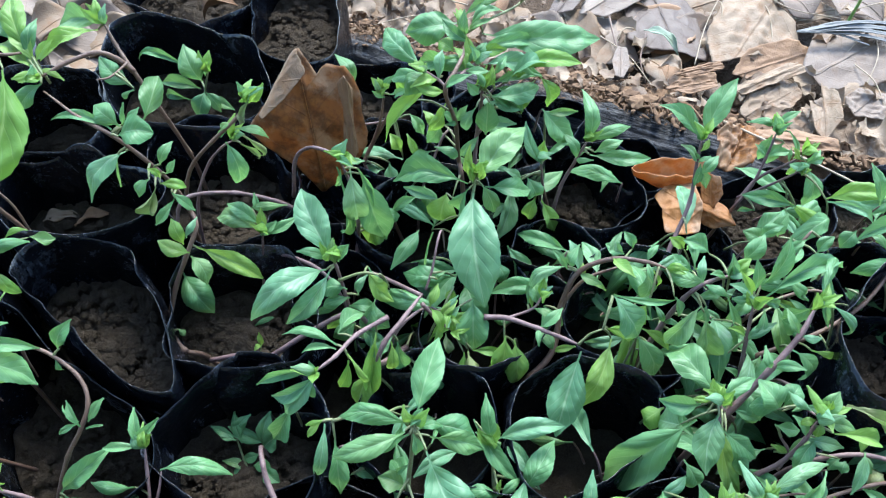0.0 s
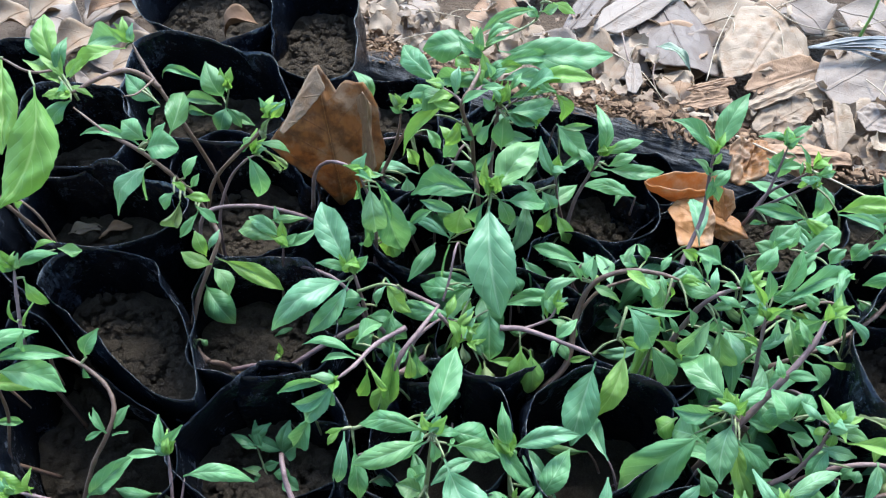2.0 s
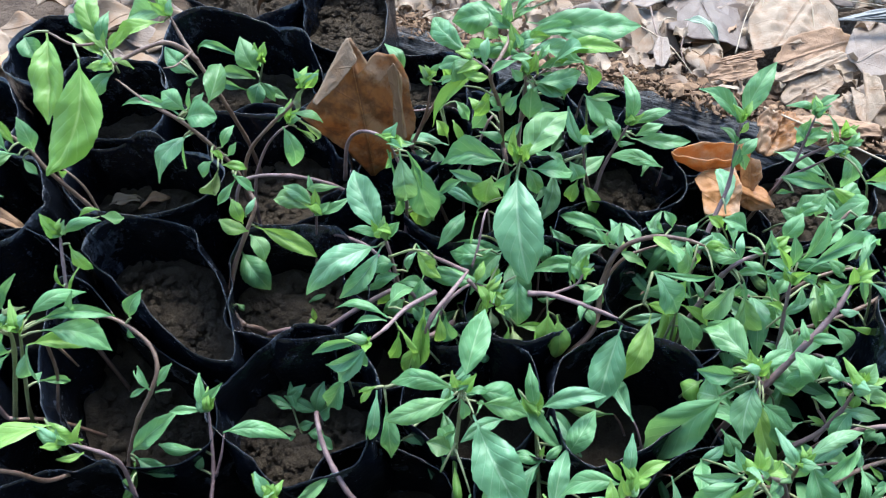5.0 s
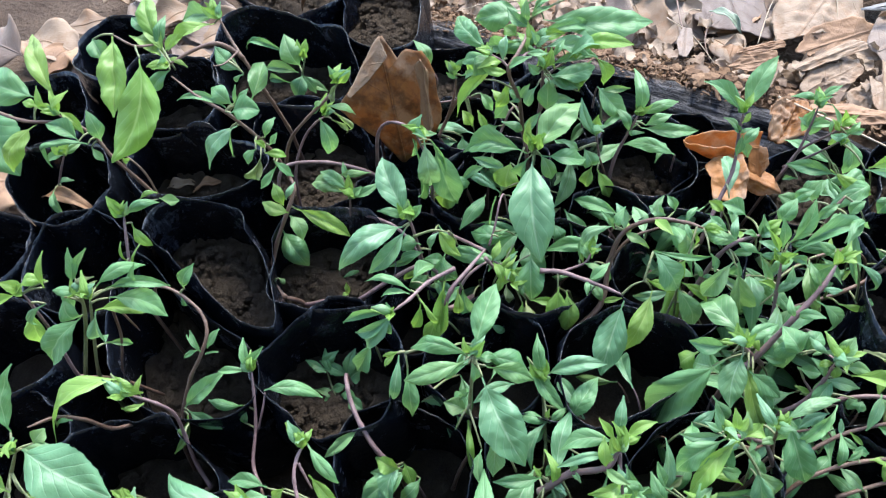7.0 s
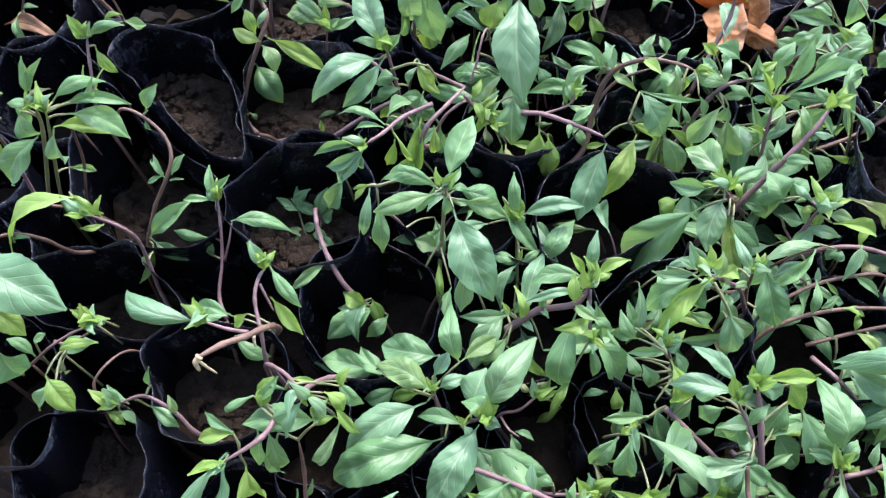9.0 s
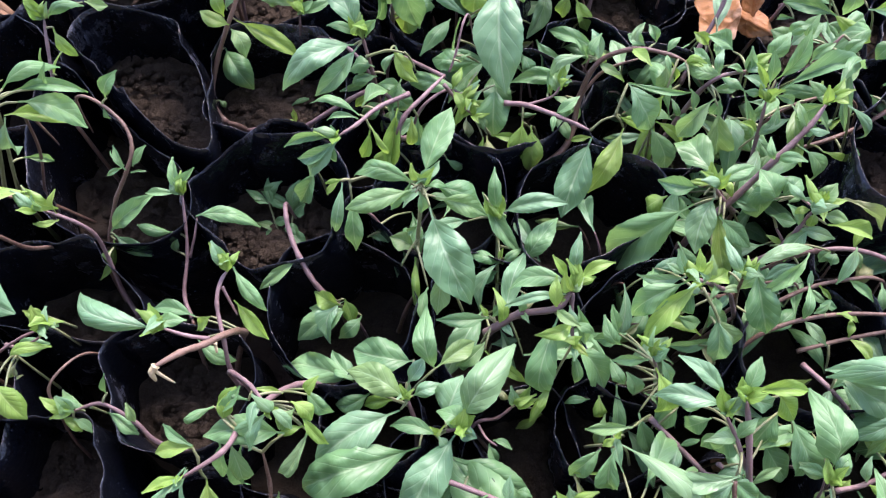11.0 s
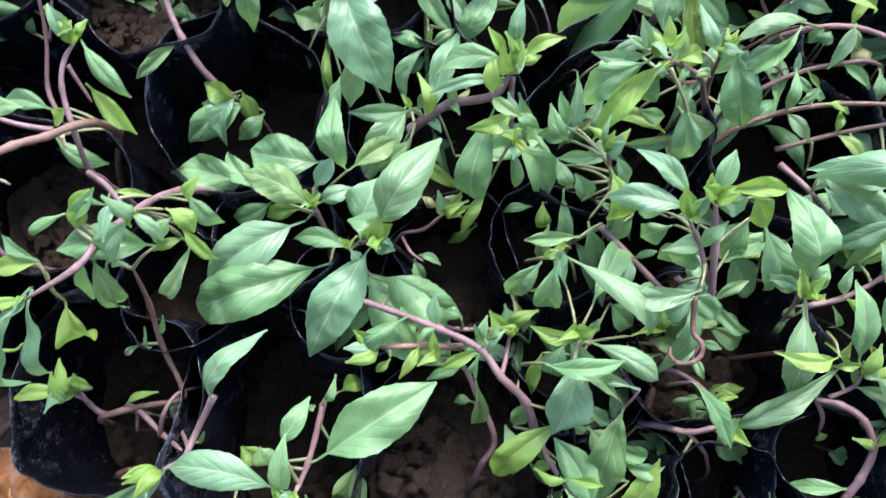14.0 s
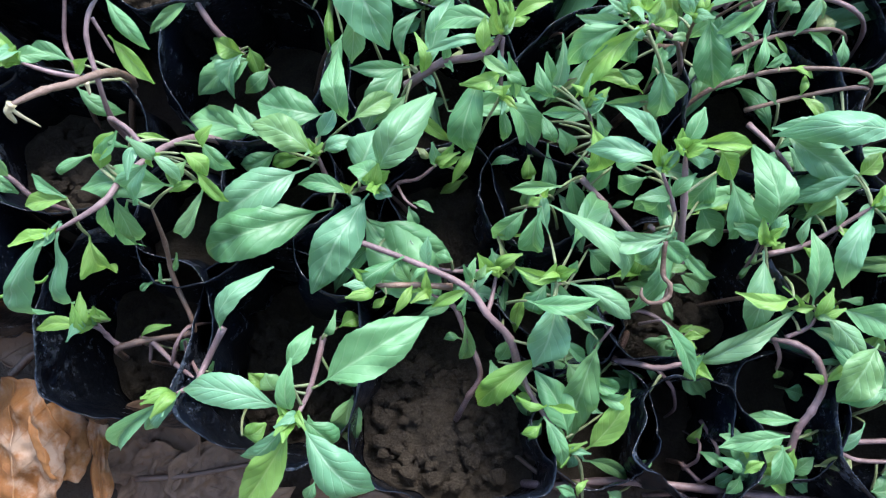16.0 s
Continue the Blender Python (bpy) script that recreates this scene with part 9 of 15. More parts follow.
leaf(p, 41, 324, 88, 8, 305, 91, 11.6)
stalk(p, "green", 59, 319, 124, 41, 324, 108)
leaf(p, 41, 324, 108, 32, 292, 91, 11.4, tone="pale")
stalk(p, "green", 61, 319, 112, 44, 327, 91)
leaf(p, 44, 327, 91, 79, 349, 91, 13.3)
leaf(p, 58, 318, 136, 59, 322, 150, 6.5, tone="young")
leaf(p, 58, 318, 136, 63, 314, 148, 5.3, tone="pale")
leaf(p, 58, 318, 136, 53, 319, 148, 5.9, tone="pale")
leaf(p, 58, 318, 136, 61, 310, 148, 7.0, tone="pale")
leaf(p, 58, 318, 136, 59, 321, 147, 5.1, tone="young")
leaf(p, 58, 318, 136, 58, 314, 142, 3.1, tone="young")
p = basil((0.0808, 0.3258, 0.0350), "basil sprig with three pointed leaves on purple stem")
stem(p, 2.2, 2.2, "brown", 80.8, 325.8, 35, 74.7, 318.8, 69.5, 68.6, 311.8, 96)
stem(p, 2.2, 1.4, "purple", 68.6, 311.8, 96, 72.1, 316.9, 115, 79, 321, 134, 84.3, 324.2, 147)
leaf(p, 84.3, 324.2, 147, 80.8, 344.9, 168, 9.5)
leaf(p, 85, 324.2, 147, 109.6, 331.3, 152, 8.2)
stalk(p, "green", 82, 323, 140, 86, 320, 140)
leaf(p, 86.2, 319.7, 140, 124, 322.4, 134, 10.4)
stalk(p, "green", 82, 323, 142, 89, 322, 140)
leaf(p, 89.1, 321.5, 140, 106.4, 328.8, 142, 8.3)
leaf(p, 80.5, 322.4, 134, 87.5, 326, 140, 3.5)
stalk(p, "purple", 48, 331, 40, 47, 330, 59)
leaf(p, 47, 330, 59, 30, 347, 50, 7.9, tone="pale")
stalk(p, "purple", 74, 263, 68, 66, 269, 86)
leaf(p, 66, 269, 86, 78, 268, 78, 4.0)
stalk(p, "purple", 114, 366, 62, 110, 360, 80)
leaf(p, 110, 360, 80, 103, 336, 86, 6.6)
stalk(p, "purple", 123, 330, 41, 120, 326, 59)
leaf(p, 120, 326, 59, 127, 313, 56, 4.6, tone="wilted")
stalk(p, "green", 69, 312, 96, 66, 312, 73)
leaf(p, 66, 312, 73, 64, 297, 70, 4.8, tone="wilted")
stalk(p, "purple", 36, 301, 46, 36, 301, 78)
leaf(p, 36, 301, 78, 24, 296, 81, 4.2, tone="wilted")
stalk(p, "green", 69, 312, 96, 54, 294, 81)
leaf(p, 54, 294, 81, 79, 284, 82, 8.5)
stalk(p, "purple", 85, 264, 47, 76, 269, 79)
leaf(p, 76, 269, 79, 66, 274, 73, 3.5)
stalk(p, "purple", 79, 266, 69, 67, 277, 87)
leaf(p, 67, 277, 87, 85, 284, 92, 7.3, tone="pale")
stalk(p, "purple", 115, 336, 75, 116, 337, 93)
leaf(p, 116, 337, 93, 81, 350, 91, 10.5)
leaf(p, 84, 324, 147, 85, 331, 161, 5.7, tone="young")
leaf(p, 84, 324, 147, 82, 324, 155, 3.3, tone="young")
leaf(p, 84, 324, 147, 82, 324, 154, 3.4, tone="young")
leaf(p, 84, 324, 147, 91, 323, 157, 4.3, tone="young")
leaf(p, 84, 324, 147, 85, 318, 158, 6.2, tone="young")
leaf(p, 84, 324, 147, 90, 322, 157, 4.4, tone="young")
leaf(p, 79, 321, 134, 87.7, 316.8, 138.9, 4.0)
leaf(p, 79, 321, 134, 70.6, 330.2, 147.8, 7.3)
p = basil((0.1195, 0.2497, 0.0480), "upright basil sprig with two large tip leaves")
stem(p, 2.4, 2.4, "brown", 119.5, 249.7, 48, 121.5, 253, 78, 123.6, 256.3, 100)
stem(p, 2.4, 1.4, "purple", 123.6, 256.3, 100, 132.7, 273.5, 116, 142.4, 291.8, 130, 144, 304.9, 150, 145.1, 312.2, 161)
leaf(p, 145.1, 312.2, 161, 122.4, 329.8, 172, 10.8)
leaf(p, 146.5, 313.1, 161, 165.2, 339.5, 182, 14.4)
leaf(p, 144.8, 305.7, 150, 140.5, 308.1, 156, 4.8)
leaf(p, 145.8, 304, 150, 142.9, 295.5, 140, 6.1)
leaf(p, 146.7, 299.8, 146, 155.5, 306.5, 154, 7.5)
leaf(p, 146, 302.3, 148, 150.6, 295.9, 138, 6.2)
leaf(p, 144.7, 308.1, 156, 150, 313.1, 160, 4.1, tone="young")
stalk(p, "green", 124, 256, 100, 110, 251, 78)
leaf(p, 110, 251, 78, 85, 261, 59, 9.4, tone="pale")
stalk(p, "purple", 157, 270, 51, 157, 259, 69)
leaf(p, 157, 259, 69, 175, 251, 58, 6.2, tone="pale")
stalk(p, "purple", 161, 276, 50, 163, 274, 68)
leaf(p, 163, 274, 68, 186, 260, 56, 7.3)
stalk(p, "purple", 115, 283, 43, 122, 274, 69)
leaf(p, 122, 274, 69, 102, 287, 50, 6.7)
stalk(p, "purple", 153, 250, 57, 152, 261, 75)
leaf(p, 152, 261, 75, 147, 248, 65, 3.8, tone="wilted")
stalk(p, "purple", 95, 264, 49, 93, 263, 67)
leaf(p, 93, 263, 67, 111, 279, 51, 9.2, tone="pale")
stalk(p, "purple", 144, 243, 49, 145, 231, 81)
leaf(p, 145, 231, 81, 146, 220, 75, 3.9, tone="wilted")
stalk(p, "purple", 143, 275, 50, 148, 263, 68)
leaf(p, 148, 263, 68, 159, 254, 67, 4.3)
stalk(p, "green", 124, 256, 100, 126, 266, 69)
leaf(p, 126, 266, 69, 139, 241, 50, 8.1, tone="pale")
stalk(p, "green", 98, 252, 52, 101, 261, 70)
leaf(p, 101, 261, 70, 112, 280, 71, 6.9)
stalk(p, "purple", 82, 268, 42, 86, 259, 60)
leaf(p, 86, 259, 60, 104, 258, 64, 5.3)
stalk(p, "purple", 115, 280, 54, 123, 286, 72)
leaf(p, 123, 286, 72, 104, 292, 75, 6.1)
stalk(p, "purple", 133, 309, 42, 135, 299, 74)
leaf(p, 135, 299, 74, 143, 288, 77, 4.2)
stalk(p, "purple", 163, 258, 40, 156, 259, 58)
leaf(p, 156, 259, 58, 168, 267, 50, 5.3)
stalk(p, "green", 124, 256, 100, 103, 246, 76)
leaf(p, 103, 246, 76, 89, 265, 80, 7.1, tone="pale")
stalk(p, "green", 127, 263, 106, 140, 255, 94)
leaf(p, 140, 255, 94, 150, 286, 77, 9.6, tone="young")
stalk(p, "green", 135, 278, 119, 129, 283, 104)
leaf(p, 129, 283, 104, 97, 257, 81, 12.0)
stalk(p, "green", 130, 269, 112, 127, 263, 105)
leaf(p, 127, 263, 105, 108, 252, 98, 8.2)
stalk(p, "green", 124, 256, 100, 108, 240, 98)
leaf(p, 108, 240, 98, 97, 202, 68, 11.7, tone="young")
stalk(p, "green", 134, 276, 118, 136, 268, 113)
leaf(p, 136, 268, 113, 118, 255, 115, 6.7, tone="pale")
stalk(p, "green", 134, 276, 118, 129, 281, 98)
leaf(p, 129, 281, 98, 139, 260, 89, 8.5, tone="pale")
stalk(p, "green", 139, 285, 125, 140, 276, 122)
leaf(p, 140, 276, 122, 144, 318, 113, 12.4, tone="pale")
stalk(p, "green", 126, 261, 104, 121, 257, 95)
leaf(p, 121, 257, 95, 95, 278, 84, 11.5)
leaf(p, 145, 312, 161, 150, 318, 172, 5.0, tone="young")
leaf(p, 145, 312, 161, 143, 315, 167, 2.4, tone="pale")
leaf(p, 145, 312, 161, 138, 312, 175, 5.4, tone="young")
leaf(p, 145, 312, 161, 140, 314, 172, 4.3, tone="pale")
leaf(p, 145, 312, 161, 139, 315, 173, 4.7, tone="pale")
leaf(p, 145, 312, 161, 146, 308, 172, 4.6, tone="young")
leaf(p, 144, 304.9, 150, 150.8, 306.1, 154.5, 3.0)
leaf(p, 144, 304.9, 150, 133.5, 308.8, 160.6, 5.1, tone="pale")
p = basil((0.1667, 0.3082, 0.0480), "basil shoot with branching pink stems")
stem(p, 1.8, 1.8, "brown", 166.7, 308.2, 48, 174.3, 311.7, 74, 181.9, 315.1, 92)
stem(p, 1.8, 1.2, "purple", 181.9, 315.1, 92, 188.6, 317.1, 115, 194.8, 326.9, 130, 199, 335.3, 142)
stem(p, 1.8, 1.2, "purple", 185.1, 318.8, 96, 192.8, 321.7, 116, 206, 319.8, 132, 211.1, 319, 140)
stem(p, 1.6, 1, "purple", 184.7, 319.3, 100, 199.4, 315.5, 118, 210.2, 312.3, 134)
stalk(p, "green", 199, 335, 142, 200, 341, 142)
leaf(p, 199.6, 340.9, 142, 183.8, 342.7, 146, 6.3)
stalk(p, "green", 199, 335, 142, 201, 341, 142)
leaf(p, 201, 340.9, 142, 213, 345.4, 150, 6.0)
leaf(p, 210.8, 317.7, 138, 226.8, 320.8, 136, 5.2)
leaf(p, 210.2, 317.7, 138, 203.5, 320.7, 146, 5.1, tone="young")
stalk(p, "green", 210, 319, 139, 214, 316, 136)
leaf(p, 213.9, 316.3, 136, 221.8, 321.7, 142, 4.4)
stalk(p, "green", 210, 312, 134, 215, 315, 134)
leaf(p, 215, 315.4, 134, 217.2, 302.7, 112, 13.4)
stalk(p, "green", 202, 315, 122, 213, 303, 112)
leaf(p, 212.8, 302.7, 112, 183.5, 314, 110, 10.5)
leaf(p, 198, 337.2, 138, 193.2, 331.7, 122, 9.0)
stalk(p, "green", 198, 333, 139, 205, 333, 136)
leaf(p, 205.2, 333, 136, 197.7, 328.5, 122, 9.8)
stalk(p, "green", 199, 335, 142, 209, 340, 138)
leaf(p, 209.1, 340.5, 138, 215.2, 331.7, 122, 3.8)
leaf(p, 198.8, 339, 142, 196, 341.1, 152, 5.2, tone="young")
stalk(p, "green", 207, 320, 134, 210, 317, 132)
leaf(p, 210.4, 317.1, 132, 206.8, 318.6, 124, 5.2, tone="young")
stalk(p, "green", 196, 316, 113, 213, 309, 100)
leaf(p, 212.5, 309, 100, 225.2, 296.6, 90, 7.7)
stalk(p, "purple", 191, 286, 42, 197, 275, 74)
leaf(p, 197, 275, 74, 193, 286, 74, 4.1, tone="wilted")
stalk(p, "purple", 211, 334, 56, 217, 326, 74)
leaf(p, 217, 326, 74, 245, 326, 67, 9.6)
stalk(p, "purple", 183, 274, 57, 189, 281, 75)
leaf(p, 189, 281, 75, 185, 254, 54, 7.4, tone="pale")
stalk(p, "purple", 235, 320, 39, 230, 322, 63)
leaf(p, 230, 322, 63, 223, 338, 50, 6.5, tone="pale")
stalk(p, "purple", 276, 302, 53, 269, 311, 85)
leaf(p, 269, 311, 85, 278, 305, 77, 3.5, tone="wilted")
stalk(p, "purple", 227, 288, 48, 219, 277, 80)
leaf(p, 219, 277, 80, 227, 283, 81, 3.0)
stalk(p, "green", 186, 316, 106, 190, 304, 107)
leaf(p, 190, 304, 107, 182, 309, 100, 3.7)
stalk(p, "purple", 213, 281, 80, 218, 290, 98)
leaf(p, 218, 290, 98, 215, 316, 92, 7.0, tone="pale")
stalk(p, "green", 242, 311, 89, 236, 313, 107)
leaf(p, 236, 313, 107, 274, 310, 112, 13.0, tone="young")
stalk(p, "green", 230, 326, 74, 222, 329, 92)
leaf(p, 222, 329, 92, 192, 353, 92, 10.5)
stalk(p, "purple", 227, 306, 80, 237, 305, 98)
leaf(p, 237, 305, 98, 204, 280, 103, 13.5)
stalk(p, "green", 177, 294, 79, 187, 288, 97)
leaf(p, 187, 288, 97, 212, 311, 96, 12.5)
stalk(p, "green", 224, 308, 71, 216, 300, 89)
leaf(p, 216, 300, 89, 241, 324, 80, 13.1)
stalk(p, "green", 203, 314, 124, 214, 316, 102)
leaf(p, 214, 316, 102, 245, 307, 85, 10.8, tone="young")
stalk(p, "green", 210, 312, 134, 224, 295, 127)
leaf(p, 224, 295, 127, 249, 283, 122, 7.5, tone="pale")
leaf(p, 199, 335, 142, 193, 335, 157, 7.4, tone="pale")
leaf(p, 199, 335, 142, 198, 342, 152, 4.8, tone="young")
leaf(p, 199, 335, 142, 202, 330, 156, 6.2, tone="pale")
leaf(p, 199, 335, 142, 200, 331, 152, 4.9, tone="pale")
leaf(p, 199, 335, 142, 195, 336, 152, 4.1, tone="young")
leaf(p, 199, 335, 142, 195, 337, 152, 4.8, tone="pale")
leaf(p, 211, 319, 140, 218, 320, 150, 5.4, tone="young")
leaf(p, 211, 319, 140, 211, 315, 147, 3.3, tone="young")
leaf(p, 211, 319, 140, 216, 321, 149, 5.1, tone="young")
leaf(p, 211, 319, 140, 210, 313, 151, 5.9, tone="young")
leaf(p, 211, 319, 140, 209, 321, 154, 5.0, tone="young")
leaf(p, 211, 319, 140, 214, 311, 152, 7.4, tone="young")
leaf(p, 210, 312, 134, 210, 306, 144, 5.3, tone="pale")
leaf(p, 210, 312, 134, 209, 307, 143, 3.7, tone="pale")
leaf(p, 210, 312, 134, 213, 307, 141, 4.6, tone="young")
leaf(p, 210, 312, 134, 209, 306, 146, 6.4, tone="pale")
leaf(p, 210, 312, 134, 208, 308, 144, 4.5, tone="young")
leaf(p, 210, 312, 134, 214, 313, 140, 3.2, tone="pale")
leaf(p, 194.8, 326.9, 130, 208, 325.7, 136.5, 6.5)
leaf(p, 194.8, 326.9, 130, 187.9, 332.5, 135.2, 4.3)
leaf(p, 206, 319.8, 132, 213.6, 305.9, 138.5, 6.0, tone="pale")
leaf(p, 206, 319.8, 132, 206.5, 325.7, 138.9, 3.0)
p = basil((0.0394, 0.2120, 0.0480), "basil plant with wide arching purple stem")
stem(p, 3, 3, "brown", 39.4, 212, 48, 42.8, 205, 74, 46.2, 198, 92)
stem(p, 3, 1.8, "brown", 46.2, 198, 92, 60.1, 210.3, 102, 63.9, 227.3, 122, 71.6, 236.9, 140, 88.3, 238.8, 150, 105.8, 236.7, 150, 116.1, 234.1, 148)
stem(p, 1.8, 1.2, "brown", 63.9, 227.3, 122, 75.4, 236.1, 134, 92.7, 239.2, 142)
stem(p, 2.6, 2, "purple", 22.3, 222.5, 118, 34.5, 220.6, 120, 50.1, 210.9, 126, 69.2, 198.8, 131)
stem(p, 1.4, 1, "purple", 34.5, 220.6, 120, 48.1, 224.3, 124, 52.7, 229, 128)
stem(p, 1.2, 0.9, "green", 69.2, 198.8, 131, 74.7, 202, 136, 81.4, 203, 140)
leaf(p, 70.5, 195.4, 130, 57.8, 161.1, 102, 19.2, tone="pale")
stalk(p, "green", 81, 203, 140, 87, 204, 128)
leaf(p, 87.2, 203.8, 128, 71.3, 176.5, 104, 13.4, tone="young")
stalk(p, "green", 81, 203, 140, 86, 218, 148)
leaf(p, 86.2, 218.4, 148, 104.7, 208.3, 120, 17.1, tone="pale")
stalk(p, "green", 81, 203, 140, 86, 216, 150)
leaf(p, 86.2, 216.5, 150, 120.2, 217.5, 144, 4.2)
stalk(p, "green", 116, 234, 148, 118, 218, 146)
leaf(p, 118.4, 218, 146, 122.8, 214.5, 132, 4.9, tone="pale")
stalk(p, "green", 112, 235, 149, 107, 220, 136)
leaf(p, 106.8, 220.3, 136, 102.6, 219.7, 120, 13.1, tone="young")
stalk(p, "green", 107, 236, 150, 106, 234, 146)
leaf(p, 106.1, 233.7, 146, 105.3, 224.9, 132, 9.9)
leaf(p, 108.6, 233.1, 148, 112.9, 229.5, 136, 3.7, tone="young")
leaf(p, 94.6, 241.7, 150, 85.3, 246.9, 152, 7.9)
stalk(p, "green", 93, 239, 142, 102, 252, 140)
leaf(p, 102.3, 252.4, 140, 97.6, 259.5, 146, 6.3)
stalk(p, "green", 46, 224, 124, 46, 229, 120)
leaf(p, 45.7, 228.5, 120, 57.9, 247.1, 134, 10.6)
leaf(p, 51.3, 226.1, 124, 46.8, 236.8, 130, 9.3)
stalk(p, "green", 72, 237, 140, 66, 241, 140)
leaf(p, 66, 241.2, 140, 45.6, 233.3, 124, 7.4, tone="pale")
stalk(p, "green", 72, 237, 140, 69, 240, 140)
leaf(p, 68.9, 240.5, 140, 70.9, 245.7, 152, 6.1)
stalk(p, "green", 72, 237, 140, 66, 239, 140)
leaf(p, 65.8, 239.4, 140, 57.6, 244.5, 150, 4.3)
stalk(p, "green", 63, 225, 120, 56, 231, 116)
leaf(p, 55.5, 231, 116, 62.2, 219.9, 104, 12.7)
stalk(p, "purple", 37, 257, 78, 29, 265, 110)
leaf(p, 28.8, 265.3, 110, 37.5, 257.4, 98, 10.0)
stalk(p, "green", 81, 203, 140, 85, 208, 132)
leaf(p, 84.6, 207.6, 132, 102.1, 208.7, 118, 8.0, tone="young")
stalk(p, "green", 105, 209, 90, 102, 210, 122)
leaf(p, 101.5, 209.9, 122, 113.9, 196.3, 96, 14.0)
stalk(p, "green", 98, 203, 90, 105, 213, 122)
leaf(p, 105, 213.4, 122, 122.3, 207.3, 108, 6.4, tone="young")
stalk(p, "green", 33, 221, 120, 33, 212, 112)
leaf(p, 33.1, 211.8, 112, 27.5, 201.4, 92, 12.6, tone="young")
stalk(p, "brown", 54, 229, 48, 56, 239, 66)
leaf(p, 56, 239, 66, 66, 219, 55, 6.2)
stalk(p, "green", 61, 215, 107, 68, 231, 77)
leaf(p, 68, 231, 77, 49, 219, 77, 6.4, tone="pale")
stalk(p, "purple", 31, 249, 72, 31, 256, 104)
leaf(p, 31, 256, 104, 24, 267, 106, 3.4)
stalk(p, "brown", 73, 252, 39, 77, 249, 57)
leaf(p, 77, 249, 57, 85, 265, 51, 6.1, tone="pale")
stalk(p, "brown", 94, 262, 76, 83, 252, 94)
leaf(p, 83, 252, 94, 60, 268, 75, 10.4)
stalk(p, "brown", 30, 240, 54, 41, 239, 86)
leaf(p, 41, 239, 86, 30, 240, 83, 3.8)
stalk(p, "brown", 97, 250, 74, 91, 238, 92)
leaf(p, 91, 238, 92, 119, 233, 97, 10.5)
stalk(p, "brown", 77, 159, 69, 69, 164, 87)
leaf(p, 69, 164, 87, 44, 173, 73, 7.1)
stalk(p, "green", 84, 238, 138, 87, 248, 116)
leaf(p, 87, 248, 116, 82, 279, 109, 10.1, tone="pale")
stalk(p, "green", 53, 229, 128, 57, 247, 111)
leaf(p, 57, 247, 111, 25, 239, 116, 11.1)
stalk(p, "purple", 81, 142, 92, 75, 150, 110)
leaf(p, 75, 150, 110, 72, 181, 87, 9.3, tone="pale")
stalk(p, "brown", 66, 262, 90, 73, 273, 108)
leaf(p, 73, 273, 108, 45, 290, 102, 10.6)
leaf(p, 116, 234, 148, 125, 230, 153, 5.2, tone="young")
leaf(p, 116, 234, 148, 124, 227, 153, 4.6, tone="young")
leaf(p, 116, 234, 148, 124, 233, 152, 3.7, tone="pale")
leaf(p, 116, 234, 148, 122, 229, 152, 3.0, tone="young")
leaf(p, 116, 234, 148, 125, 233, 153, 3.6, tone="pale")
leaf(p, 116, 234, 148, 123, 236, 152, 2.9, tone="pale")
leaf(p, 53, 229, 128, 58, 229, 134, 3.1, tone="young")
leaf(p, 53, 229, 128, 58, 228, 134, 3.8, tone="pale")
leaf(p, 53, 229, 128, 54, 236, 137, 5.2, tone="young")
leaf(p, 53, 229, 128, 58, 232, 134, 4.4, tone="pale")
leaf(p, 53, 229, 128, 56, 224, 141, 7.2, tone="young")
leaf(p, 53, 229, 128, 58, 229, 133, 2.8, tone="pale")
leaf(p, 60.1, 210.3, 102, 71.4, 209.4, 109.2, 4.4, tone="young")
leaf(p, 60.1, 210.3, 102, 50.1, 220.8, 111.2, 7.3)
leaf(p, 71.6, 236.9, 140, 83.1, 229.4, 140.3, 5.9)
leaf(p, 71.6, 236.9, 140, 66.8, 251.3, 149.2, 7.4, tone="pale")
leaf(p, 88.3, 238.8, 150, 97, 223.8, 156.1, 6.8, tone="young")
leaf(p, 88.3, 238.8, 150, 93.7, 251.7, 156.1, 5.2, tone="pale")
leaf(p, 105.8, 236.7, 150, 108.7, 227, 146, 4.2)
leaf(p, 105.8, 236.7, 150, 112.5, 245.3, 153.6, 4.7)
leaf(p, 75.4, 236.1, 134, 85.9, 228.3, 136.2, 4.4, tone="young")
leaf(p, 75.4, 236.1, 134, 74.1, 246.8, 137.6, 3.8, tone="young")
leaf(p, 50.1, 210.9, 126, 49.7, 201.2, 124.7, 3.8)
leaf(p, 50.1, 210.9, 126, 62.8, 219.7, 132.4, 7.1)
leaf(p, 48.1, 224.3, 124, 59.8, 216.2, 122.8, 5.5)
leaf(p, 48.1, 224.3, 124, 47.6, 231.6, 127.6, 2.9, tone="young")
p = basil((0.1095, 0.2099, 0.0480), "basil plant with curled pale leaves on lilac stem")
stem(p, 2.6, 2.6, "brown", 109.5, 209.9, 48, 109.5, 209.6, 80, 109.5, 209.4, 104)
stem(p, 2.6, 1.6, "purple", 109.5, 209.4, 104, 117.6, 216.9, 122, 123.9, 219.5, 142, 132.1, 222.1, 152, 146.1, 227, 152)
stalk(p, "green", 128, 221, 147, 131, 213, 146)
leaf(p, 130.8, 213, 146, 116, 202.5, 122, 12.3, tone="pale")
stalk(p, "green", 127, 220, 146, 133, 211, 142)
leaf(p, 133.3, 211.3, 142, 141, 199.2, 108, 15.7)
stalk(p, "purple", 143, 167, 106, 132, 168, 138)
leaf(p, 131.7, 167.9, 138, 116.5, 200.3, 126, 16.9)
leaf(p, 147.4, 226.3, 152, 159.9, 230.5, 152, 4.4, tone="young")
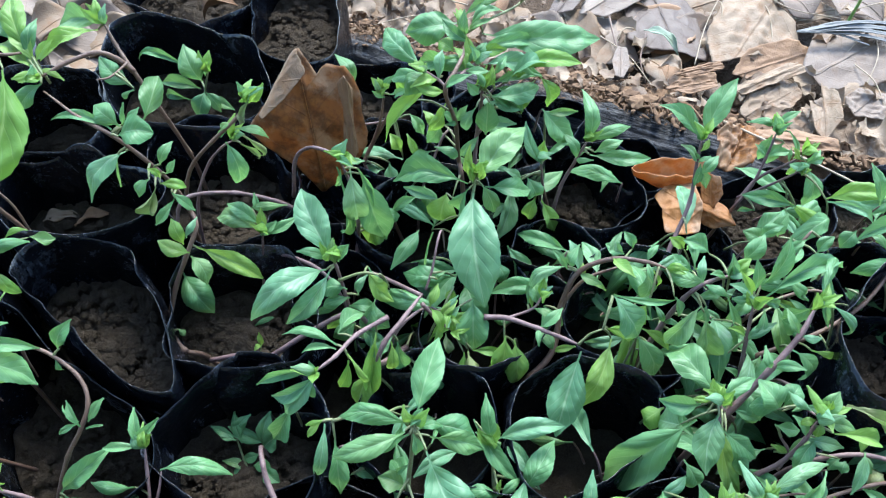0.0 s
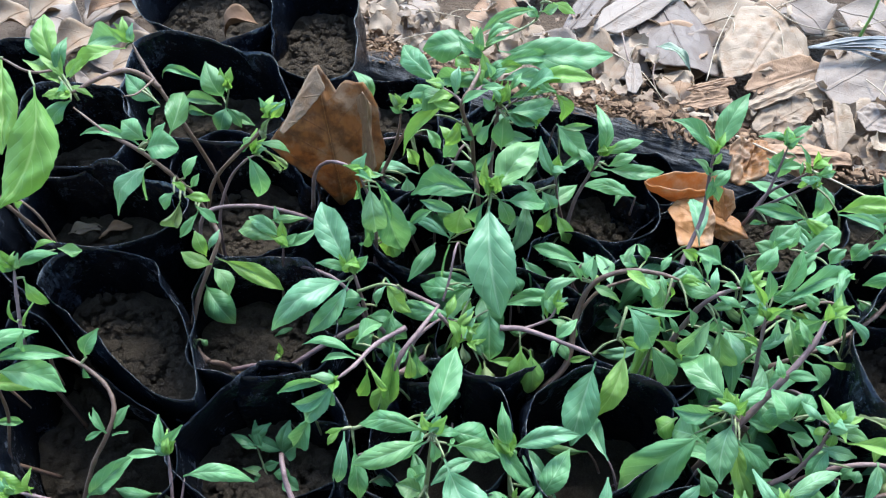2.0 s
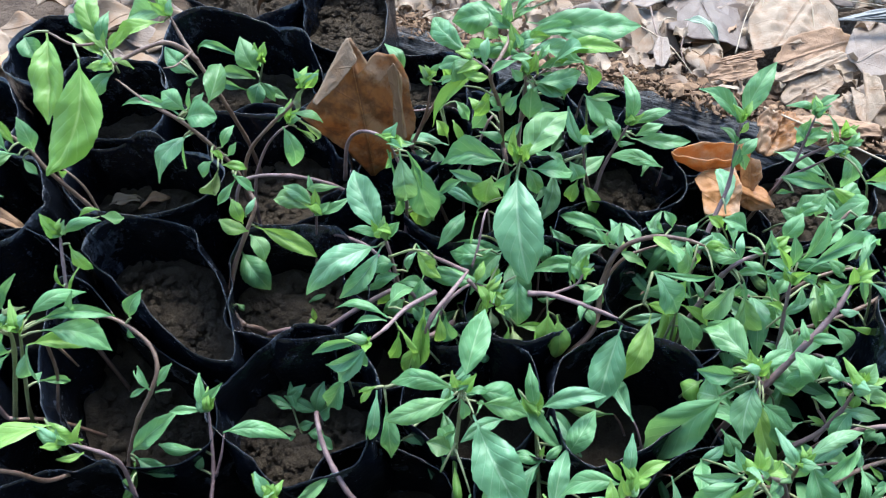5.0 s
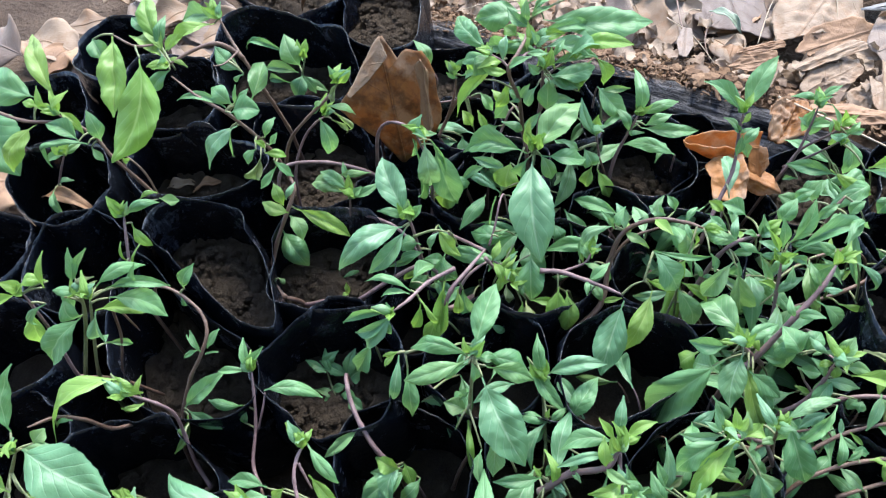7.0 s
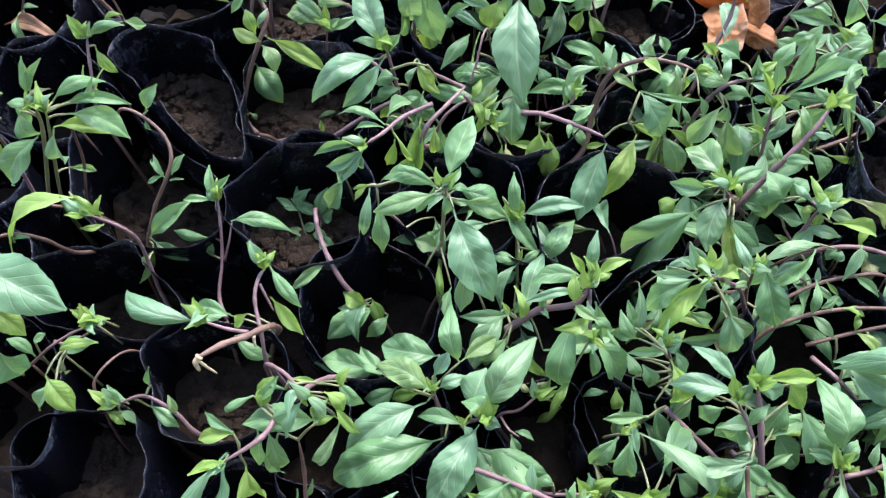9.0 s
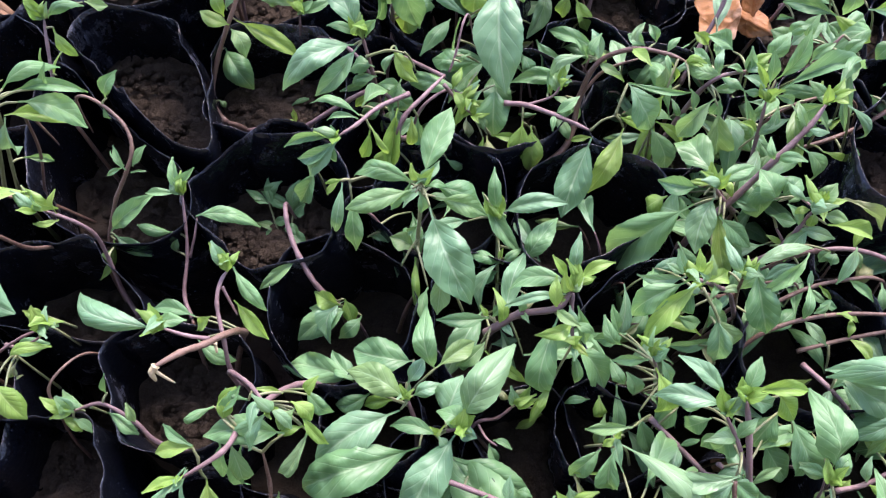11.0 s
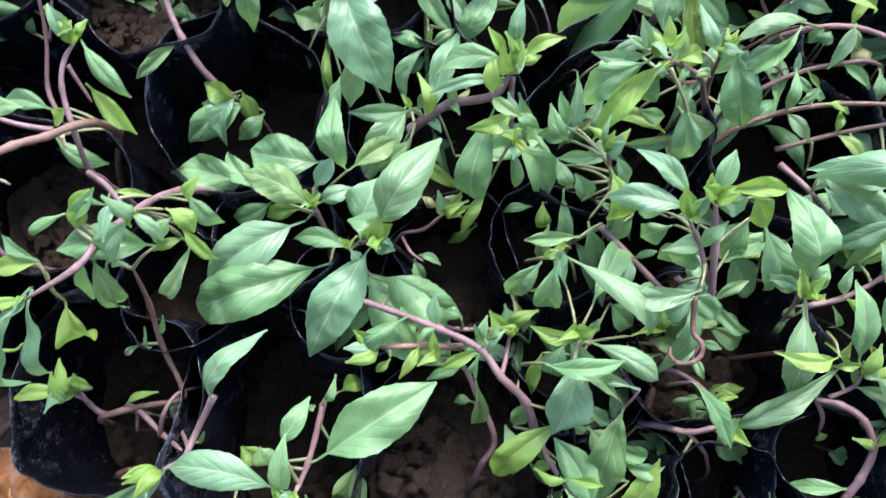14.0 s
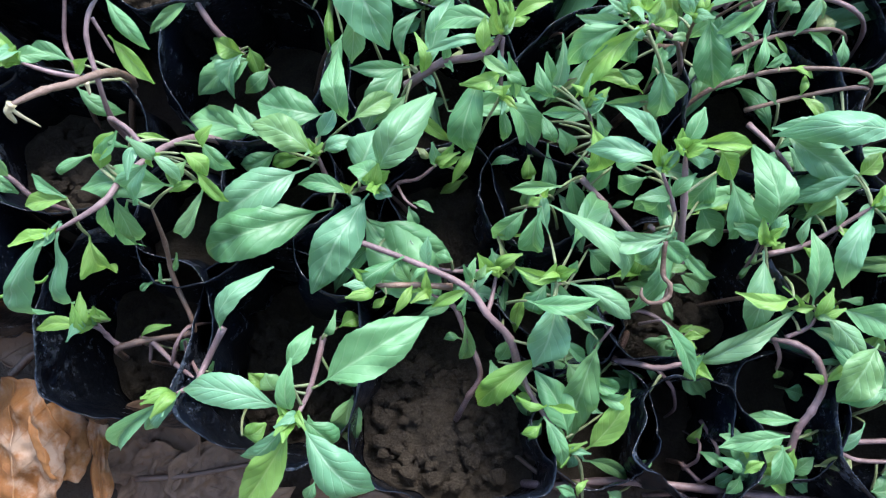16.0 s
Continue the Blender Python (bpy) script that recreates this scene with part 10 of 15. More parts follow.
leaf(p, 144.3, 225.6, 152, 135.1, 225.4, 156, 4.9)
stalk(p, "green", 128, 221, 147, 134, 214, 144)
leaf(p, 134.1, 214.2, 144, 130.4, 211.6, 134, 8.0)
stalk(p, "green", 146, 227, 152, 147, 224, 140)
leaf(p, 147.3, 223.5, 140, 158.8, 210, 116, 6.4)
stalk(p, "purple", 154, 223, 84, 158, 213, 116)
leaf(p, 158, 213.4, 116, 173.3, 204.7, 100, 8.0, tone="pale")
stalk(p, "green", 120, 218, 130, 144, 213, 122)
leaf(p, 144.2, 213.5, 122, 159.1, 207.4, 108, 11.7)
leaf(p, 135.1, 222.8, 152, 116.5, 233.7, 146, 9.2)
stalk(p, "green", 130, 221, 150, 130, 234, 146)
leaf(p, 129.9, 233.7, 146, 119.9, 241.8, 150, 8.1)
stalk(p, "green", 146, 227, 152, 143, 249, 140)
leaf(p, 143.1, 248.8, 140, 128.8, 253.9, 146, 11.5)
stalk(p, "green", 141, 254, 108, 130, 252, 140)
leaf(p, 130, 252.5, 140, 121.5, 255.7, 146, 7.7, tone="young")
stalk(p, "purple", 134, 263, 108, 133, 260, 140)
leaf(p, 132.9, 260.1, 140, 143, 259.2, 136, 7.8)
stalk(p, "purple", 134, 191, 88, 144, 181, 120)
leaf(p, 144.4, 181.4, 120, 128.2, 185.5, 118, 6.2)
stalk(p, "purple", 169, 188, 92, 164, 196, 124)
leaf(p, 163.7, 195.6, 124, 160.6, 187.6, 114, 10.9)
stalk(p, "green", 143, 226, 152, 144, 222, 142)
leaf(p, 143.5, 222.3, 142, 130, 218, 146, 6.2)
stalk(p, "purple", 96, 206, 39, 90, 213, 71)
leaf(p, 90, 213, 71, 83, 202, 74, 4.3)
stalk(p, "green", 110, 209, 104, 118, 206, 82)
leaf(p, 118, 206, 82, 119, 181, 75, 9.5)
stalk(p, "green", 110, 209, 104, 102, 224, 75)
leaf(p, 102, 224, 75, 92, 210, 74, 6.4)
stalk(p, "green", 110, 209, 104, 102, 195, 70)
leaf(p, 102, 195, 70, 95, 216, 66, 6.6)
stalk(p, "green", 115, 214, 115, 121, 229, 107)
leaf(p, 121, 229, 107, 131, 223, 108, 3.6)
stalk(p, "green", 112, 211, 109, 106, 226, 91)
leaf(p, 106, 226, 91, 82, 227, 82, 8.4, tone="pale")
stalk(p, "green", 110, 209, 104, 126, 203, 77)
leaf(p, 126, 203, 77, 154, 199, 68, 9.0, tone="pale")
stalk(p, "green", 118, 217, 124, 115, 225, 110)
leaf(p, 115, 225, 110, 104, 259, 117, 12.0)
stalk(p, "green", 115, 214, 115, 127, 218, 93)
leaf(p, 127, 218, 93, 131, 187, 100, 9.3)
stalk(p, "green", 118, 217, 122, 141, 221, 100)
leaf(p, 141, 221, 100, 130, 183, 89, 12.9)
stalk(p, "green", 144, 226, 152, 137, 245, 130)
leaf(p, 137, 245, 130, 138, 265, 124, 6.4)
stalk(p, "green", 117, 216, 120, 131, 217, 100)
leaf(p, 131, 217, 100, 144, 192, 94, 9.0, tone="young")
leaf(p, 146, 227, 152, 156, 232, 159, 6.4, tone="young")
leaf(p, 146, 227, 152, 156, 232, 160, 6.6, tone="young")
leaf(p, 146, 227, 152, 145, 225, 163, 4.7, tone="pale")
leaf(p, 146, 227, 152, 152, 221, 159, 5.2, tone="pale")
leaf(p, 146, 227, 152, 145, 231, 166, 6.9, tone="pale")
leaf(p, 146, 227, 152, 145, 227, 160, 3.7, tone="pale")
leaf(p, 117.6, 216.9, 122, 124.9, 213.7, 125.7, 3.3)
leaf(p, 117.6, 216.9, 122, 112.7, 221.9, 130.6, 4.2)
leaf(p, 132.1, 222.1, 152, 142.6, 213.1, 154.1, 5.2)
leaf(p, 132.1, 222.1, 152, 132.3, 233.9, 159.9, 5.2, tone="pale")
p = basil((0.1495, 0.1838, 0.0480), "basil sprig with pointed upright leaves on reddish stem")
stem(p, 2.4, 2.4, "brown", 149.5, 183.8, 48, 149.5, 183.8, 77, 149.5, 183.8, 98)
stem(p, 2.4, 1.5, "purple", 149.5, 183.8, 98, 154.8, 189.5, 110, 155.2, 201.1, 132, 154.4, 209.4, 152)
stalk(p, "green", 154, 209, 152, 153, 212, 156)
leaf(p, 153.3, 211.6, 156, 141.2, 215.7, 162, 6.0, tone="pale")
stalk(p, "green", 154, 209, 152, 157, 216, 160)
leaf(p, 157.1, 216.4, 160, 169.2, 231.8, 180, 9.1)
stalk(p, "green", 154, 209, 152, 154, 214, 158)
leaf(p, 154.3, 213.6, 158, 152.7, 222.5, 174, 6.6)
stalk(p, "green", 154, 209, 152, 159, 212, 156)
leaf(p, 159, 211.6, 156, 205.1, 232, 152, 10.7, tone="pale")
stalk(p, "green", 154, 209, 152, 158, 211, 154)
leaf(p, 157.7, 210.8, 154, 170.4, 212.4, 146, 5.6)
stalk(p, "green", 154, 209, 152, 151, 210, 156)
leaf(p, 151.4, 210.2, 156, 143.1, 210.9, 156, 4.8)
stalk(p, "green", 154, 209, 152, 152, 212, 158)
leaf(p, 152.3, 212.3, 158, 145.8, 219.1, 168, 4.2, tone="young")
leaf(p, 156.6, 201.1, 132, 162.3, 209.7, 146, 6.2)
stalk(p, "purple", 148, 245, 112, 159, 242, 144)
leaf(p, 158.9, 242.4, 144, 168.3, 250, 156, 10.9)
stalk(p, "purple", 161, 255, 118, 168, 253, 150)
leaf(p, 168.5, 252.9, 150, 178.2, 254.5, 158, 7.8)
stalk(p, "purple", 178, 268, 108, 174, 256, 140)
leaf(p, 173.9, 256.4, 140, 162, 259.6, 146, 9.9)
stalk(p, "green", 155, 205, 142, 173, 219, 136)
leaf(p, 172.6, 219.1, 136, 183.7, 208.9, 118, 7.8)
stalk(p, "green", 149, 184, 98, 133, 180, 91)
leaf(p, 133, 180, 91, 113, 184, 87, 5.7)
stalk(p, "green", 154, 189, 108, 166, 183, 93)
leaf(p, 166, 183, 93, 151, 161, 74, 8.5)
stalk(p, "green", 149, 184, 98, 155, 185, 64)
leaf(p, 155, 185, 64, 182, 173, 62, 11.2)
stalk(p, "green", 127, 168, 43, 123, 173, 61)
leaf(p, 123, 173, 61, 119, 158, 61, 5.2, tone="young")
stalk(p, "green", 149, 184, 98, 131, 193, 93)
leaf(p, 131, 193, 93, 143, 188, 89, 4.9)
stalk(p, "purple", 156, 163, 42, 163, 169, 60)
leaf(p, 163, 169, 60, 167, 153, 56, 4.4)
stalk(p, "green", 149, 184, 98, 133, 191, 88)
leaf(p, 133, 191, 88, 135, 179, 87, 4.0, tone="wilted")
stalk(p, "purple", 156, 238, 88, 147, 228, 106)
leaf(p, 147, 228, 106, 173, 206, 95, 11.1)
stalk(p, "green", 155, 203, 137, 147, 224, 113)
leaf(p, 147, 224, 113, 146, 188, 110, 13.6, tone="pale")
stalk(p, "green", 149, 184, 98, 126, 187, 93)
leaf(p, 126, 187, 93, 153, 180, 78, 9.3)
stalk(p, "green", 149, 184, 98, 130, 183, 89)
leaf(p, 130, 183, 89, 133, 205, 87, 6.4)
leaf(p, 156, 198, 125, 143, 170, 118, 9.0, tone="pale")
stalk(p, "green", 155, 201, 132, 147, 198, 120)
leaf(p, 147, 198, 120, 118, 212, 97, 9.8)
leaf(p, 154, 209, 152, 159, 205, 166, 7.0, tone="young")
leaf(p, 154, 209, 152, 152, 212, 158, 3.2, tone="young")
leaf(p, 154, 209, 152, 151, 208, 161, 4.6, tone="pale")
leaf(p, 154, 209, 152, 150, 209, 161, 4.4, tone="young")
leaf(p, 154, 209, 152, 149, 211, 162, 4.4, tone="young")
leaf(p, 154, 209, 152, 153, 206, 161, 4.1, tone="young")
leaf(p, 154.8, 189.5, 110, 162.9, 189.7, 114.6, 3.4, tone="young")
leaf(p, 154.8, 189.5, 110, 147, 193.2, 116.5, 4.2)
leaf(p, 155.2, 201.1, 132, 167.4, 203.9, 144.2, 6.5, tone="pale")
leaf(p, 155.2, 201.1, 132, 144.5, 203.3, 140.3, 4.8, tone="young")
p = basil((0.1568, 0.1828, 0.0480), "thick purple basil stem with hanging top leaves")
stem(p, 2.2, 2.2, "brown", 156.8, 182.8, 48, 162.2, 193.4, 82, 167.5, 204, 108)
stem(p, 3.4, 2.2, "purple", 117.6, 147.8, 54.9, 122.7, 151.6, 92.7, 130.4, 157.2, 112, 143.1, 166.5, 124, 158.3, 177.9, 146, 171.1, 189.9, 157, 179.4, 201.5, 162)
stem(p, 2, 1.4, "brown", 190.8, 251.1, 120, 196.7, 258.8, 134, 202.1, 264.1, 140)
stem(p, 1.8, 1.2, "brown", 159.4, 226.7, 63.5, 166.5, 228.5, 99.5, 177.3, 231.3, 116, 191.7, 234.9, 122, 202.5, 234.2, 126, 213.7, 233.6, 118.2, 221.2, 233.1, 88)
stem(p, 2.2, 1.6, "brown", 167.5, 204, 108, 200.7, 213.5, 116, 225.6, 226.5, 124, 243.9, 244.6, 130, 252.2, 252.8, 120.7, 257.8, 258.3, 89.5)
stalk(p, "green", 179, 201, 162, 183, 207, 162)
leaf(p, 183.3, 206.6, 162, 202.8, 237.6, 150, 7.6)
stalk(p, "green", 207, 244, 122, 196, 236, 154)
leaf(p, 196, 235.6, 154, 203.4, 212.5, 124, 7.9, tone="pale")
stalk(p, "green", 205, 207, 114, 197, 213, 146)
leaf(p, 196.7, 213.1, 146, 208.9, 208.4, 124, 5.9, tone="pale")
leaf(p, 181.4, 204, 160, 172.4, 208.4, 138, 10.0)
leaf(p, 181.4, 204.7, 162, 191.5, 205.8, 158, 6.1, tone="young")
stalk(p, "green", 180, 208, 111, 176, 196, 132)
leaf(p, 176.3, 195.9, 132, 189.4, 189.3, 108, 12.3)
stalk(p, "green", 188, 210, 113, 191, 199, 124)
leaf(p, 190.9, 199, 124, 205, 198.9, 118, 4.6, tone="young")
stalk(p, "green", 188, 210, 113, 186, 207, 134)
leaf(p, 186.4, 206.7, 134, 179.6, 209, 130, 9.7)
stalk(p, "green", 193, 254, 125, 187, 252, 130)
leaf(p, 187, 252, 130, 197.5, 258.3, 140, 6.8)
stalk(p, "green", 197, 259, 135, 202, 250, 138)
leaf(p, 202.3, 250.3, 138, 210, 255.9, 146, 8.1)
stalk(p, "green", 228, 229, 125, 220, 237, 124)
leaf(p, 219.5, 237.4, 124, 230.4, 229, 114, 7.0)
stalk(p, "green", 201, 214, 116, 205, 204, 114)
leaf(p, 205, 204.3, 114, 215.7, 207.1, 112, 5.4)
stalk(p, "green", 197, 259, 134, 183, 260, 140)
leaf(p, 182.5, 260.2, 140, 186.2, 266.7, 152, 8.7)
stalk(p, "green", 196, 235, 124, 189, 224, 140)
leaf(p, 188.6, 223.6, 140, 178.9, 225.5, 148, 7.7)
stalk(p, "brown", 250, 285, 86, 241, 280, 118)
leaf(p, 240.8, 280.4, 118, 233.3, 275.3, 108, 11.2)
stalk(p, "brown", 242, 285, 88, 243, 281, 120)
leaf(p, 243.4, 281, 120, 256.6, 280.4, 118, 9.0)
stalk(p, "brown", 249, 294, 96, 253, 291, 128)
leaf(p, 253.1, 291.5, 128, 245.8, 307.6, 146, 7.5)
stalk(p, "brown", 249, 281, 92, 256, 288, 124)
leaf(p, 255.5, 288.3, 124, 266.4, 304.8, 130, 9.9)
stalk(p, "green", 312, 228, 61, 317, 218, 93)
leaf(p, 317, 218, 93, 323, 227, 91, 2.8, tone="young")
stalk(p, "green", 180, 274, 50, 186, 269, 68)
leaf(p, 186, 269, 68, 174, 262, 61, 4.1, tone="young")
stalk(p, "brown", 280, 208, 49, 277, 202, 67)
leaf(p, 277, 202, 67, 289, 195, 56, 4.1)
stalk(p, "brown", 282, 254, 65, 294, 252, 83)
leaf(p, 294, 252, 83, 302, 225, 71, 9.7)
stalk(p, "brown", 271, 267, 46, 259, 259, 64)
leaf(p, 259, 259, 64, 263, 273, 66, 4.1, tone="wilted")
stalk(p, "green", 260, 300, 65, 271, 298, 83)
leaf(p, 271, 298, 83, 286, 293, 73, 4.9, tone="young")
stalk(p, "brown", 168, 271, 57, 168, 265, 75)
leaf(p, 168, 265, 75, 194, 270, 55, 9.3, tone="pale")
stalk(p, "brown", 292, 193, 64, 287, 187, 82)
leaf(p, 287, 187, 82, 288, 169, 78, 6.8)
stalk(p, "green", 191, 251, 120, 194, 244, 97)
leaf(p, 194, 244, 97, 202, 237, 95, 3.8)
stalk(p, "brown", 296, 244, 67, 287, 235, 85)
leaf(p, 287, 235, 85, 288, 217, 84, 4.9, tone="pale")
stalk(p, "green", 168, 204, 108, 168, 209, 70)
leaf(p, 168, 209, 70, 154, 211, 64, 5.0)
stalk(p, "brown", 206, 268, 46, 195, 265, 64)
leaf(p, 195, 265, 64, 181, 272, 65, 4.6)
stalk(p, "brown", 305, 241, 49, 295, 232, 67)
leaf(p, 295, 232, 67, 266, 226, 57, 8.6)
stalk(p, "purple", 85, 135, 51, 92, 138, 69)
leaf(p, 92, 138, 69, 98, 123, 58, 5.3)
stalk(p, "green", 148, 246, 68, 159, 241, 86)
leaf(p, 159, 241, 86, 142, 250, 75, 6.4)
stalk(p, "brown", 289, 318, 72, 291, 308, 90)
leaf(p, 291, 308, 90, 277, 313, 85, 5.4)
leaf(p, 329, 224, 73, 340, 229, 71, 4.4)
stalk(p, "brown", 282, 296, 65, 278, 296, 97)
leaf(p, 278, 296, 97, 289, 289, 95, 4.9)
stalk(p, "brown", 309, 265, 59, 313, 260, 77)
leaf(p, 313, 260, 77, 325, 267, 72, 3.8, tone="wilted")
stalk(p, "brown", 185, 250, 51, 173, 247, 69)
leaf(p, 173, 247, 69, 178, 236, 61, 3.2)
leaf(p, 330, 250, 103, 316, 265, 99, 5.9)
stalk(p, "green", 168, 237, 62, 179, 246, 80)
leaf(p, 179, 246, 80, 196, 252, 78, 6.6)
stalk(p, "green", 202, 234, 126, 215, 244, 93)
leaf(p, 215, 244, 93, 203, 234, 82, 5.8)
stalk(p, "green", 183, 217, 46, 174, 216, 78)
leaf(p, 174, 216, 78, 183, 223, 78, 3.9, tone="young")
stalk(p, "purple", 83, 156, 49, 88, 154, 67)
leaf(p, 88, 154, 67, 98, 169, 61, 5.1)
stalk(p, "brown", 256, 227, 70, 264, 237, 88)
leaf(p, 264, 237, 88, 286, 229, 75, 6.6)
leaf(p, 328, 234, 98, 318, 246, 92, 4.5)
stalk(p, "brown", 284, 221, 44, 284, 224, 62)
leaf(p, 284, 224, 62, 296, 230, 58, 4.3)
leaf(p, 304, 212, 71, 327, 202, 66, 6.5)
stalk(p, "green", 130, 157, 112, 119, 170, 88)
leaf(p, 119, 170, 88, 139, 189, 80, 7.2)
leaf(p, 321, 292, 85, 312, 306, 72, 6.0, tone="pale")
stalk(p, "brown", 277, 182, 70, 275, 183, 88)
leaf(p, 275, 183, 88, 261, 213, 63, 9.2, tone="pale")
stalk(p, "brown", 298, 313, 99, 308, 305, 117)
leaf(p, 308, 305, 117, 321, 325, 105, 7.4, tone="pale")
stalk(p, "green", 202, 264, 140, 220, 261, 118)
leaf(p, 220, 261, 118, 205, 246, 117, 5.6)
stalk(p, "green", 239, 240, 128, 249, 235, 103)
leaf(p, 249, 235, 103, 239, 257, 88, 8.3)
stalk(p, "green", 191, 251, 120, 176, 255, 99)
leaf(p, 176, 255, 99, 156, 227, 94, 9.1)
stalk(p, "green", 134, 160, 115, 134, 144, 114)
leaf(p, 134, 144, 114, 108, 152, 118, 10.2)
leaf(p, 327, 183, 131, 305, 212, 104, 10.7)
stalk(p, "brown", 281, 316, 94, 287, 308, 112)
leaf(p, 287, 308, 112, 254, 320, 92, 12.6, tone="pale")
stalk(p, "brown", 306, 299, 70, 300, 293, 88)
leaf(p, 300, 293, 88, 301, 334, 79, 13.3, tone="pale")
stalk(p, "green", 244, 245, 130, 263, 247, 110)
leaf(p, 263, 247, 110, 281, 254, 111, 5.2, tone="young")
stalk(p, "brown", 313, 226, 88, 323, 225, 106)
leaf(p, 323, 225, 106, 297, 248, 96, 9.4)
stalk(p, "green", 114, 164, 70, 108, 168, 88)
leaf(p, 108, 168, 88, 149, 175, 71, 12.5, tone="pale")
stalk(p, "brown", 258, 205, 75, 259, 193, 93)
leaf(p, 259, 193, 93, 271, 219, 84, 7.7)
leaf(p, 330, 294, 121, 350, 289, 113, 7.0, tone="young")
stalk(p, "brown", 307, 282, 74, 301, 279, 92)
leaf(p, 301, 279, 92, 272, 285, 89, 8.6)
stalk(p, "brown", 294, 259, 68, 298, 249, 86)
leaf(p, 298, 249, 86, 309, 267, 73, 5.9)
stalk(p, "green", 168, 204, 108, 149, 214, 98)
leaf(p, 149, 214, 98, 134, 231, 103, 7.4, tone="pale")
stalk(p, "green", 184, 209, 112, 185, 201, 111)
leaf(p, 185, 201, 111, 155, 177, 119, 12.1)
stalk(p, "green", 193, 254, 125, 194, 260, 108)
leaf(p, 194, 260, 108, 213, 279, 104, 7.4)
stalk(p, "brown", 253, 284, 71, 254, 288, 89)
leaf(p, 254, 288, 89, 266, 303, 77, 7.2, tone="pale")
stalk(p, "green", 202, 234, 126, 203, 245, 111)
leaf(p, 203, 245, 111, 177, 256, 102, 8.8)
stalk(p, "green", 222, 225, 123, 217, 242, 96)
leaf(p, 217, 242, 96, 197, 233, 80, 6.6, tone="young")
stalk(p, "brown", 265, 238, 75, 272, 229, 93)
leaf(p, 272, 229, 93, 303, 206, 82, 10.3, tone="pale")
stalk(p, "green", 134, 160, 115, 128, 155, 111)
leaf(p, 128, 155, 111, 119, 178, 99, 9.1)
stalk(p, "brown", 261, 210, 72, 270, 218, 90)
leaf(p, 270, 218, 90, 252, 234, 81, 9.2)
stalk(p, "green", 296, 290, 105, 302, 292, 123)
leaf(p, 302, 292, 123, 271, 284, 127, 10.4, tone="young")
stalk(p, "brown", 281, 274, 80, 286, 269, 98)
leaf(p, 286, 269, 98, 317, 286, 97, 9.4)
stalk(p, "brown", 301, 285, 74, 301, 293, 92)
leaf(p, 301, 293, 92, 338, 285, 85, 10.4)
stalk(p, "green", 202, 234, 126, 211, 240, 94)
leaf(p, 211, 240, 94, 204, 260, 78, 7.5, tone="young")
stalk(p, "brown", 271, 267, 113, 277, 267, 131)
leaf(p, 277, 267, 131, 239, 276, 115, 10.3, tone="pale")
stalk(p, "green", 288, 239, 83, 296, 239, 101)
leaf(p, 296, 239, 101, 264, 266, 79, 11.3, tone="young")
stalk(p, "brown", 269, 287, 78, 265, 299, 96)
leaf(p, 265, 299, 96, 282, 329, 68, 12.7)
stalk(p, "brown", 266, 299, 87, 275, 291, 105)
leaf(p, 275, 291, 105, 293, 286, 96, 4.8, tone="pale")
stalk(p, "brown", 274, 287, 78, 268, 280, 96)
leaf(p, 268, 280, 96, 258, 296, 96, 6.1)
stalk(p, "brown", 314, 256, 108, 319, 260, 126)
leaf(p, 319, 260, 126, 341, 249, 122, 6.6)
stalk(p, "green", 244, 245, 130, 264, 253, 124)
leaf(p, 264, 253, 124, 237, 261, 103, 10.1)
stalk(p, "brown", 305, 263, 81, 298, 256, 99)
leaf(p, 298, 256, 99, 279, 241, 99, 7.3)
stalk(p, "brown", 311, 196, 94, 307, 205, 112)
leaf(p, 307, 205, 112, 295, 229, 107, 7.9)
stalk(p, "brown", 287, 257, 78, 281, 245, 96)
leaf(p, 281, 245, 96, 307, 250, 87, 9.7)
stalk(p, "green", 193, 235, 122, 190, 235, 117)
leaf(p, 190, 235, 117, 199, 218, 115, 5.1)
stalk(p, "green", 186, 234, 120, 181, 231, 122)
leaf(p, 181, 231, 122, 187, 202, 103, 9.4)
leaf(p, 328, 205, 117, 344, 214, 114, 6.4)
stalk(p, "brown", 303, 197, 80, 314, 196, 98)
leaf(p, 314, 196, 98, 277, 184, 69, 13.1)
stalk(p, "brown", 314, 271, 110, 319, 273, 128)
leaf(p, 319, 273, 128, 342, 291, 134, 8.7)
leaf(p, 328, 205, 120, 294, 197, 123, 12.4, tone="young")
stalk(p, "brown", 263, 219, 92, 262, 218, 110)
leaf(p, 262, 218, 110, 266, 198, 115, 5.3)
stalk(p, "brown", 250, 211, 75, 256, 218, 93)
leaf(p, 256, 218, 93, 281, 209, 90, 8.5)
leaf(p, 324, 197, 130, 299, 181, 118, 7.9)
leaf(p, 179, 201, 162, 185, 203, 168, 4.2, tone="pale")
leaf(p, 179, 201, 162, 189, 203, 172, 4.9, tone="young")
leaf(p, 179, 201, 162, 186, 210, 171, 5.8, tone="young")
leaf(p, 179, 201, 162, 176, 202, 175, 6.2, tone="young")
leaf(p, 179, 201, 162, 187, 205, 170, 4.4, tone="young")
leaf(p, 179, 201, 162, 177, 203, 169, 2.9, tone="young")
leaf(p, 143.1, 166.5, 124, 156.2, 160.8, 124, 4.7)
leaf(p, 143.1, 166.5, 124, 137.5, 177.5, 130.4, 4.6, tone="young")
leaf(p, 158.3, 177.9, 146, 171.1, 173, 153.4, 6.4)
leaf(p, 158.3, 177.9, 146, 154.5, 185, 154.5, 4.6)
leaf(p, 171.1, 189.9, 157, 181, 187.6, 157.9, 4.4, tone="pale")
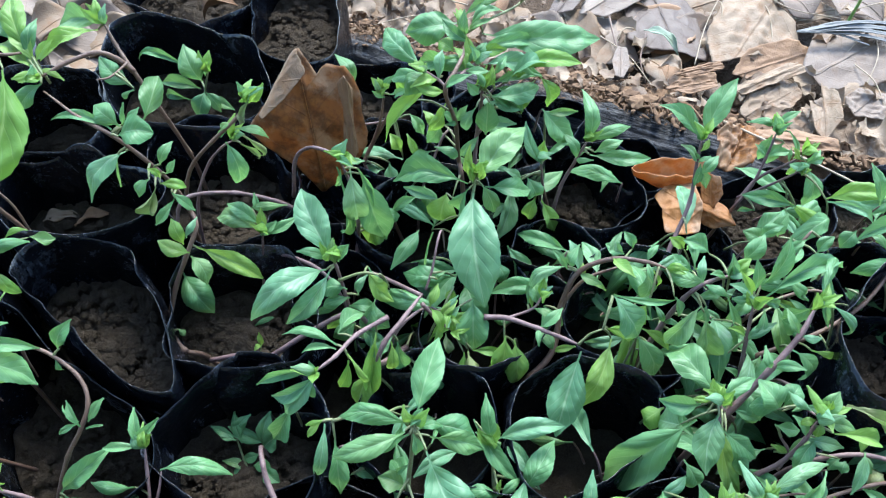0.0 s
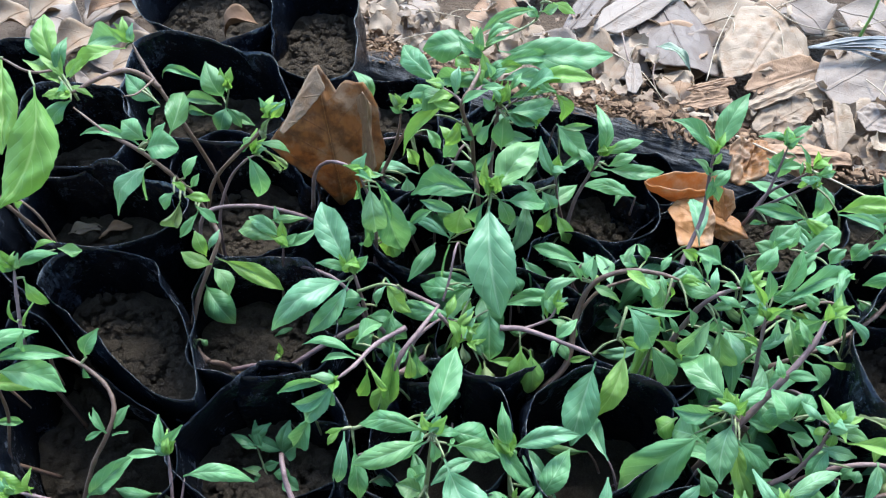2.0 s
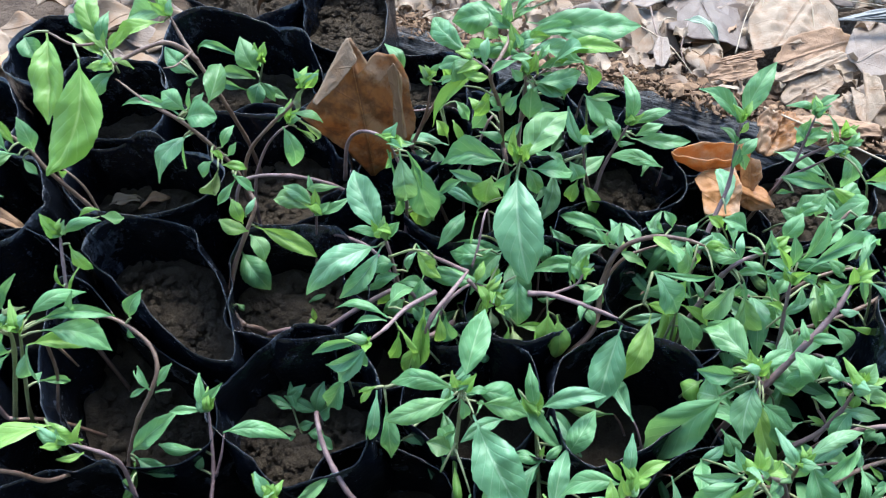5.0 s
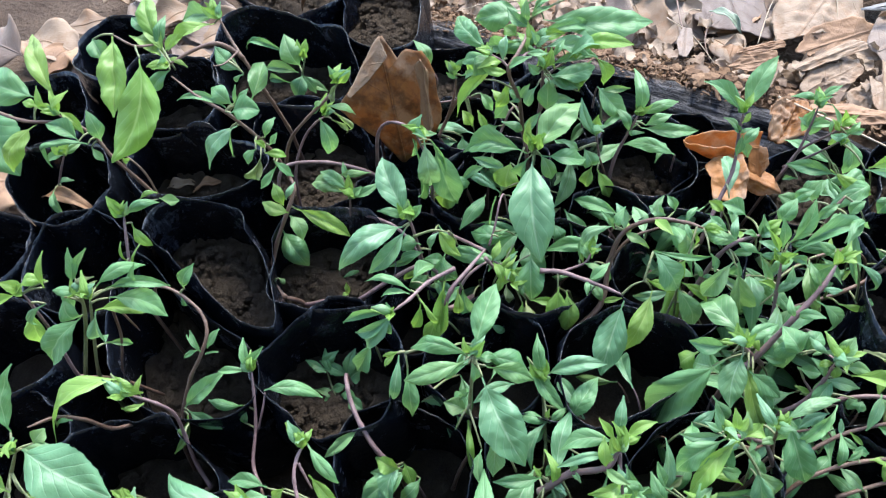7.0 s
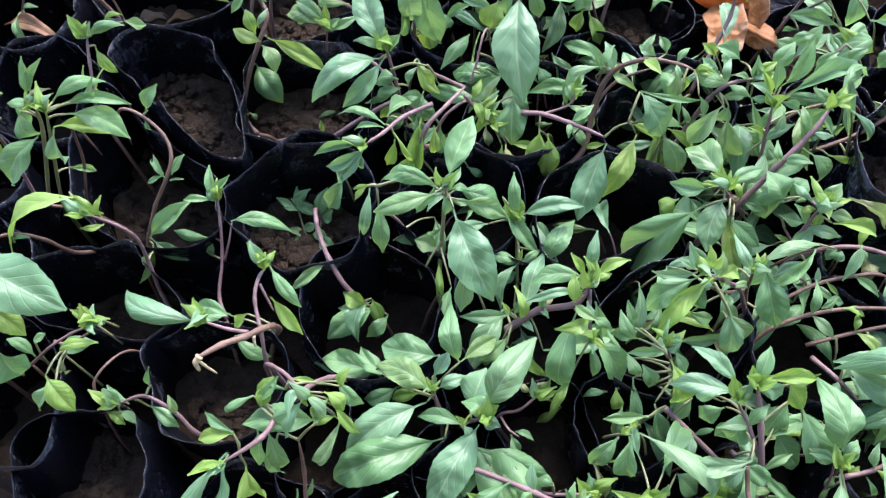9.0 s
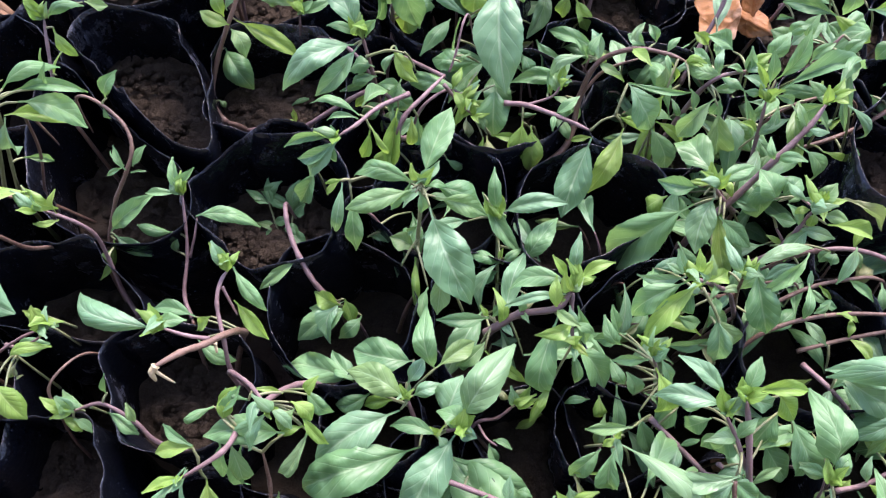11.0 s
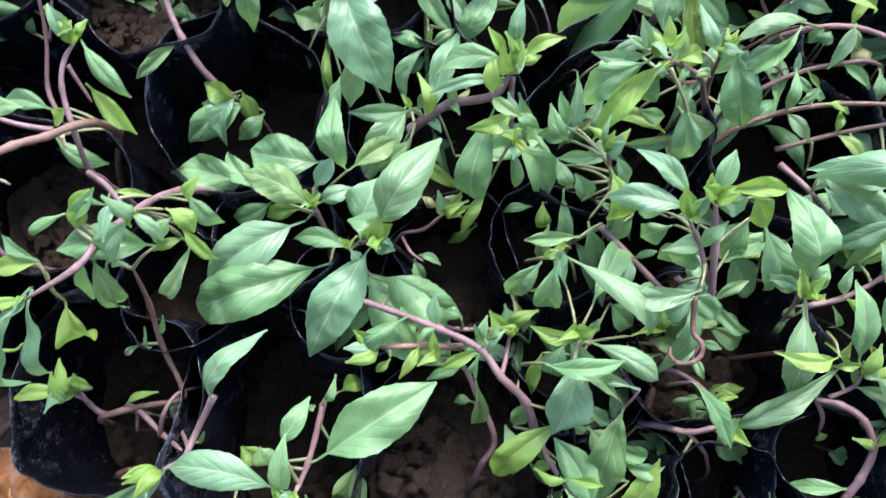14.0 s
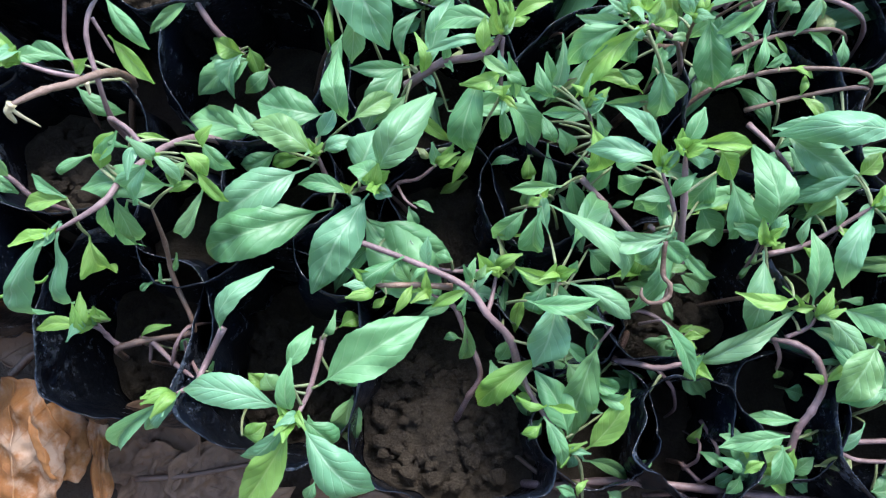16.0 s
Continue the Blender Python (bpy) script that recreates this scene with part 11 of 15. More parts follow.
leaf(p, 171.1, 189.9, 157, 165.3, 200.8, 163.6, 4.7)
leaf(p, 191.7, 234.9, 122, 196.7, 228.6, 125.3, 3.8)
leaf(p, 191.7, 234.9, 122, 193.5, 242.1, 127.8, 3.6, tone="young")
p = basil((0.1472, 0.1672, 0.0480), "basil plant with one very large leaf and small crown")
stem(p, 2.4, 2.4, "brown", 147.2, 167.2, 48, 147.2, 167.2, 83, 147.2, 167.2, 110)
stem(p, 2.4, 1.6, "purple", 147.2, 167.2, 110, 138.7, 165.6, 124, 127.7, 160.6, 146)
stalk(p, "green", 128, 161, 146, 123, 155, 146)
leaf(p, 120.5, 155.5, 136, 82.5, 142.5, 78, 23, arch=0.08, roll=0)
stalk(p, "green", 128, 161, 146, 128, 153, 147)
leaf(p, 127.6, 153.3, 147, 121.4, 130.2, 132, 15.4, tone="pale")
stalk(p, "green", 128, 161, 146, 120, 159, 147)
leaf(p, 120.2, 159, 147, 101.1, 160.8, 148, 10.2)
leaf(p, 129.2, 160.3, 148, 147, 169.5, 152, 8.1)
leaf(p, 126.4, 161, 149, 123.1, 164.4, 158, 3.4, tone="young")
leaf(p, 127.9, 160.4, 149, 129.1, 163, 158, 3.4, tone="young")
stalk(p, "green", 128, 161, 146, 125, 160, 149)
leaf(p, 124.6, 159.8, 149, 115.9, 159.9, 150, 4.0, tone="young")
stalk(p, "green", 135, 164, 132, 134, 153, 130)
leaf(p, 134.5, 152.7, 130, 153.2, 144.8, 114, 10.3)
stalk(p, "purple", 117, 143, 88, 116, 142, 120)
leaf(p, 116, 142.3, 120, 125.4, 134, 104, 10.8)
stalk(p, "green", 139, 166, 124, 138, 153, 122)
leaf(p, 138.2, 153.1, 122, 150.5, 141.2, 100, 9.3)
stalk(p, "green", 136, 164, 130, 118, 161, 118)
leaf(p, 118.2, 160.6, 118, 109, 166.2, 112, 18.2)
stalk(p, "green", 107, 176, 84, 112, 171, 116)
leaf(p, 111.7, 170.6, 116, 102, 166.6, 104, 12.3, tone="young")
stalk(p, "green", 141, 166, 120, 146, 182, 126)
leaf(p, 145.6, 181.7, 126, 160.2, 163.3, 112, 18.7)
stalk(p, "green", 147, 167, 110, 157, 166, 84)
leaf(p, 157, 166, 84, 142, 182, 69, 7.5, tone="pale")
leaf(p, 139, 167, 117, 148, 129, 95, 10.4, tone="young")
stalk(p, "green", 147, 167, 110, 155, 174, 95)
leaf(p, 155, 174, 95, 170, 201, 99, 10.1, tone="pale")
leaf(p, 128, 161, 146, 129, 156, 155, 4.5, tone="young")
leaf(p, 128, 161, 146, 120, 157, 157, 6.5, tone="pale")
leaf(p, 128, 161, 146, 120, 161, 158, 5.4, tone="young")
leaf(p, 128, 161, 146, 124, 165, 160, 6.5, tone="young")
leaf(p, 128, 161, 146, 131, 159, 156, 4.3, tone="pale")
leaf(p, 128, 161, 146, 132, 159, 161, 5.6, tone="young")
p = basil((0.1528, 0.1428, 0.0480), "basil shoot with tight pale crown of tiny leaves")
stem(p, 2.2, 2.2, "brown", 152.8, 142.8, 48, 153.3, 140.9, 81, 153.8, 139.1, 106)
stem(p, 2.2, 1.5, "purple", 153.8, 139.1, 106, 164.5, 141.9, 118, 171, 146.9, 134, 175.5, 152.9, 142)
stem(p, 1.6, 1.1, "purple", 163.2, 139.8, 112, 169.1, 146.9, 116, 163.6, 152.4, 124)
stem(p, 1.6, 1.1, "purple", 171, 194.1, 75.2, 171.2, 187.1, 112.1, 171.7, 176.7, 130, 172.2, 162.4, 138, 175.5, 154.9, 142)
stalk(p, "green", 174, 151, 140, 183, 148, 138)
leaf(p, 183.1, 147.8, 138, 206, 144.7, 132, 9.8, tone="young")
stalk(p, "green", 176, 155, 142, 189, 159, 144)
leaf(p, 189.2, 158.9, 144, 212, 149.6, 134, 6.8, tone="wilted")
leaf(p, 177.4, 154.8, 144, 183.4, 161.7, 154, 9.5)
stalk(p, "green", 176, 153, 142, 179, 151, 142)
leaf(p, 179.2, 150.6, 142, 194.6, 149.8, 136, 7.9)
leaf(p, 174.5, 154.9, 145, 168.8, 162.7, 156, 4.7, tone="young")
leaf(p, 177.5, 154.4, 145, 179, 157.1, 154, 4.7, tone="young")
leaf(p, 173.5, 152, 144, 166.1, 151.1, 142, 4.7, tone="young")
leaf(p, 176.4, 151.6, 143, 175.4, 146.1, 136, 6.0, tone="young")
stalk(p, "green", 176, 153, 142, 180, 153, 144)
leaf(p, 179.6, 153.1, 144, 189.6, 156.5, 148, 4.2, tone="young")
leaf(p, 172.7, 156.8, 144, 163.5, 165.4, 146, 4.8, tone="pale")
stalk(p, "green", 172, 148, 136, 176, 146, 136)
leaf(p, 176, 146.1, 136, 166.1, 132.7, 124, 9.1)
stalk(p, "green", 172, 162, 138, 158, 159, 140)
leaf(p, 158.4, 158.5, 140, 147.2, 163.2, 136, 10.1)
stalk(p, "green", 172, 162, 138, 161, 159, 138)
leaf(p, 160.7, 159.4, 138, 151.5, 171.9, 146, 14.9)
stalk(p, "green", 172, 162, 138, 163, 162, 136)
leaf(p, 163.3, 161.8, 136, 172.6, 171.8, 140, 12.1)
stalk(p, "green", 164, 152, 124, 160, 156, 130)
leaf(p, 159.7, 155.7, 130, 173.1, 154.5, 126, 7.9)
stalk(p, "green", 169, 147, 116, 190, 142, 122)
leaf(p, 190.3, 141.8, 122, 186.2, 138.4, 116, 6.3)
stalk(p, "green", 166, 143, 122, 175, 134, 120)
leaf(p, 175.5, 134.2, 120, 160.6, 128.6, 112, 6.8, tone="pale")
stalk(p, "green", 169, 147, 116, 168, 158, 93)
leaf(p, 168, 158, 93, 141, 146, 89, 10.7, tone="pale")
stalk(p, "green", 169, 147, 116, 180, 154, 102)
leaf(p, 180, 154, 102, 168, 153, 102, 3.1)
stalk(p, "purple", 153, 134, 40, 151, 131, 72)
leaf(p, 151, 131, 72, 139, 127, 70, 3.4, tone="wilted")
stalk(p, "green", 185, 178, 76, 188, 172, 94)
leaf(p, 188, 172, 94, 164, 195, 93, 8.9)
stalk(p, "green", 172, 177, 130, 185, 182, 103)
leaf(p, 185, 182, 103, 144, 185, 80, 13.9)
leaf(p, 176, 153, 142, 178, 160, 152, 5.0, tone="young")
leaf(p, 176, 153, 142, 175, 148, 156, 6.2, tone="pale")
leaf(p, 176, 153, 142, 181, 154, 149, 4.3, tone="young")
leaf(p, 176, 153, 142, 181, 149, 154, 7.0, tone="pale")
leaf(p, 176, 153, 142, 181, 152, 150, 3.8, tone="pale")
leaf(p, 176, 153, 142, 171, 157, 155, 6.1, tone="young")
leaf(p, 176, 155, 142, 173, 152, 150, 4.2, tone="young")
leaf(p, 176, 155, 142, 180, 151, 147, 3.7, tone="pale")
leaf(p, 176, 155, 142, 181, 150, 149, 4.0, tone="young")
leaf(p, 176, 155, 142, 177, 149, 147, 3.3, tone="pale")
leaf(p, 176, 155, 142, 177, 144, 150, 5.6, tone="young")
leaf(p, 176, 155, 142, 173, 151, 149, 3.4, tone="pale")
leaf(p, 171, 146.9, 134, 187.4, 141.8, 135.2, 7.3, tone="pale")
leaf(p, 171, 146.9, 134, 163.7, 154.8, 143.4, 5.7)
leaf(p, 169.1, 146.9, 116, 181, 150.9, 126.8, 5.3)
leaf(p, 169.1, 146.9, 116, 160.8, 150.2, 118.3, 3.5, tone="young")
leaf(p, 172.2, 162.4, 138, 165.9, 157.9, 140.8, 3.0)
leaf(p, 172.2, 162.4, 138, 186.3, 159.4, 141.7, 4.9, tone="pale")
p = basil((0.1282, 0.1034, 0.0480), "basil plant with bushy light crown and trailing leaves")
stem(p, 2.2, 2.2, "brown", 128.2, 103.4, 48, 137.5, 106.9, 80, 146.9, 110.4, 104)
stem(p, 2.2, 1.6, "purple", 146.9, 110.4, 104, 139, 113.8, 124, 126.1, 108.3, 145, 113.9, 105.3, 158)
stem(p, 2, 1.5, "brown", 143.4, 116.7, 118, 131.6, 110.9, 126, 119, 107.8, 140)
stem(p, 1.3, 0.9, "green", 119.7, 103.4, 152, 129.8, 93.2, 138, 132.4, 85.1, 122, 134.2, 79.8, 99.4, 135.4, 76.2, 59.3)
leaf(p, 110.9, 105.6, 158, 90.2, 106.7, 154, 6.3, tone="pale")
leaf(p, 111.1, 103.3, 157, 88.7, 91.9, 138, 13.3)
leaf(p, 118.3, 104.3, 156, 94.7, 78.7, 136, 9.6, tone="young")
leaf(p, 112.9, 106, 160, 104.6, 112.4, 172, 5.7, tone="pale")
leaf(p, 115.4, 107.3, 160, 113.8, 112, 172, 5.2, tone="young")
leaf(p, 113.9, 105.5, 160, 109.3, 108.6, 168, 4.2, tone="young")
leaf(p, 117.3, 106.1, 158, 121.5, 111.5, 164, 4.8, tone="young")
stalk(p, "green", 114, 105, 158, 109, 106, 160)
leaf(p, 109.5, 106, 160, 101.3, 109, 164, 4.7, tone="pale")
leaf(p, 128.3, 95.1, 140, 132.2, 80.9, 116, 11.8, tone="pale")
stalk(p, "green", 130, 91, 134, 128, 99, 130)
leaf(p, 127.6, 98.8, 130, 142.1, 90.7, 108, 10.4)
stalk(p, "green", 121, 102, 150, 118, 103, 146)
leaf(p, 117.5, 102.9, 146, 112.3, 98.8, 134, 12.1)
leaf(p, 121.8, 107.2, 150, 132.7, 114.6, 148, 8.2, tone="young")
stalk(p, "green", 128, 110, 130, 130, 106, 128)
leaf(p, 129.6, 105.5, 128, 139.6, 100.1, 114, 7.5)
stalk(p, "green", 132, 85, 122, 127, 92, 108)
leaf(p, 127.2, 92.3, 108, 137.7, 87.7, 98, 13.1, tone="wilted")
stalk(p, "green", 132, 111, 126, 117, 105, 112)
leaf(p, 117.1, 104.8, 112, 129.5, 105.1, 106, 7.7)
stalk(p, "green", 114, 105, 158, 115, 106, 164)
leaf(p, 114.7, 106, 164, 118.7, 102.1, 158, 3.1, tone="pale")
stalk(p, "green", 133, 112, 125, 131, 100, 100)
leaf(p, 131, 100, 100, 107, 107, 96, 7.9, tone="young")
stalk(p, "brown", 86, 128, 90, 91, 122, 108)
leaf(p, 91, 122, 108, 87, 93, 89, 7.9, tone="pale")
stalk(p, "brown", 103, 109, 80, 105, 118, 98)
leaf(p, 105, 118, 98, 89, 97, 86, 9.6)
stalk(p, "green", 90, 120, 97, 102, 125, 115)
leaf(p, 102, 125, 115, 117, 135, 117, 6.7, tone="pale")
stalk(p, "green", 131, 89, 130, 137, 96, 114)
leaf(p, 137, 96, 114, 113, 94, 98, 7.1)
stalk(p, "green", 119, 108, 140, 104, 127, 119)
leaf(p, 104, 127, 119, 100, 105, 124, 8.5)
leaf(p, 114, 105, 158, 111, 108, 166, 3.2, tone="young")
leaf(p, 114, 105, 158, 113, 100, 166, 3.6, tone="young")
leaf(p, 114, 105, 158, 108, 107, 166, 3.9, tone="young")
leaf(p, 114, 105, 158, 114, 101, 164, 3.3, tone="pale")
leaf(p, 114, 105, 158, 110, 101, 164, 4.0, tone="young")
leaf(p, 114, 105, 158, 114, 98, 170, 6.1, tone="pale")
leaf(p, 119, 108, 140, 115, 104, 146, 3.1, tone="young")
leaf(p, 119, 108, 140, 114, 102, 148, 3.8, tone="young")
leaf(p, 119, 108, 140, 117, 104, 145, 3.4, tone="young")
leaf(p, 119, 108, 140, 120, 105, 148, 3.2, tone="young")
leaf(p, 119, 108, 140, 112, 102, 150, 6.6, tone="pale")
leaf(p, 119, 108, 140, 121, 106, 151, 4.3, tone="young")
leaf(p, 139, 113.8, 124, 142.1, 127.1, 133.4, 6.6, tone="pale")
leaf(p, 139, 113.8, 124, 131.9, 104.2, 125.2, 4.8, tone="pale")
leaf(p, 126.1, 108.3, 145, 123.6, 117.6, 156.9, 6.4)
leaf(p, 126.1, 108.3, 145, 123.3, 99.9, 147.8, 3.4)
leaf(p, 131.6, 110.9, 126, 126.6, 120.1, 139.3, 6.4, tone="young")
leaf(p, 131.6, 110.9, 126, 127.7, 95.1, 125.8, 6.3)
p = basil((0.1274, 0.1052, 0.0480), "basil sprig with broad side leaf")
stem(p, 1.8, 1.8, "brown", 127.4, 105.2, 48, 136.4, 109.6, 83, 145.4, 114.1, 110)
stem(p, 1.8, 1.3, "brown", 145.4, 114.1, 110, 142.5, 114.8, 126, 140.3, 114.4, 146)
leaf(p, 138.8, 114.9, 146, 129.5, 125.7, 158, 6.1, tone="pale")
leaf(p, 141.4, 116.3, 146, 171.5, 129, 150, 7.3, tone="pale")
stalk(p, "green", 141, 114, 143, 147, 117, 144)
leaf(p, 146.7, 117, 144, 156.5, 95.1, 122, 16.6)
stalk(p, "brown", 157, 131, 118, 169, 126, 150)
leaf(p, 168.7, 125.9, 150, 148.4, 107.7, 138, 6.8)
leaf(p, 139.8, 115.8, 148, 140.1, 119.6, 154, 3.9, tone="young")
leaf(p, 141.6, 115.9, 148, 143.9, 119.9, 154, 3.3, tone="young")
stalk(p, "green", 145, 114, 110, 163, 103, 104)
leaf(p, 163, 102.8, 104, 175, 114.3, 112, 9.2)
stalk(p, "green", 141, 115, 136, 136, 120, 136)
leaf(p, 136.1, 120.3, 136, 129.5, 116.5, 130, 7.4, tone="young")
stalk(p, "brown", 193, 136, 88, 190, 135, 120)
leaf(p, 190.2, 135, 120, 191.9, 139.5, 124, 7.4)
stalk(p, "brown", 214, 134, 80, 204, 130, 112)
leaf(p, 203.7, 130.4, 112, 213.5, 135.7, 116, 9.5, tone="wilted")
stalk(p, "brown", 216, 124, 80, 217, 132, 112)
leaf(p, 217.4, 131.6, 112, 219.5, 118.2, 100, 7.8)
stalk(p, "green", 145, 114, 110, 147, 108, 97)
leaf(p, 147, 108, 97, 169, 111, 98, 6.3)
leaf(p, 140, 114, 146, 144, 109, 158, 6.6, tone="pale")
leaf(p, 140, 114, 146, 144, 116, 155, 3.9, tone="young")
leaf(p, 140, 114, 146, 144, 116, 156, 4.1, tone="young")
leaf(p, 140, 114, 146, 138, 117, 154, 2.9, tone="pale")
leaf(p, 140, 114, 146, 136, 112, 154, 3.7, tone="young")
leaf(p, 140, 114, 146, 138, 116, 153, 3.5, tone="young")
leaf(p, 142.5, 114.8, 126, 150.7, 118.9, 137.7, 6.2)
leaf(p, 142.5, 114.8, 126, 132, 110.4, 133.8, 5.0, tone="pale")
p = basil((0.1645, 0.0938, 0.0480), "trailing grey-purple basil stems with wilted leaves")
stem(p, 2, 2, "brown", 164.5, 93.8, 48, 155.8, 93.1, 78, 147.1, 92.3, 100)
stem(p, 2, 1.5, "brown", 147.1, 92.3, 100, 158.3, 100.2, 110, 175.7, 106.5, 116, 196.1, 110.1, 119, 218.3, 109.7, 122, 230.2, 109.5, 111.6, 238.1, 109.3, 79.7)
stem(p, 1.8, 1.3, "brown", 176.1, 94.4, 104, 198.6, 100.8, 110, 221.3, 105.7, 114, 232.9, 108.2, 104, 240.6, 109.8, 72.4)
stem(p, 2, 1.4, "brown", 142.9, 105.2, 56.3, 149.7, 108.6, 92, 159.8, 113.6, 108, 179.8, 123.6, 116, 198.5, 128.9, 118, 211.7, 131.8, 116, 223.3, 134.3, 102.2, 231.1, 136, 68.1)
stem(p, 2.2, 1.6, "purple", 178.2, 87.9, 104, 188.1, 74.3, 110, 205.9, 59.4, 100)
stem(p, 2.2, 1.8, "purple", 165.5, 143.6, 68.2, 173.3, 143.6, 103.1, 184.9, 143.6, 118, 201.2, 143.7, 122, 217.8, 140.4, 120, 229.5, 138.1, 106.6, 237.3, 136.5, 72.7)
stem(p, 1.3, 0.9, "brown", 143.4, 128.3, 60.2, 150.9, 127.8, 95.9, 162.2, 127, 112, 173.2, 126.1, 116, 179, 120.8, 108)
stalk(p, "green", 186, 108, 118, 184, 114, 118)
leaf(p, 183.6, 114.1, 118, 194, 115.9, 112, 6.1)
leaf(p, 190.4, 109.2, 120, 203.2, 108.5, 114, 5.5, tone="young")
leaf(p, 179.8, 108.6, 120, 186.7, 113.5, 124, 4.2)
leaf(p, 184.6, 124.7, 118, 191.8, 120.2, 112, 3.1, tone="young")
stalk(p, "green", 201, 63, 103, 218, 75, 118)
leaf(p, 218.1, 74.7, 118, 182.9, 79.9, 122, 13.7, tone="pale")
stalk(p, "green", 206, 59, 100, 218, 69, 110)
leaf(p, 218.3, 68.8, 110, 198.3, 53.7, 98, 15.4)
stalk(p, "green", 197, 67, 105, 205, 79, 100)
leaf(p, 205.5, 78.7, 100, 194.2, 68.5, 92, 12.5)
stalk(p, "green", 206, 59, 100, 217, 57, 104)
leaf(p, 216.8, 56.8, 104, 202.9, 50, 92, 11.2)
stalk(p, "green", 204, 102, 111, 210, 84, 104)
leaf(p, 209.7, 83.6, 104, 203.4, 72.7, 90, 10.7)
stalk(p, "brown", 258, 110, 41, 269, 108, 68)
leaf(p, 269, 108, 68, 275, 130, 50, 6.9)
stalk(p, "green", 193, 144, 120, 199, 148, 84)
leaf(p, 199, 148, 84, 186, 175, 62, 9.8)
stalk(p, "brown", 293, 133, 68, 284, 121, 86)
leaf(p, 284, 121, 86, 298, 105, 83, 6.6)
stalk(p, "green", 280, 100, 58, 269, 107, 76)
leaf(p, 269, 107, 76, 258, 85, 78, 8.1, tone="young")
stalk(p, "green", 186, 83, 45, 196, 93, 67)
leaf(p, 196, 93, 67, 174, 76, 50, 9.8, tone="young")
stalk(p, "brown", 121, 96, 46, 124, 95, 67)
leaf(p, 124, 95, 67, 108, 112, 50, 6.4)
stalk(p, "purple", 237, 47, 53, 236, 55, 71)
leaf(p, 236, 55, 71, 249, 60, 66, 3.8, tone="wilted")
stalk(p, "brown", 303, 116, 75, 308, 108, 93)
leaf(p, 308, 108, 93, 321, 92, 89, 6.5)
stalk(p, "purple", 241, 176, 76, 250, 168, 94)
leaf(p, 250, 168, 94, 274, 160, 80, 6.8)
leaf(p, 326, 83, 91, 325, 55, 81, 8.6, tone="pale")
stalk(p, "purple", 243, 170, 41, 233, 162, 73)
leaf(p, 233, 162, 73, 238, 152, 72, 3.5)
stalk(p, "brown", 302, 125, 73, 292, 115, 91)
leaf(p, 292, 115, 91, 313, 106, 95, 7.3)
stalk(p, "brown", 273, 117, 54, 278, 118, 72)
leaf(p, 278, 118, 72, 252, 106, 66, 9.1)
stalk(p, "brown", 292, 87, 40, 296, 81, 58)
leaf(p, 296, 81, 58, 291, 54, 57, 9.3)
stalk(p, "brown", 208, 135, 41, 210, 140, 73)
leaf(p, 210, 140, 73, 220, 134, 75, 3.0)
stalk(p, "green", 162, 115, 109, 163, 124, 78)
leaf(p, 163, 124, 78, 179, 149, 60, 8.4)
stalk(p, "brown", 286, 89, 56, 297, 82, 74)
leaf(p, 297, 82, 74, 313, 85, 75, 5.3)
stalk(p, "green", 175, 57, 46, 187, 57, 78)
leaf(p, 187, 57, 78, 198, 55, 74, 4.0, tone="young")
stalk(p, "purple", 201, 166, 52, 204, 159, 70)
leaf(p, 204, 159, 70, 204, 179, 68, 6.6)
stalk(p, "purple", 256, 156, 53, 259, 147, 71)
leaf(p, 259, 147, 71, 239, 133, 64, 8.0)
stalk(p, "green", 204, 61, 101, 211, 74, 79)
leaf(p, 211, 74, 79, 197, 75, 76, 3.8, tone="wilted")
stalk(p, "purple", 280, 158, 55, 270, 169, 73)
leaf(p, 270, 169, 73, 284, 185, 64, 5.5, tone="pale")
leaf(p, 321, 72, 95, 334, 65, 94, 4.9)
stalk(p, "brown", 287, 70, 70, 289, 77, 88)
leaf(p, 289, 77, 88, 265, 75, 70, 7.9)
stalk(p, "green", 207, 49, 39, 213, 61, 71)
leaf(p, 213, 61, 71, 202, 57, 67, 4.1, tone="wilted")
leaf(p, 312, 115, 97, 312, 143, 75, 9.3, tone="pale")
stalk(p, "purple", 225, 167, 49, 231, 158, 67)
leaf(p, 231, 158, 67, 253, 156, 59, 6.7, tone="pale")
stalk(p, "purple", 185, 59, 46, 184, 58, 78)
leaf(p, 184, 58, 78, 189, 68, 71, 3.2, tone="wilted")
stalk(p, "purple", 187, 161, 60, 196, 157, 78)
leaf(p, 196, 157, 78, 216, 175, 76, 8.4)
stalk(p, "green", 206, 59, 100, 212, 50, 72)
leaf(p, 212, 50, 72, 231, 71, 57, 8.7, tone="pale")
stalk(p, "brown", 254, 116, 47, 254, 128, 65)
leaf(p, 254, 128, 65, 243, 125, 56, 4.6)
stalk(p, "brown", 291, 138, 44, 288, 128, 62)
leaf(p, 288, 128, 62, 276, 140, 63, 6.3, tone="pale")
stalk(p, "brown", 272, 106, 49, 280, 115, 81)
leaf(p, 280, 115, 81, 275, 104, 84, 4.2, tone="wilted")
stalk(p, "brown", 245, 87, 39, 248, 83, 60)
leaf(p, 248, 83, 60, 258, 62, 50, 8.2)
stalk(p, "green", 204, 61, 101, 200, 61, 98)
leaf(p, 200, 61, 98, 209, 53, 95, 3.8)
stalk(p, "purple", 243, 84, 38, 237, 74, 67)
leaf(p, 237, 74, 67, 264, 62, 50, 8.9, tone="pale")
stalk(p, "purple", 247, 170, 41, 253, 164, 59)
leaf(p, 253, 164, 59, 239, 161, 56, 4.1)
leaf(p, 330, 122, 95, 333, 152, 78, 11.0)
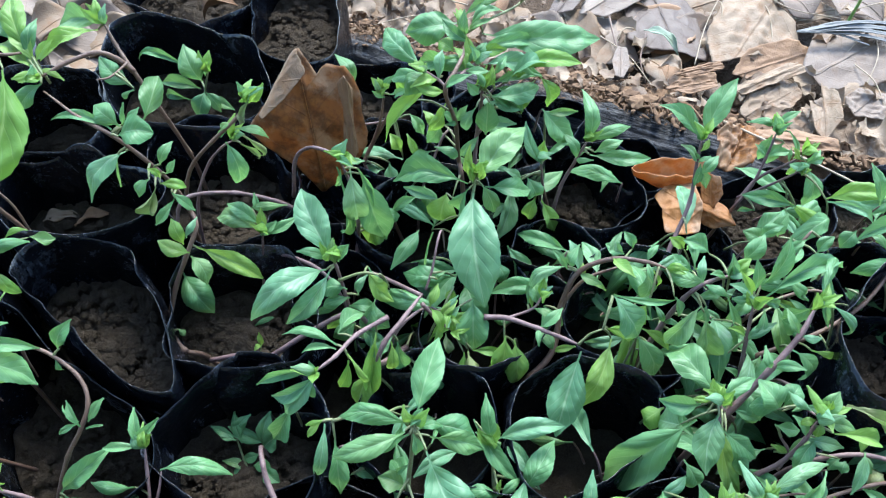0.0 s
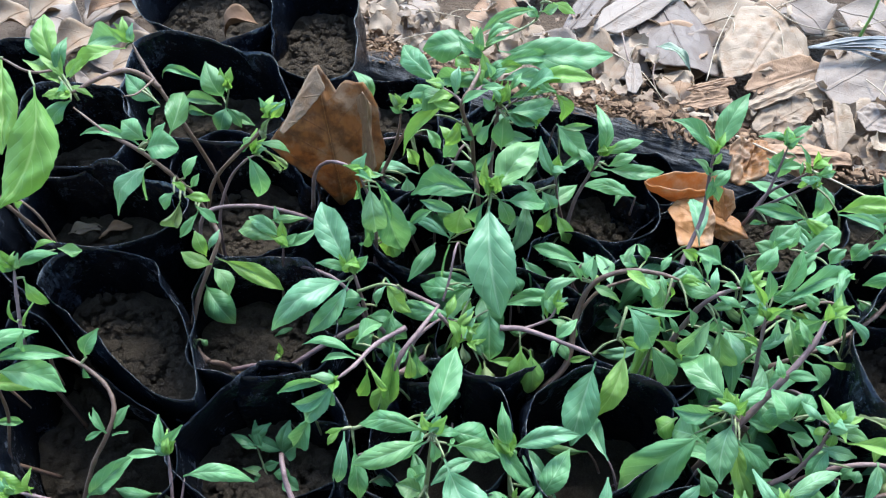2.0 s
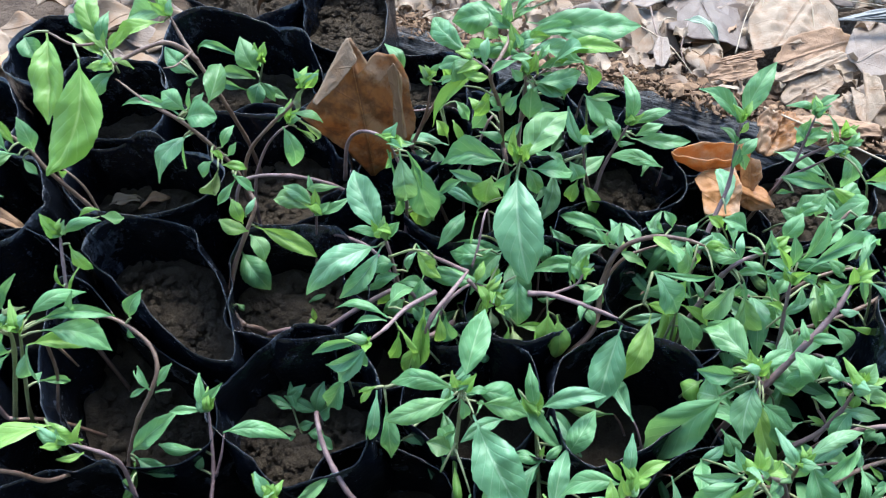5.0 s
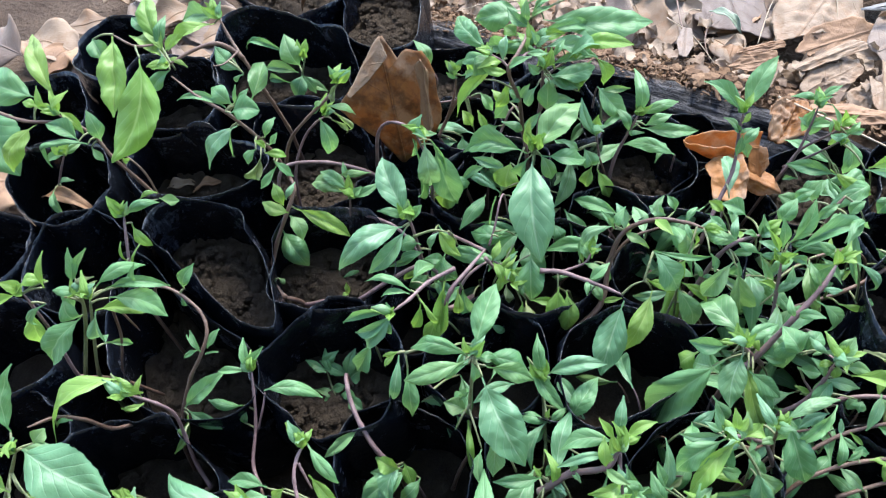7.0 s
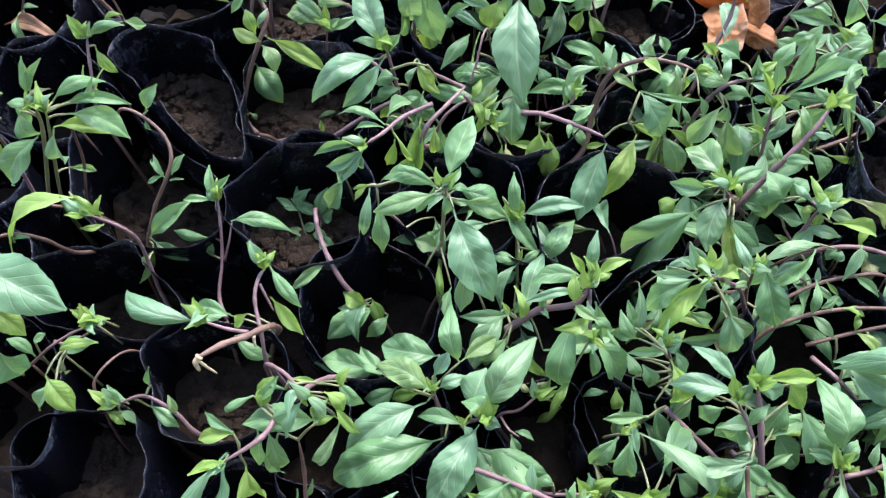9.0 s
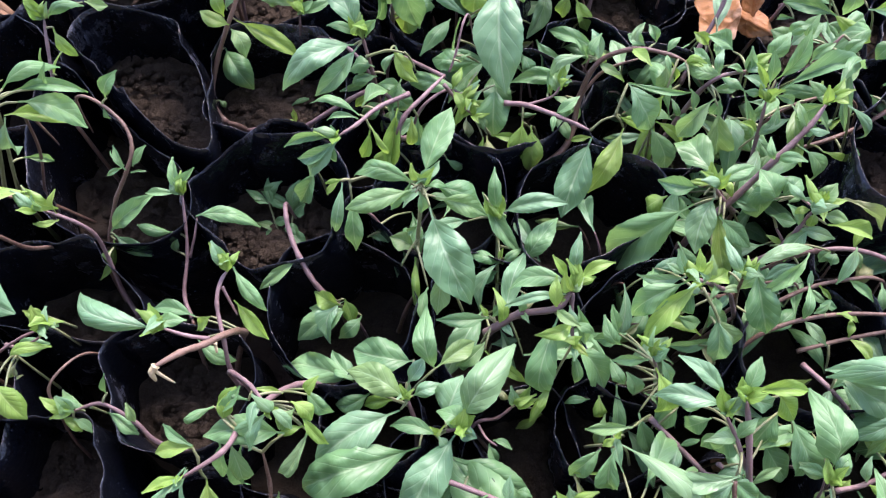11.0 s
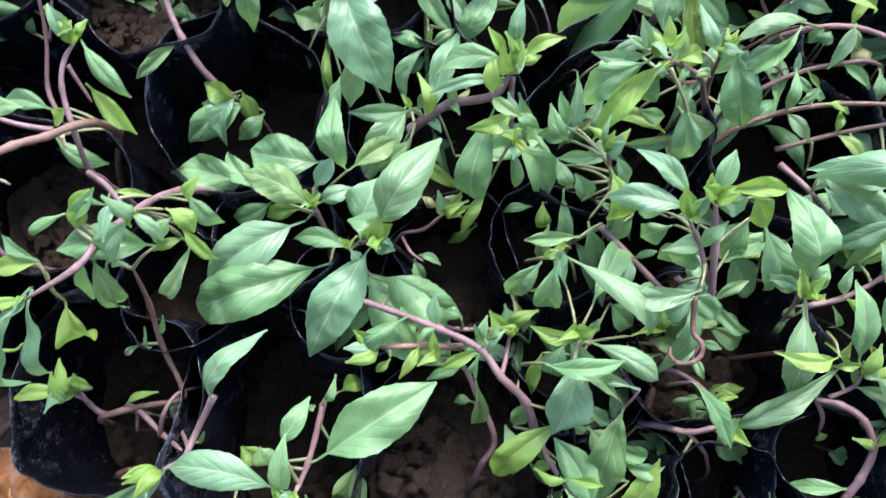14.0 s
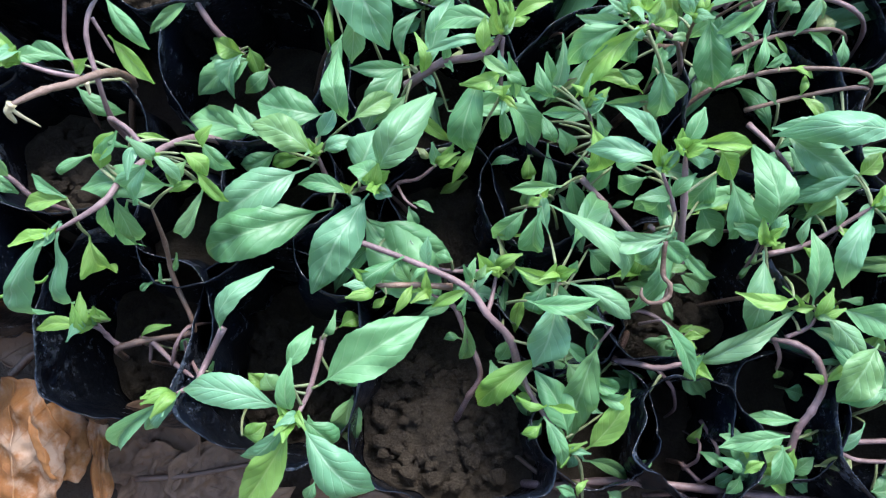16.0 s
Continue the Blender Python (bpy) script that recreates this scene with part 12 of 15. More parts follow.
stalk(p, "green", 244, 111, 70, 245, 114, 88)
leaf(p, 245, 114, 88, 256, 133, 87, 6.3, tone="pale")
stalk(p, "green", 172, 120, 113, 170, 116, 108)
leaf(p, 170, 116, 108, 152, 144, 104, 8.7)
stalk(p, "green", 150, 94, 103, 151, 90, 92)
leaf(p, 151, 90, 92, 159, 128, 94, 14.4)
leaf(p, 309, 86, 130, 330, 72, 135, 8.3)
stalk(p, "brown", 245, 78, 77, 249, 87, 95)
leaf(p, 249, 87, 95, 219, 82, 72, 10.8)
stalk(p, "purple", 279, 149, 81, 282, 159, 99)
leaf(p, 282, 159, 99, 250, 182, 78, 13.9)
stalk(p, "green", 216, 104, 113, 220, 82, 101)
leaf(p, 220, 82, 101, 213, 113, 88, 9.5, tone="pale")
stalk(p, "green", 176, 107, 116, 173, 107, 112)
leaf(p, 173, 107, 112, 172, 142, 91, 11.2)
stalk(p, "green", 188, 74, 110, 192, 81, 109)
leaf(p, 192, 81, 109, 223, 60, 81, 11.9, tone="pale")
stalk(p, "purple", 253, 154, 71, 250, 151, 89)
leaf(p, 250, 151, 89, 282, 165, 96, 12.4)
stalk(p, "brown", 259, 81, 83, 260, 75, 101)
leaf(p, 260, 75, 101, 268, 106, 102, 10.1, tone="pale")
leaf(p, 202, 144, 125, 192, 125, 120, 6.7)
stalk(p, "green", 190, 98, 108, 193, 88, 92)
leaf(p, 193, 88, 92, 177, 112, 92, 8.1)
stalk(p, "brown", 268, 120, 70, 260, 113, 88)
leaf(p, 260, 113, 88, 278, 91, 78, 8.6)
stalk(p, "purple", 253, 156, 80, 246, 159, 98)
leaf(p, 246, 159, 98, 213, 153, 83, 11.4, tone="pale")
stalk(p, "purple", 269, 186, 70, 276, 175, 88)
leaf(p, 276, 175, 88, 247, 181, 67, 11.0)
stalk(p, "green", 188, 74, 110, 189, 81, 116)
leaf(p, 189, 81, 116, 223, 58, 121, 15.5, tone="pale")
leaf(p, 313, 157, 107, 295, 149, 100, 5.3)
stalk(p, "green", 195, 69, 106, 183, 56, 88)
leaf(p, 183, 56, 88, 157, 46, 93, 7.9, tone="young")
stalk(p, "purple", 295, 137, 77, 292, 142, 95)
leaf(p, 292, 142, 95, 306, 130, 92, 6.3, tone="pale")
stalk(p, "purple", 148, 73, 73, 159, 63, 91)
leaf(p, 159, 63, 91, 182, 53, 77, 8.8, tone="pale")
stalk(p, "purple", 246, 141, 101, 252, 129, 119)
leaf(p, 252, 129, 119, 225, 109, 112, 11.3)
stalk(p, "brown", 285, 104, 106, 295, 112, 124)
leaf(p, 295, 112, 124, 295, 91, 119, 6.3)
stalk(p, "purple", 251, 163, 76, 245, 153, 94)
leaf(p, 245, 153, 94, 217, 145, 84, 7.7)
stalk(p, "purple", 264, 137, 69, 261, 141, 87)
leaf(p, 261, 141, 87, 241, 132, 81, 6.4)
stalk(p, "brown", 264, 97, 77, 269, 100, 95)
leaf(p, 269, 100, 95, 302, 119, 100, 14.3)
leaf(p, 309, 164, 134, 345, 179, 118, 12.4)
stalk(p, "brown", 268, 86, 83, 277, 86, 101)
leaf(p, 277, 86, 101, 310, 100, 97, 13.2)
leaf(p, 206, 59, 100, 211, 55, 103, 2.6, tone="young")
leaf(p, 206, 59, 100, 210, 54, 103, 3.1, tone="young")
leaf(p, 206, 59, 100, 205, 58, 108, 4.1, tone="young")
leaf(p, 206, 59, 100, 209, 46, 106, 6.3, tone="young")
leaf(p, 206, 59, 100, 212, 56, 103, 2.8, tone="young")
leaf(p, 206, 59, 100, 214, 60, 106, 3.5, tone="young")
leaf(p, 175.7, 106.5, 116, 187.1, 94.9, 112.8, 6.3, tone="pale")
leaf(p, 175.7, 106.5, 116, 177.8, 120, 127.2, 6.5)
leaf(p, 198.6, 100.8, 110, 210.5, 88.3, 106.7, 6.9, tone="young")
leaf(p, 198.6, 100.8, 110, 200.3, 110.3, 113.1, 4.3, tone="young")
leaf(p, 179.8, 123.6, 116, 188.6, 116.6, 114.3, 4.5)
leaf(p, 179.8, 123.6, 116, 180.1, 130.6, 121.4, 3.4, tone="pale")
leaf(p, 198.5, 128.9, 118, 208.8, 117.4, 119.4, 5.4)
leaf(p, 198.5, 128.9, 118, 200.6, 138.2, 120.4, 4.1, tone="pale")
leaf(p, 188.1, 74.3, 110, 183.9, 62.8, 112.1, 5.3, tone="pale")
leaf(p, 188.1, 74.3, 110, 200, 77.8, 114.9, 5.2, tone="pale")
leaf(p, 201.2, 143.7, 122, 204.8, 135.1, 119.3, 3.3)
leaf(p, 201.2, 143.7, 122, 208.9, 155.9, 126.7, 5.4, tone="young")
p = basil((0.1491, 0.0177, 0.0410), "basil plant with pink stem and folded top leaves")
stem(p, 2.4, 2.4, "brown", 149.1, 17.7, 41, 149.1, 17.7, 73.5, 149.1, 17.7, 98)
stem(p, 2.8, 2, "purple", 149.9, 16.9, 104, 145.9, 24.6, 116, 141.1, 40, 136, 137.2, 54.6, 149)
stem(p, 1.8, 1.3, "purple", 143.1, 30.7, 122, 136, 39.5, 136, 129.5, 48.1, 144)
stem(p, 2.4, 1.8, "purple", 103, 52.4, 112, 116.2, 40.8, 110, 132.2, 27.5, 106, 149.1, 17.7, 98)
leaf(p, 136.6, 56.8, 150, 141.7, 70.8, 158, 8.3)
stalk(p, "green", 130, 48, 144, 129, 55, 148)
leaf(p, 129, 55.2, 148, 108.5, 70.8, 152, 8.8, tone="pale")
leaf(p, 128.4, 51.2, 146, 100.3, 56.3, 138, 11.0, tone="pale")
leaf(p, 134.6, 55.1, 150, 150.4, 53.2, 144, 9.0, tone="pale")
leaf(p, 139, 58, 150, 165.3, 62.1, 144, 8.0, tone="young")
stalk(p, "green", 138, 53, 147, 152, 58, 146)
leaf(p, 152.1, 58.3, 146, 162.6, 52.4, 130, 11.5, tone="young")
stalk(p, "purple", 185, 27, 93, 179, 33, 125)
leaf(p, 178.6, 33, 125, 167.4, 64.4, 140, 17.3)
stalk(p, "purple", 179, 19, 92, 177, 31, 124)
leaf(p, 176.8, 30.6, 124, 164.9, 35, 126, 7.3)
stalk(p, "purple", 169, 40, 92, 180, 31, 124)
leaf(p, 179.7, 30.9, 124, 186.2, 40, 128, 7.4)
stalk(p, "green", 139, 36, 131, 136, 25, 136)
leaf(p, 136.5, 24.6, 136, 102.9, 23.3, 128, 9.5, tone="pale")
stalk(p, "green", 172, 43, 92, 164, 55, 124)
leaf(p, 163.8, 55, 124, 176, 35.7, 98, 17.5)
stalk(p, "green", 141, 42, 138, 158, 57, 126)
leaf(p, 158.3, 56.6, 126, 150.3, 44.4, 108, 14.2)
stalk(p, "green", 140, 44, 139, 137, 51, 130)
leaf(p, 137, 51, 130, 131.6, 39.6, 110, 13.9)
stalk(p, "green", 134, 43, 139, 129, 52, 124)
leaf(p, 128.6, 51.7, 124, 118.5, 48.4, 112, 11.1)
stalk(p, "green", 140, 34, 127, 136, 46, 118)
leaf(p, 136.2, 46.1, 118, 127.5, 42.7, 106, 8.5)
stalk(p, "green", 143, 31, 122, 153, 46, 116)
leaf(p, 153.1, 45.5, 116, 168.7, 32.7, 96, 14.6)
stalk(p, "green", 140, 34, 127, 135, 23, 132)
leaf(p, 135.1, 23.3, 132, 146.6, 18.5, 124, 9.7)
stalk(p, "green", 140, 34, 127, 135, 23, 132)
leaf(p, 135.1, 22.8, 132, 125.8, 14.7, 120, 8.1, tone="pale")
stem(p, 1.8, 1.3, "brown", 135.1, 22.8, 132, 137, 11, 124, 139.4, 6.5, 126, 139.8, 2.3, 124, 136.7, -0.6, 123, 132.5, -0.9, 121, 128.8, 1, 123, 128.5, 4.5, 124)
stalk(p, "green", 132, 45, 141, 126, 57, 124)
leaf(p, 126.3, 56.8, 124, 114.1, 61.5, 122, 11.0)
stalk(p, "green", 162, 63, 84, 164, 52, 116)
leaf(p, 163.6, 51.7, 116, 179.8, 45.4, 104, 9.9)
stalk(p, "green", 106, 49, 111, 115, 57, 118)
leaf(p, 114.9, 57.3, 118, 107.1, 49.3, 104, 8.5)
leaf(p, 132, 31, 104, 153, 32, 101, 6.7)
stalk(p, "green", 128, 31, 107, 119, 19, 89)
leaf(p, 119, 19, 89, 137, 36, 76, 8.3)
stalk(p, "purple", 72, 70, 69, 76, 62, 101)
leaf(p, 76, 62, 101, 64, 60, 97, 4.6)
stalk(p, "green", 103, 52, 112, 90, 48, 81)
leaf(p, 90, 48, 81, 89, 68, 70, 7.5, tone="pale")
stalk(p, "green", 146, 25, 116, 151, 23, 106)
leaf(p, 151, 23, 106, 144, 48, 93, 7.6, tone="pale")
stalk(p, "green", 103, 52, 112, 95, 52, 90)
leaf(p, 95, 52, 90, 110, 25, 86, 11.1, tone="pale")
stalk(p, "green", 105, 51, 112, 105, 49, 106)
leaf(p, 105, 49, 106, 124, 72, 113, 8.2)
leaf(p, 137, 55, 149, 142, 54, 162, 5.5, tone="young")
leaf(p, 137, 55, 149, 134, 53, 157, 3.1, tone="young")
leaf(p, 137, 55, 149, 132, 59, 157, 4.0, tone="young")
leaf(p, 137, 55, 149, 133, 61, 159, 4.8, tone="young")
leaf(p, 137, 55, 149, 142, 57, 159, 5.1, tone="young")
leaf(p, 137, 55, 149, 129, 55, 162, 7.7, tone="young")
leaf(p, 130, 48, 144, 128, 46, 151, 3.3, tone="young")
leaf(p, 130, 48, 144, 126, 47, 150, 2.5, tone="pale")
leaf(p, 130, 48, 144, 130, 46, 153, 4.6, tone="young")
leaf(p, 130, 48, 144, 132, 55, 157, 5.1, tone="young")
leaf(p, 130, 48, 144, 125, 57, 155, 7.2, tone="young")
leaf(p, 130, 48, 144, 134, 53, 158, 5.9, tone="pale")
leaf(p, 145.9, 24.6, 116, 158.7, 32.8, 121.3, 5.3)
leaf(p, 145.9, 24.6, 116, 138.3, 24.8, 120.8, 3.6, tone="pale")
leaf(p, 136, 39.5, 136, 142.5, 47.2, 146.8, 6.3)
leaf(p, 136, 39.5, 136, 120.7, 36.6, 141.4, 6.3, tone="pale")
leaf(p, 116.2, 40.8, 110, 111.5, 23.4, 111.8, 7.2, tone="pale")
leaf(p, 116.2, 40.8, 110, 126.2, 44.6, 109.8, 3.7)
leaf(p, 132.2, 27.5, 106, 128.7, 11.4, 100.4, 5.9, tone="young")
leaf(p, 132.2, 27.5, 106, 148, 35.1, 112.8, 7.0, tone="pale")
p = basil((0.1110, 0.0743, 0.0480), "low basil shoot with many small leaves")
stem(p, 1.8, 1.8, "brown", 111, 74.3, 48, 111.5, 70.9, 78, 112, 67.4, 100)
stem(p, 1.8, 1.2, "purple", 112, 67.4, 100, 105.6, 70.8, 120, 99.4, 73.1, 141)
leaf(p, 100.2, 75, 142, 91.5, 80.4, 146, 3.7, tone="young")
leaf(p, 98.1, 71.8, 140, 81.5, 70.5, 136, 5.8)
leaf(p, 101.3, 69.6, 136, 107.2, 53.3, 112, 12.6, tone="young")
leaf(p, 103.1, 72.2, 140, 110.8, 65.4, 126, 5.9, tone="pale")
leaf(p, 101.3, 75.3, 143, 106.5, 79.4, 148, 3.7, tone="young")
stalk(p, "green", 99, 73, 141, 99, 76, 144)
leaf(p, 99.3, 75.9, 144, 98, 81.8, 154, 2.6)
stalk(p, "green", 102, 72, 133, 87, 82, 128)
leaf(p, 87.2, 81.9, 128, 77.8, 91.5, 138, 7.1)
stalk(p, "green", 102, 72, 133, 86, 88, 126)
leaf(p, 86.4, 88.2, 126, 81.6, 97.5, 138, 6.0)
stalk(p, "green", 102, 72, 130, 90, 89, 124)
leaf(p, 90.4, 89.3, 124, 75.1, 87.2, 118, 8.4)
stalk(p, "green", 106, 70, 118, 91, 67, 114)
leaf(p, 90.7, 67.1, 114, 82.9, 75.1, 122, 7.2)
stalk(p, "green", 108, 70, 113, 95, 63, 110)
leaf(p, 95.4, 63.1, 110, 91.1, 70.9, 120, 8.4)
stalk(p, "green", 90, 69, 76, 80, 62, 108)
leaf(p, 79.6, 62.2, 108, 79.6, 53.7, 98, 7.4, tone="young")
stalk(p, "green", 108, 70, 113, 98, 55, 112)
leaf(p, 97.7, 54.6, 112, 105.8, 40.1, 96, 9.7)
stalk(p, "green", 106, 70, 118, 87, 67, 112)
leaf(p, 87, 67.4, 112, 93.5, 43.3, 88, 8.0)
stalk(p, "purple", 84, 48, 74, 83, 55, 106)
leaf(p, 82.7, 54.7, 106, 79.3, 41.1, 92, 6.3)
stalk(p, "green", 112, 67, 100, 135, 64, 94)
leaf(p, 135, 64, 94, 161, 63, 92, 8.0, tone="pale")
stalk(p, "purple", 103, 86, 39, 91, 78, 69)
leaf(p, 91, 78, 69, 67, 93, 50, 9.8, tone="pale")
stalk(p, "green", 107, 70, 115, 94, 84, 93)
leaf(p, 94, 84, 93, 116, 100, 94, 10.1, tone="pale")
stalk(p, "purple", 90, 108, 73, 99, 102, 105)
leaf(p, 99, 102, 105, 90, 94, 105, 3.6, tone="wilted")
stalk(p, "green", 110, 68, 105, 104, 72, 87)
leaf(p, 104, 72, 87, 122, 57, 78, 6.9)
stalk(p, "purple", 104, 74, 41, 114, 82, 59)
leaf(p, 114, 82, 59, 120, 102, 55, 5.9, tone="pale")
stalk(p, "green", 104, 71, 125, 85, 79, 106)
leaf(p, 85, 79, 106, 55, 93, 106, 11.7)
stalk(p, "green", 104, 55, 107, 93, 44, 125)
leaf(p, 93, 44, 125, 72, 42, 121, 6.2)
leaf(p, 99, 73, 141, 100, 77, 151, 4.8, tone="young")
leaf(p, 99, 73, 141, 103, 75, 152, 4.0, tone="pale")
leaf(p, 99, 73, 141, 103, 71, 153, 4.5, tone="pale")
leaf(p, 99, 73, 141, 104, 72, 155, 7.0, tone="pale")
leaf(p, 99, 73, 141, 99, 76, 149, 3.9, tone="young")
leaf(p, 99, 73, 141, 103, 72, 152, 5.4, tone="young")
p = basil((0.0192, 0.0805, 0.0480), "basil plant with thick pink stem and narrow crown leaves")
stem(p, 1.2, 1.2, "brown", 19.2, 80.5, 48, 19.2, 80.5, 81, 19.2, 80.5, 106)
stem(p, 3.6, 2.4, "purple", 22.9, 87.7, 112, 28.8, 89.4, 120, 38.7, 92.4, 130, 55.3, 92.3, 141, 61.6, 99.2, 147)
stem(p, 2, 1.3, "purple", 61.8, 98.6, 145, 63, 88.2, 136, 64.4, 78.7, 130)
stem(p, 1.2, 0.8, "green", 28.2, 89.7, 120, 23.5, 86.3, 116, 19.2, 80.5, 106)
stalk(p, "green", 62, 99, 147, 59, 104, 147)
leaf(p, 59.3, 103.8, 147, 32, 100.5, 140, 10.7)
leaf(p, 59.1, 98, 146, 31.5, 92.6, 138, 5.8, tone="pale")
stalk(p, "green", 62, 99, 147, 60, 105, 148)
leaf(p, 59.7, 105.1, 148, 51.9, 111.4, 158, 5.2, tone="young")
stalk(p, "green", 62, 99, 147, 62, 105, 149)
leaf(p, 61.7, 105.4, 149, 63.1, 119.8, 166, 6.8, tone="pale")
stalk(p, "green", 62, 99, 147, 64, 103, 148)
leaf(p, 64.4, 103.3, 148, 80.7, 113.1, 152, 6.4, tone="young")
leaf(p, 61, 93.3, 144, 64, 86.3, 132, 7.0, tone="pale")
stalk(p, "green", 53, 92, 140, 57, 90, 136)
leaf(p, 56.6, 90.4, 136, 53.5, 61.5, 100, 14.9)
leaf(p, 64.4, 79.2, 130, 82.5, 65.3, 106, 15.5)
stalk(p, "green", 62, 99, 147, 62, 103, 148)
leaf(p, 62.1, 103.1, 148, 58.2, 108.1, 160, 4.2, tone="young")
leaf(p, 63.4, 101.8, 148, 72.1, 105.9, 150, 4.8, tone="young")
leaf(p, 61.2, 96.8, 146, 55.4, 93, 140, 4.2, tone="young")
leaf(p, 65, 95.3, 140, 70.9, 83.2, 120, 7.1)
stalk(p, "green", 28, 90, 120, 24, 92, 122)
leaf(p, 24.1, 92.4, 122, -1.3, 87.5, 126, 8.3)
stalk(p, "green", 28, 90, 120, 26, 93, 122)
leaf(p, 25.8, 92.6, 122, 33.5, 98, 128, 6.1)
stalk(p, "green", 28, 90, 120, 24, 93, 123)
leaf(p, 23.6, 92.6, 123, 19.5, 95.4, 130, 3.3, tone="young")
leaf(p, 20, 81.4, 108, 7.8, 74.4, 96, 8.6)
leaf(p, 63.4, 77.7, 130, 67.7, 65.6, 112, 5.5)
stalk(p, "purple", 60, 90, 63, 71, 95, 81)
leaf(p, 71, 95, 81, 50, 86, 72, 6.5)
stalk(p, "green", 25, 88, 118, 23, 78, 114)
leaf(p, 23, 78, 114, 45, 68, 99, 6.6, tone="young")
stalk(p, "green", 33, 91, 124, 32, 96, 109)
leaf(p, 32, 96, 109, 40, 134, 113, 11.3, tone="pale")
stalk(p, "green", 64, 79, 130, 56, 64, 115)
leaf(p, 56, 64, 115, 47, 47, 104, 5.6, tone="young")
stalk(p, "green", 34, 91, 125, 42, 80, 106)
leaf(p, 42, 80, 106, 81, 95, 106, 12.7)
stalk(p, "green", 25, 88, 115, 20, 104, 101)
leaf(p, 20, 104, 101, 3, 66, 100, 14.4, tone="pale")
leaf(p, 62, 99, 147, 63, 104, 153, 2.7, tone="young")
leaf(p, 62, 99, 147, 60, 102, 153, 2.7, tone="young")
leaf(p, 62, 99, 147, 66, 103, 153, 3.5, tone="pale")
leaf(p, 62, 99, 147, 66, 105, 155, 4.6, tone="young")
leaf(p, 62, 99, 147, 57, 102, 162, 6.3, tone="young")
leaf(p, 62, 99, 147, 62, 109, 160, 6.6, tone="young")
leaf(p, 64, 79, 130, 65, 79, 138, 3.4, tone="young")
leaf(p, 64, 79, 130, 59, 77, 142, 5.2, tone="young")
leaf(p, 64, 79, 130, 65, 70, 133, 3.9, tone="pale")
leaf(p, 64, 79, 130, 67, 79, 143, 5.5, tone="young")
leaf(p, 64, 79, 130, 71, 73, 134, 4.5, tone="young")
leaf(p, 28.8, 89.4, 120, 36.3, 83, 123.7, 4.2, tone="pale")
leaf(p, 28.8, 89.4, 120, 26.1, 102.2, 133.6, 6.1, tone="young")
leaf(p, 38.7, 92.4, 130, 43.3, 86.7, 133.7, 3.4)
leaf(p, 38.7, 92.4, 130, 39.3, 99.9, 138.2, 4.4)
leaf(p, 55.3, 92.3, 141, 66.2, 82.7, 146, 6.1)
leaf(p, 55.3, 92.3, 141, 54.5, 105.7, 149.3, 6.9, tone="young")
leaf(p, 63, 88.2, 136, 46.6, 79.4, 138.3, 7.6, tone="young")
leaf(p, 63, 88.2, 136, 74.9, 84.9, 131.7, 5.3)
p = basil((0.0270, 0.1171, 0.0480), "small upright basil seedling with three leaves")
stem(p, 1.8, 1.8, "brown", 27, 117.1, 48, 26.5, 120.7, 74, 26, 124.2, 92)
stem(p, 1.8, 1.3, "green", 26, 124.2, 92, 24.8, 137.7, 106, 23.7, 150.3, 118)
leaf(p, 23.5, 153.2, 120, 20.4, 167.5, 138, 8.2)
leaf(p, 25.9, 152, 120, 59.5, 156.7, 126, 11.2, tone="pale")
stalk(p, "green", 25, 134, 102, 39, 130, 106)
leaf(p, 39, 130.3, 106, 54.9, 153.8, 116, 13.7)
leaf(p, 24.2, 151.9, 120, 27.4, 148.9, 116, 4.7)
leaf(p, 21.2, 151.7, 120, 16, 154.5, 124, 3.5)
stalk(p, "green", 25, 134, 102, 27, 129, 106)
leaf(p, 26.7, 129.2, 106, 10.5, 130.6, 110, 8.0)
stalk(p, "green", 25, 133, 101, 28, 129, 106)
leaf(p, 27.9, 128.7, 106, 37.9, 136.8, 110, 5.4)
stalk(p, "green", 25, 134, 102, 27, 130, 108)
leaf(p, 27.2, 129.7, 108, 27.9, 134.1, 114, 3.0, tone="young")
leaf(p, 25.7, 127.3, 100, 17, 122.6, 94, 7.9)
stalk(p, "green", 26, 124, 92, 46, 112, 102)
leaf(p, 46, 112, 102, 38, 102, 105, 3.4, tone="wilted")
stalk(p, "green", 26, 128, 96, 15, 133, 89)
leaf(p, 15, 133, 89, 6, 140, 88, 3.6, tone="wilted")
stalk(p, "green", 21, 88, 42, 25, 100, 60)
leaf(p, 25, 100, 60, 41, 104, 62, 6.1, tone="pale")
stalk(p, "green", 26, 124, 92, 29, 107, 68)
leaf(p, 29, 107, 68, 39, 85, 67, 6.2, tone="pale")
stalk(p, "green", 26, 124, 92, 25, 110, 87)
leaf(p, 25, 110, 87, 13, 106, 78, 4.5, tone="wilted")
stalk(p, "green", 24, 150, 118, 8, 148, 115)
leaf(p, 8, 148, 115, -14, 133, 121, 8.4, tone="pale")
stalk(p, "green", 25, 139, 107, 48, 133, 103)
leaf(p, 48, 133, 103, 32, 161, 99, 8.4, tone="pale")
stalk(p, "green", 24, 150, 118, 15, 161, 124)
leaf(p, 15, 161, 124, 38, 135, 107, 9.3)
stalk(p, "green", 25, 141, 109, 27, 129, 109)
leaf(p, 27, 129, 109, 18, 105, 96, 8.7, tone="pale")
leaf(p, 24, 150, 118, 22, 155, 125, 3.4, tone="young")
leaf(p, 24, 150, 118, 27, 152, 125, 2.9, tone="young")
leaf(p, 24, 150, 118, 23, 160, 130, 7.5, tone="young")
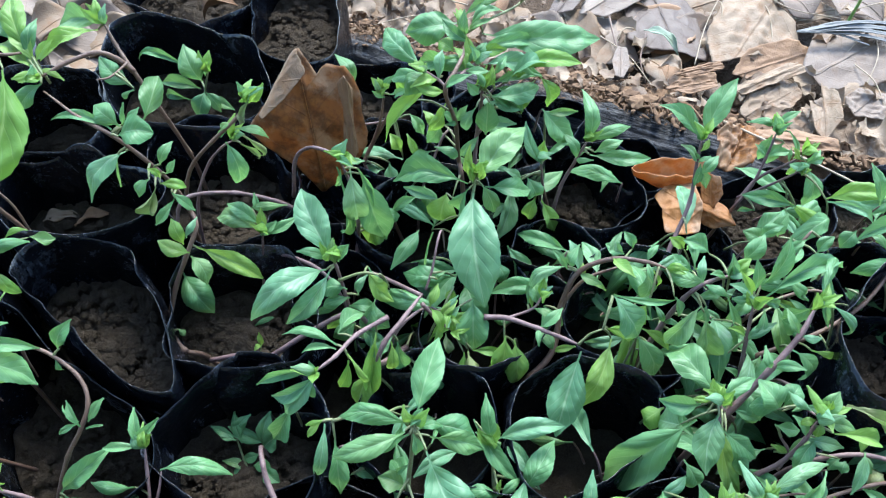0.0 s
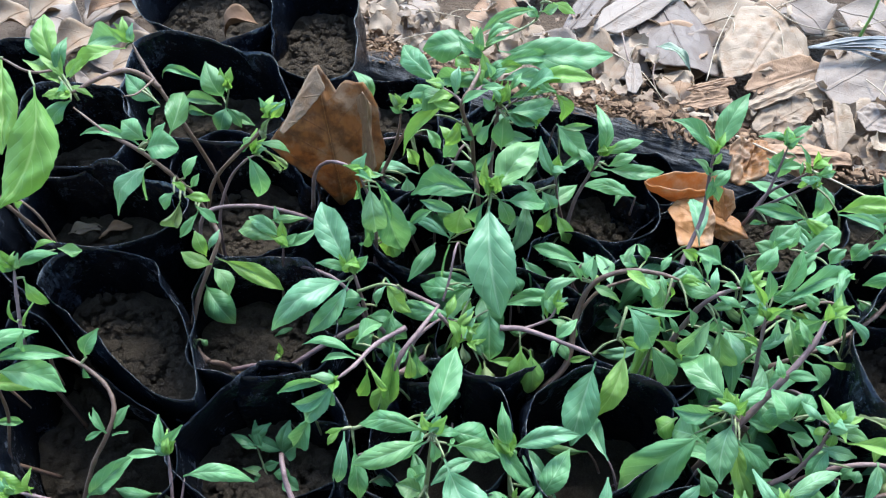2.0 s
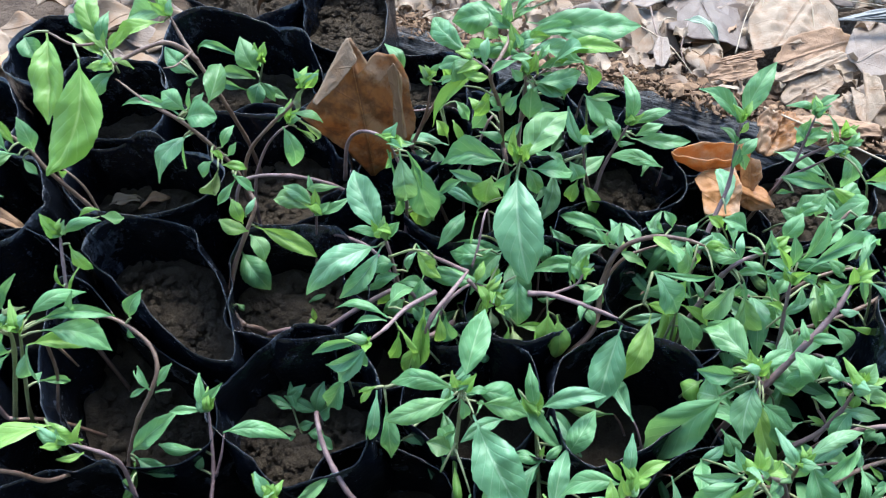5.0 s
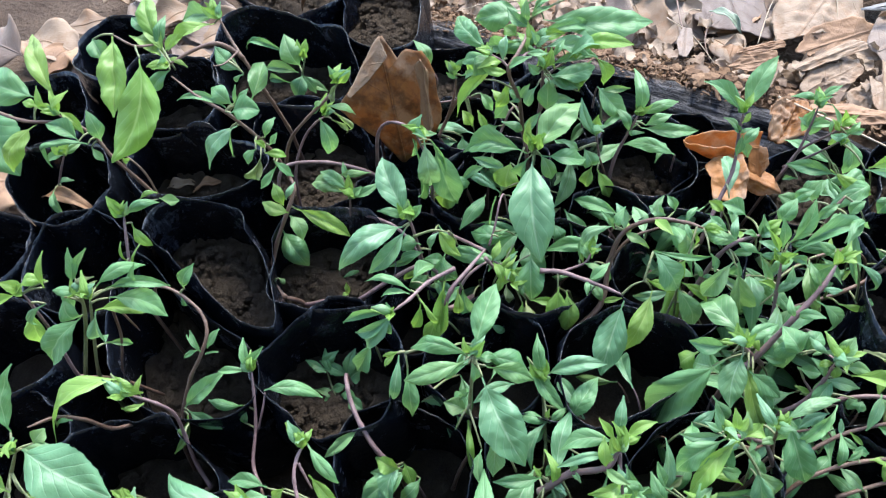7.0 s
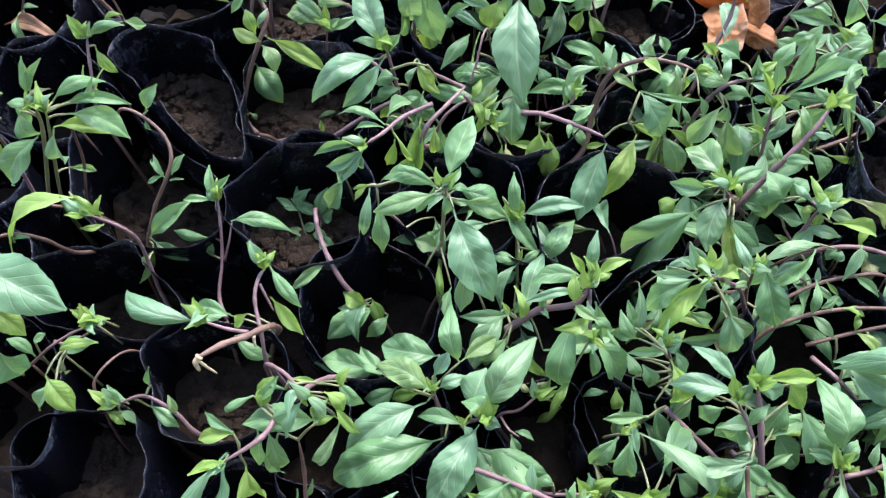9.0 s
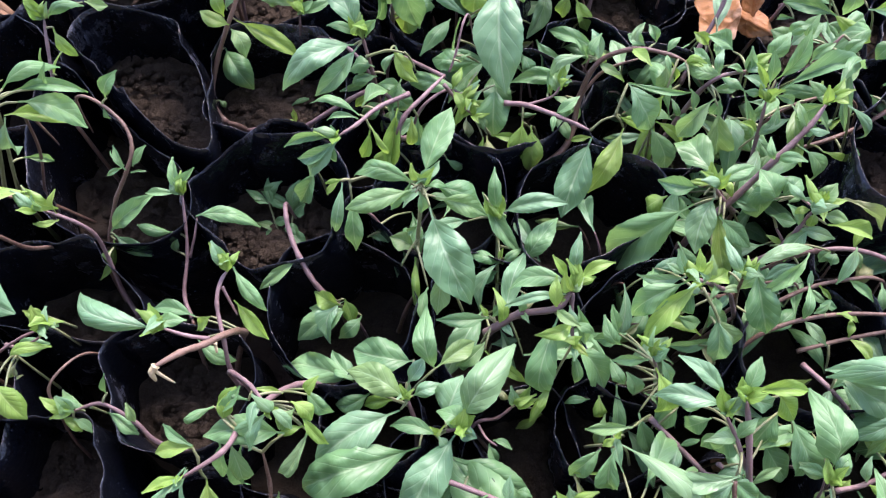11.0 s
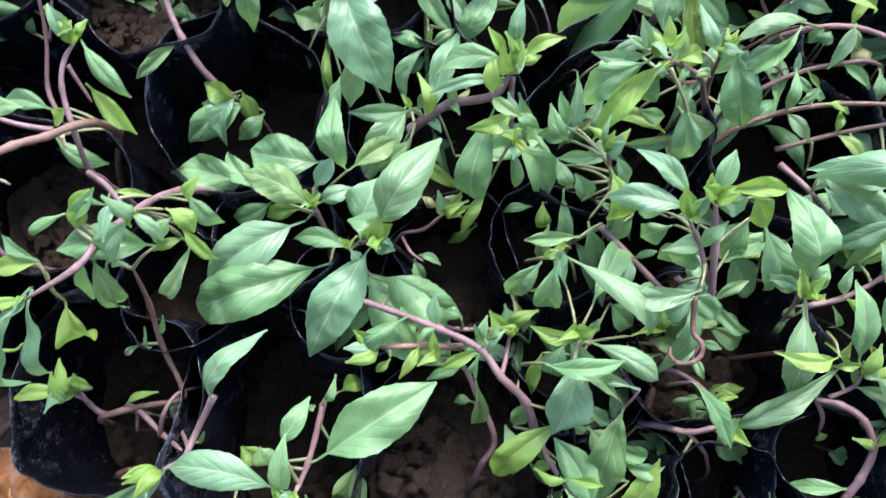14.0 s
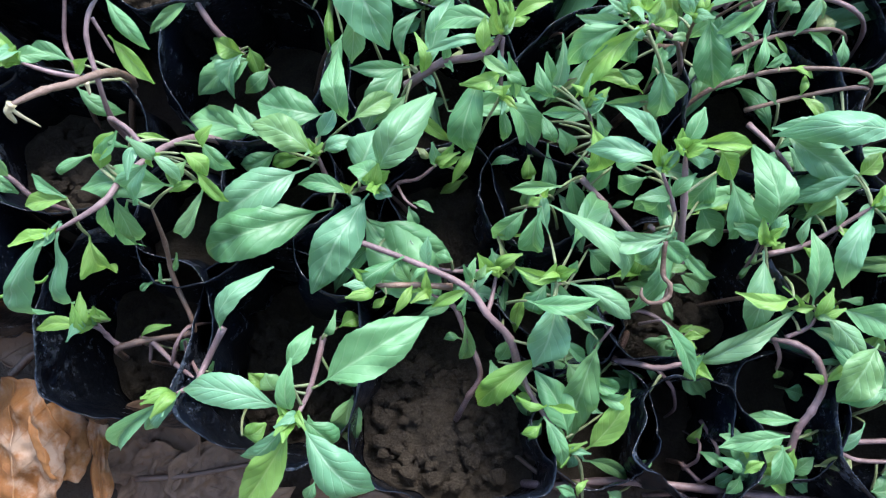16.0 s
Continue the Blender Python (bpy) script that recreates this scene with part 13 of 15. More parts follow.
leaf(p, 24, 150, 118, 23, 148, 126, 3.0, tone="young")
leaf(p, 24, 150, 118, 19, 152, 126, 4.6, tone="young")
leaf(p, 24, 150, 118, 17, 154, 129, 6.3, tone="young")
p = basil((-0.0167, -0.0097, 0.0050), "lush basil plant with wide glossy oval leaves")
stem(p, 2.4, 2.4, "brown", -16.7, -9.7, 5, -11.6, 10.9, 49.5, -6.6, 31.6, 86)
stem(p, 2.4, 1.8, "purple", -6.6, 31.6, 86, -7.7, 41.4, 104, -11.7, 49.8, 118)
stem(p, 2, 1.5, "purple", -7.4, 38.6, 104, 4.9, 34.7, 120, 15.6, 35.2, 130)
stalk(p, "green", -11, 49, 116, -14, 44, 118)
leaf(p, -14.4, 43.6, 118, -52.2, 16.8, 106, 19.7, tone="pale", blunt=.4, roll=0)
stalk(p, "green", -3, 37, 110, -4, 29, 110)
leaf(p, -3.6, 29.2, 110, -62.7, 6.7, 92, 22.1, blunt=.4, roll=0)
stalk(p, "green", 16, 35, 130, 17, 40, 130)
leaf(p, 16.9, 40.1, 130, 36.4, 67.3, 152, 16.8, tone="pale", roll=0.1)
leaf(p, 13, 33.3, 124, -8.5, -9.6, 110, 18.9, tone="pale", roll=0)
stalk(p, "green", 9, 35, 124, 8, 40, 124)
leaf(p, 7.7, 40.4, 124, 14, 59.9, 130, 16.6, tone="pale")
leaf(p, -11, 47.5, 120, -41.8, 60.1, 122, 15.4)
stalk(p, "green", -12, 50, 118, -10, 68, 122)
leaf(p, -10.1, 67.5, 122, -41.3, 72.3, 116, 19.0, blunt=.6)
stalk(p, "green", -12, 50, 118, 1, 63, 126)
leaf(p, 0.8, 63.2, 126, -6.5, 86.7, 142, 12.3)
stalk(p, "green", -12, 50, 118, 1, 65, 122)
leaf(p, 1.2, 64.8, 122, 17.9, 81.9, 116, 10.4)
stalk(p, "green", -12, 50, 118, -12, 56, 124)
leaf(p, -11.6, 55.5, 124, -4.8, 67.6, 130, 8.2, tone="pale")
stalk(p, "green", -12, 50, 118, -8, 49, 126)
leaf(p, -7.8, 49.3, 126, 5.9, 53.8, 132, 8.1, tone="pale")
leaf(p, 15.8, 35.5, 128, 4.7, 42, 132, 11.4)
leaf(p, 5.8, 31.6, 124, -17.6, 35.5, 120, 8.6)
leaf(p, 15.3, 35.3, 130, 23.4, 31, 132, 7.8, tone="pale")
stalk(p, "green", 9, 35, 124, 6, 31, 128)
leaf(p, 5.7, 31.3, 128, 10.8, 27.5, 124, 5.3, tone="pale")
stalk(p, "green", -12, 50, 118, -12, 48, 126)
leaf(p, -11.7, 47.7, 126, -14.2, 51, 134, 3.6, tone="young")
stalk(p, "green", -12, 50, 118, -10, 48, 126)
leaf(p, -9.9, 47.9, 126, -7.1, 50.3, 134, 3.1, tone="young")
stalk(p, "green", 9, 35, 124, 6, 32, 128)
leaf(p, 5.7, 31.7, 128, 2.3, 33, 136, 3.0, tone="young")
stalk(p, "green", 9, 35, 124, 6, 32, 128)
leaf(p, 5.7, 31.7, 128, 8.2, 33.6, 136, 2.6, tone="young")
leaf(p, 13.7, 36.3, 132, 14.4, 37.8, 140, 3.0, tone="young")
stalk(p, "purple", 16, 75, 80, 23, 84, 112)
leaf(p, 23.2, 84.2, 112, 9.5, 70.4, 108, 8.2)
stalk(p, "purple", -30, 70, 74, -40, 58, 106)
leaf(p, -40.1, 58.5, 106, -81.9, 66.8, 96, 15.7)
stalk(p, "green", -28, 59, 76, -35, 59, 108)
leaf(p, -34.9, 58.7, 108, -53.6, 74.7, 104, 9.9)
stalk(p, "green", -11, 48, 114, -32, 54, 106)
leaf(p, -31.7, 53.8, 106, -50, 48.2, 98, 10.4)
stalk(p, "green", -10, 47, 113, -20, 51, 108)
leaf(p, -19.5, 50.9, 108, -34.5, 47.9, 102, 8.2, tone="young")
stalk(p, "green", 2, 36, 116, 13, 25, 106)
leaf(p, 13, 24.9, 106, 51, 14.3, 90, 16.6)
stalk(p, "purple", 22, 9, 68, 16, 13, 100)
leaf(p, 16.4, 13.4, 100, 40.1, 3.5, 86, 14.3)
stalk(p, "purple", -44, 96, 66, -53, 104, 98)
leaf(p, -53.2, 104, 98, -58.9, 82, 92, 10.5, tone="pale")
leaf(p, -12, 50, 118, -9, 52, 125, 3.8, tone="young")
leaf(p, -12, 50, 118, -15, 54, 125, 3.3, tone="young")
leaf(p, -12, 50, 118, -10, 54, 126, 3.1, tone="pale")
leaf(p, -12, 50, 118, -9, 48, 128, 3.8, tone="young")
leaf(p, -12, 50, 118, -15, 47, 126, 3.9, tone="pale")
leaf(p, -12, 50, 118, -10, 47, 126, 3.5, tone="young")
leaf(p, 16, 35, 130, 17, 29, 141, 4.7, tone="young")
leaf(p, 16, 35, 130, 21, 32, 137, 4.1, tone="pale")
leaf(p, 16, 35, 130, 14, 30, 143, 6.6, tone="young")
leaf(p, 16, 35, 130, 21, 32, 137, 4.6, tone="young")
leaf(p, 16, 35, 130, 17, 40, 143, 6.9, tone="young")
leaf(p, 16, 35, 130, 22, 39, 140, 6.4, tone="young")
p = basil((0.0315, 0.0401, 0.0470), "withered basil twig with small brown leaves")
stem(p, 1.6, 1.6, "brown", 31.5, 40.1, 47, 24.6, 42.4, 71.5, 17.8, 44.7, 88)
stem(p, 1.6, 1.2, "purple", 17.8, 44.7, 88, 23.3, 47.6, 96, 31.6, 48.3, 102, 39.8, 54.2, 108)
stem(p, 1.2, 0.9, "purple", 21.9, 47.1, 94, 26.8, 39.1, 98, 32.6, 35.5, 98)
leaf(p, 39.1, 56.3, 108, 46.3, 60.9, 112, 5.6, tone="wilted")
stalk(p, "green", 39, 53, 107, 36, 57, 108)
leaf(p, 36.3, 56.6, 108, 30.1, 59.4, 112, 4.4, tone="wilted")
leaf(p, 37.8, 55.1, 108, 44.6, 56.3, 108, 3.9, tone="wilted")
leaf(p, 30.2, 38, 98, 39.8, 34.5, 98, 4.0)
leaf(p, 28.4, 36.9, 96, 33.2, 28.9, 90, 6.3)
stalk(p, "purple", 55, 82, 55, 53, 76, 73)
leaf(p, 53, 76, 73, 47, 91, 63, 5.8)
stalk(p, "green", 40, 54, 108, 54, 57, 84)
leaf(p, 54, 57, 84, 41, 50, 73, 5.4, tone="young")
stalk(p, "purple", 52, 67, 48, 61, 70, 66)
leaf(p, 61, 70, 66, 75, 85, 55, 5.8, tone="pale")
leaf(p, 40, 54, 108, 37, 59, 122, 6.3, tone="pale")
leaf(p, 40, 54, 108, 46, 61, 117, 5.0, tone="young")
leaf(p, 40, 54, 108, 49, 57, 118, 5.1, tone="young")
leaf(p, 40, 54, 108, 39, 58, 116, 4.1, tone="young")
leaf(p, 40, 54, 108, 50, 55, 118, 4.9, tone="young")
leaf(p, 40, 54, 108, 48, 53, 117, 5.2, tone="young")
p = basil((0.0822, -0.0399, 0.0210), "basil plant with long purple stem lying over a bag")
stem(p, 3.2, 3.2, "brown", 82.2, -39.9, 21, 82.8, -39.7, 49.5, 83.3, -39.6, 70)
stem(p, 3.2, 1.8, "purple", 83.3, -39.6, 70, 84.4, -31.8, 82, 78.4, -18.7, 98, 67.2, -10.2, 108, 58.5, -0.8, 111, 41.1, 5.8, 114, 12, 12.9, 120, 0.5, 15.7, 110.4, -7.1, 17.6, 78.9)
stem(p, 2.6, 1.6, "purple", 58.1, -58.7, 15.2, 60.4, -52.6, 52.9, 63.9, -43.6, 72, 67.8, -33.3, 80, 58, -15.3, 94, 52.1, -6.6, 100, 41.9, -3.2, 104)
stem(p, 2.4, 2, "brown", 51.3, 0.3, 106, 34.5, -1.2, 110, 19.3, -3.6, 114)
stem(p, 1.8, 1.3, "purple", 67.2, -10.2, 108, 68.8, -3.1, 104, 70.2, 9.5, 104)
stem(p, 1.6, 1.2, "purple", 70.2, 9.5, 104, 50.7, 7.6, 104, 35.8, 8.6, 104, 23.8, 9.5, 92, 15.8, 10.1, 59)
leaf(p, 49.8, -8.6, 98, 10.7, 28.6, 98, 28.1)
leaf(p, 19.3, -5.1, 114, 12, -8.2, 114, 3.3, tone="young")
stalk(p, "green", 23, -3, 113, 24, -7, 112)
leaf(p, 24.1, -7.2, 112, 18.7, -12.5, 108, 4.3, tone="young")
stalk(p, "green", 21, -3, 113, 20, 4, 112)
leaf(p, 20.1, 3.6, 112, 12.4, 0.2, 108, 3.4)
stalk(p, "green", 51, 8, 104, 50, 11, 110)
leaf(p, 50.2, 11.4, 110, 42.7, 13.1, 110, 5.3)
leaf(p, 59.4, 1.7, 114, 55, 6.7, 124, 3.8)
stalk(p, "green", 59, -1, 111, 60, 3, 114)
leaf(p, 60.5, 3, 114, 64.4, 8.3, 120, 4.3)
leaf(p, 58.6, -1.7, 112, 56, -8.7, 100, 5.3)
leaf(p, 62.3, -2.2, 110, 67.2, 7, 116, 3.3, tone="pale")
leaf(p, 57.5, -10.8, 98, 59.3, -28.7, 76, 7.6)
stalk(p, "green", 62, -22, 89, 57, -19, 84)
leaf(p, 57.4, -19.3, 84, 49.8, -19.9, 82, 4.6)
stalk(p, "green", 83, -29, 86, 75, -28, 84)
leaf(p, 74.8, -27.8, 84, 78.4, -18.1, 92, 9.2)
stalk(p, "green", 84, -38, 73, 78, -40, 76)
leaf(p, 77.6, -39.8, 76, 72.2, -28.1, 84, 8.8)
stalk(p, "green", 84, -36, 76, 80, -40, 78)
leaf(p, 79.5, -39.7, 78, 77.2, -47.4, 72, 4.2, tone="young")
stalk(p, "green", 84, -36, 76, 81, -40, 78)
leaf(p, 81.3, -39.6, 78, 93.7, -50.4, 66, 3.7)
stalk(p, "green", 84, -34, 79, 94, -42, 84)
leaf(p, 93.6, -42.3, 84, 84.1, -44.9, 80, 5.2, tone="young")
stalk(p, "green", 84, -33, 81, 96, -41, 84)
leaf(p, 96, -40.9, 84, 112.2, -45.5, 80, 5.2)
leaf(p, 82, -34.5, 80, 91.1, -41, 72, 4.2)
stalk(p, "green", 70, 9, 104, 80, 8, 77)
leaf(p, 80, 8, 77, 77, 28, 69, 5.5, tone="pale")
stalk(p, "green", 70, 9, 104, 79, 14, 91)
leaf(p, 79, 14, 91, 101, 1, 71, 8.0)
stalk(p, "green", 49, 8, 104, 48, 5, 86)
leaf(p, 48, 5, 86, 74, 1, 87, 9.2, tone="pale")
stalk(p, "green", 74, -16, 102, 76, -8, 83)
leaf(p, 76, -8, 83, 75, 13, 73, 6.0)
leaf(p, 30, 9, 119, 8, -9, 113, 8.2)
stalk(p, "green", 78, -19, 98, 96, -22, 95)
leaf(p, 96, -22, 95, 67, -49, 73, 13.3, tone="young")
stalk(p, "green", 19, 11, 118, 20, 19, 104)
leaf(p, 20, 19, 104, -2, -4, 82, 9.8)
leaf(p, 42, -3, 104, 43, -4, 115, 4.6, tone="young")
leaf(p, 42, -3, 104, 36, -9, 113, 5.0, tone="young")
leaf(p, 42, -3, 104, 35, -4, 110, 3.6, tone="young")
leaf(p, 42, -3, 104, 40, 4, 116, 4.8, tone="young")
leaf(p, 42, -3, 104, 36, -2, 109, 4.1, tone="young")
leaf(p, 42, -3, 104, 35, -0, 110, 3.8, tone="young")
leaf(p, 19, -4, 114, 10, -5, 121, 5.0, tone="pale")
leaf(p, 19, -4, 114, 10, 1, 125, 7.4, tone="young")
leaf(p, 19, -4, 114, 13, 0, 123, 4.6, tone="young")
leaf(p, 19, -4, 114, 7, -6, 123, 6.4, tone="pale")
leaf(p, 19, -4, 114, 9, -11, 123, 6.8, tone="young")
leaf(p, 19, -4, 114, 14, -11, 121, 4.4, tone="young")
leaf(p, 70, 9, 104, 73, 8, 113, 3.6, tone="young")
leaf(p, 70, 9, 104, 65, 8, 116, 5.6, tone="young")
leaf(p, 70, 9, 104, 70, 7, 115, 4.4, tone="young")
leaf(p, 70, 9, 104, 80, 16, 114, 6.4, tone="young")
leaf(p, 70, 9, 104, 71, 7, 111, 2.7, tone="young")
leaf(p, 70, 9, 104, 61, 14, 115, 7.3, tone="young")
leaf(p, 58.5, -0.8, 111, 60.1, 12.4, 114, 4.7)
leaf(p, 58.5, -0.8, 111, 43.6, -9.3, 107, 5.9, tone="young")
leaf(p, 41.1, 5.8, 114, 39.3, 18.2, 120.2, 5.8, tone="pale")
leaf(p, 41.1, 5.8, 114, 34.3, -0.8, 116.6, 3.3)
leaf(p, 52.1, -6.6, 100, 54.4, 0.7, 104.6, 3.1, tone="pale")
leaf(p, 52.1, -6.6, 100, 38.2, -12.7, 97.5, 5.8)
leaf(p, 34.5, -1.2, 110, 26.4, 12.5, 115.9, 7.3)
leaf(p, 34.5, -1.2, 110, 28.8, -14.4, 113.8, 5.1, tone="young")
p = basil((0.0788, -0.0613, 0.0210), "basil plant with broad pointed leaves over soil")
stem(p, 1.8, 1.8, "brown", 78.8, -61.3, 21, 99.6, -75.2, 45.5, 120.5, -89.2, 62)
stem(p, 2, 1.4, "purple", 106.8, -15.4, 33.9, 104.9, -11.8, 73.7, 102.1, -6.3, 96, 98.2, 1.3, 110, 93.7, 6, 122)
stem(p, 2.4, 1.6, "purple", 80.5, -15, 30, 82.9, -21.7, 66.6, 86.5, -31.8, 84, 89.2, -39.2, 88, 99, -51.7, 86, 109.4, -61.8, 80)
stem(p, 1.8, 1.3, "green", 109.4, -61.8, 80, 116.8, -71.2, 74, 120.5, -89.2, 62)
leaf(p, 107.2, -57.4, 92, 90.2, -31.3, 98, 14.5)
leaf(p, 117.8, -38.7, 96, 134, -38.7, 98, 7.6, arch=0.3)
leaf(p, 94.4, -46.1, 114, 81.7, -44.4, 115, 4.2, tone="young")
leaf(p, 95.2, -46.1, 115, 106.9, -47.7, 116, 4.5, tone="young")
leaf(p, 94.9, -50.5, 102, 105, -70.3, 94, 7.7)
leaf(p, 94.6, -53.4, 98, 86.8, -58.6, 96, 5.7, tone="young")
leaf(p, 116, -24.1, 80, 123.7, -6.6, 78, 8.0)
leaf(p, 109.4, -28.7, 78, 95.2, -25.4, 78, 7.9)
leaf(p, 129.8, -25.5, 70, 145.9, -27.6, 66, 7.7)
leaf(p, 156.9, -13.6, 76, 146.8, -9, 72, 6.6)
leaf(p, 156.9, -14.2, 76, 148.8, -19.8, 72, 6.6)
leaf(p, 157.9, -12.8, 76, 166.8, -9.4, 74, 4.9)
leaf(p, 112.6, -82.2, 88, 103.5, -79, 92, 5.1)
leaf(p, 113.5, -82.1, 88, 117.1, -75.1, 90, 3.6, tone="young")
leaf(p, 128.4, -79.6, 78, 134.8, -82.9, 78, 6.9)
leaf(p, 96.9, 6.5, 124, 76.2, 7.4, 126, 7.0, tone="young")
stalk(p, "green", 95, 4, 118, 94, -3, 120)
leaf(p, 94.4, -2.6, 120, 89.2, -30.7, 102, 17.8, tone="pale")
stalk(p, "green", 95, 5, 119, 90, 4, 118)
leaf(p, 90.4, 4, 118, 87.4, -9, 106, 10.6)
stalk(p, "green", 94, 5, 120, 99, 3, 124)
leaf(p, 99.4, 3.4, 124, 127.3, -7.6, 114, 10.0, tone="pale")
stalk(p, "green", 94, 6, 122, 97, 8, 126)
leaf(p, 97.5, 7.6, 126, 100.4, 11.4, 132, 4.6)
stalk(p, "green", 96, 33, 96, 88, 35, 128)
leaf(p, 87.9, 34.8, 128, 131.7, 10.9, 104, 12.7, tone="pale")
stalk(p, "green", 75, 40, 94, 85, 34, 126)
leaf(p, 85, 34.1, 126, 86.7, 17.7, 106, 11.1)
stalk(p, "purple", 80, 37, 90, 79, 34, 122)
leaf(p, 79.3, 33.6, 122, 66.9, 22.4, 108, 11.1)
stalk(p, "green", 87, 48, 98, 84, 37, 130)
leaf(p, 84.3, 36.8, 130, 79.4, 33.3, 128, 4.7, tone="young")
stalk(p, "green", 93, 46, 98, 85, 37, 130)
leaf(p, 85.2, 36.9, 130, 86.1, 38.9, 136, 3.3, tone="young")
stalk(p, "green", 75, 22, 80, 69, 24, 112)
leaf(p, 68.5, 23.7, 112, 87.3, 25.6, 116, 1.2, tone="young")
stalk(p, "purple", 74, 17, 80, 69, 23, 112)
leaf(p, 68.6, 22.7, 112, 75.8, 8.6, 98, 5.4, tone="wilted")
stalk(p, "purple", 72, 11, 76, 67, 18, 108)
leaf(p, 66.8, 18.4, 108, 72.8, 13, 100, 8.4)
stalk(p, "green", 99, 0, 108, 83, 1, 104)
leaf(p, 83.2, 0.8, 104, 81, -14.9, 88, 6.5, tone="young")
stalk(p, "green", 101, -3, 101, 114, -17, 112)
leaf(p, 114.5, -17.1, 112, 110.3, -59.8, 78, 15.6)
stalk(p, "green", 110, -63, 79, 116, -62, 86)
leaf(p, 116.1, -62.5, 86, 130.5, -35.9, 104, 12.7, tone="young")
stalk(p, "green", 125, -28, 64, 113, -30, 96)
leaf(p, 113.4, -29.9, 96, 127.7, -35.7, 94, 8.6)
leaf(p, 110.6, -61.7, 80, 103.9, -72.7, 70, 6.4, tone="young")
leaf(p, 96.7, -50.7, 84, 92.1, -61.1, 76, 7.3)
leaf(p, 101.4, -50.3, 86, 106.7, -64.8, 74, 8.4)
leaf(p, 111.3, -64.1, 80, 111, -71.8, 74, 5.3, tone="pale")
leaf(p, 116.7, -67.4, 76, 141.1, -75.1, 62, 7.1)
stalk(p, "green", 102, -6, 96, 103, -26, 96)
leaf(p, 103.3, -26, 96, 116, -36.5, 84, 13.8)
stalk(p, "green", 102, -6, 96, 99, -17, 98)
leaf(p, 98.7, -16.8, 98, 114.5, -24.3, 88, 6.6)
stalk(p, "green", 98, 1, 110, 109, 23, 104)
leaf(p, 108.9, 23.3, 104, 121.6, 16.7, 92, 12.8)
stalk(p, "green", 118, -78, 70, 114, -77, 66)
leaf(p, 113.8, -77, 66, 110.7, -90.5, 58, 8.2)
stalk(p, "green", 145, -82, 28, 144, -75, 60)
leaf(p, 143.7, -74.5, 60, 150.3, -63.3, 68, 7.2)
stalk(p, "green", 102, -6, 96, 103, -18, 64)
leaf(p, 103, -18, 64, 109, -32, 63, 5.3)
stalk(p, "green", 87, -32, 84, 101, -24, 71)
leaf(p, 101, -24, 71, 120, -17, 68, 6.3, tone="pale")
stalk(p, "green", 107, -59, 82, 125, -46, 75)
leaf(p, 125, -46, 75, 112, -37, 71, 6.1, tone="pale")
stalk(p, "green", 94, 6, 122, 90, 25, 117)
leaf(p, 90, 25, 117, 86, 44, 116, 6.0, tone="pale")
stalk(p, "green", 94, 6, 122, 92, -7, 126)
leaf(p, 92, -7, 126, 111, -16, 119, 6.1)
stalk(p, "green", 96, 4, 116, 117, 10, 107)
leaf(p, 117, 10, 107, 136, 18, 92, 6.5, tone="young")
stalk(p, "purple", 114, -20, 105, 118, -12, 123)
leaf(p, 118, -12, 123, 91, 8, 109, 10.1, tone="pale")
stalk(p, "green", 75, -5, 110, 82, -6, 128)
leaf(p, 82, -6, 128, 110, -3, 133, 8.7)
stalk(p, "green", 94, 6, 122, 99, 18, 126)
leaf(p, 99, 18, 126, 114, 49, 104, 11.3)
leaf(p, 94, 6, 122, 96, 4, 131, 3.8, tone="pale")
leaf(p, 94, 6, 122, 96, 7, 129, 3.6, tone="young")
leaf(p, 94, 6, 122, 93, 2, 131, 3.9, tone="pale")
leaf(p, 94, 6, 122, 99, 7, 136, 7.2, tone="young")
leaf(p, 94, 6, 122, 96, 8, 129, 3.2, tone="pale")
leaf(p, 94, 6, 122, 86, 2, 135, 7.1, tone="young")
leaf(p, 109, -62, 80, 119, -64, 85, 4.2, tone="pale")
leaf(p, 109, -62, 80, 106, -71, 87, 4.4, tone="young")
leaf(p, 109, -62, 80, 110, -62, 90, 4.5, tone="pale")
leaf(p, 109, -62, 80, 116, -67, 84, 3.6, tone="pale")
leaf(p, 109, -62, 80, 114, -60, 91, 4.7, tone="young")
leaf(p, 109, -62, 80, 107, -64, 87, 2.7, tone="pale")
p = basil((-0.0821, -0.0425, 0.0050), "basil seedling with star of pale leaves at bed edge")
stem(p, 1.6, 1.6, "brown", -82.1, -42.5, 5, -82.1, -42.5, 45.5, -82.1, -42.5, 78)
stem(p, 2.4, 1.6, "purple", -2.8, -26.1, 94, -2.7, -34, 100, -2.1, -49.1, 118, -3.7, -60.2, 131)
stem(p, 2.2, 1.6, "purple", -85.7, -33.1, 84, -79, -34.4, 88, -66.1, -43.2, 92, -53.8, -48.3, 104)
stem(p, 2.4, 1.6, "purple", -42.2, -27, 112, -49.2, -43.3, 106, -50.3, -51.2, 112, -55.7, -55.6, 117)
stem(p, 1.6, 1.3, "purple", -75.9, -24.9, 26.8, -71.4, -29.4, 64.7, -64.7, -36.2, 84, -57.3, -43.6, 92, -51.4, -48.1, 104)
stem(p, 1.6, 1.2, "purple", -80.2, -34.1, 86, -82.1, -42.5, 78)
stem(p, 1.6, 1.2, "purple", -67.3, -43.3, 92, -64.4, -35.1, 100, -61.5, -26.8, 96.1, -59.5, -21.3, 68.5)
stalk(p, "green", -4, -60, 131, -9, -58, 133)
leaf(p, -8.7, -58.1, 133, -50.9, -54.3, 130, 14.2, tone="pale")
leaf(p, -5.6, -59.9, 132, -27.9, -79.7, 116, 8.8, tone="pale")
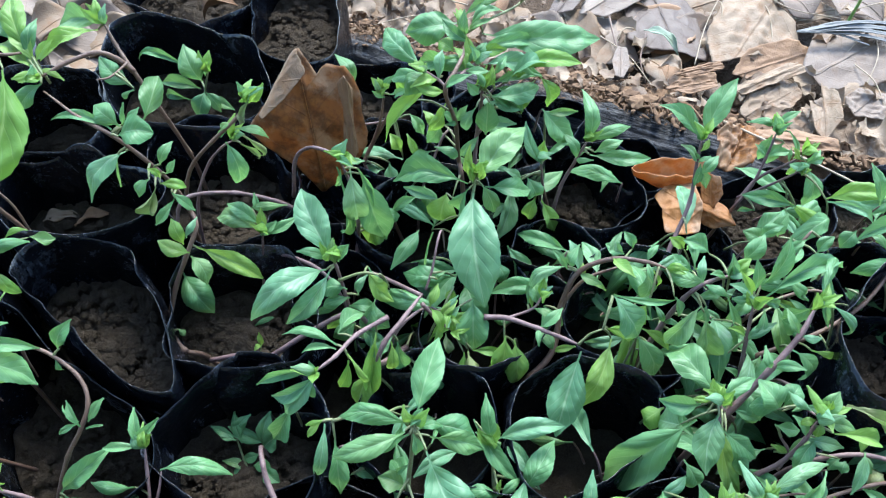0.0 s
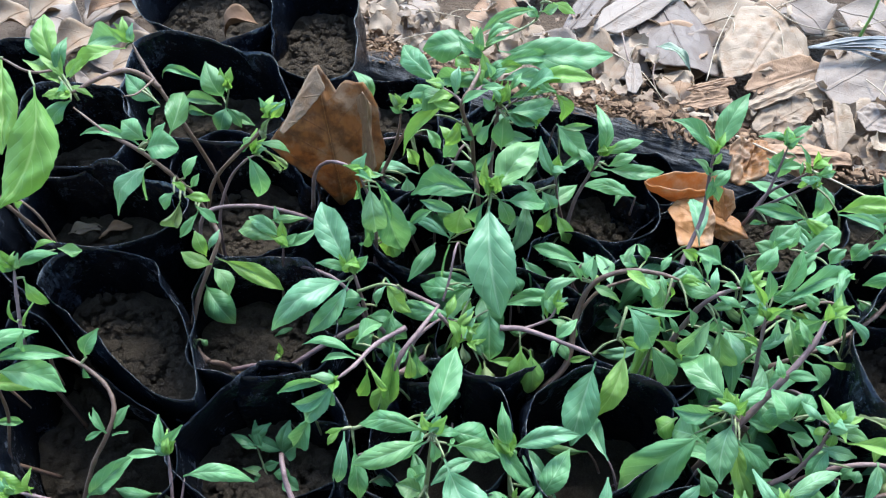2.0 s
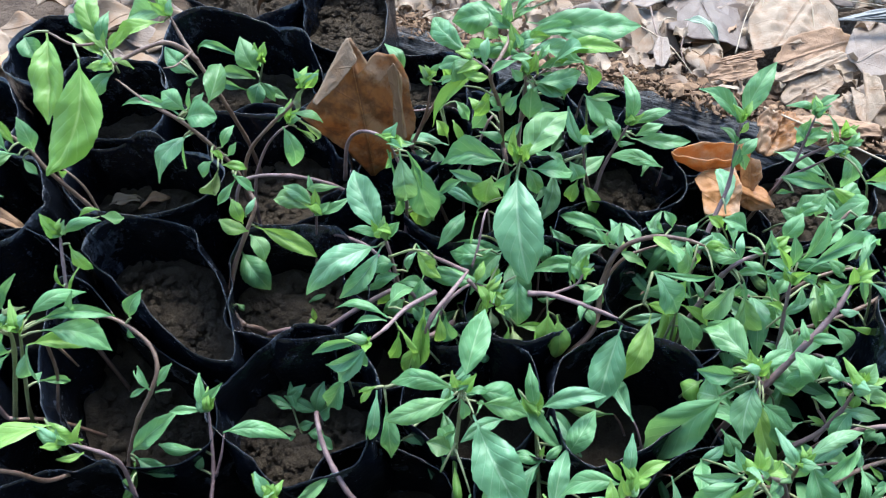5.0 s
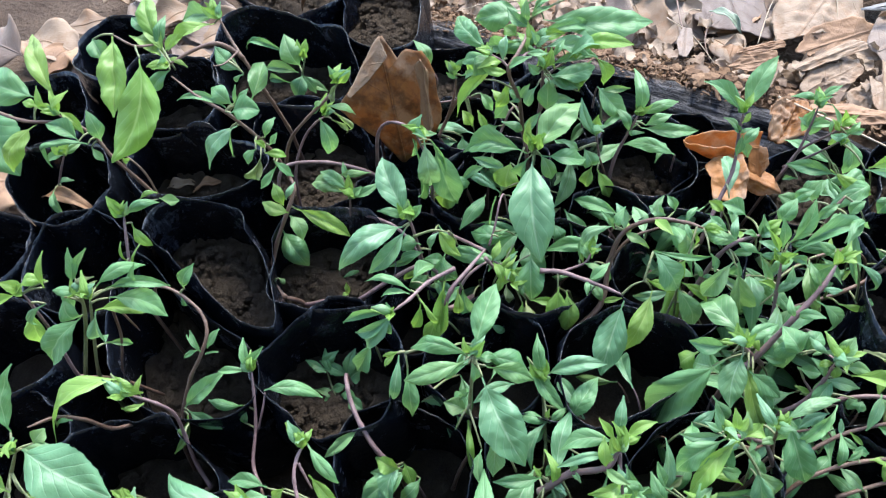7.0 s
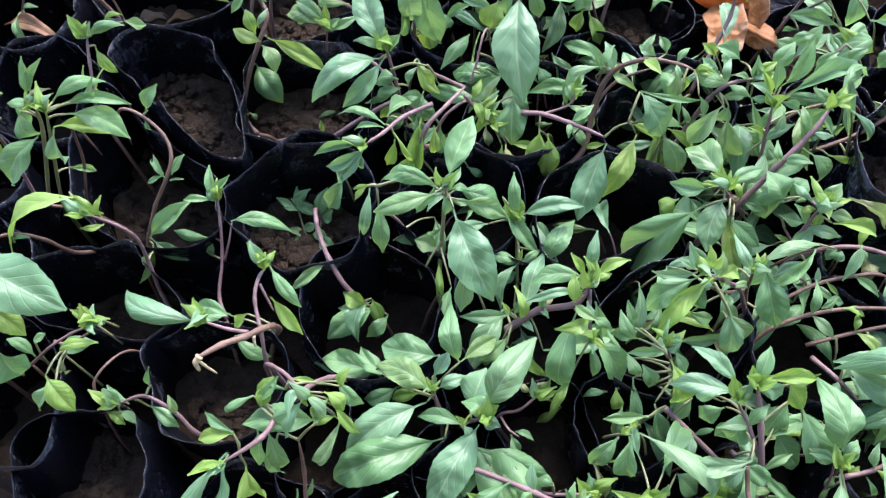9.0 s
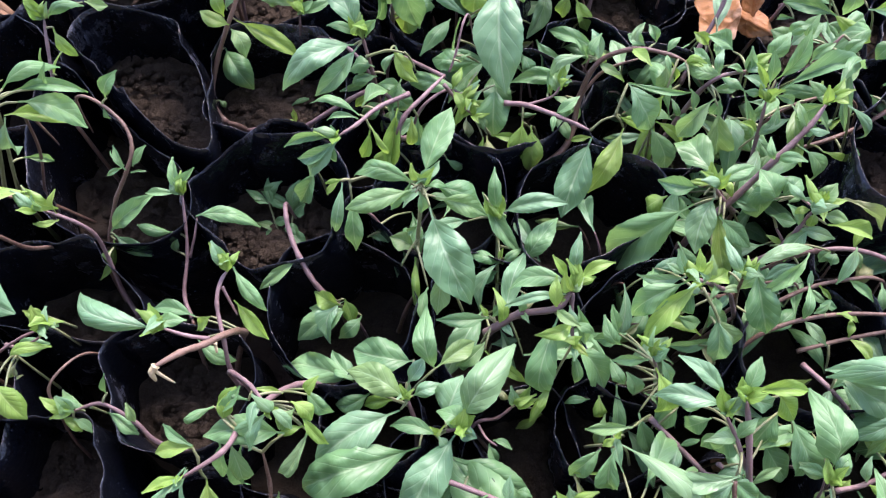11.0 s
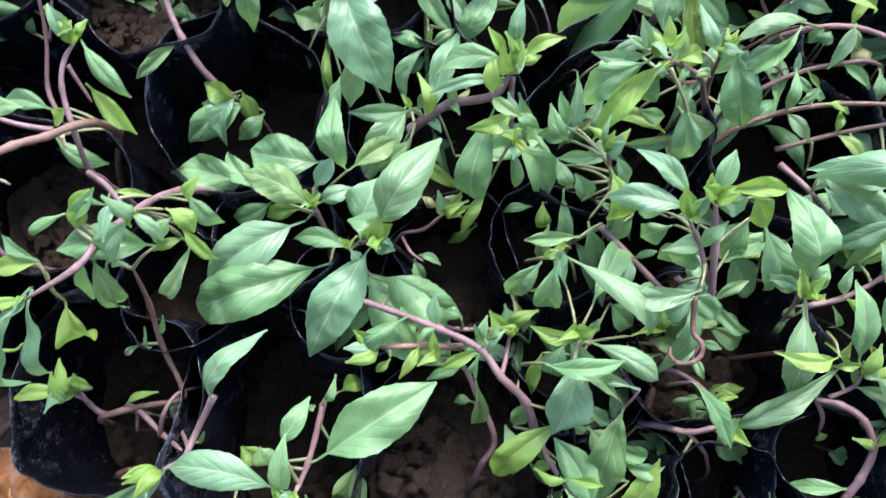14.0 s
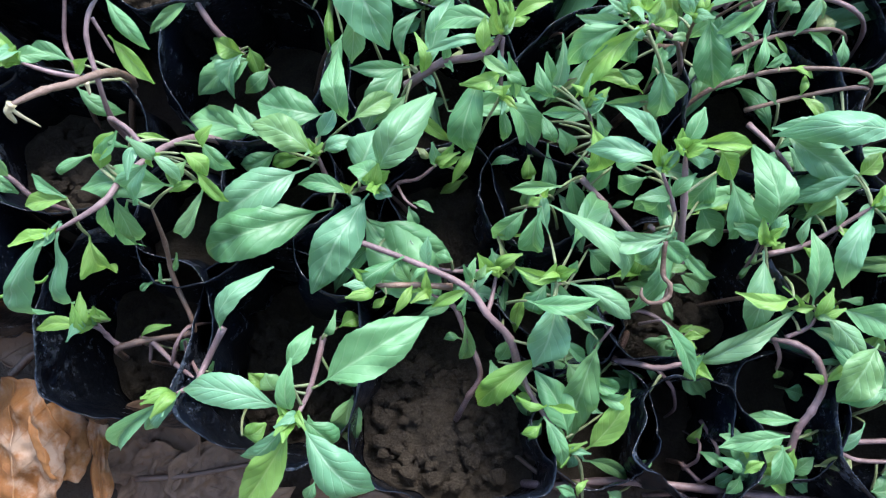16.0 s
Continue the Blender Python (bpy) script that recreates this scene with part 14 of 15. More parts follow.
leaf(p, -4.6, -62.8, 130, -27.2, -101, 106, 15.6, tone="young")
leaf(p, -1.8, -61.7, 132, 28.7, -86.9, 116, 17.9, tone="pale")
stalk(p, "green", -4, -60, 131, -5, -58, 134)
leaf(p, -5.5, -57.8, 134, -5.9, -39.5, 148, 8.3)
leaf(p, -2.6, -60.5, 128, 9.7, -70.9, 114, 13.9)
stalk(p, "green", -2, -49, 118, 2, -47, 120)
leaf(p, 1.8, -47, 120, 42.8, -15.9, 126, 21.2)
stalk(p, "green", -3, -56, 126, -9, -43, 138)
leaf(p, -8.6, -42.8, 138, -0.6, -26, 142, 8.4)
leaf(p, -4.4, -59.6, 134, -10.2, -56, 140, 4.0, tone="young")
leaf(p, -5.3, -60.8, 134, -7.8, -58.5, 140, 3.1, tone="young")
leaf(p, 0.4, -59.1, 130, 1.2, -66.6, 122, 4.6)
stalk(p, "green", -35, -58, 80, -28, -70, 112)
leaf(p, -27.6, -69.5, 112, -18.3, -64.1, 116, 9.6, tone="young")
stalk(p, "green", -2, -47, 116, -21, -51, 112)
leaf(p, -21.1, -50.7, 112, -28.1, -44.7, 116, 9.6, tone="young")
stalk(p, "green", -2, -51, 120, -15, -50, 118)
leaf(p, -15.3, -50.4, 118, -19.9, -44.3, 122, 9.4)
stalk(p, "green", -3, -27, 95, -2, -24, 98)
leaf(p, -1.8, -24, 98, 2.5, -16.2, 106, 4.4)
leaf(p, -5.1, -26.8, 98, -8.6, -28.3, 98, 3.5)
stalk(p, "green", -3, -26, 94, 3, -20, 92)
leaf(p, 3.3, -20.3, 92, 12.4, -14.1, 90, 8.6, tone="young")
stalk(p, "green", -3, -33, 99, 5, -45, 84)
leaf(p, 5.3, -44.6, 84, 14.1, -35.9, 80, 15.5)
stalk(p, "purple", 14, -52, 46, 12, -49, 78)
leaf(p, 11.5, -48.8, 78, 11.5, -71.6, 64, 16.0)
stalk(p, "purple", -1, -88, 66, 2, -85, 98)
leaf(p, 2.4, -85.4, 98, -0.8, -95.4, 92, 6.5)
stalk(p, "purple", 14, -95, 60, 5, -88, 92)
leaf(p, 5.5, -87.9, 92, 11.6, -92.3, 88, 3.6)
leaf(p, -42.7, -28.5, 112, -21.9, -2.1, 128, 9.6, tone="pale")
leaf(p, -55.4, -55.6, 118, -86.9, -80.8, 88, 10.3, tone="pale")
leaf(p, -53.8, -54.1, 118, -71.6, -71.6, 98, 6.5, tone="pale")
stalk(p, "green", -82, -34, 87, -83, -34, 90)
leaf(p, -83.5, -33.5, 90, -70.1, -26.6, 96, 3.7, tone="young")
stalk(p, "green", -56, -45, 95, -50, -45, 92)
leaf(p, -50.3, -45.4, 92, -47.9, -40.7, 98, 2.6)
leaf(p, -4, -60, 131, 1, -64, 141, 4.4, tone="young")
leaf(p, -4, -60, 131, -9, -67, 141, 5.9, tone="young")
leaf(p, -4, -60, 131, -1, -64, 137, 3.7, tone="young")
leaf(p, -4, -60, 131, -6, -70, 141, 6.0, tone="young")
leaf(p, -4, -60, 131, -1, -60, 140, 4.3, tone="young")
leaf(p, -4, -60, 131, -9, -64, 141, 5.5, tone="pale")
leaf(p, -56, -56, 117, -65, -61, 127, 5.7, tone="young")
leaf(p, -56, -56, 117, -66, -59, 128, 5.9, tone="young")
leaf(p, -56, -56, 117, -61, -66, 127, 6.1, tone="young")
leaf(p, -56, -56, 117, -63, -56, 126, 5.6, tone="young")
leaf(p, -56, -56, 117, -57, -65, 126, 4.8, tone="pale")
leaf(p, -56, -56, 117, -64, -56, 127, 4.4, tone="young")
p = basil((-0.0855, -0.0344, 0.0050), "basil seedling with bare stem and chewed leaf")
stem(p, 2.4, 2.4, "brown", -85.5, -34.4, 5, -85.5, -34.4, 48.5, -85.5, -34.4, 84)
stem(p, 2.4, 1.6, "purple", -85.5, -34.4, 84, -93.2, -37.1, 86, -97.8, -33.8, 92, -101.3, -28.6, 98)
stem(p, 1.4, 1, "purple", -97.1, -33.2, 94, -100.9, -31.1, 98, -105, -30.7, 100)
leaf(p, -104.6, -30.7, 100, -129.9, -34.4, 94, 7.6, tone="young")
stalk(p, "green", -101, -29, 98, -93, -28, 104)
leaf(p, -92.7, -27.6, 104, -102.2, -25.1, 108, 4.5, tone="young")
stalk(p, "green", -85, -34, 84, -72, -36, 70)
leaf(p, -71.7, -35.6, 70, -64.7, -30.1, 74, 5.5)
leaf(p, -101, -29, 98, -100, -23, 107, 4.2, tone="young")
leaf(p, -101, -29, 98, -106, -32, 108, 4.6, tone="young")
leaf(p, -101, -29, 98, -105, -26, 104, 2.9, tone="young")
leaf(p, -101, -29, 98, -106, -20, 110, 6.4, tone="young")
leaf(p, -101, -29, 98, -98, -29, 109, 4.5, tone="pale")
leaf(p, -101, -29, 98, -97, -24, 112, 6.3, tone="young")
leaf(p, -105, -31, 100, -106, -34, 106, 3.0, tone="pale")
leaf(p, -105, -31, 100, -107, -25, 112, 6.6, tone="young")
leaf(p, -105, -31, 100, -109, -27, 107, 3.9, tone="young")
leaf(p, -105, -31, 100, -106, -37, 112, 5.9, tone="pale")
leaf(p, -105, -31, 100, -106, -35, 108, 4.3, tone="young")
leaf(p, -105, -31, 100, -104, -30, 113, 5.0, tone="young")
p = basil((0.1425, -0.0020, 0.0410), "thick-leaved basil seedling by bag wall")
stem(p, 2.6, 2.6, "brown", 142.5, -2, 41, 135.2, -12.1, 63.5, 127.9, -22.3, 78)
stem(p, 2.6, 2, "purple", 127.9, -22.3, 78, 135.6, -22.5, 84, 145.5, -24.5, 90, 156.7, -21.2, 94)
stem(p, 1.8, 1.4, "purple", 110.7, -0.2, 27.2, 117.1, -0.2, 64.9, 126.8, -0.2, 84, 137.7, -0.3, 92, 147.4, -5.4, 94, 155.6, -10.3, 88)
stem(p, 1.6, 1.2, "purple", 145.5, -25.2, 90, 152.4, -30.5, 84, 155.4, -33.8, 80, 161.5, -40.4, 60, 165.5, -44.8, 21.7)
stem(p, 1.2, 0.9, "green", 154.3, -10.4, 88, 153.4, -17.1, 92, 154.8, -20.7, 92)
leaf(p, 156.2, -23.3, 95, 197.9, 2.9, 112, 10.9, tone="pale")
leaf(p, 154, -22.9, 94, 171.2, -32.8, 72, 7.5)
leaf(p, 155.4, -20.8, 94, 159, -17.1, 98, 3.6, tone="young")
leaf(p, 154.2, -7.9, 88, 159.2, -4, 92, 3.2, tone="young")
stalk(p, "green", 154, -10, 88, 151, -10, 80)
leaf(p, 151.5, -9.9, 80, 148.6, -14.6, 72, 12.0)
leaf(p, 156.3, -12.5, 86, 155, -19.7, 78, 5.4)
stalk(p, "green", 156, -10, 88, 160, -6, 90)
leaf(p, 159.9, -6.3, 90, 158.7, -9.8, 86, 2.7, tone="young")
stalk(p, "green", 134, -22, 83, 140, -21, 74)
leaf(p, 140.5, -20.8, 74, 153.3, -26.9, 66, 12.1)
stalk(p, "green", 156, -10, 88, 159, -5, 72)
leaf(p, 159, -5, 72, 174, -3, 71, 5.7, tone="young")
stalk(p, "green", 101, 13, 46, 105, 19, 64)
leaf(p, 105, 19, 64, 91, 26, 67, 4.2, tone="young")
stalk(p, "green", 135, -0, 90, 138, 9, 71)
leaf(p, 138, 9, 71, 126, 3, 67, 3.9)
stalk(p, "green", 127, -0, 84, 122, 0, 73)
leaf(p, 122, 0, 73, 109, -1, 74, 4.1)
stalk(p, "green", 128, -22, 78, 121, -31, 67)
leaf(p, 121, -31, 67, 142, -38, 61, 7.8)
stalk(p, "green", 147, -27, 89, 140, -41, 79)
leaf(p, 140, -41, 79, 138, -26, 70, 4.9)
leaf(p, 157, -21, 94, 156, -25, 109, 5.4, tone="pale")
leaf(p, 157, -21, 94, 165, -28, 104, 6.8, tone="young")
leaf(p, 157, -21, 94, 158, -27, 105, 5.1, tone="young")
leaf(p, 157, -21, 94, 161, -18, 99, 2.7, tone="young")
leaf(p, 157, -21, 94, 156, -23, 105, 4.6, tone="pale")
leaf(p, 157, -21, 94, 158, -25, 100, 3.0, tone="pale")
leaf(p, 156, -10, 88, 160, -8, 92, 2.5, tone="young")
leaf(p, 156, -10, 88, 164, -9, 93, 4.6, tone="young")
leaf(p, 156, -10, 88, 160, -20, 92, 5.3, tone="young")
leaf(p, 156, -10, 88, 161, -19, 92, 4.6, tone="pale")
leaf(p, 156, -10, 88, 154, -17, 92, 3.0, tone="young")
leaf(p, 156, -10, 88, 162, -14, 91, 3.1, tone="young")
p = basil((0.2081, -0.0735, 0.0310), "basil plant with arching pale purple stem")
stem(p, 3, 3, "brown", 208.1, -73.5, 31, 207.2, -64.2, 61.5, 206.4, -54.9, 84)
stem(p, 3, 2.2, "purple", 206.4, -54.9, 84, 207.2, -45, 90, 210.9, -37, 95, 213.5, -25.4, 101, 208.5, -15.3, 105, 200.9, -9.8, 103, 192, -7.8, 98)
stem(p, 1.8, 1.3, "purple", 193.2, -7.6, 98, 198.2, -14.1, 92, 199.2, -19.8, 86)
stem(p, 1.6, 1.2, "purple", 197.3, -7, 100, 205.3, -2.2, 104, 207.1, 2.3, 108)
stalk(p, "green", 207, 2, 108, 206, 5, 112)
leaf(p, 205.6, 4.6, 112, 228.1, -19, 98, 12.9, tone="pale")
stalk(p, "green", 207, 2, 108, 203, 6, 114)
leaf(p, 203.2, 5.5, 114, 197.3, 34.4, 128, 11.4)
stalk(p, "green", 207, 2, 108, 214, 5, 112)
leaf(p, 213.7, 5.4, 112, 244.1, -3.4, 104, 15.2)
stalk(p, "green", 207, 2, 108, 205, 5, 113)
leaf(p, 204.9, 5.1, 113, 194.6, 3.5, 112, 4.2, tone="young")
stalk(p, "green", 207, 2, 108, 206, 6, 113)
leaf(p, 206.1, 6.4, 113, 213.7, 6.1, 112, 4.2)
stalk(p, "green", 202, -4, 103, 200, 3, 100)
leaf(p, 199.7, 2.7, 100, 194.8, 4.7, 100, 4.8)
stalk(p, "purple", 236, -8, 68, 244, -8, 100)
leaf(p, 243.8, -7.9, 100, 230.8, -27.8, 78, 22.8)
stalk(p, "purple", 243, -19, 56, 241, -25, 88)
leaf(p, 241.3, -24.6, 88, 259.4, -30.1, 80, 14.6)
leaf(p, 207.3, -41.2, 92, 183.7, -41.9, 84, 7.1)
leaf(p, 205.2, -52.5, 88, 176.8, -58.5, 76, 12.6)
leaf(p, 206.4, -53.6, 88, 204.4, -62.7, 78, 8.3, tone="young")
stalk(p, "green", 206, -55, 84, 195, -68, 80)
leaf(p, 194.9, -68.3, 80, 176.1, -60.7, 84, 7.1, tone="pale")
stalk(p, "green", 206, -55, 84, 193, -68, 82)
leaf(p, 192.9, -67.9, 82, 189.7, -59.2, 90, 5.4, tone="young")
stalk(p, "green", 206, -55, 84, 196, -68, 80)
leaf(p, 196.2, -68.2, 80, 209.6, -74.9, 72, 7.3, tone="young")
stalk(p, "green", 206, -55, 84, 192, -71, 78)
leaf(p, 192, -71.2, 78, 196.9, -55.8, 84, 13.8)
leaf(p, 199.2, -19.8, 86, 201.2, -23.2, 82, 5.5, tone="young")
stalk(p, "green", 212, -23, 102, 225, -14, 94)
leaf(p, 224.7, -14.2, 94, 211.4, -15.6, 96, 3.3, tone="pale")
stalk(p, "green", 212, -23, 102, 231, -11, 96)
leaf(p, 231.1, -11.2, 96, 236.9, -1.6, 104, 11.1, tone="young")
stalk(p, "green", 207, -49, 88, 222, -44, 78)
leaf(p, 222.1, -43.7, 78, 227.8, -39.4, 82, 6.9)
stalk(p, "purple", 268, 12, 59, 257, 23, 91)
leaf(p, 257, 23, 91, 244, 27, 91, 3.8)
stalk(p, "green", 234, -33, 67, 239, -39, 85)
leaf(p, 239, -39, 85, 220, -51, 77, 7.8, tone="pale")
stalk(p, "green", 235, -37, 76, 239, -29, 108)
leaf(p, 239, -29, 108, 250, -33, 109, 3.6)
stalk(p, "purple", 257, 8, 73, 248, 9, 105)
leaf(p, 248, 9, 105, 253, -2, 104, 4.2)
stalk(p, "green", 212, -23, 102, 228, -10, 74)
leaf(p, 228, -10, 74, 199, -4, 69, 10.6, tone="pale")
stalk(p, "green", 244, -4, 55, 252, -0, 73)
leaf(p, 252, 0, 73, 268, -18, 66, 7.2, tone="young")
stalk(p, "green", 222, 16, 53, 225, 24, 71)
leaf(p, 225, 24, 71, 236, 5, 56, 6.3, tone="young")
stalk(p, "purple", 249, -16, 55, 248, -4, 73)
leaf(p, 248, -4, 73, 237, -22, 61, 7.2)
stalk(p, "green", 216, 35, 48, 224, 23, 66)
leaf(p, 224, 23, 66, 211, -3, 53, 8.2, tone="young")
stalk(p, "green", 229, 11, 58, 227, 14, 90)
leaf(p, 227, 14, 90, 239, 16, 84, 4.6)
stalk(p, "green", 241, -23, 87, 232, -20, 105)
leaf(p, 232, -20, 105, 211, -8, 111, 8.5)
stalk(p, "purple", 260, 4, 82, 254, 8, 100)
leaf(p, 254, 8, 100, 292, -2, 103, 12.7)
stalk(p, "purple", 279, -4, 87, 268, -7, 105)
leaf(p, 268, -7, 105, 247, -12, 90, 8.1)
leaf(p, 207, 2, 108, 209, 12, 120, 6.8, tone="young")
leaf(p, 207, 2, 108, 215, 5, 118, 4.9, tone="young")
leaf(p, 207, 2, 108, 211, 2, 114, 3.5, tone="pale")
leaf(p, 207, 2, 108, 205, 6, 114, 3.0, tone="pale")
leaf(p, 207, 2, 108, 210, -1, 118, 3.7, tone="pale")
leaf(p, 207, 2, 108, 206, 7, 115, 3.9, tone="young")
leaf(p, 213.5, -25.4, 101, 226.4, -17.9, 102.1, 5.7, tone="young")
leaf(p, 213.5, -25.4, 101, 204.1, -22.2, 104.9, 4.2, tone="young")
leaf(p, 205.3, -2.2, 104, 221.8, -7.4, 106.9, 6.1)
leaf(p, 205.3, -2.2, 104, 200, 8.9, 109.3, 4.7)
p = basil((0.1721, 0.0120, 0.0410), "basil plant with paired leaves on forked stem")
stem(p, 1.8, 1.8, "brown", 172.1, 12, 41, 180.1, 11.4, 76.5, 188.2, 10.9, 104)
stem(p, 1.8, 1.3, "green", 188.2, 10.9, 104, 182.3, 20.6, 116, 179, 28.5, 123)
stem(p, 2, 1.5, "purple", 185.6, 27, 110, 198.4, 30.9, 114, 210, 38.3, 120, 221.4, 46.9, 128)
leaf(p, 178.5, 25.1, 123, 179.2, -9.5, 108, 14.7, tone="pale")
leaf(p, 180, 29.8, 124, 184.4, 37, 130, 6.5)
leaf(p, 177.6, 29.1, 124, 164.7, 32.7, 126, 6.0)
leaf(p, 192, 32.2, 112, 188.8, 27.8, 108, 5.8, tone="young")
stalk(p, "green", 186, 27, 110, 181, 27, 108)
leaf(p, 181.5, 27, 108, 177.7, 23.7, 104, 4.7)
leaf(p, 195.3, 28, 110, 200, 20.6, 98, 4.3)
leaf(p, 221, 46.3, 130, 216.1, 12.9, 112, 12.2, tone="pale")
stalk(p, "purple", 229, 83, 98, 234, 79, 130)
leaf(p, 233.8, 78.6, 130, 182.2, 76.4, 122, 15.6, tone="pale")
stalk(p, "green", 221, 47, 128, 217, 62, 122)
leaf(p, 216.9, 62, 122, 192.4, 49.4, 112, 9.1, tone="pale")
stalk(p, "green", 221, 47, 128, 218, 61, 124)
leaf(p, 217.7, 61.5, 124, 224.2, 70.1, 130, 9.1, tone="young")
stalk(p, "green", 221, 47, 128, 222, 58, 120)
leaf(p, 222.1, 58.1, 120, 201.9, 44.7, 106, 6.5)
stalk(p, "green", 221, 47, 128, 223, 51, 128)
leaf(p, 222.6, 50.9, 128, 230.9, 53.6, 130, 10.7, tone="young")
stalk(p, "green", 207, 36, 118, 205, 47, 110)
leaf(p, 205, 46.6, 110, 217.8, 51.8, 114, 5.4, tone="young")
stalk(p, "green", 188, 11, 104, 196, 5, 106)
leaf(p, 195.9, 5.2, 106, 190.5, 11.7, 116, 2.6, tone="young")
stalk(p, "green", 186, 27, 110, 181, 23, 104)
leaf(p, 180.6, 22.7, 104, 178, 17.2, 98, 3.2)
stalk(p, "green", 187, 13, 107, 192, 21, 104)
leaf(p, 191.7, 21.3, 104, 191.3, 15, 96, 2.7)
leaf(p, 309, 31, 106, 325, 16, 98, 6.0, tone="pale")
leaf(p, 320, 50, 90, 343, 41, 82, 9.2)
stalk(p, "purple", 265, 62, 75, 254, 50, 93)
leaf(p, 254, 50, 93, 239, 48, 84, 4.5)
stalk(p, "purple", 294, 24, 71, 286, 33, 103)
leaf(p, 286, 33, 103, 282, 23, 97, 4.1)
stalk(p, "purple", 272, 45, 62, 283, 46, 80)
leaf(p, 283, 46, 80, 298, 56, 73, 5.0)
stalk(p, "purple", 276, 66, 70, 284, 67, 88)
leaf(p, 284, 67, 88, 276, 50, 92, 5.9)
leaf(p, 315, 71, 128, 334, 47, 110, 11.4)
stalk(p, "green", 179, 28, 123, 178, 53, 109)
leaf(p, 178, 53, 109, 150, 41, 116, 8.6)
stalk(p, "green", 221, 47, 128, 236, 58, 102)
leaf(p, 236, 58, 102, 230, 41, 103, 6.8, tone="pale")
leaf(p, 321, 68, 125, 301, 46, 102, 9.3, tone="pale")
stalk(p, "purple", 292, 64, 80, 302, 74, 98)
leaf(p, 302, 74, 98, 318, 88, 95, 7.9, tone="pale")
leaf(p, 309, 32, 112, 290, 36, 114, 5.4)
leaf(p, 311, 17, 125, 334, 46, 115, 12.6, tone="pale")
stalk(p, "green", 192, 17, 112, 188, 5, 130)
leaf(p, 188, 5, 130, 163, 4, 135, 7.5, tone="young")
stalk(p, "purple", 266, 41, 81, 261, 33, 99)
leaf(p, 261, 33, 99, 231, 33, 79, 8.6)
stalk(p, "purple", 261, 69, 94, 260, 62, 112)
leaf(p, 260, 62, 112, 280, 75, 98, 7.6)
stalk(p, "purple", 273, 29, 84, 274, 40, 102)
leaf(p, 274, 40, 102, 281, 15, 104, 7.9)
stalk(p, "green", 221, 47, 128, 242, 42, 101)
leaf(p, 242, 42, 101, 240, 8, 107, 10.7)
stalk(p, "green", 211, 39, 121, 216, 23, 119)
leaf(p, 216, 23, 119, 231, 46, 108, 8.2, tone="pale")
leaf(p, 179, 28, 123, 181, 27, 131, 3.2, tone="young")
leaf(p, 179, 28, 123, 183, 33, 134, 5.6, tone="young")
leaf(p, 179, 28, 123, 179, 25, 134, 4.6, tone="young")
leaf(p, 179, 28, 123, 177, 33, 129, 3.6, tone="young")
leaf(p, 179, 28, 123, 174, 37, 134, 5.6, tone="young")
leaf(p, 221, 47, 128, 228, 50, 134, 3.3, tone="young")
leaf(p, 221, 47, 128, 219, 49, 137, 3.5, tone="young")
leaf(p, 221, 47, 128, 229, 55, 139, 5.4, tone="pale")
leaf(p, 221, 47, 128, 221, 52, 136, 4.2, tone="young")
leaf(p, 221, 47, 128, 219, 47, 141, 5.2, tone="pale")
leaf(p, 221, 47, 128, 230, 46, 137, 5.4, tone="pale")
leaf(p, 198.4, 30.9, 114, 209.4, 23.2, 118.3, 5.9, tone="young")
leaf(p, 198.4, 30.9, 114, 197.8, 40.7, 123.3, 5.0, tone="pale")
leaf(p, 210, 38.3, 120, 217.8, 34.6, 123.9, 4.2, tone="young")
leaf(p, 210, 38.3, 120, 206.8, 49.7, 127.9, 4.9, tone="pale")
p = basil((0.1668, -0.0644, 0.0210), "trailing basil stems on the bed edge")
stem(p, 1.8, 1.8, "brown", 166.8, -64.4, 21, 166.8, -64.6, 42.5, 166.9, -64.8, 56)
stem(p, 3.4, 2.8, "purple", 90.5, -83, 10.2, 98.3, -81.8, 44.3, 110, -79.9, 58, 138, -75.4, 62, 177.2, -75.3, 62, 222.5, -75.9, 60, 234.5, -76.1, 47.5, 242.4, -76.2, 14.1)
stem(p, 2.4, 2, "purple", 203.6, -46.5, 14.3, 211.1, -47, 50, 222.4, -47.6, 66, 233.5, -48.3, 70, 264.6, -44.8, 70, 276.6, -43.5, 58, 284.5, -42.6, 25)
stem(p, 2, 1.6, "purple", 217.6, -47.1, 15, 225.1, -49.3, 49.6, 236.4, -52.7, 64, 245.8, -55.6, 66, 266.7, -54.4, 66, 278.6, -53.7, 54, 286.6, -53.2, 21)
stem(p, 1.8, 1.4, "purple", 166.9, -64.8, 56, 174.5, -71.7, 58, 180.5, -75.1, 60)
stem(p, 1.4, 1, "purple", 167.2, -67.3, 58, 170.4, -63.5, 66, 170.6, -60.8, 70, 171.2, -54.1, 67.9, 171.5, -49.6, 41.5)
stem(p, 1.6, 1.2, "purple", 173.7, -44.5, 62, 177.1, -53.1, 70, 178, -58, 74, 179.6, -67.1, 69.6, 180.6, -73.2, 41.6)
leaf(p, 228.3, -8.2, 118, 216.3, -33.4, 108, 17.5, roll=0)
leaf(p, 237.9, -25.7, 108, 221.1, -32.3, 100, 10.9)
leaf(p, 197, -48.7, 106, 169.6, -56, 100, 9.3, roll=0)
leaf(p, 197.1, -52.5, 98, 194.1, -71.2, 88, 12.4)
leaf(p, 157.2, -22.9, 90, 168.6, -33.9, 82, 8.0)
leaf(p, 216.8, -60.2, 84, 232.2, -55.4, 84, 7.4, tone="wilted")
leaf(p, 178.3, -64.9, 104, 168.6, -60.5, 106, 5.1)
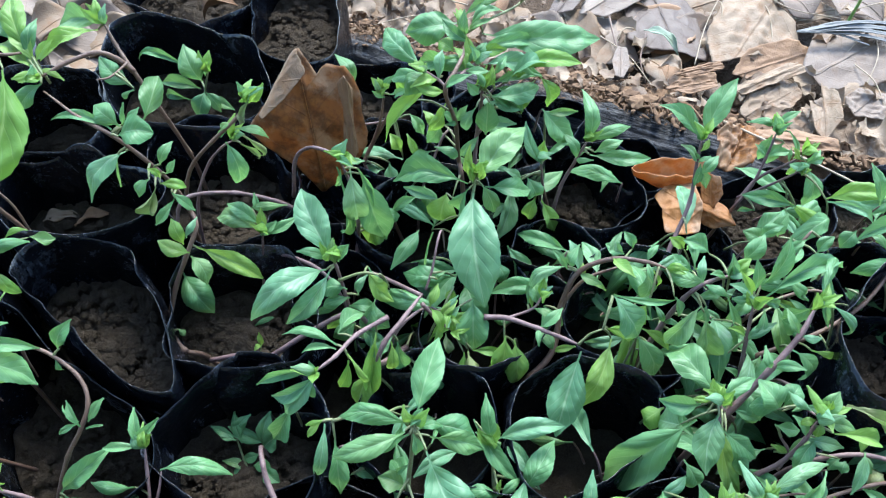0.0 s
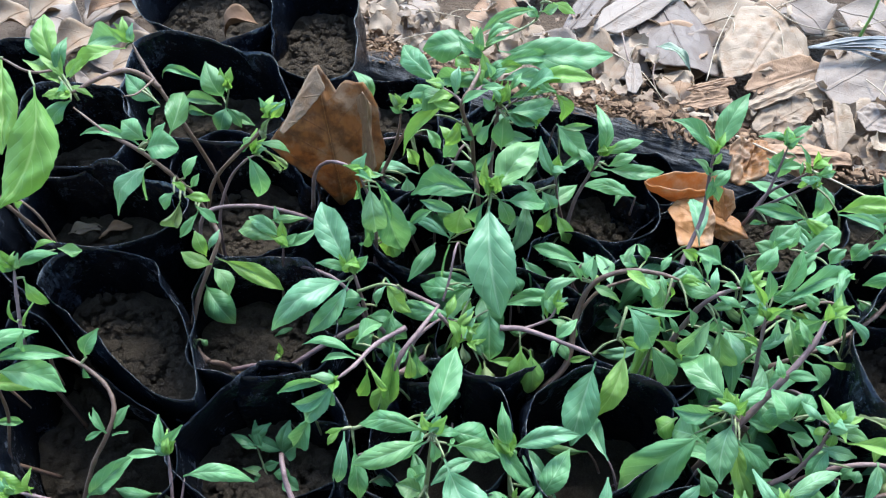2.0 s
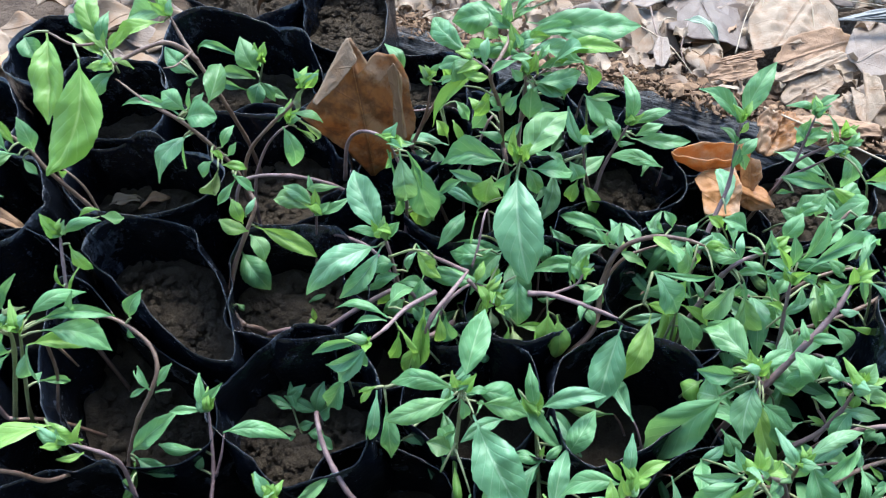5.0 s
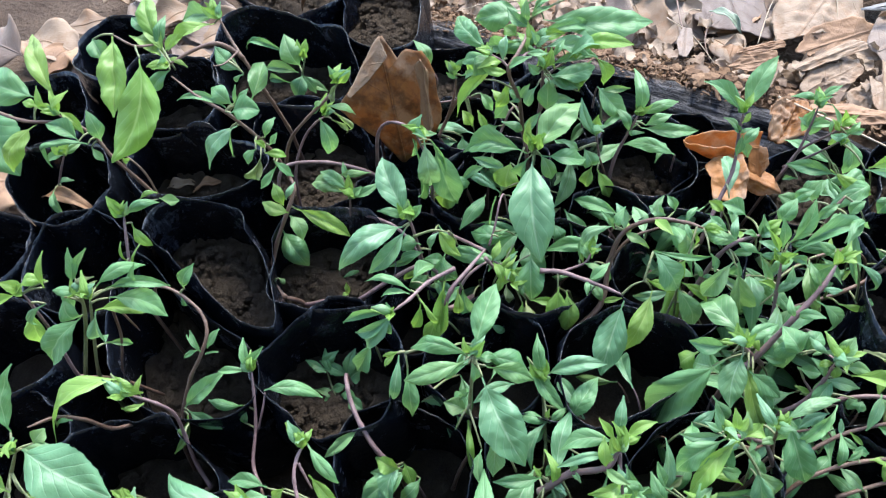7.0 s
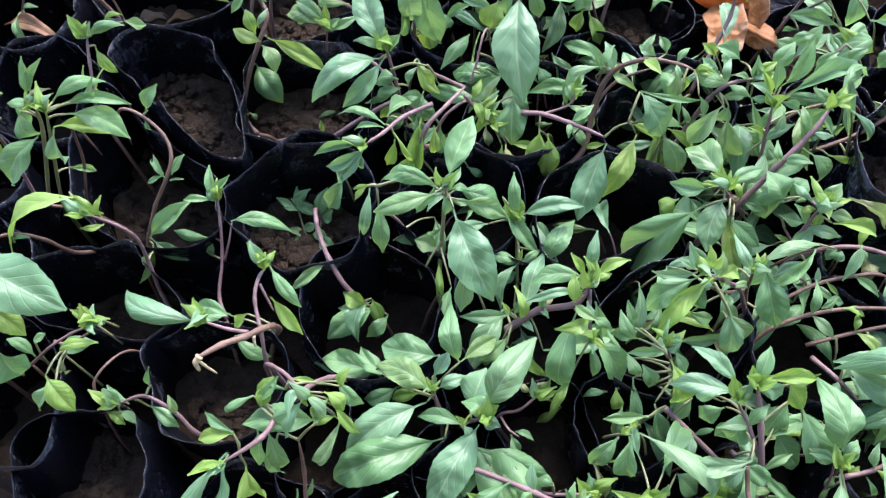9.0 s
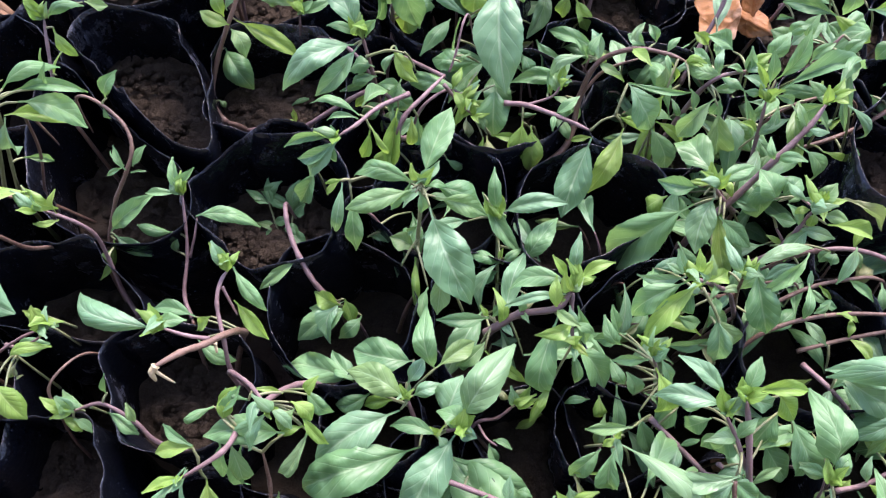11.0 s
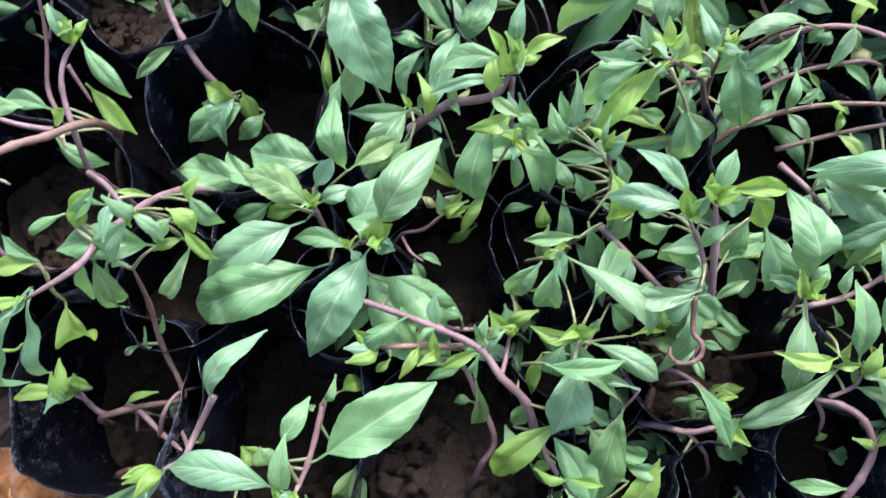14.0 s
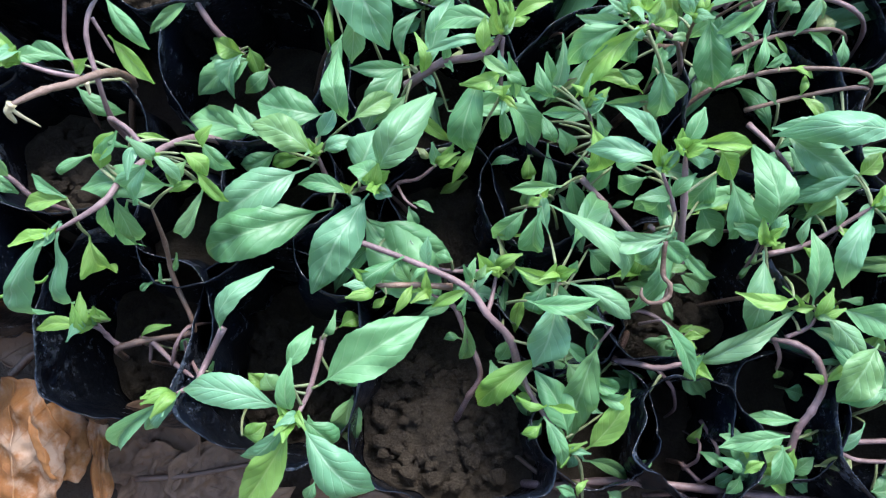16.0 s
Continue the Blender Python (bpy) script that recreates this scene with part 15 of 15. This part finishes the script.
leaf(p, 179.2, -65.5, 104, 185.6, -60.2, 108, 5.7, tone="young")
leaf(p, 178.1, -66.6, 102, 175, -74.4, 94, 6.3)
stalk(p, "green", 236, -53, 64, 228, -61, 66)
leaf(p, 227.6, -61.1, 66, 238.6, -64.8, 70, 10.0, tone="wilted")
stalk(p, "green", 242, -55, 65, 238, -64, 72)
leaf(p, 237.6, -63.6, 72, 245.4, -69.1, 64, 3.0, tone="wilted")
stalk(p, "green", 225, -48, 67, 225, -59, 66)
leaf(p, 225, -58.8, 66, 230.3, -55.5, 74, 7.0, tone="pale")
leaf(p, 173.8, -45.8, 66, 169.4, -55.4, 58, 5.7, tone="young")
stalk(p, "green", 259, -55, 66, 258, -61, 62)
leaf(p, 258.3, -61, 62, 269.9, -57.4, 60, 6.2)
stalk(p, "green", 254, -55, 66, 254, -69, 60)
leaf(p, 253.9, -69.1, 60, 270.9, -65.1, 58, 15.5)
leaf(p, 329, 15, 102, 324, 2, 97, 5.3)
stalk(p, "green", 265, -45, 70, 286, -34, 58)
leaf(p, 286, -34, 58, 284, -15, 56, 5.0)
stalk(p, "purple", 285, -17, 62, 294, -15, 80)
leaf(p, 294, -15, 80, 309, 4, 77, 7.2, tone="pale")
stalk(p, "purple", 318, -39, 59, 323, -49, 77)
leaf(p, 323, -49, 77, 337, -69, 59, 9.1)
stalk(p, "purple", 257, 6, 52, 258, 1, 70)
leaf(p, 258, 1, 70, 251, -11, 61, 3.8)
stalk(p, "green", 265, -45, 70, 275, -31, 72)
leaf(p, 275, -31, 72, 289, -24, 61, 5.6, tone="wilted")
stalk(p, "green", 257, -18, 68, 260, -10, 86)
leaf(p, 260, -10, 86, 263, 4, 82, 4.7, tone="young")
stalk(p, "purple", 306, -12, 75, 310, -22, 107)
leaf(p, 310, -22, 107, 319, -28, 99, 4.1)
stalk(p, "purple", 305, -19, 82, 300, -18, 100)
leaf(p, 300, -18, 100, 272, -13, 96, 10.0)
stalk(p, "purple", 292, -35, 70, 290, -27, 88)
leaf(p, 290, -27, 88, 286, 7, 76, 9.5)
stalk(p, "purple", 324, -43, 73, 328, -45, 91)
leaf(p, 328, -45, 91, 302, -23, 68, 10.9)
stalk(p, "green", 321, -6, 80, 316, 3, 98)
leaf(p, 316, 3, 98, 320, 31, 87, 8.0, tone="young")
stalk(p, "purple", 317, -2, 90, 306, 7, 108)
leaf(p, 306, 7, 108, 305, 31, 100, 8.7)
stalk(p, "purple", 291, 14, 77, 298, 14, 95)
leaf(p, 298, 14, 95, 272, 8, 83, 7.2)
stalk(p, "purple", 297, -12, 78, 306, -24, 96)
leaf(p, 306, -24, 96, 289, 2, 74, 11.1, tone="pale")
stalk(p, "purple", 279, -36, 111, 282, -31, 129)
leaf(p, 282, -31, 129, 285, 7, 107, 11.7, tone="pale")
stalk(p, "purple", 280, -8, 78, 279, -16, 96)
leaf(p, 279, -16, 96, 262, -33, 77, 7.3)
stalk(p, "green", 289, -41, 82, 287, -43, 100)
leaf(p, 287, -43, 100, 252, -47, 92, 11.3, tone="young")
p = basil((0.1385, 0.0045, 0.0410), "curled withered basil stem")
stem(p, 1.6, 1.6, "brown", 138.5, 4.5, 41, 138.5, 4.5, 73.5, 138.5, 4.5, 98)
stem(p, 1.8, 1.2, "purple", 133.6, 34, 112, 143.3, 29.2, 104, 129.9, 29.6, 108, 118.4, 29.9, 99.4, 110.7, 30, 68.7)
stem(p, 1.6, 1.1, "purple", 136.2, 20.9, 104, 140.8, 16, 106, 144.5, 10.4, 104, 143.4, 5.2, 100, 138.5, 4.5, 98, 135.3, 8, 98)
stalk(p, "green", 136, 33, 110, 142, 34, 116)
leaf(p, 142.2, 33.9, 116, 127.8, -6, 98, 8.6)
stalk(p, "green", 141, 30, 106, 145, 30, 112)
leaf(p, 144.7, 30.1, 112, 167.5, 17, 98, 5.7)
leaf(p, 143.4, 26.7, 104, 134.1, 12.4, 94, 15.5)
stalk(p, "green", 144, 12, 104, 149, 18, 98)
leaf(p, 149.2, 18.3, 98, 166.4, 11.9, 88, 9.0)
stalk(p, "green", 142, 14, 105, 150, 20, 100)
leaf(p, 149.8, 20.5, 100, 165.5, 18, 94, 6.8)
leaf(p, 141.2, 18.9, 104, 126.3, 22.5, 104, 6.6, tone="young")
stalk(p, "green", 140, 31, 107, 142, 29, 110)
leaf(p, 141.7, 29, 110, 135.2, 15.8, 104, 7.6, tone="pale")
stalk(p, "purple", 135, 24, 40, 134, 33, 72)
leaf(p, 134, 33, 72, 122, 31, 68, 4.2)
stalk(p, "green", 135, 8, 98, 122, 12, 78)
leaf(p, 122, 12, 78, 116, -8, 77, 5.5)
stalk(p, "green", 138, 43, 50, 147, 43, 82)
leaf(p, 147, 43, 82, 156, 52, 83, 3.8, tone="young")
stalk(p, "purple", 134, -7, 99, 139, -7, 117)
leaf(p, 139, -7, 117, 156, -30, 111, 8.8)
stalk(p, "green", 130, 30, 108, 120, 21, 92)
leaf(p, 120, 21, 92, 131, 38, 90, 5.7)
leaf(p, 140.8, 16, 106, 134.5, 2.2, 109.9, 5.5)
leaf(p, 140.8, 16, 106, 152.4, 18.3, 108.2, 5.2)
leaf(p, 144.5, 10.4, 104, 130.4, 0.4, 104.2, 6.7, tone="pale")
leaf(p, 144.5, 10.4, 104, 154.1, 8.4, 103.4, 4.3)
leaf(p, 143.4, 5.2, 100, 127, 10.2, 97.2, 7.3)
leaf(p, 143.4, 5.2, 100, 148.2, -3.8, 100.6, 4.3)
p = basil((-0.1040, 0.1518, 0.0610), "low dull green weed seedlings inside a grow bag")
stem(p, 1, 0.8, "green", -104, 151.8, 68, -108.5, 161.5, 76, -110.9, 167.9, 84)
stem(p, 1, 0.8, "green", -99.4, 151.8, 68, -96.7, 163.9, 78, -95.5, 172.7, 88, -94.4, 180.6, 85, -93.6, 185.9, 58)
leaf(p, -110.9, 167.9, 84, -125.2, 173.5, 86, 5.2)
leaf(p, -110.6, 166.3, 84, -120.9, 170.3, 82, 4.6)
leaf(p, -107.9, 165.5, 82, -113, 180, 90, 5.8)
leaf(p, -112.7, 169.5, 84, -103, 177.5, 92, 7.1)
leaf(p, -96.5, 164.7, 80, -92.5, 179.1, 92, 9.0)
leaf(p, -96.1, 166.3, 80, -115.9, 173.5, 86, 8.4)
leaf(p, -96.7, 163.9, 78, -88.8, 168, 84, 12.9)
leaf(p, -99.2, 161.5, 76, -108.5, 159, 74, 6.5)
leaf(p, -102.4, 156.6, 72, -92.3, 152.8, 74, 7.8)
leaf(p, -105.5, 154.2, 70, -119.3, 159, 74, 5.9)
leaf(p, -104.2, 155.8, 70, -114, 149.5, 70, 7.2)
leaf(p, -95.8, 155.9, 74, -87.4, 147.3, 72, 9.7)
p = basil((-0.1118, 0.2373, 0.0710), "young weed sprouts on the soil of a bag")
stem(p, 0.9, 0.6, "green", -111.8, 237.3, 72, -111.5, 238.6, 80)
stem(p, 0.9, 0.6, "green", -130, 225.5, 15.6, -124.4, 223.7, 54, -115.9, 221, 74, -105.3, 217.6, 84, -103.1, 221.7, 90)
leaf(p, -111.4, 238.2, 80, -122.2, 235.5, 78, 3.5)
leaf(p, -111.4, 238.2, 80, -98.9, 243.3, 82, 3.5)
leaf(p, -102.9, 220.6, 90, -103.6, 224.2, 98, 4.0, tone="young")
leaf(p, -102.8, 219.9, 90, -106.1, 215.2, 92, 3.3, tone="young")
stalk(p, "green", -180, 236, 42, -182, 225, 74)
leaf(p, -181.8, 224.6, 74, -175.6, 226.5, 76, 5.8)
p = basil((0.1927, -0.0821, 0.0310), "small clustered basil shoots by the bag rim")
stem(p, 1.4, 1.4, "brown", 192.7, -82.1, 31, 188.6, -79.1, 47.5, 184.5, -76, 56)
stem(p, 1.6, 1.1, "purple", 164.5, -84.3, -2, 168, -80.3, 37, 173.2, -74.4, 58, 181.4, -65.2, 72, 190.3, -60.2, 82)
stem(p, 1.4, 1, "green", 184.5, -76, 56, 187.3, -67.2, 70, 187.7, -56.8, 82)
leaf(p, 190.3, -60.2, 82, 178, -52.7, 88, 8.1)
leaf(p, 190.8, -59.4, 82, 192, -48.9, 90, 7.1)
leaf(p, 189, -59.6, 82, 185.9, -69.6, 74, 7.7)
leaf(p, 187.7, -56.8, 82, 175, -50.6, 86, 8.1)
leaf(p, 190.7, -57.6, 84, 203.5, -47.9, 86, 9.9)
leaf(p, 191.1, -62.6, 80, 201.9, -62.9, 78, 8.3, tone="young")
leaf(p, 180.7, -65.2, 74, 170.3, -58.7, 74, 5.5)
leaf(p, 186.5, -67.2, 72, 179.8, -73.2, 66, 7.3)
leaf(p, 185.2, -54.6, 82, 178.6, -45.4, 86, 6.0)
stalk(p, "green", 190, -60, 82, 194, -56, 82)
leaf(p, 194, -56.2, 82, 210.3, -59.8, 76, 8.4)
stalk(p, "green", 190, -60, 82, 212, -65, 72)
leaf(p, 212, -64.8, 72, 219.5, -56.3, 78, 8.0)
stalk(p, "green", 187, -67, 70, 212, -67, 70)
leaf(p, 211.6, -67.4, 70, 222.4, -71.7, 66, 8.7)
stalk(p, "green", 218, -23, 38, 218, -29, 70)
leaf(p, 217.9, -28.7, 70, 208.4, -27.2, 74, 8.6)
stalk(p, "green", 233, -37, 42, 224, -44, 74)
leaf(p, 223.9, -43.6, 74, 217.1, -48, 72, 6.9, tone="young")
leaf(p, 190, -60, 82, 195, -62, 88, 2.9, tone="young")
leaf(p, 190, -60, 82, 193, -65, 92, 4.0, tone="young")
leaf(p, 190, -60, 82, 190, -54, 95, 6.6, tone="pale")
leaf(p, 190, -60, 82, 197, -58, 90, 4.4, tone="young")
leaf(p, 190, -60, 82, 189, -64, 95, 5.1, tone="pale")
leaf(p, 190, -60, 82, 201, -62, 94, 7.8, tone="young")
leaf(p, 188, -57, 82, 185, -54, 88, 3.0, tone="pale")
leaf(p, 188, -57, 82, 181, -53, 95, 7.3, tone="pale")
leaf(p, 188, -57, 82, 191, -49, 94, 6.0, tone="pale")
leaf(p, 188, -57, 82, 191, -57, 89, 2.7, tone="young")
leaf(p, 188, -57, 82, 182, -55, 93, 5.9, tone="young")
leaf(p, 188, -57, 82, 187, -51, 89, 4.1, tone="pale")
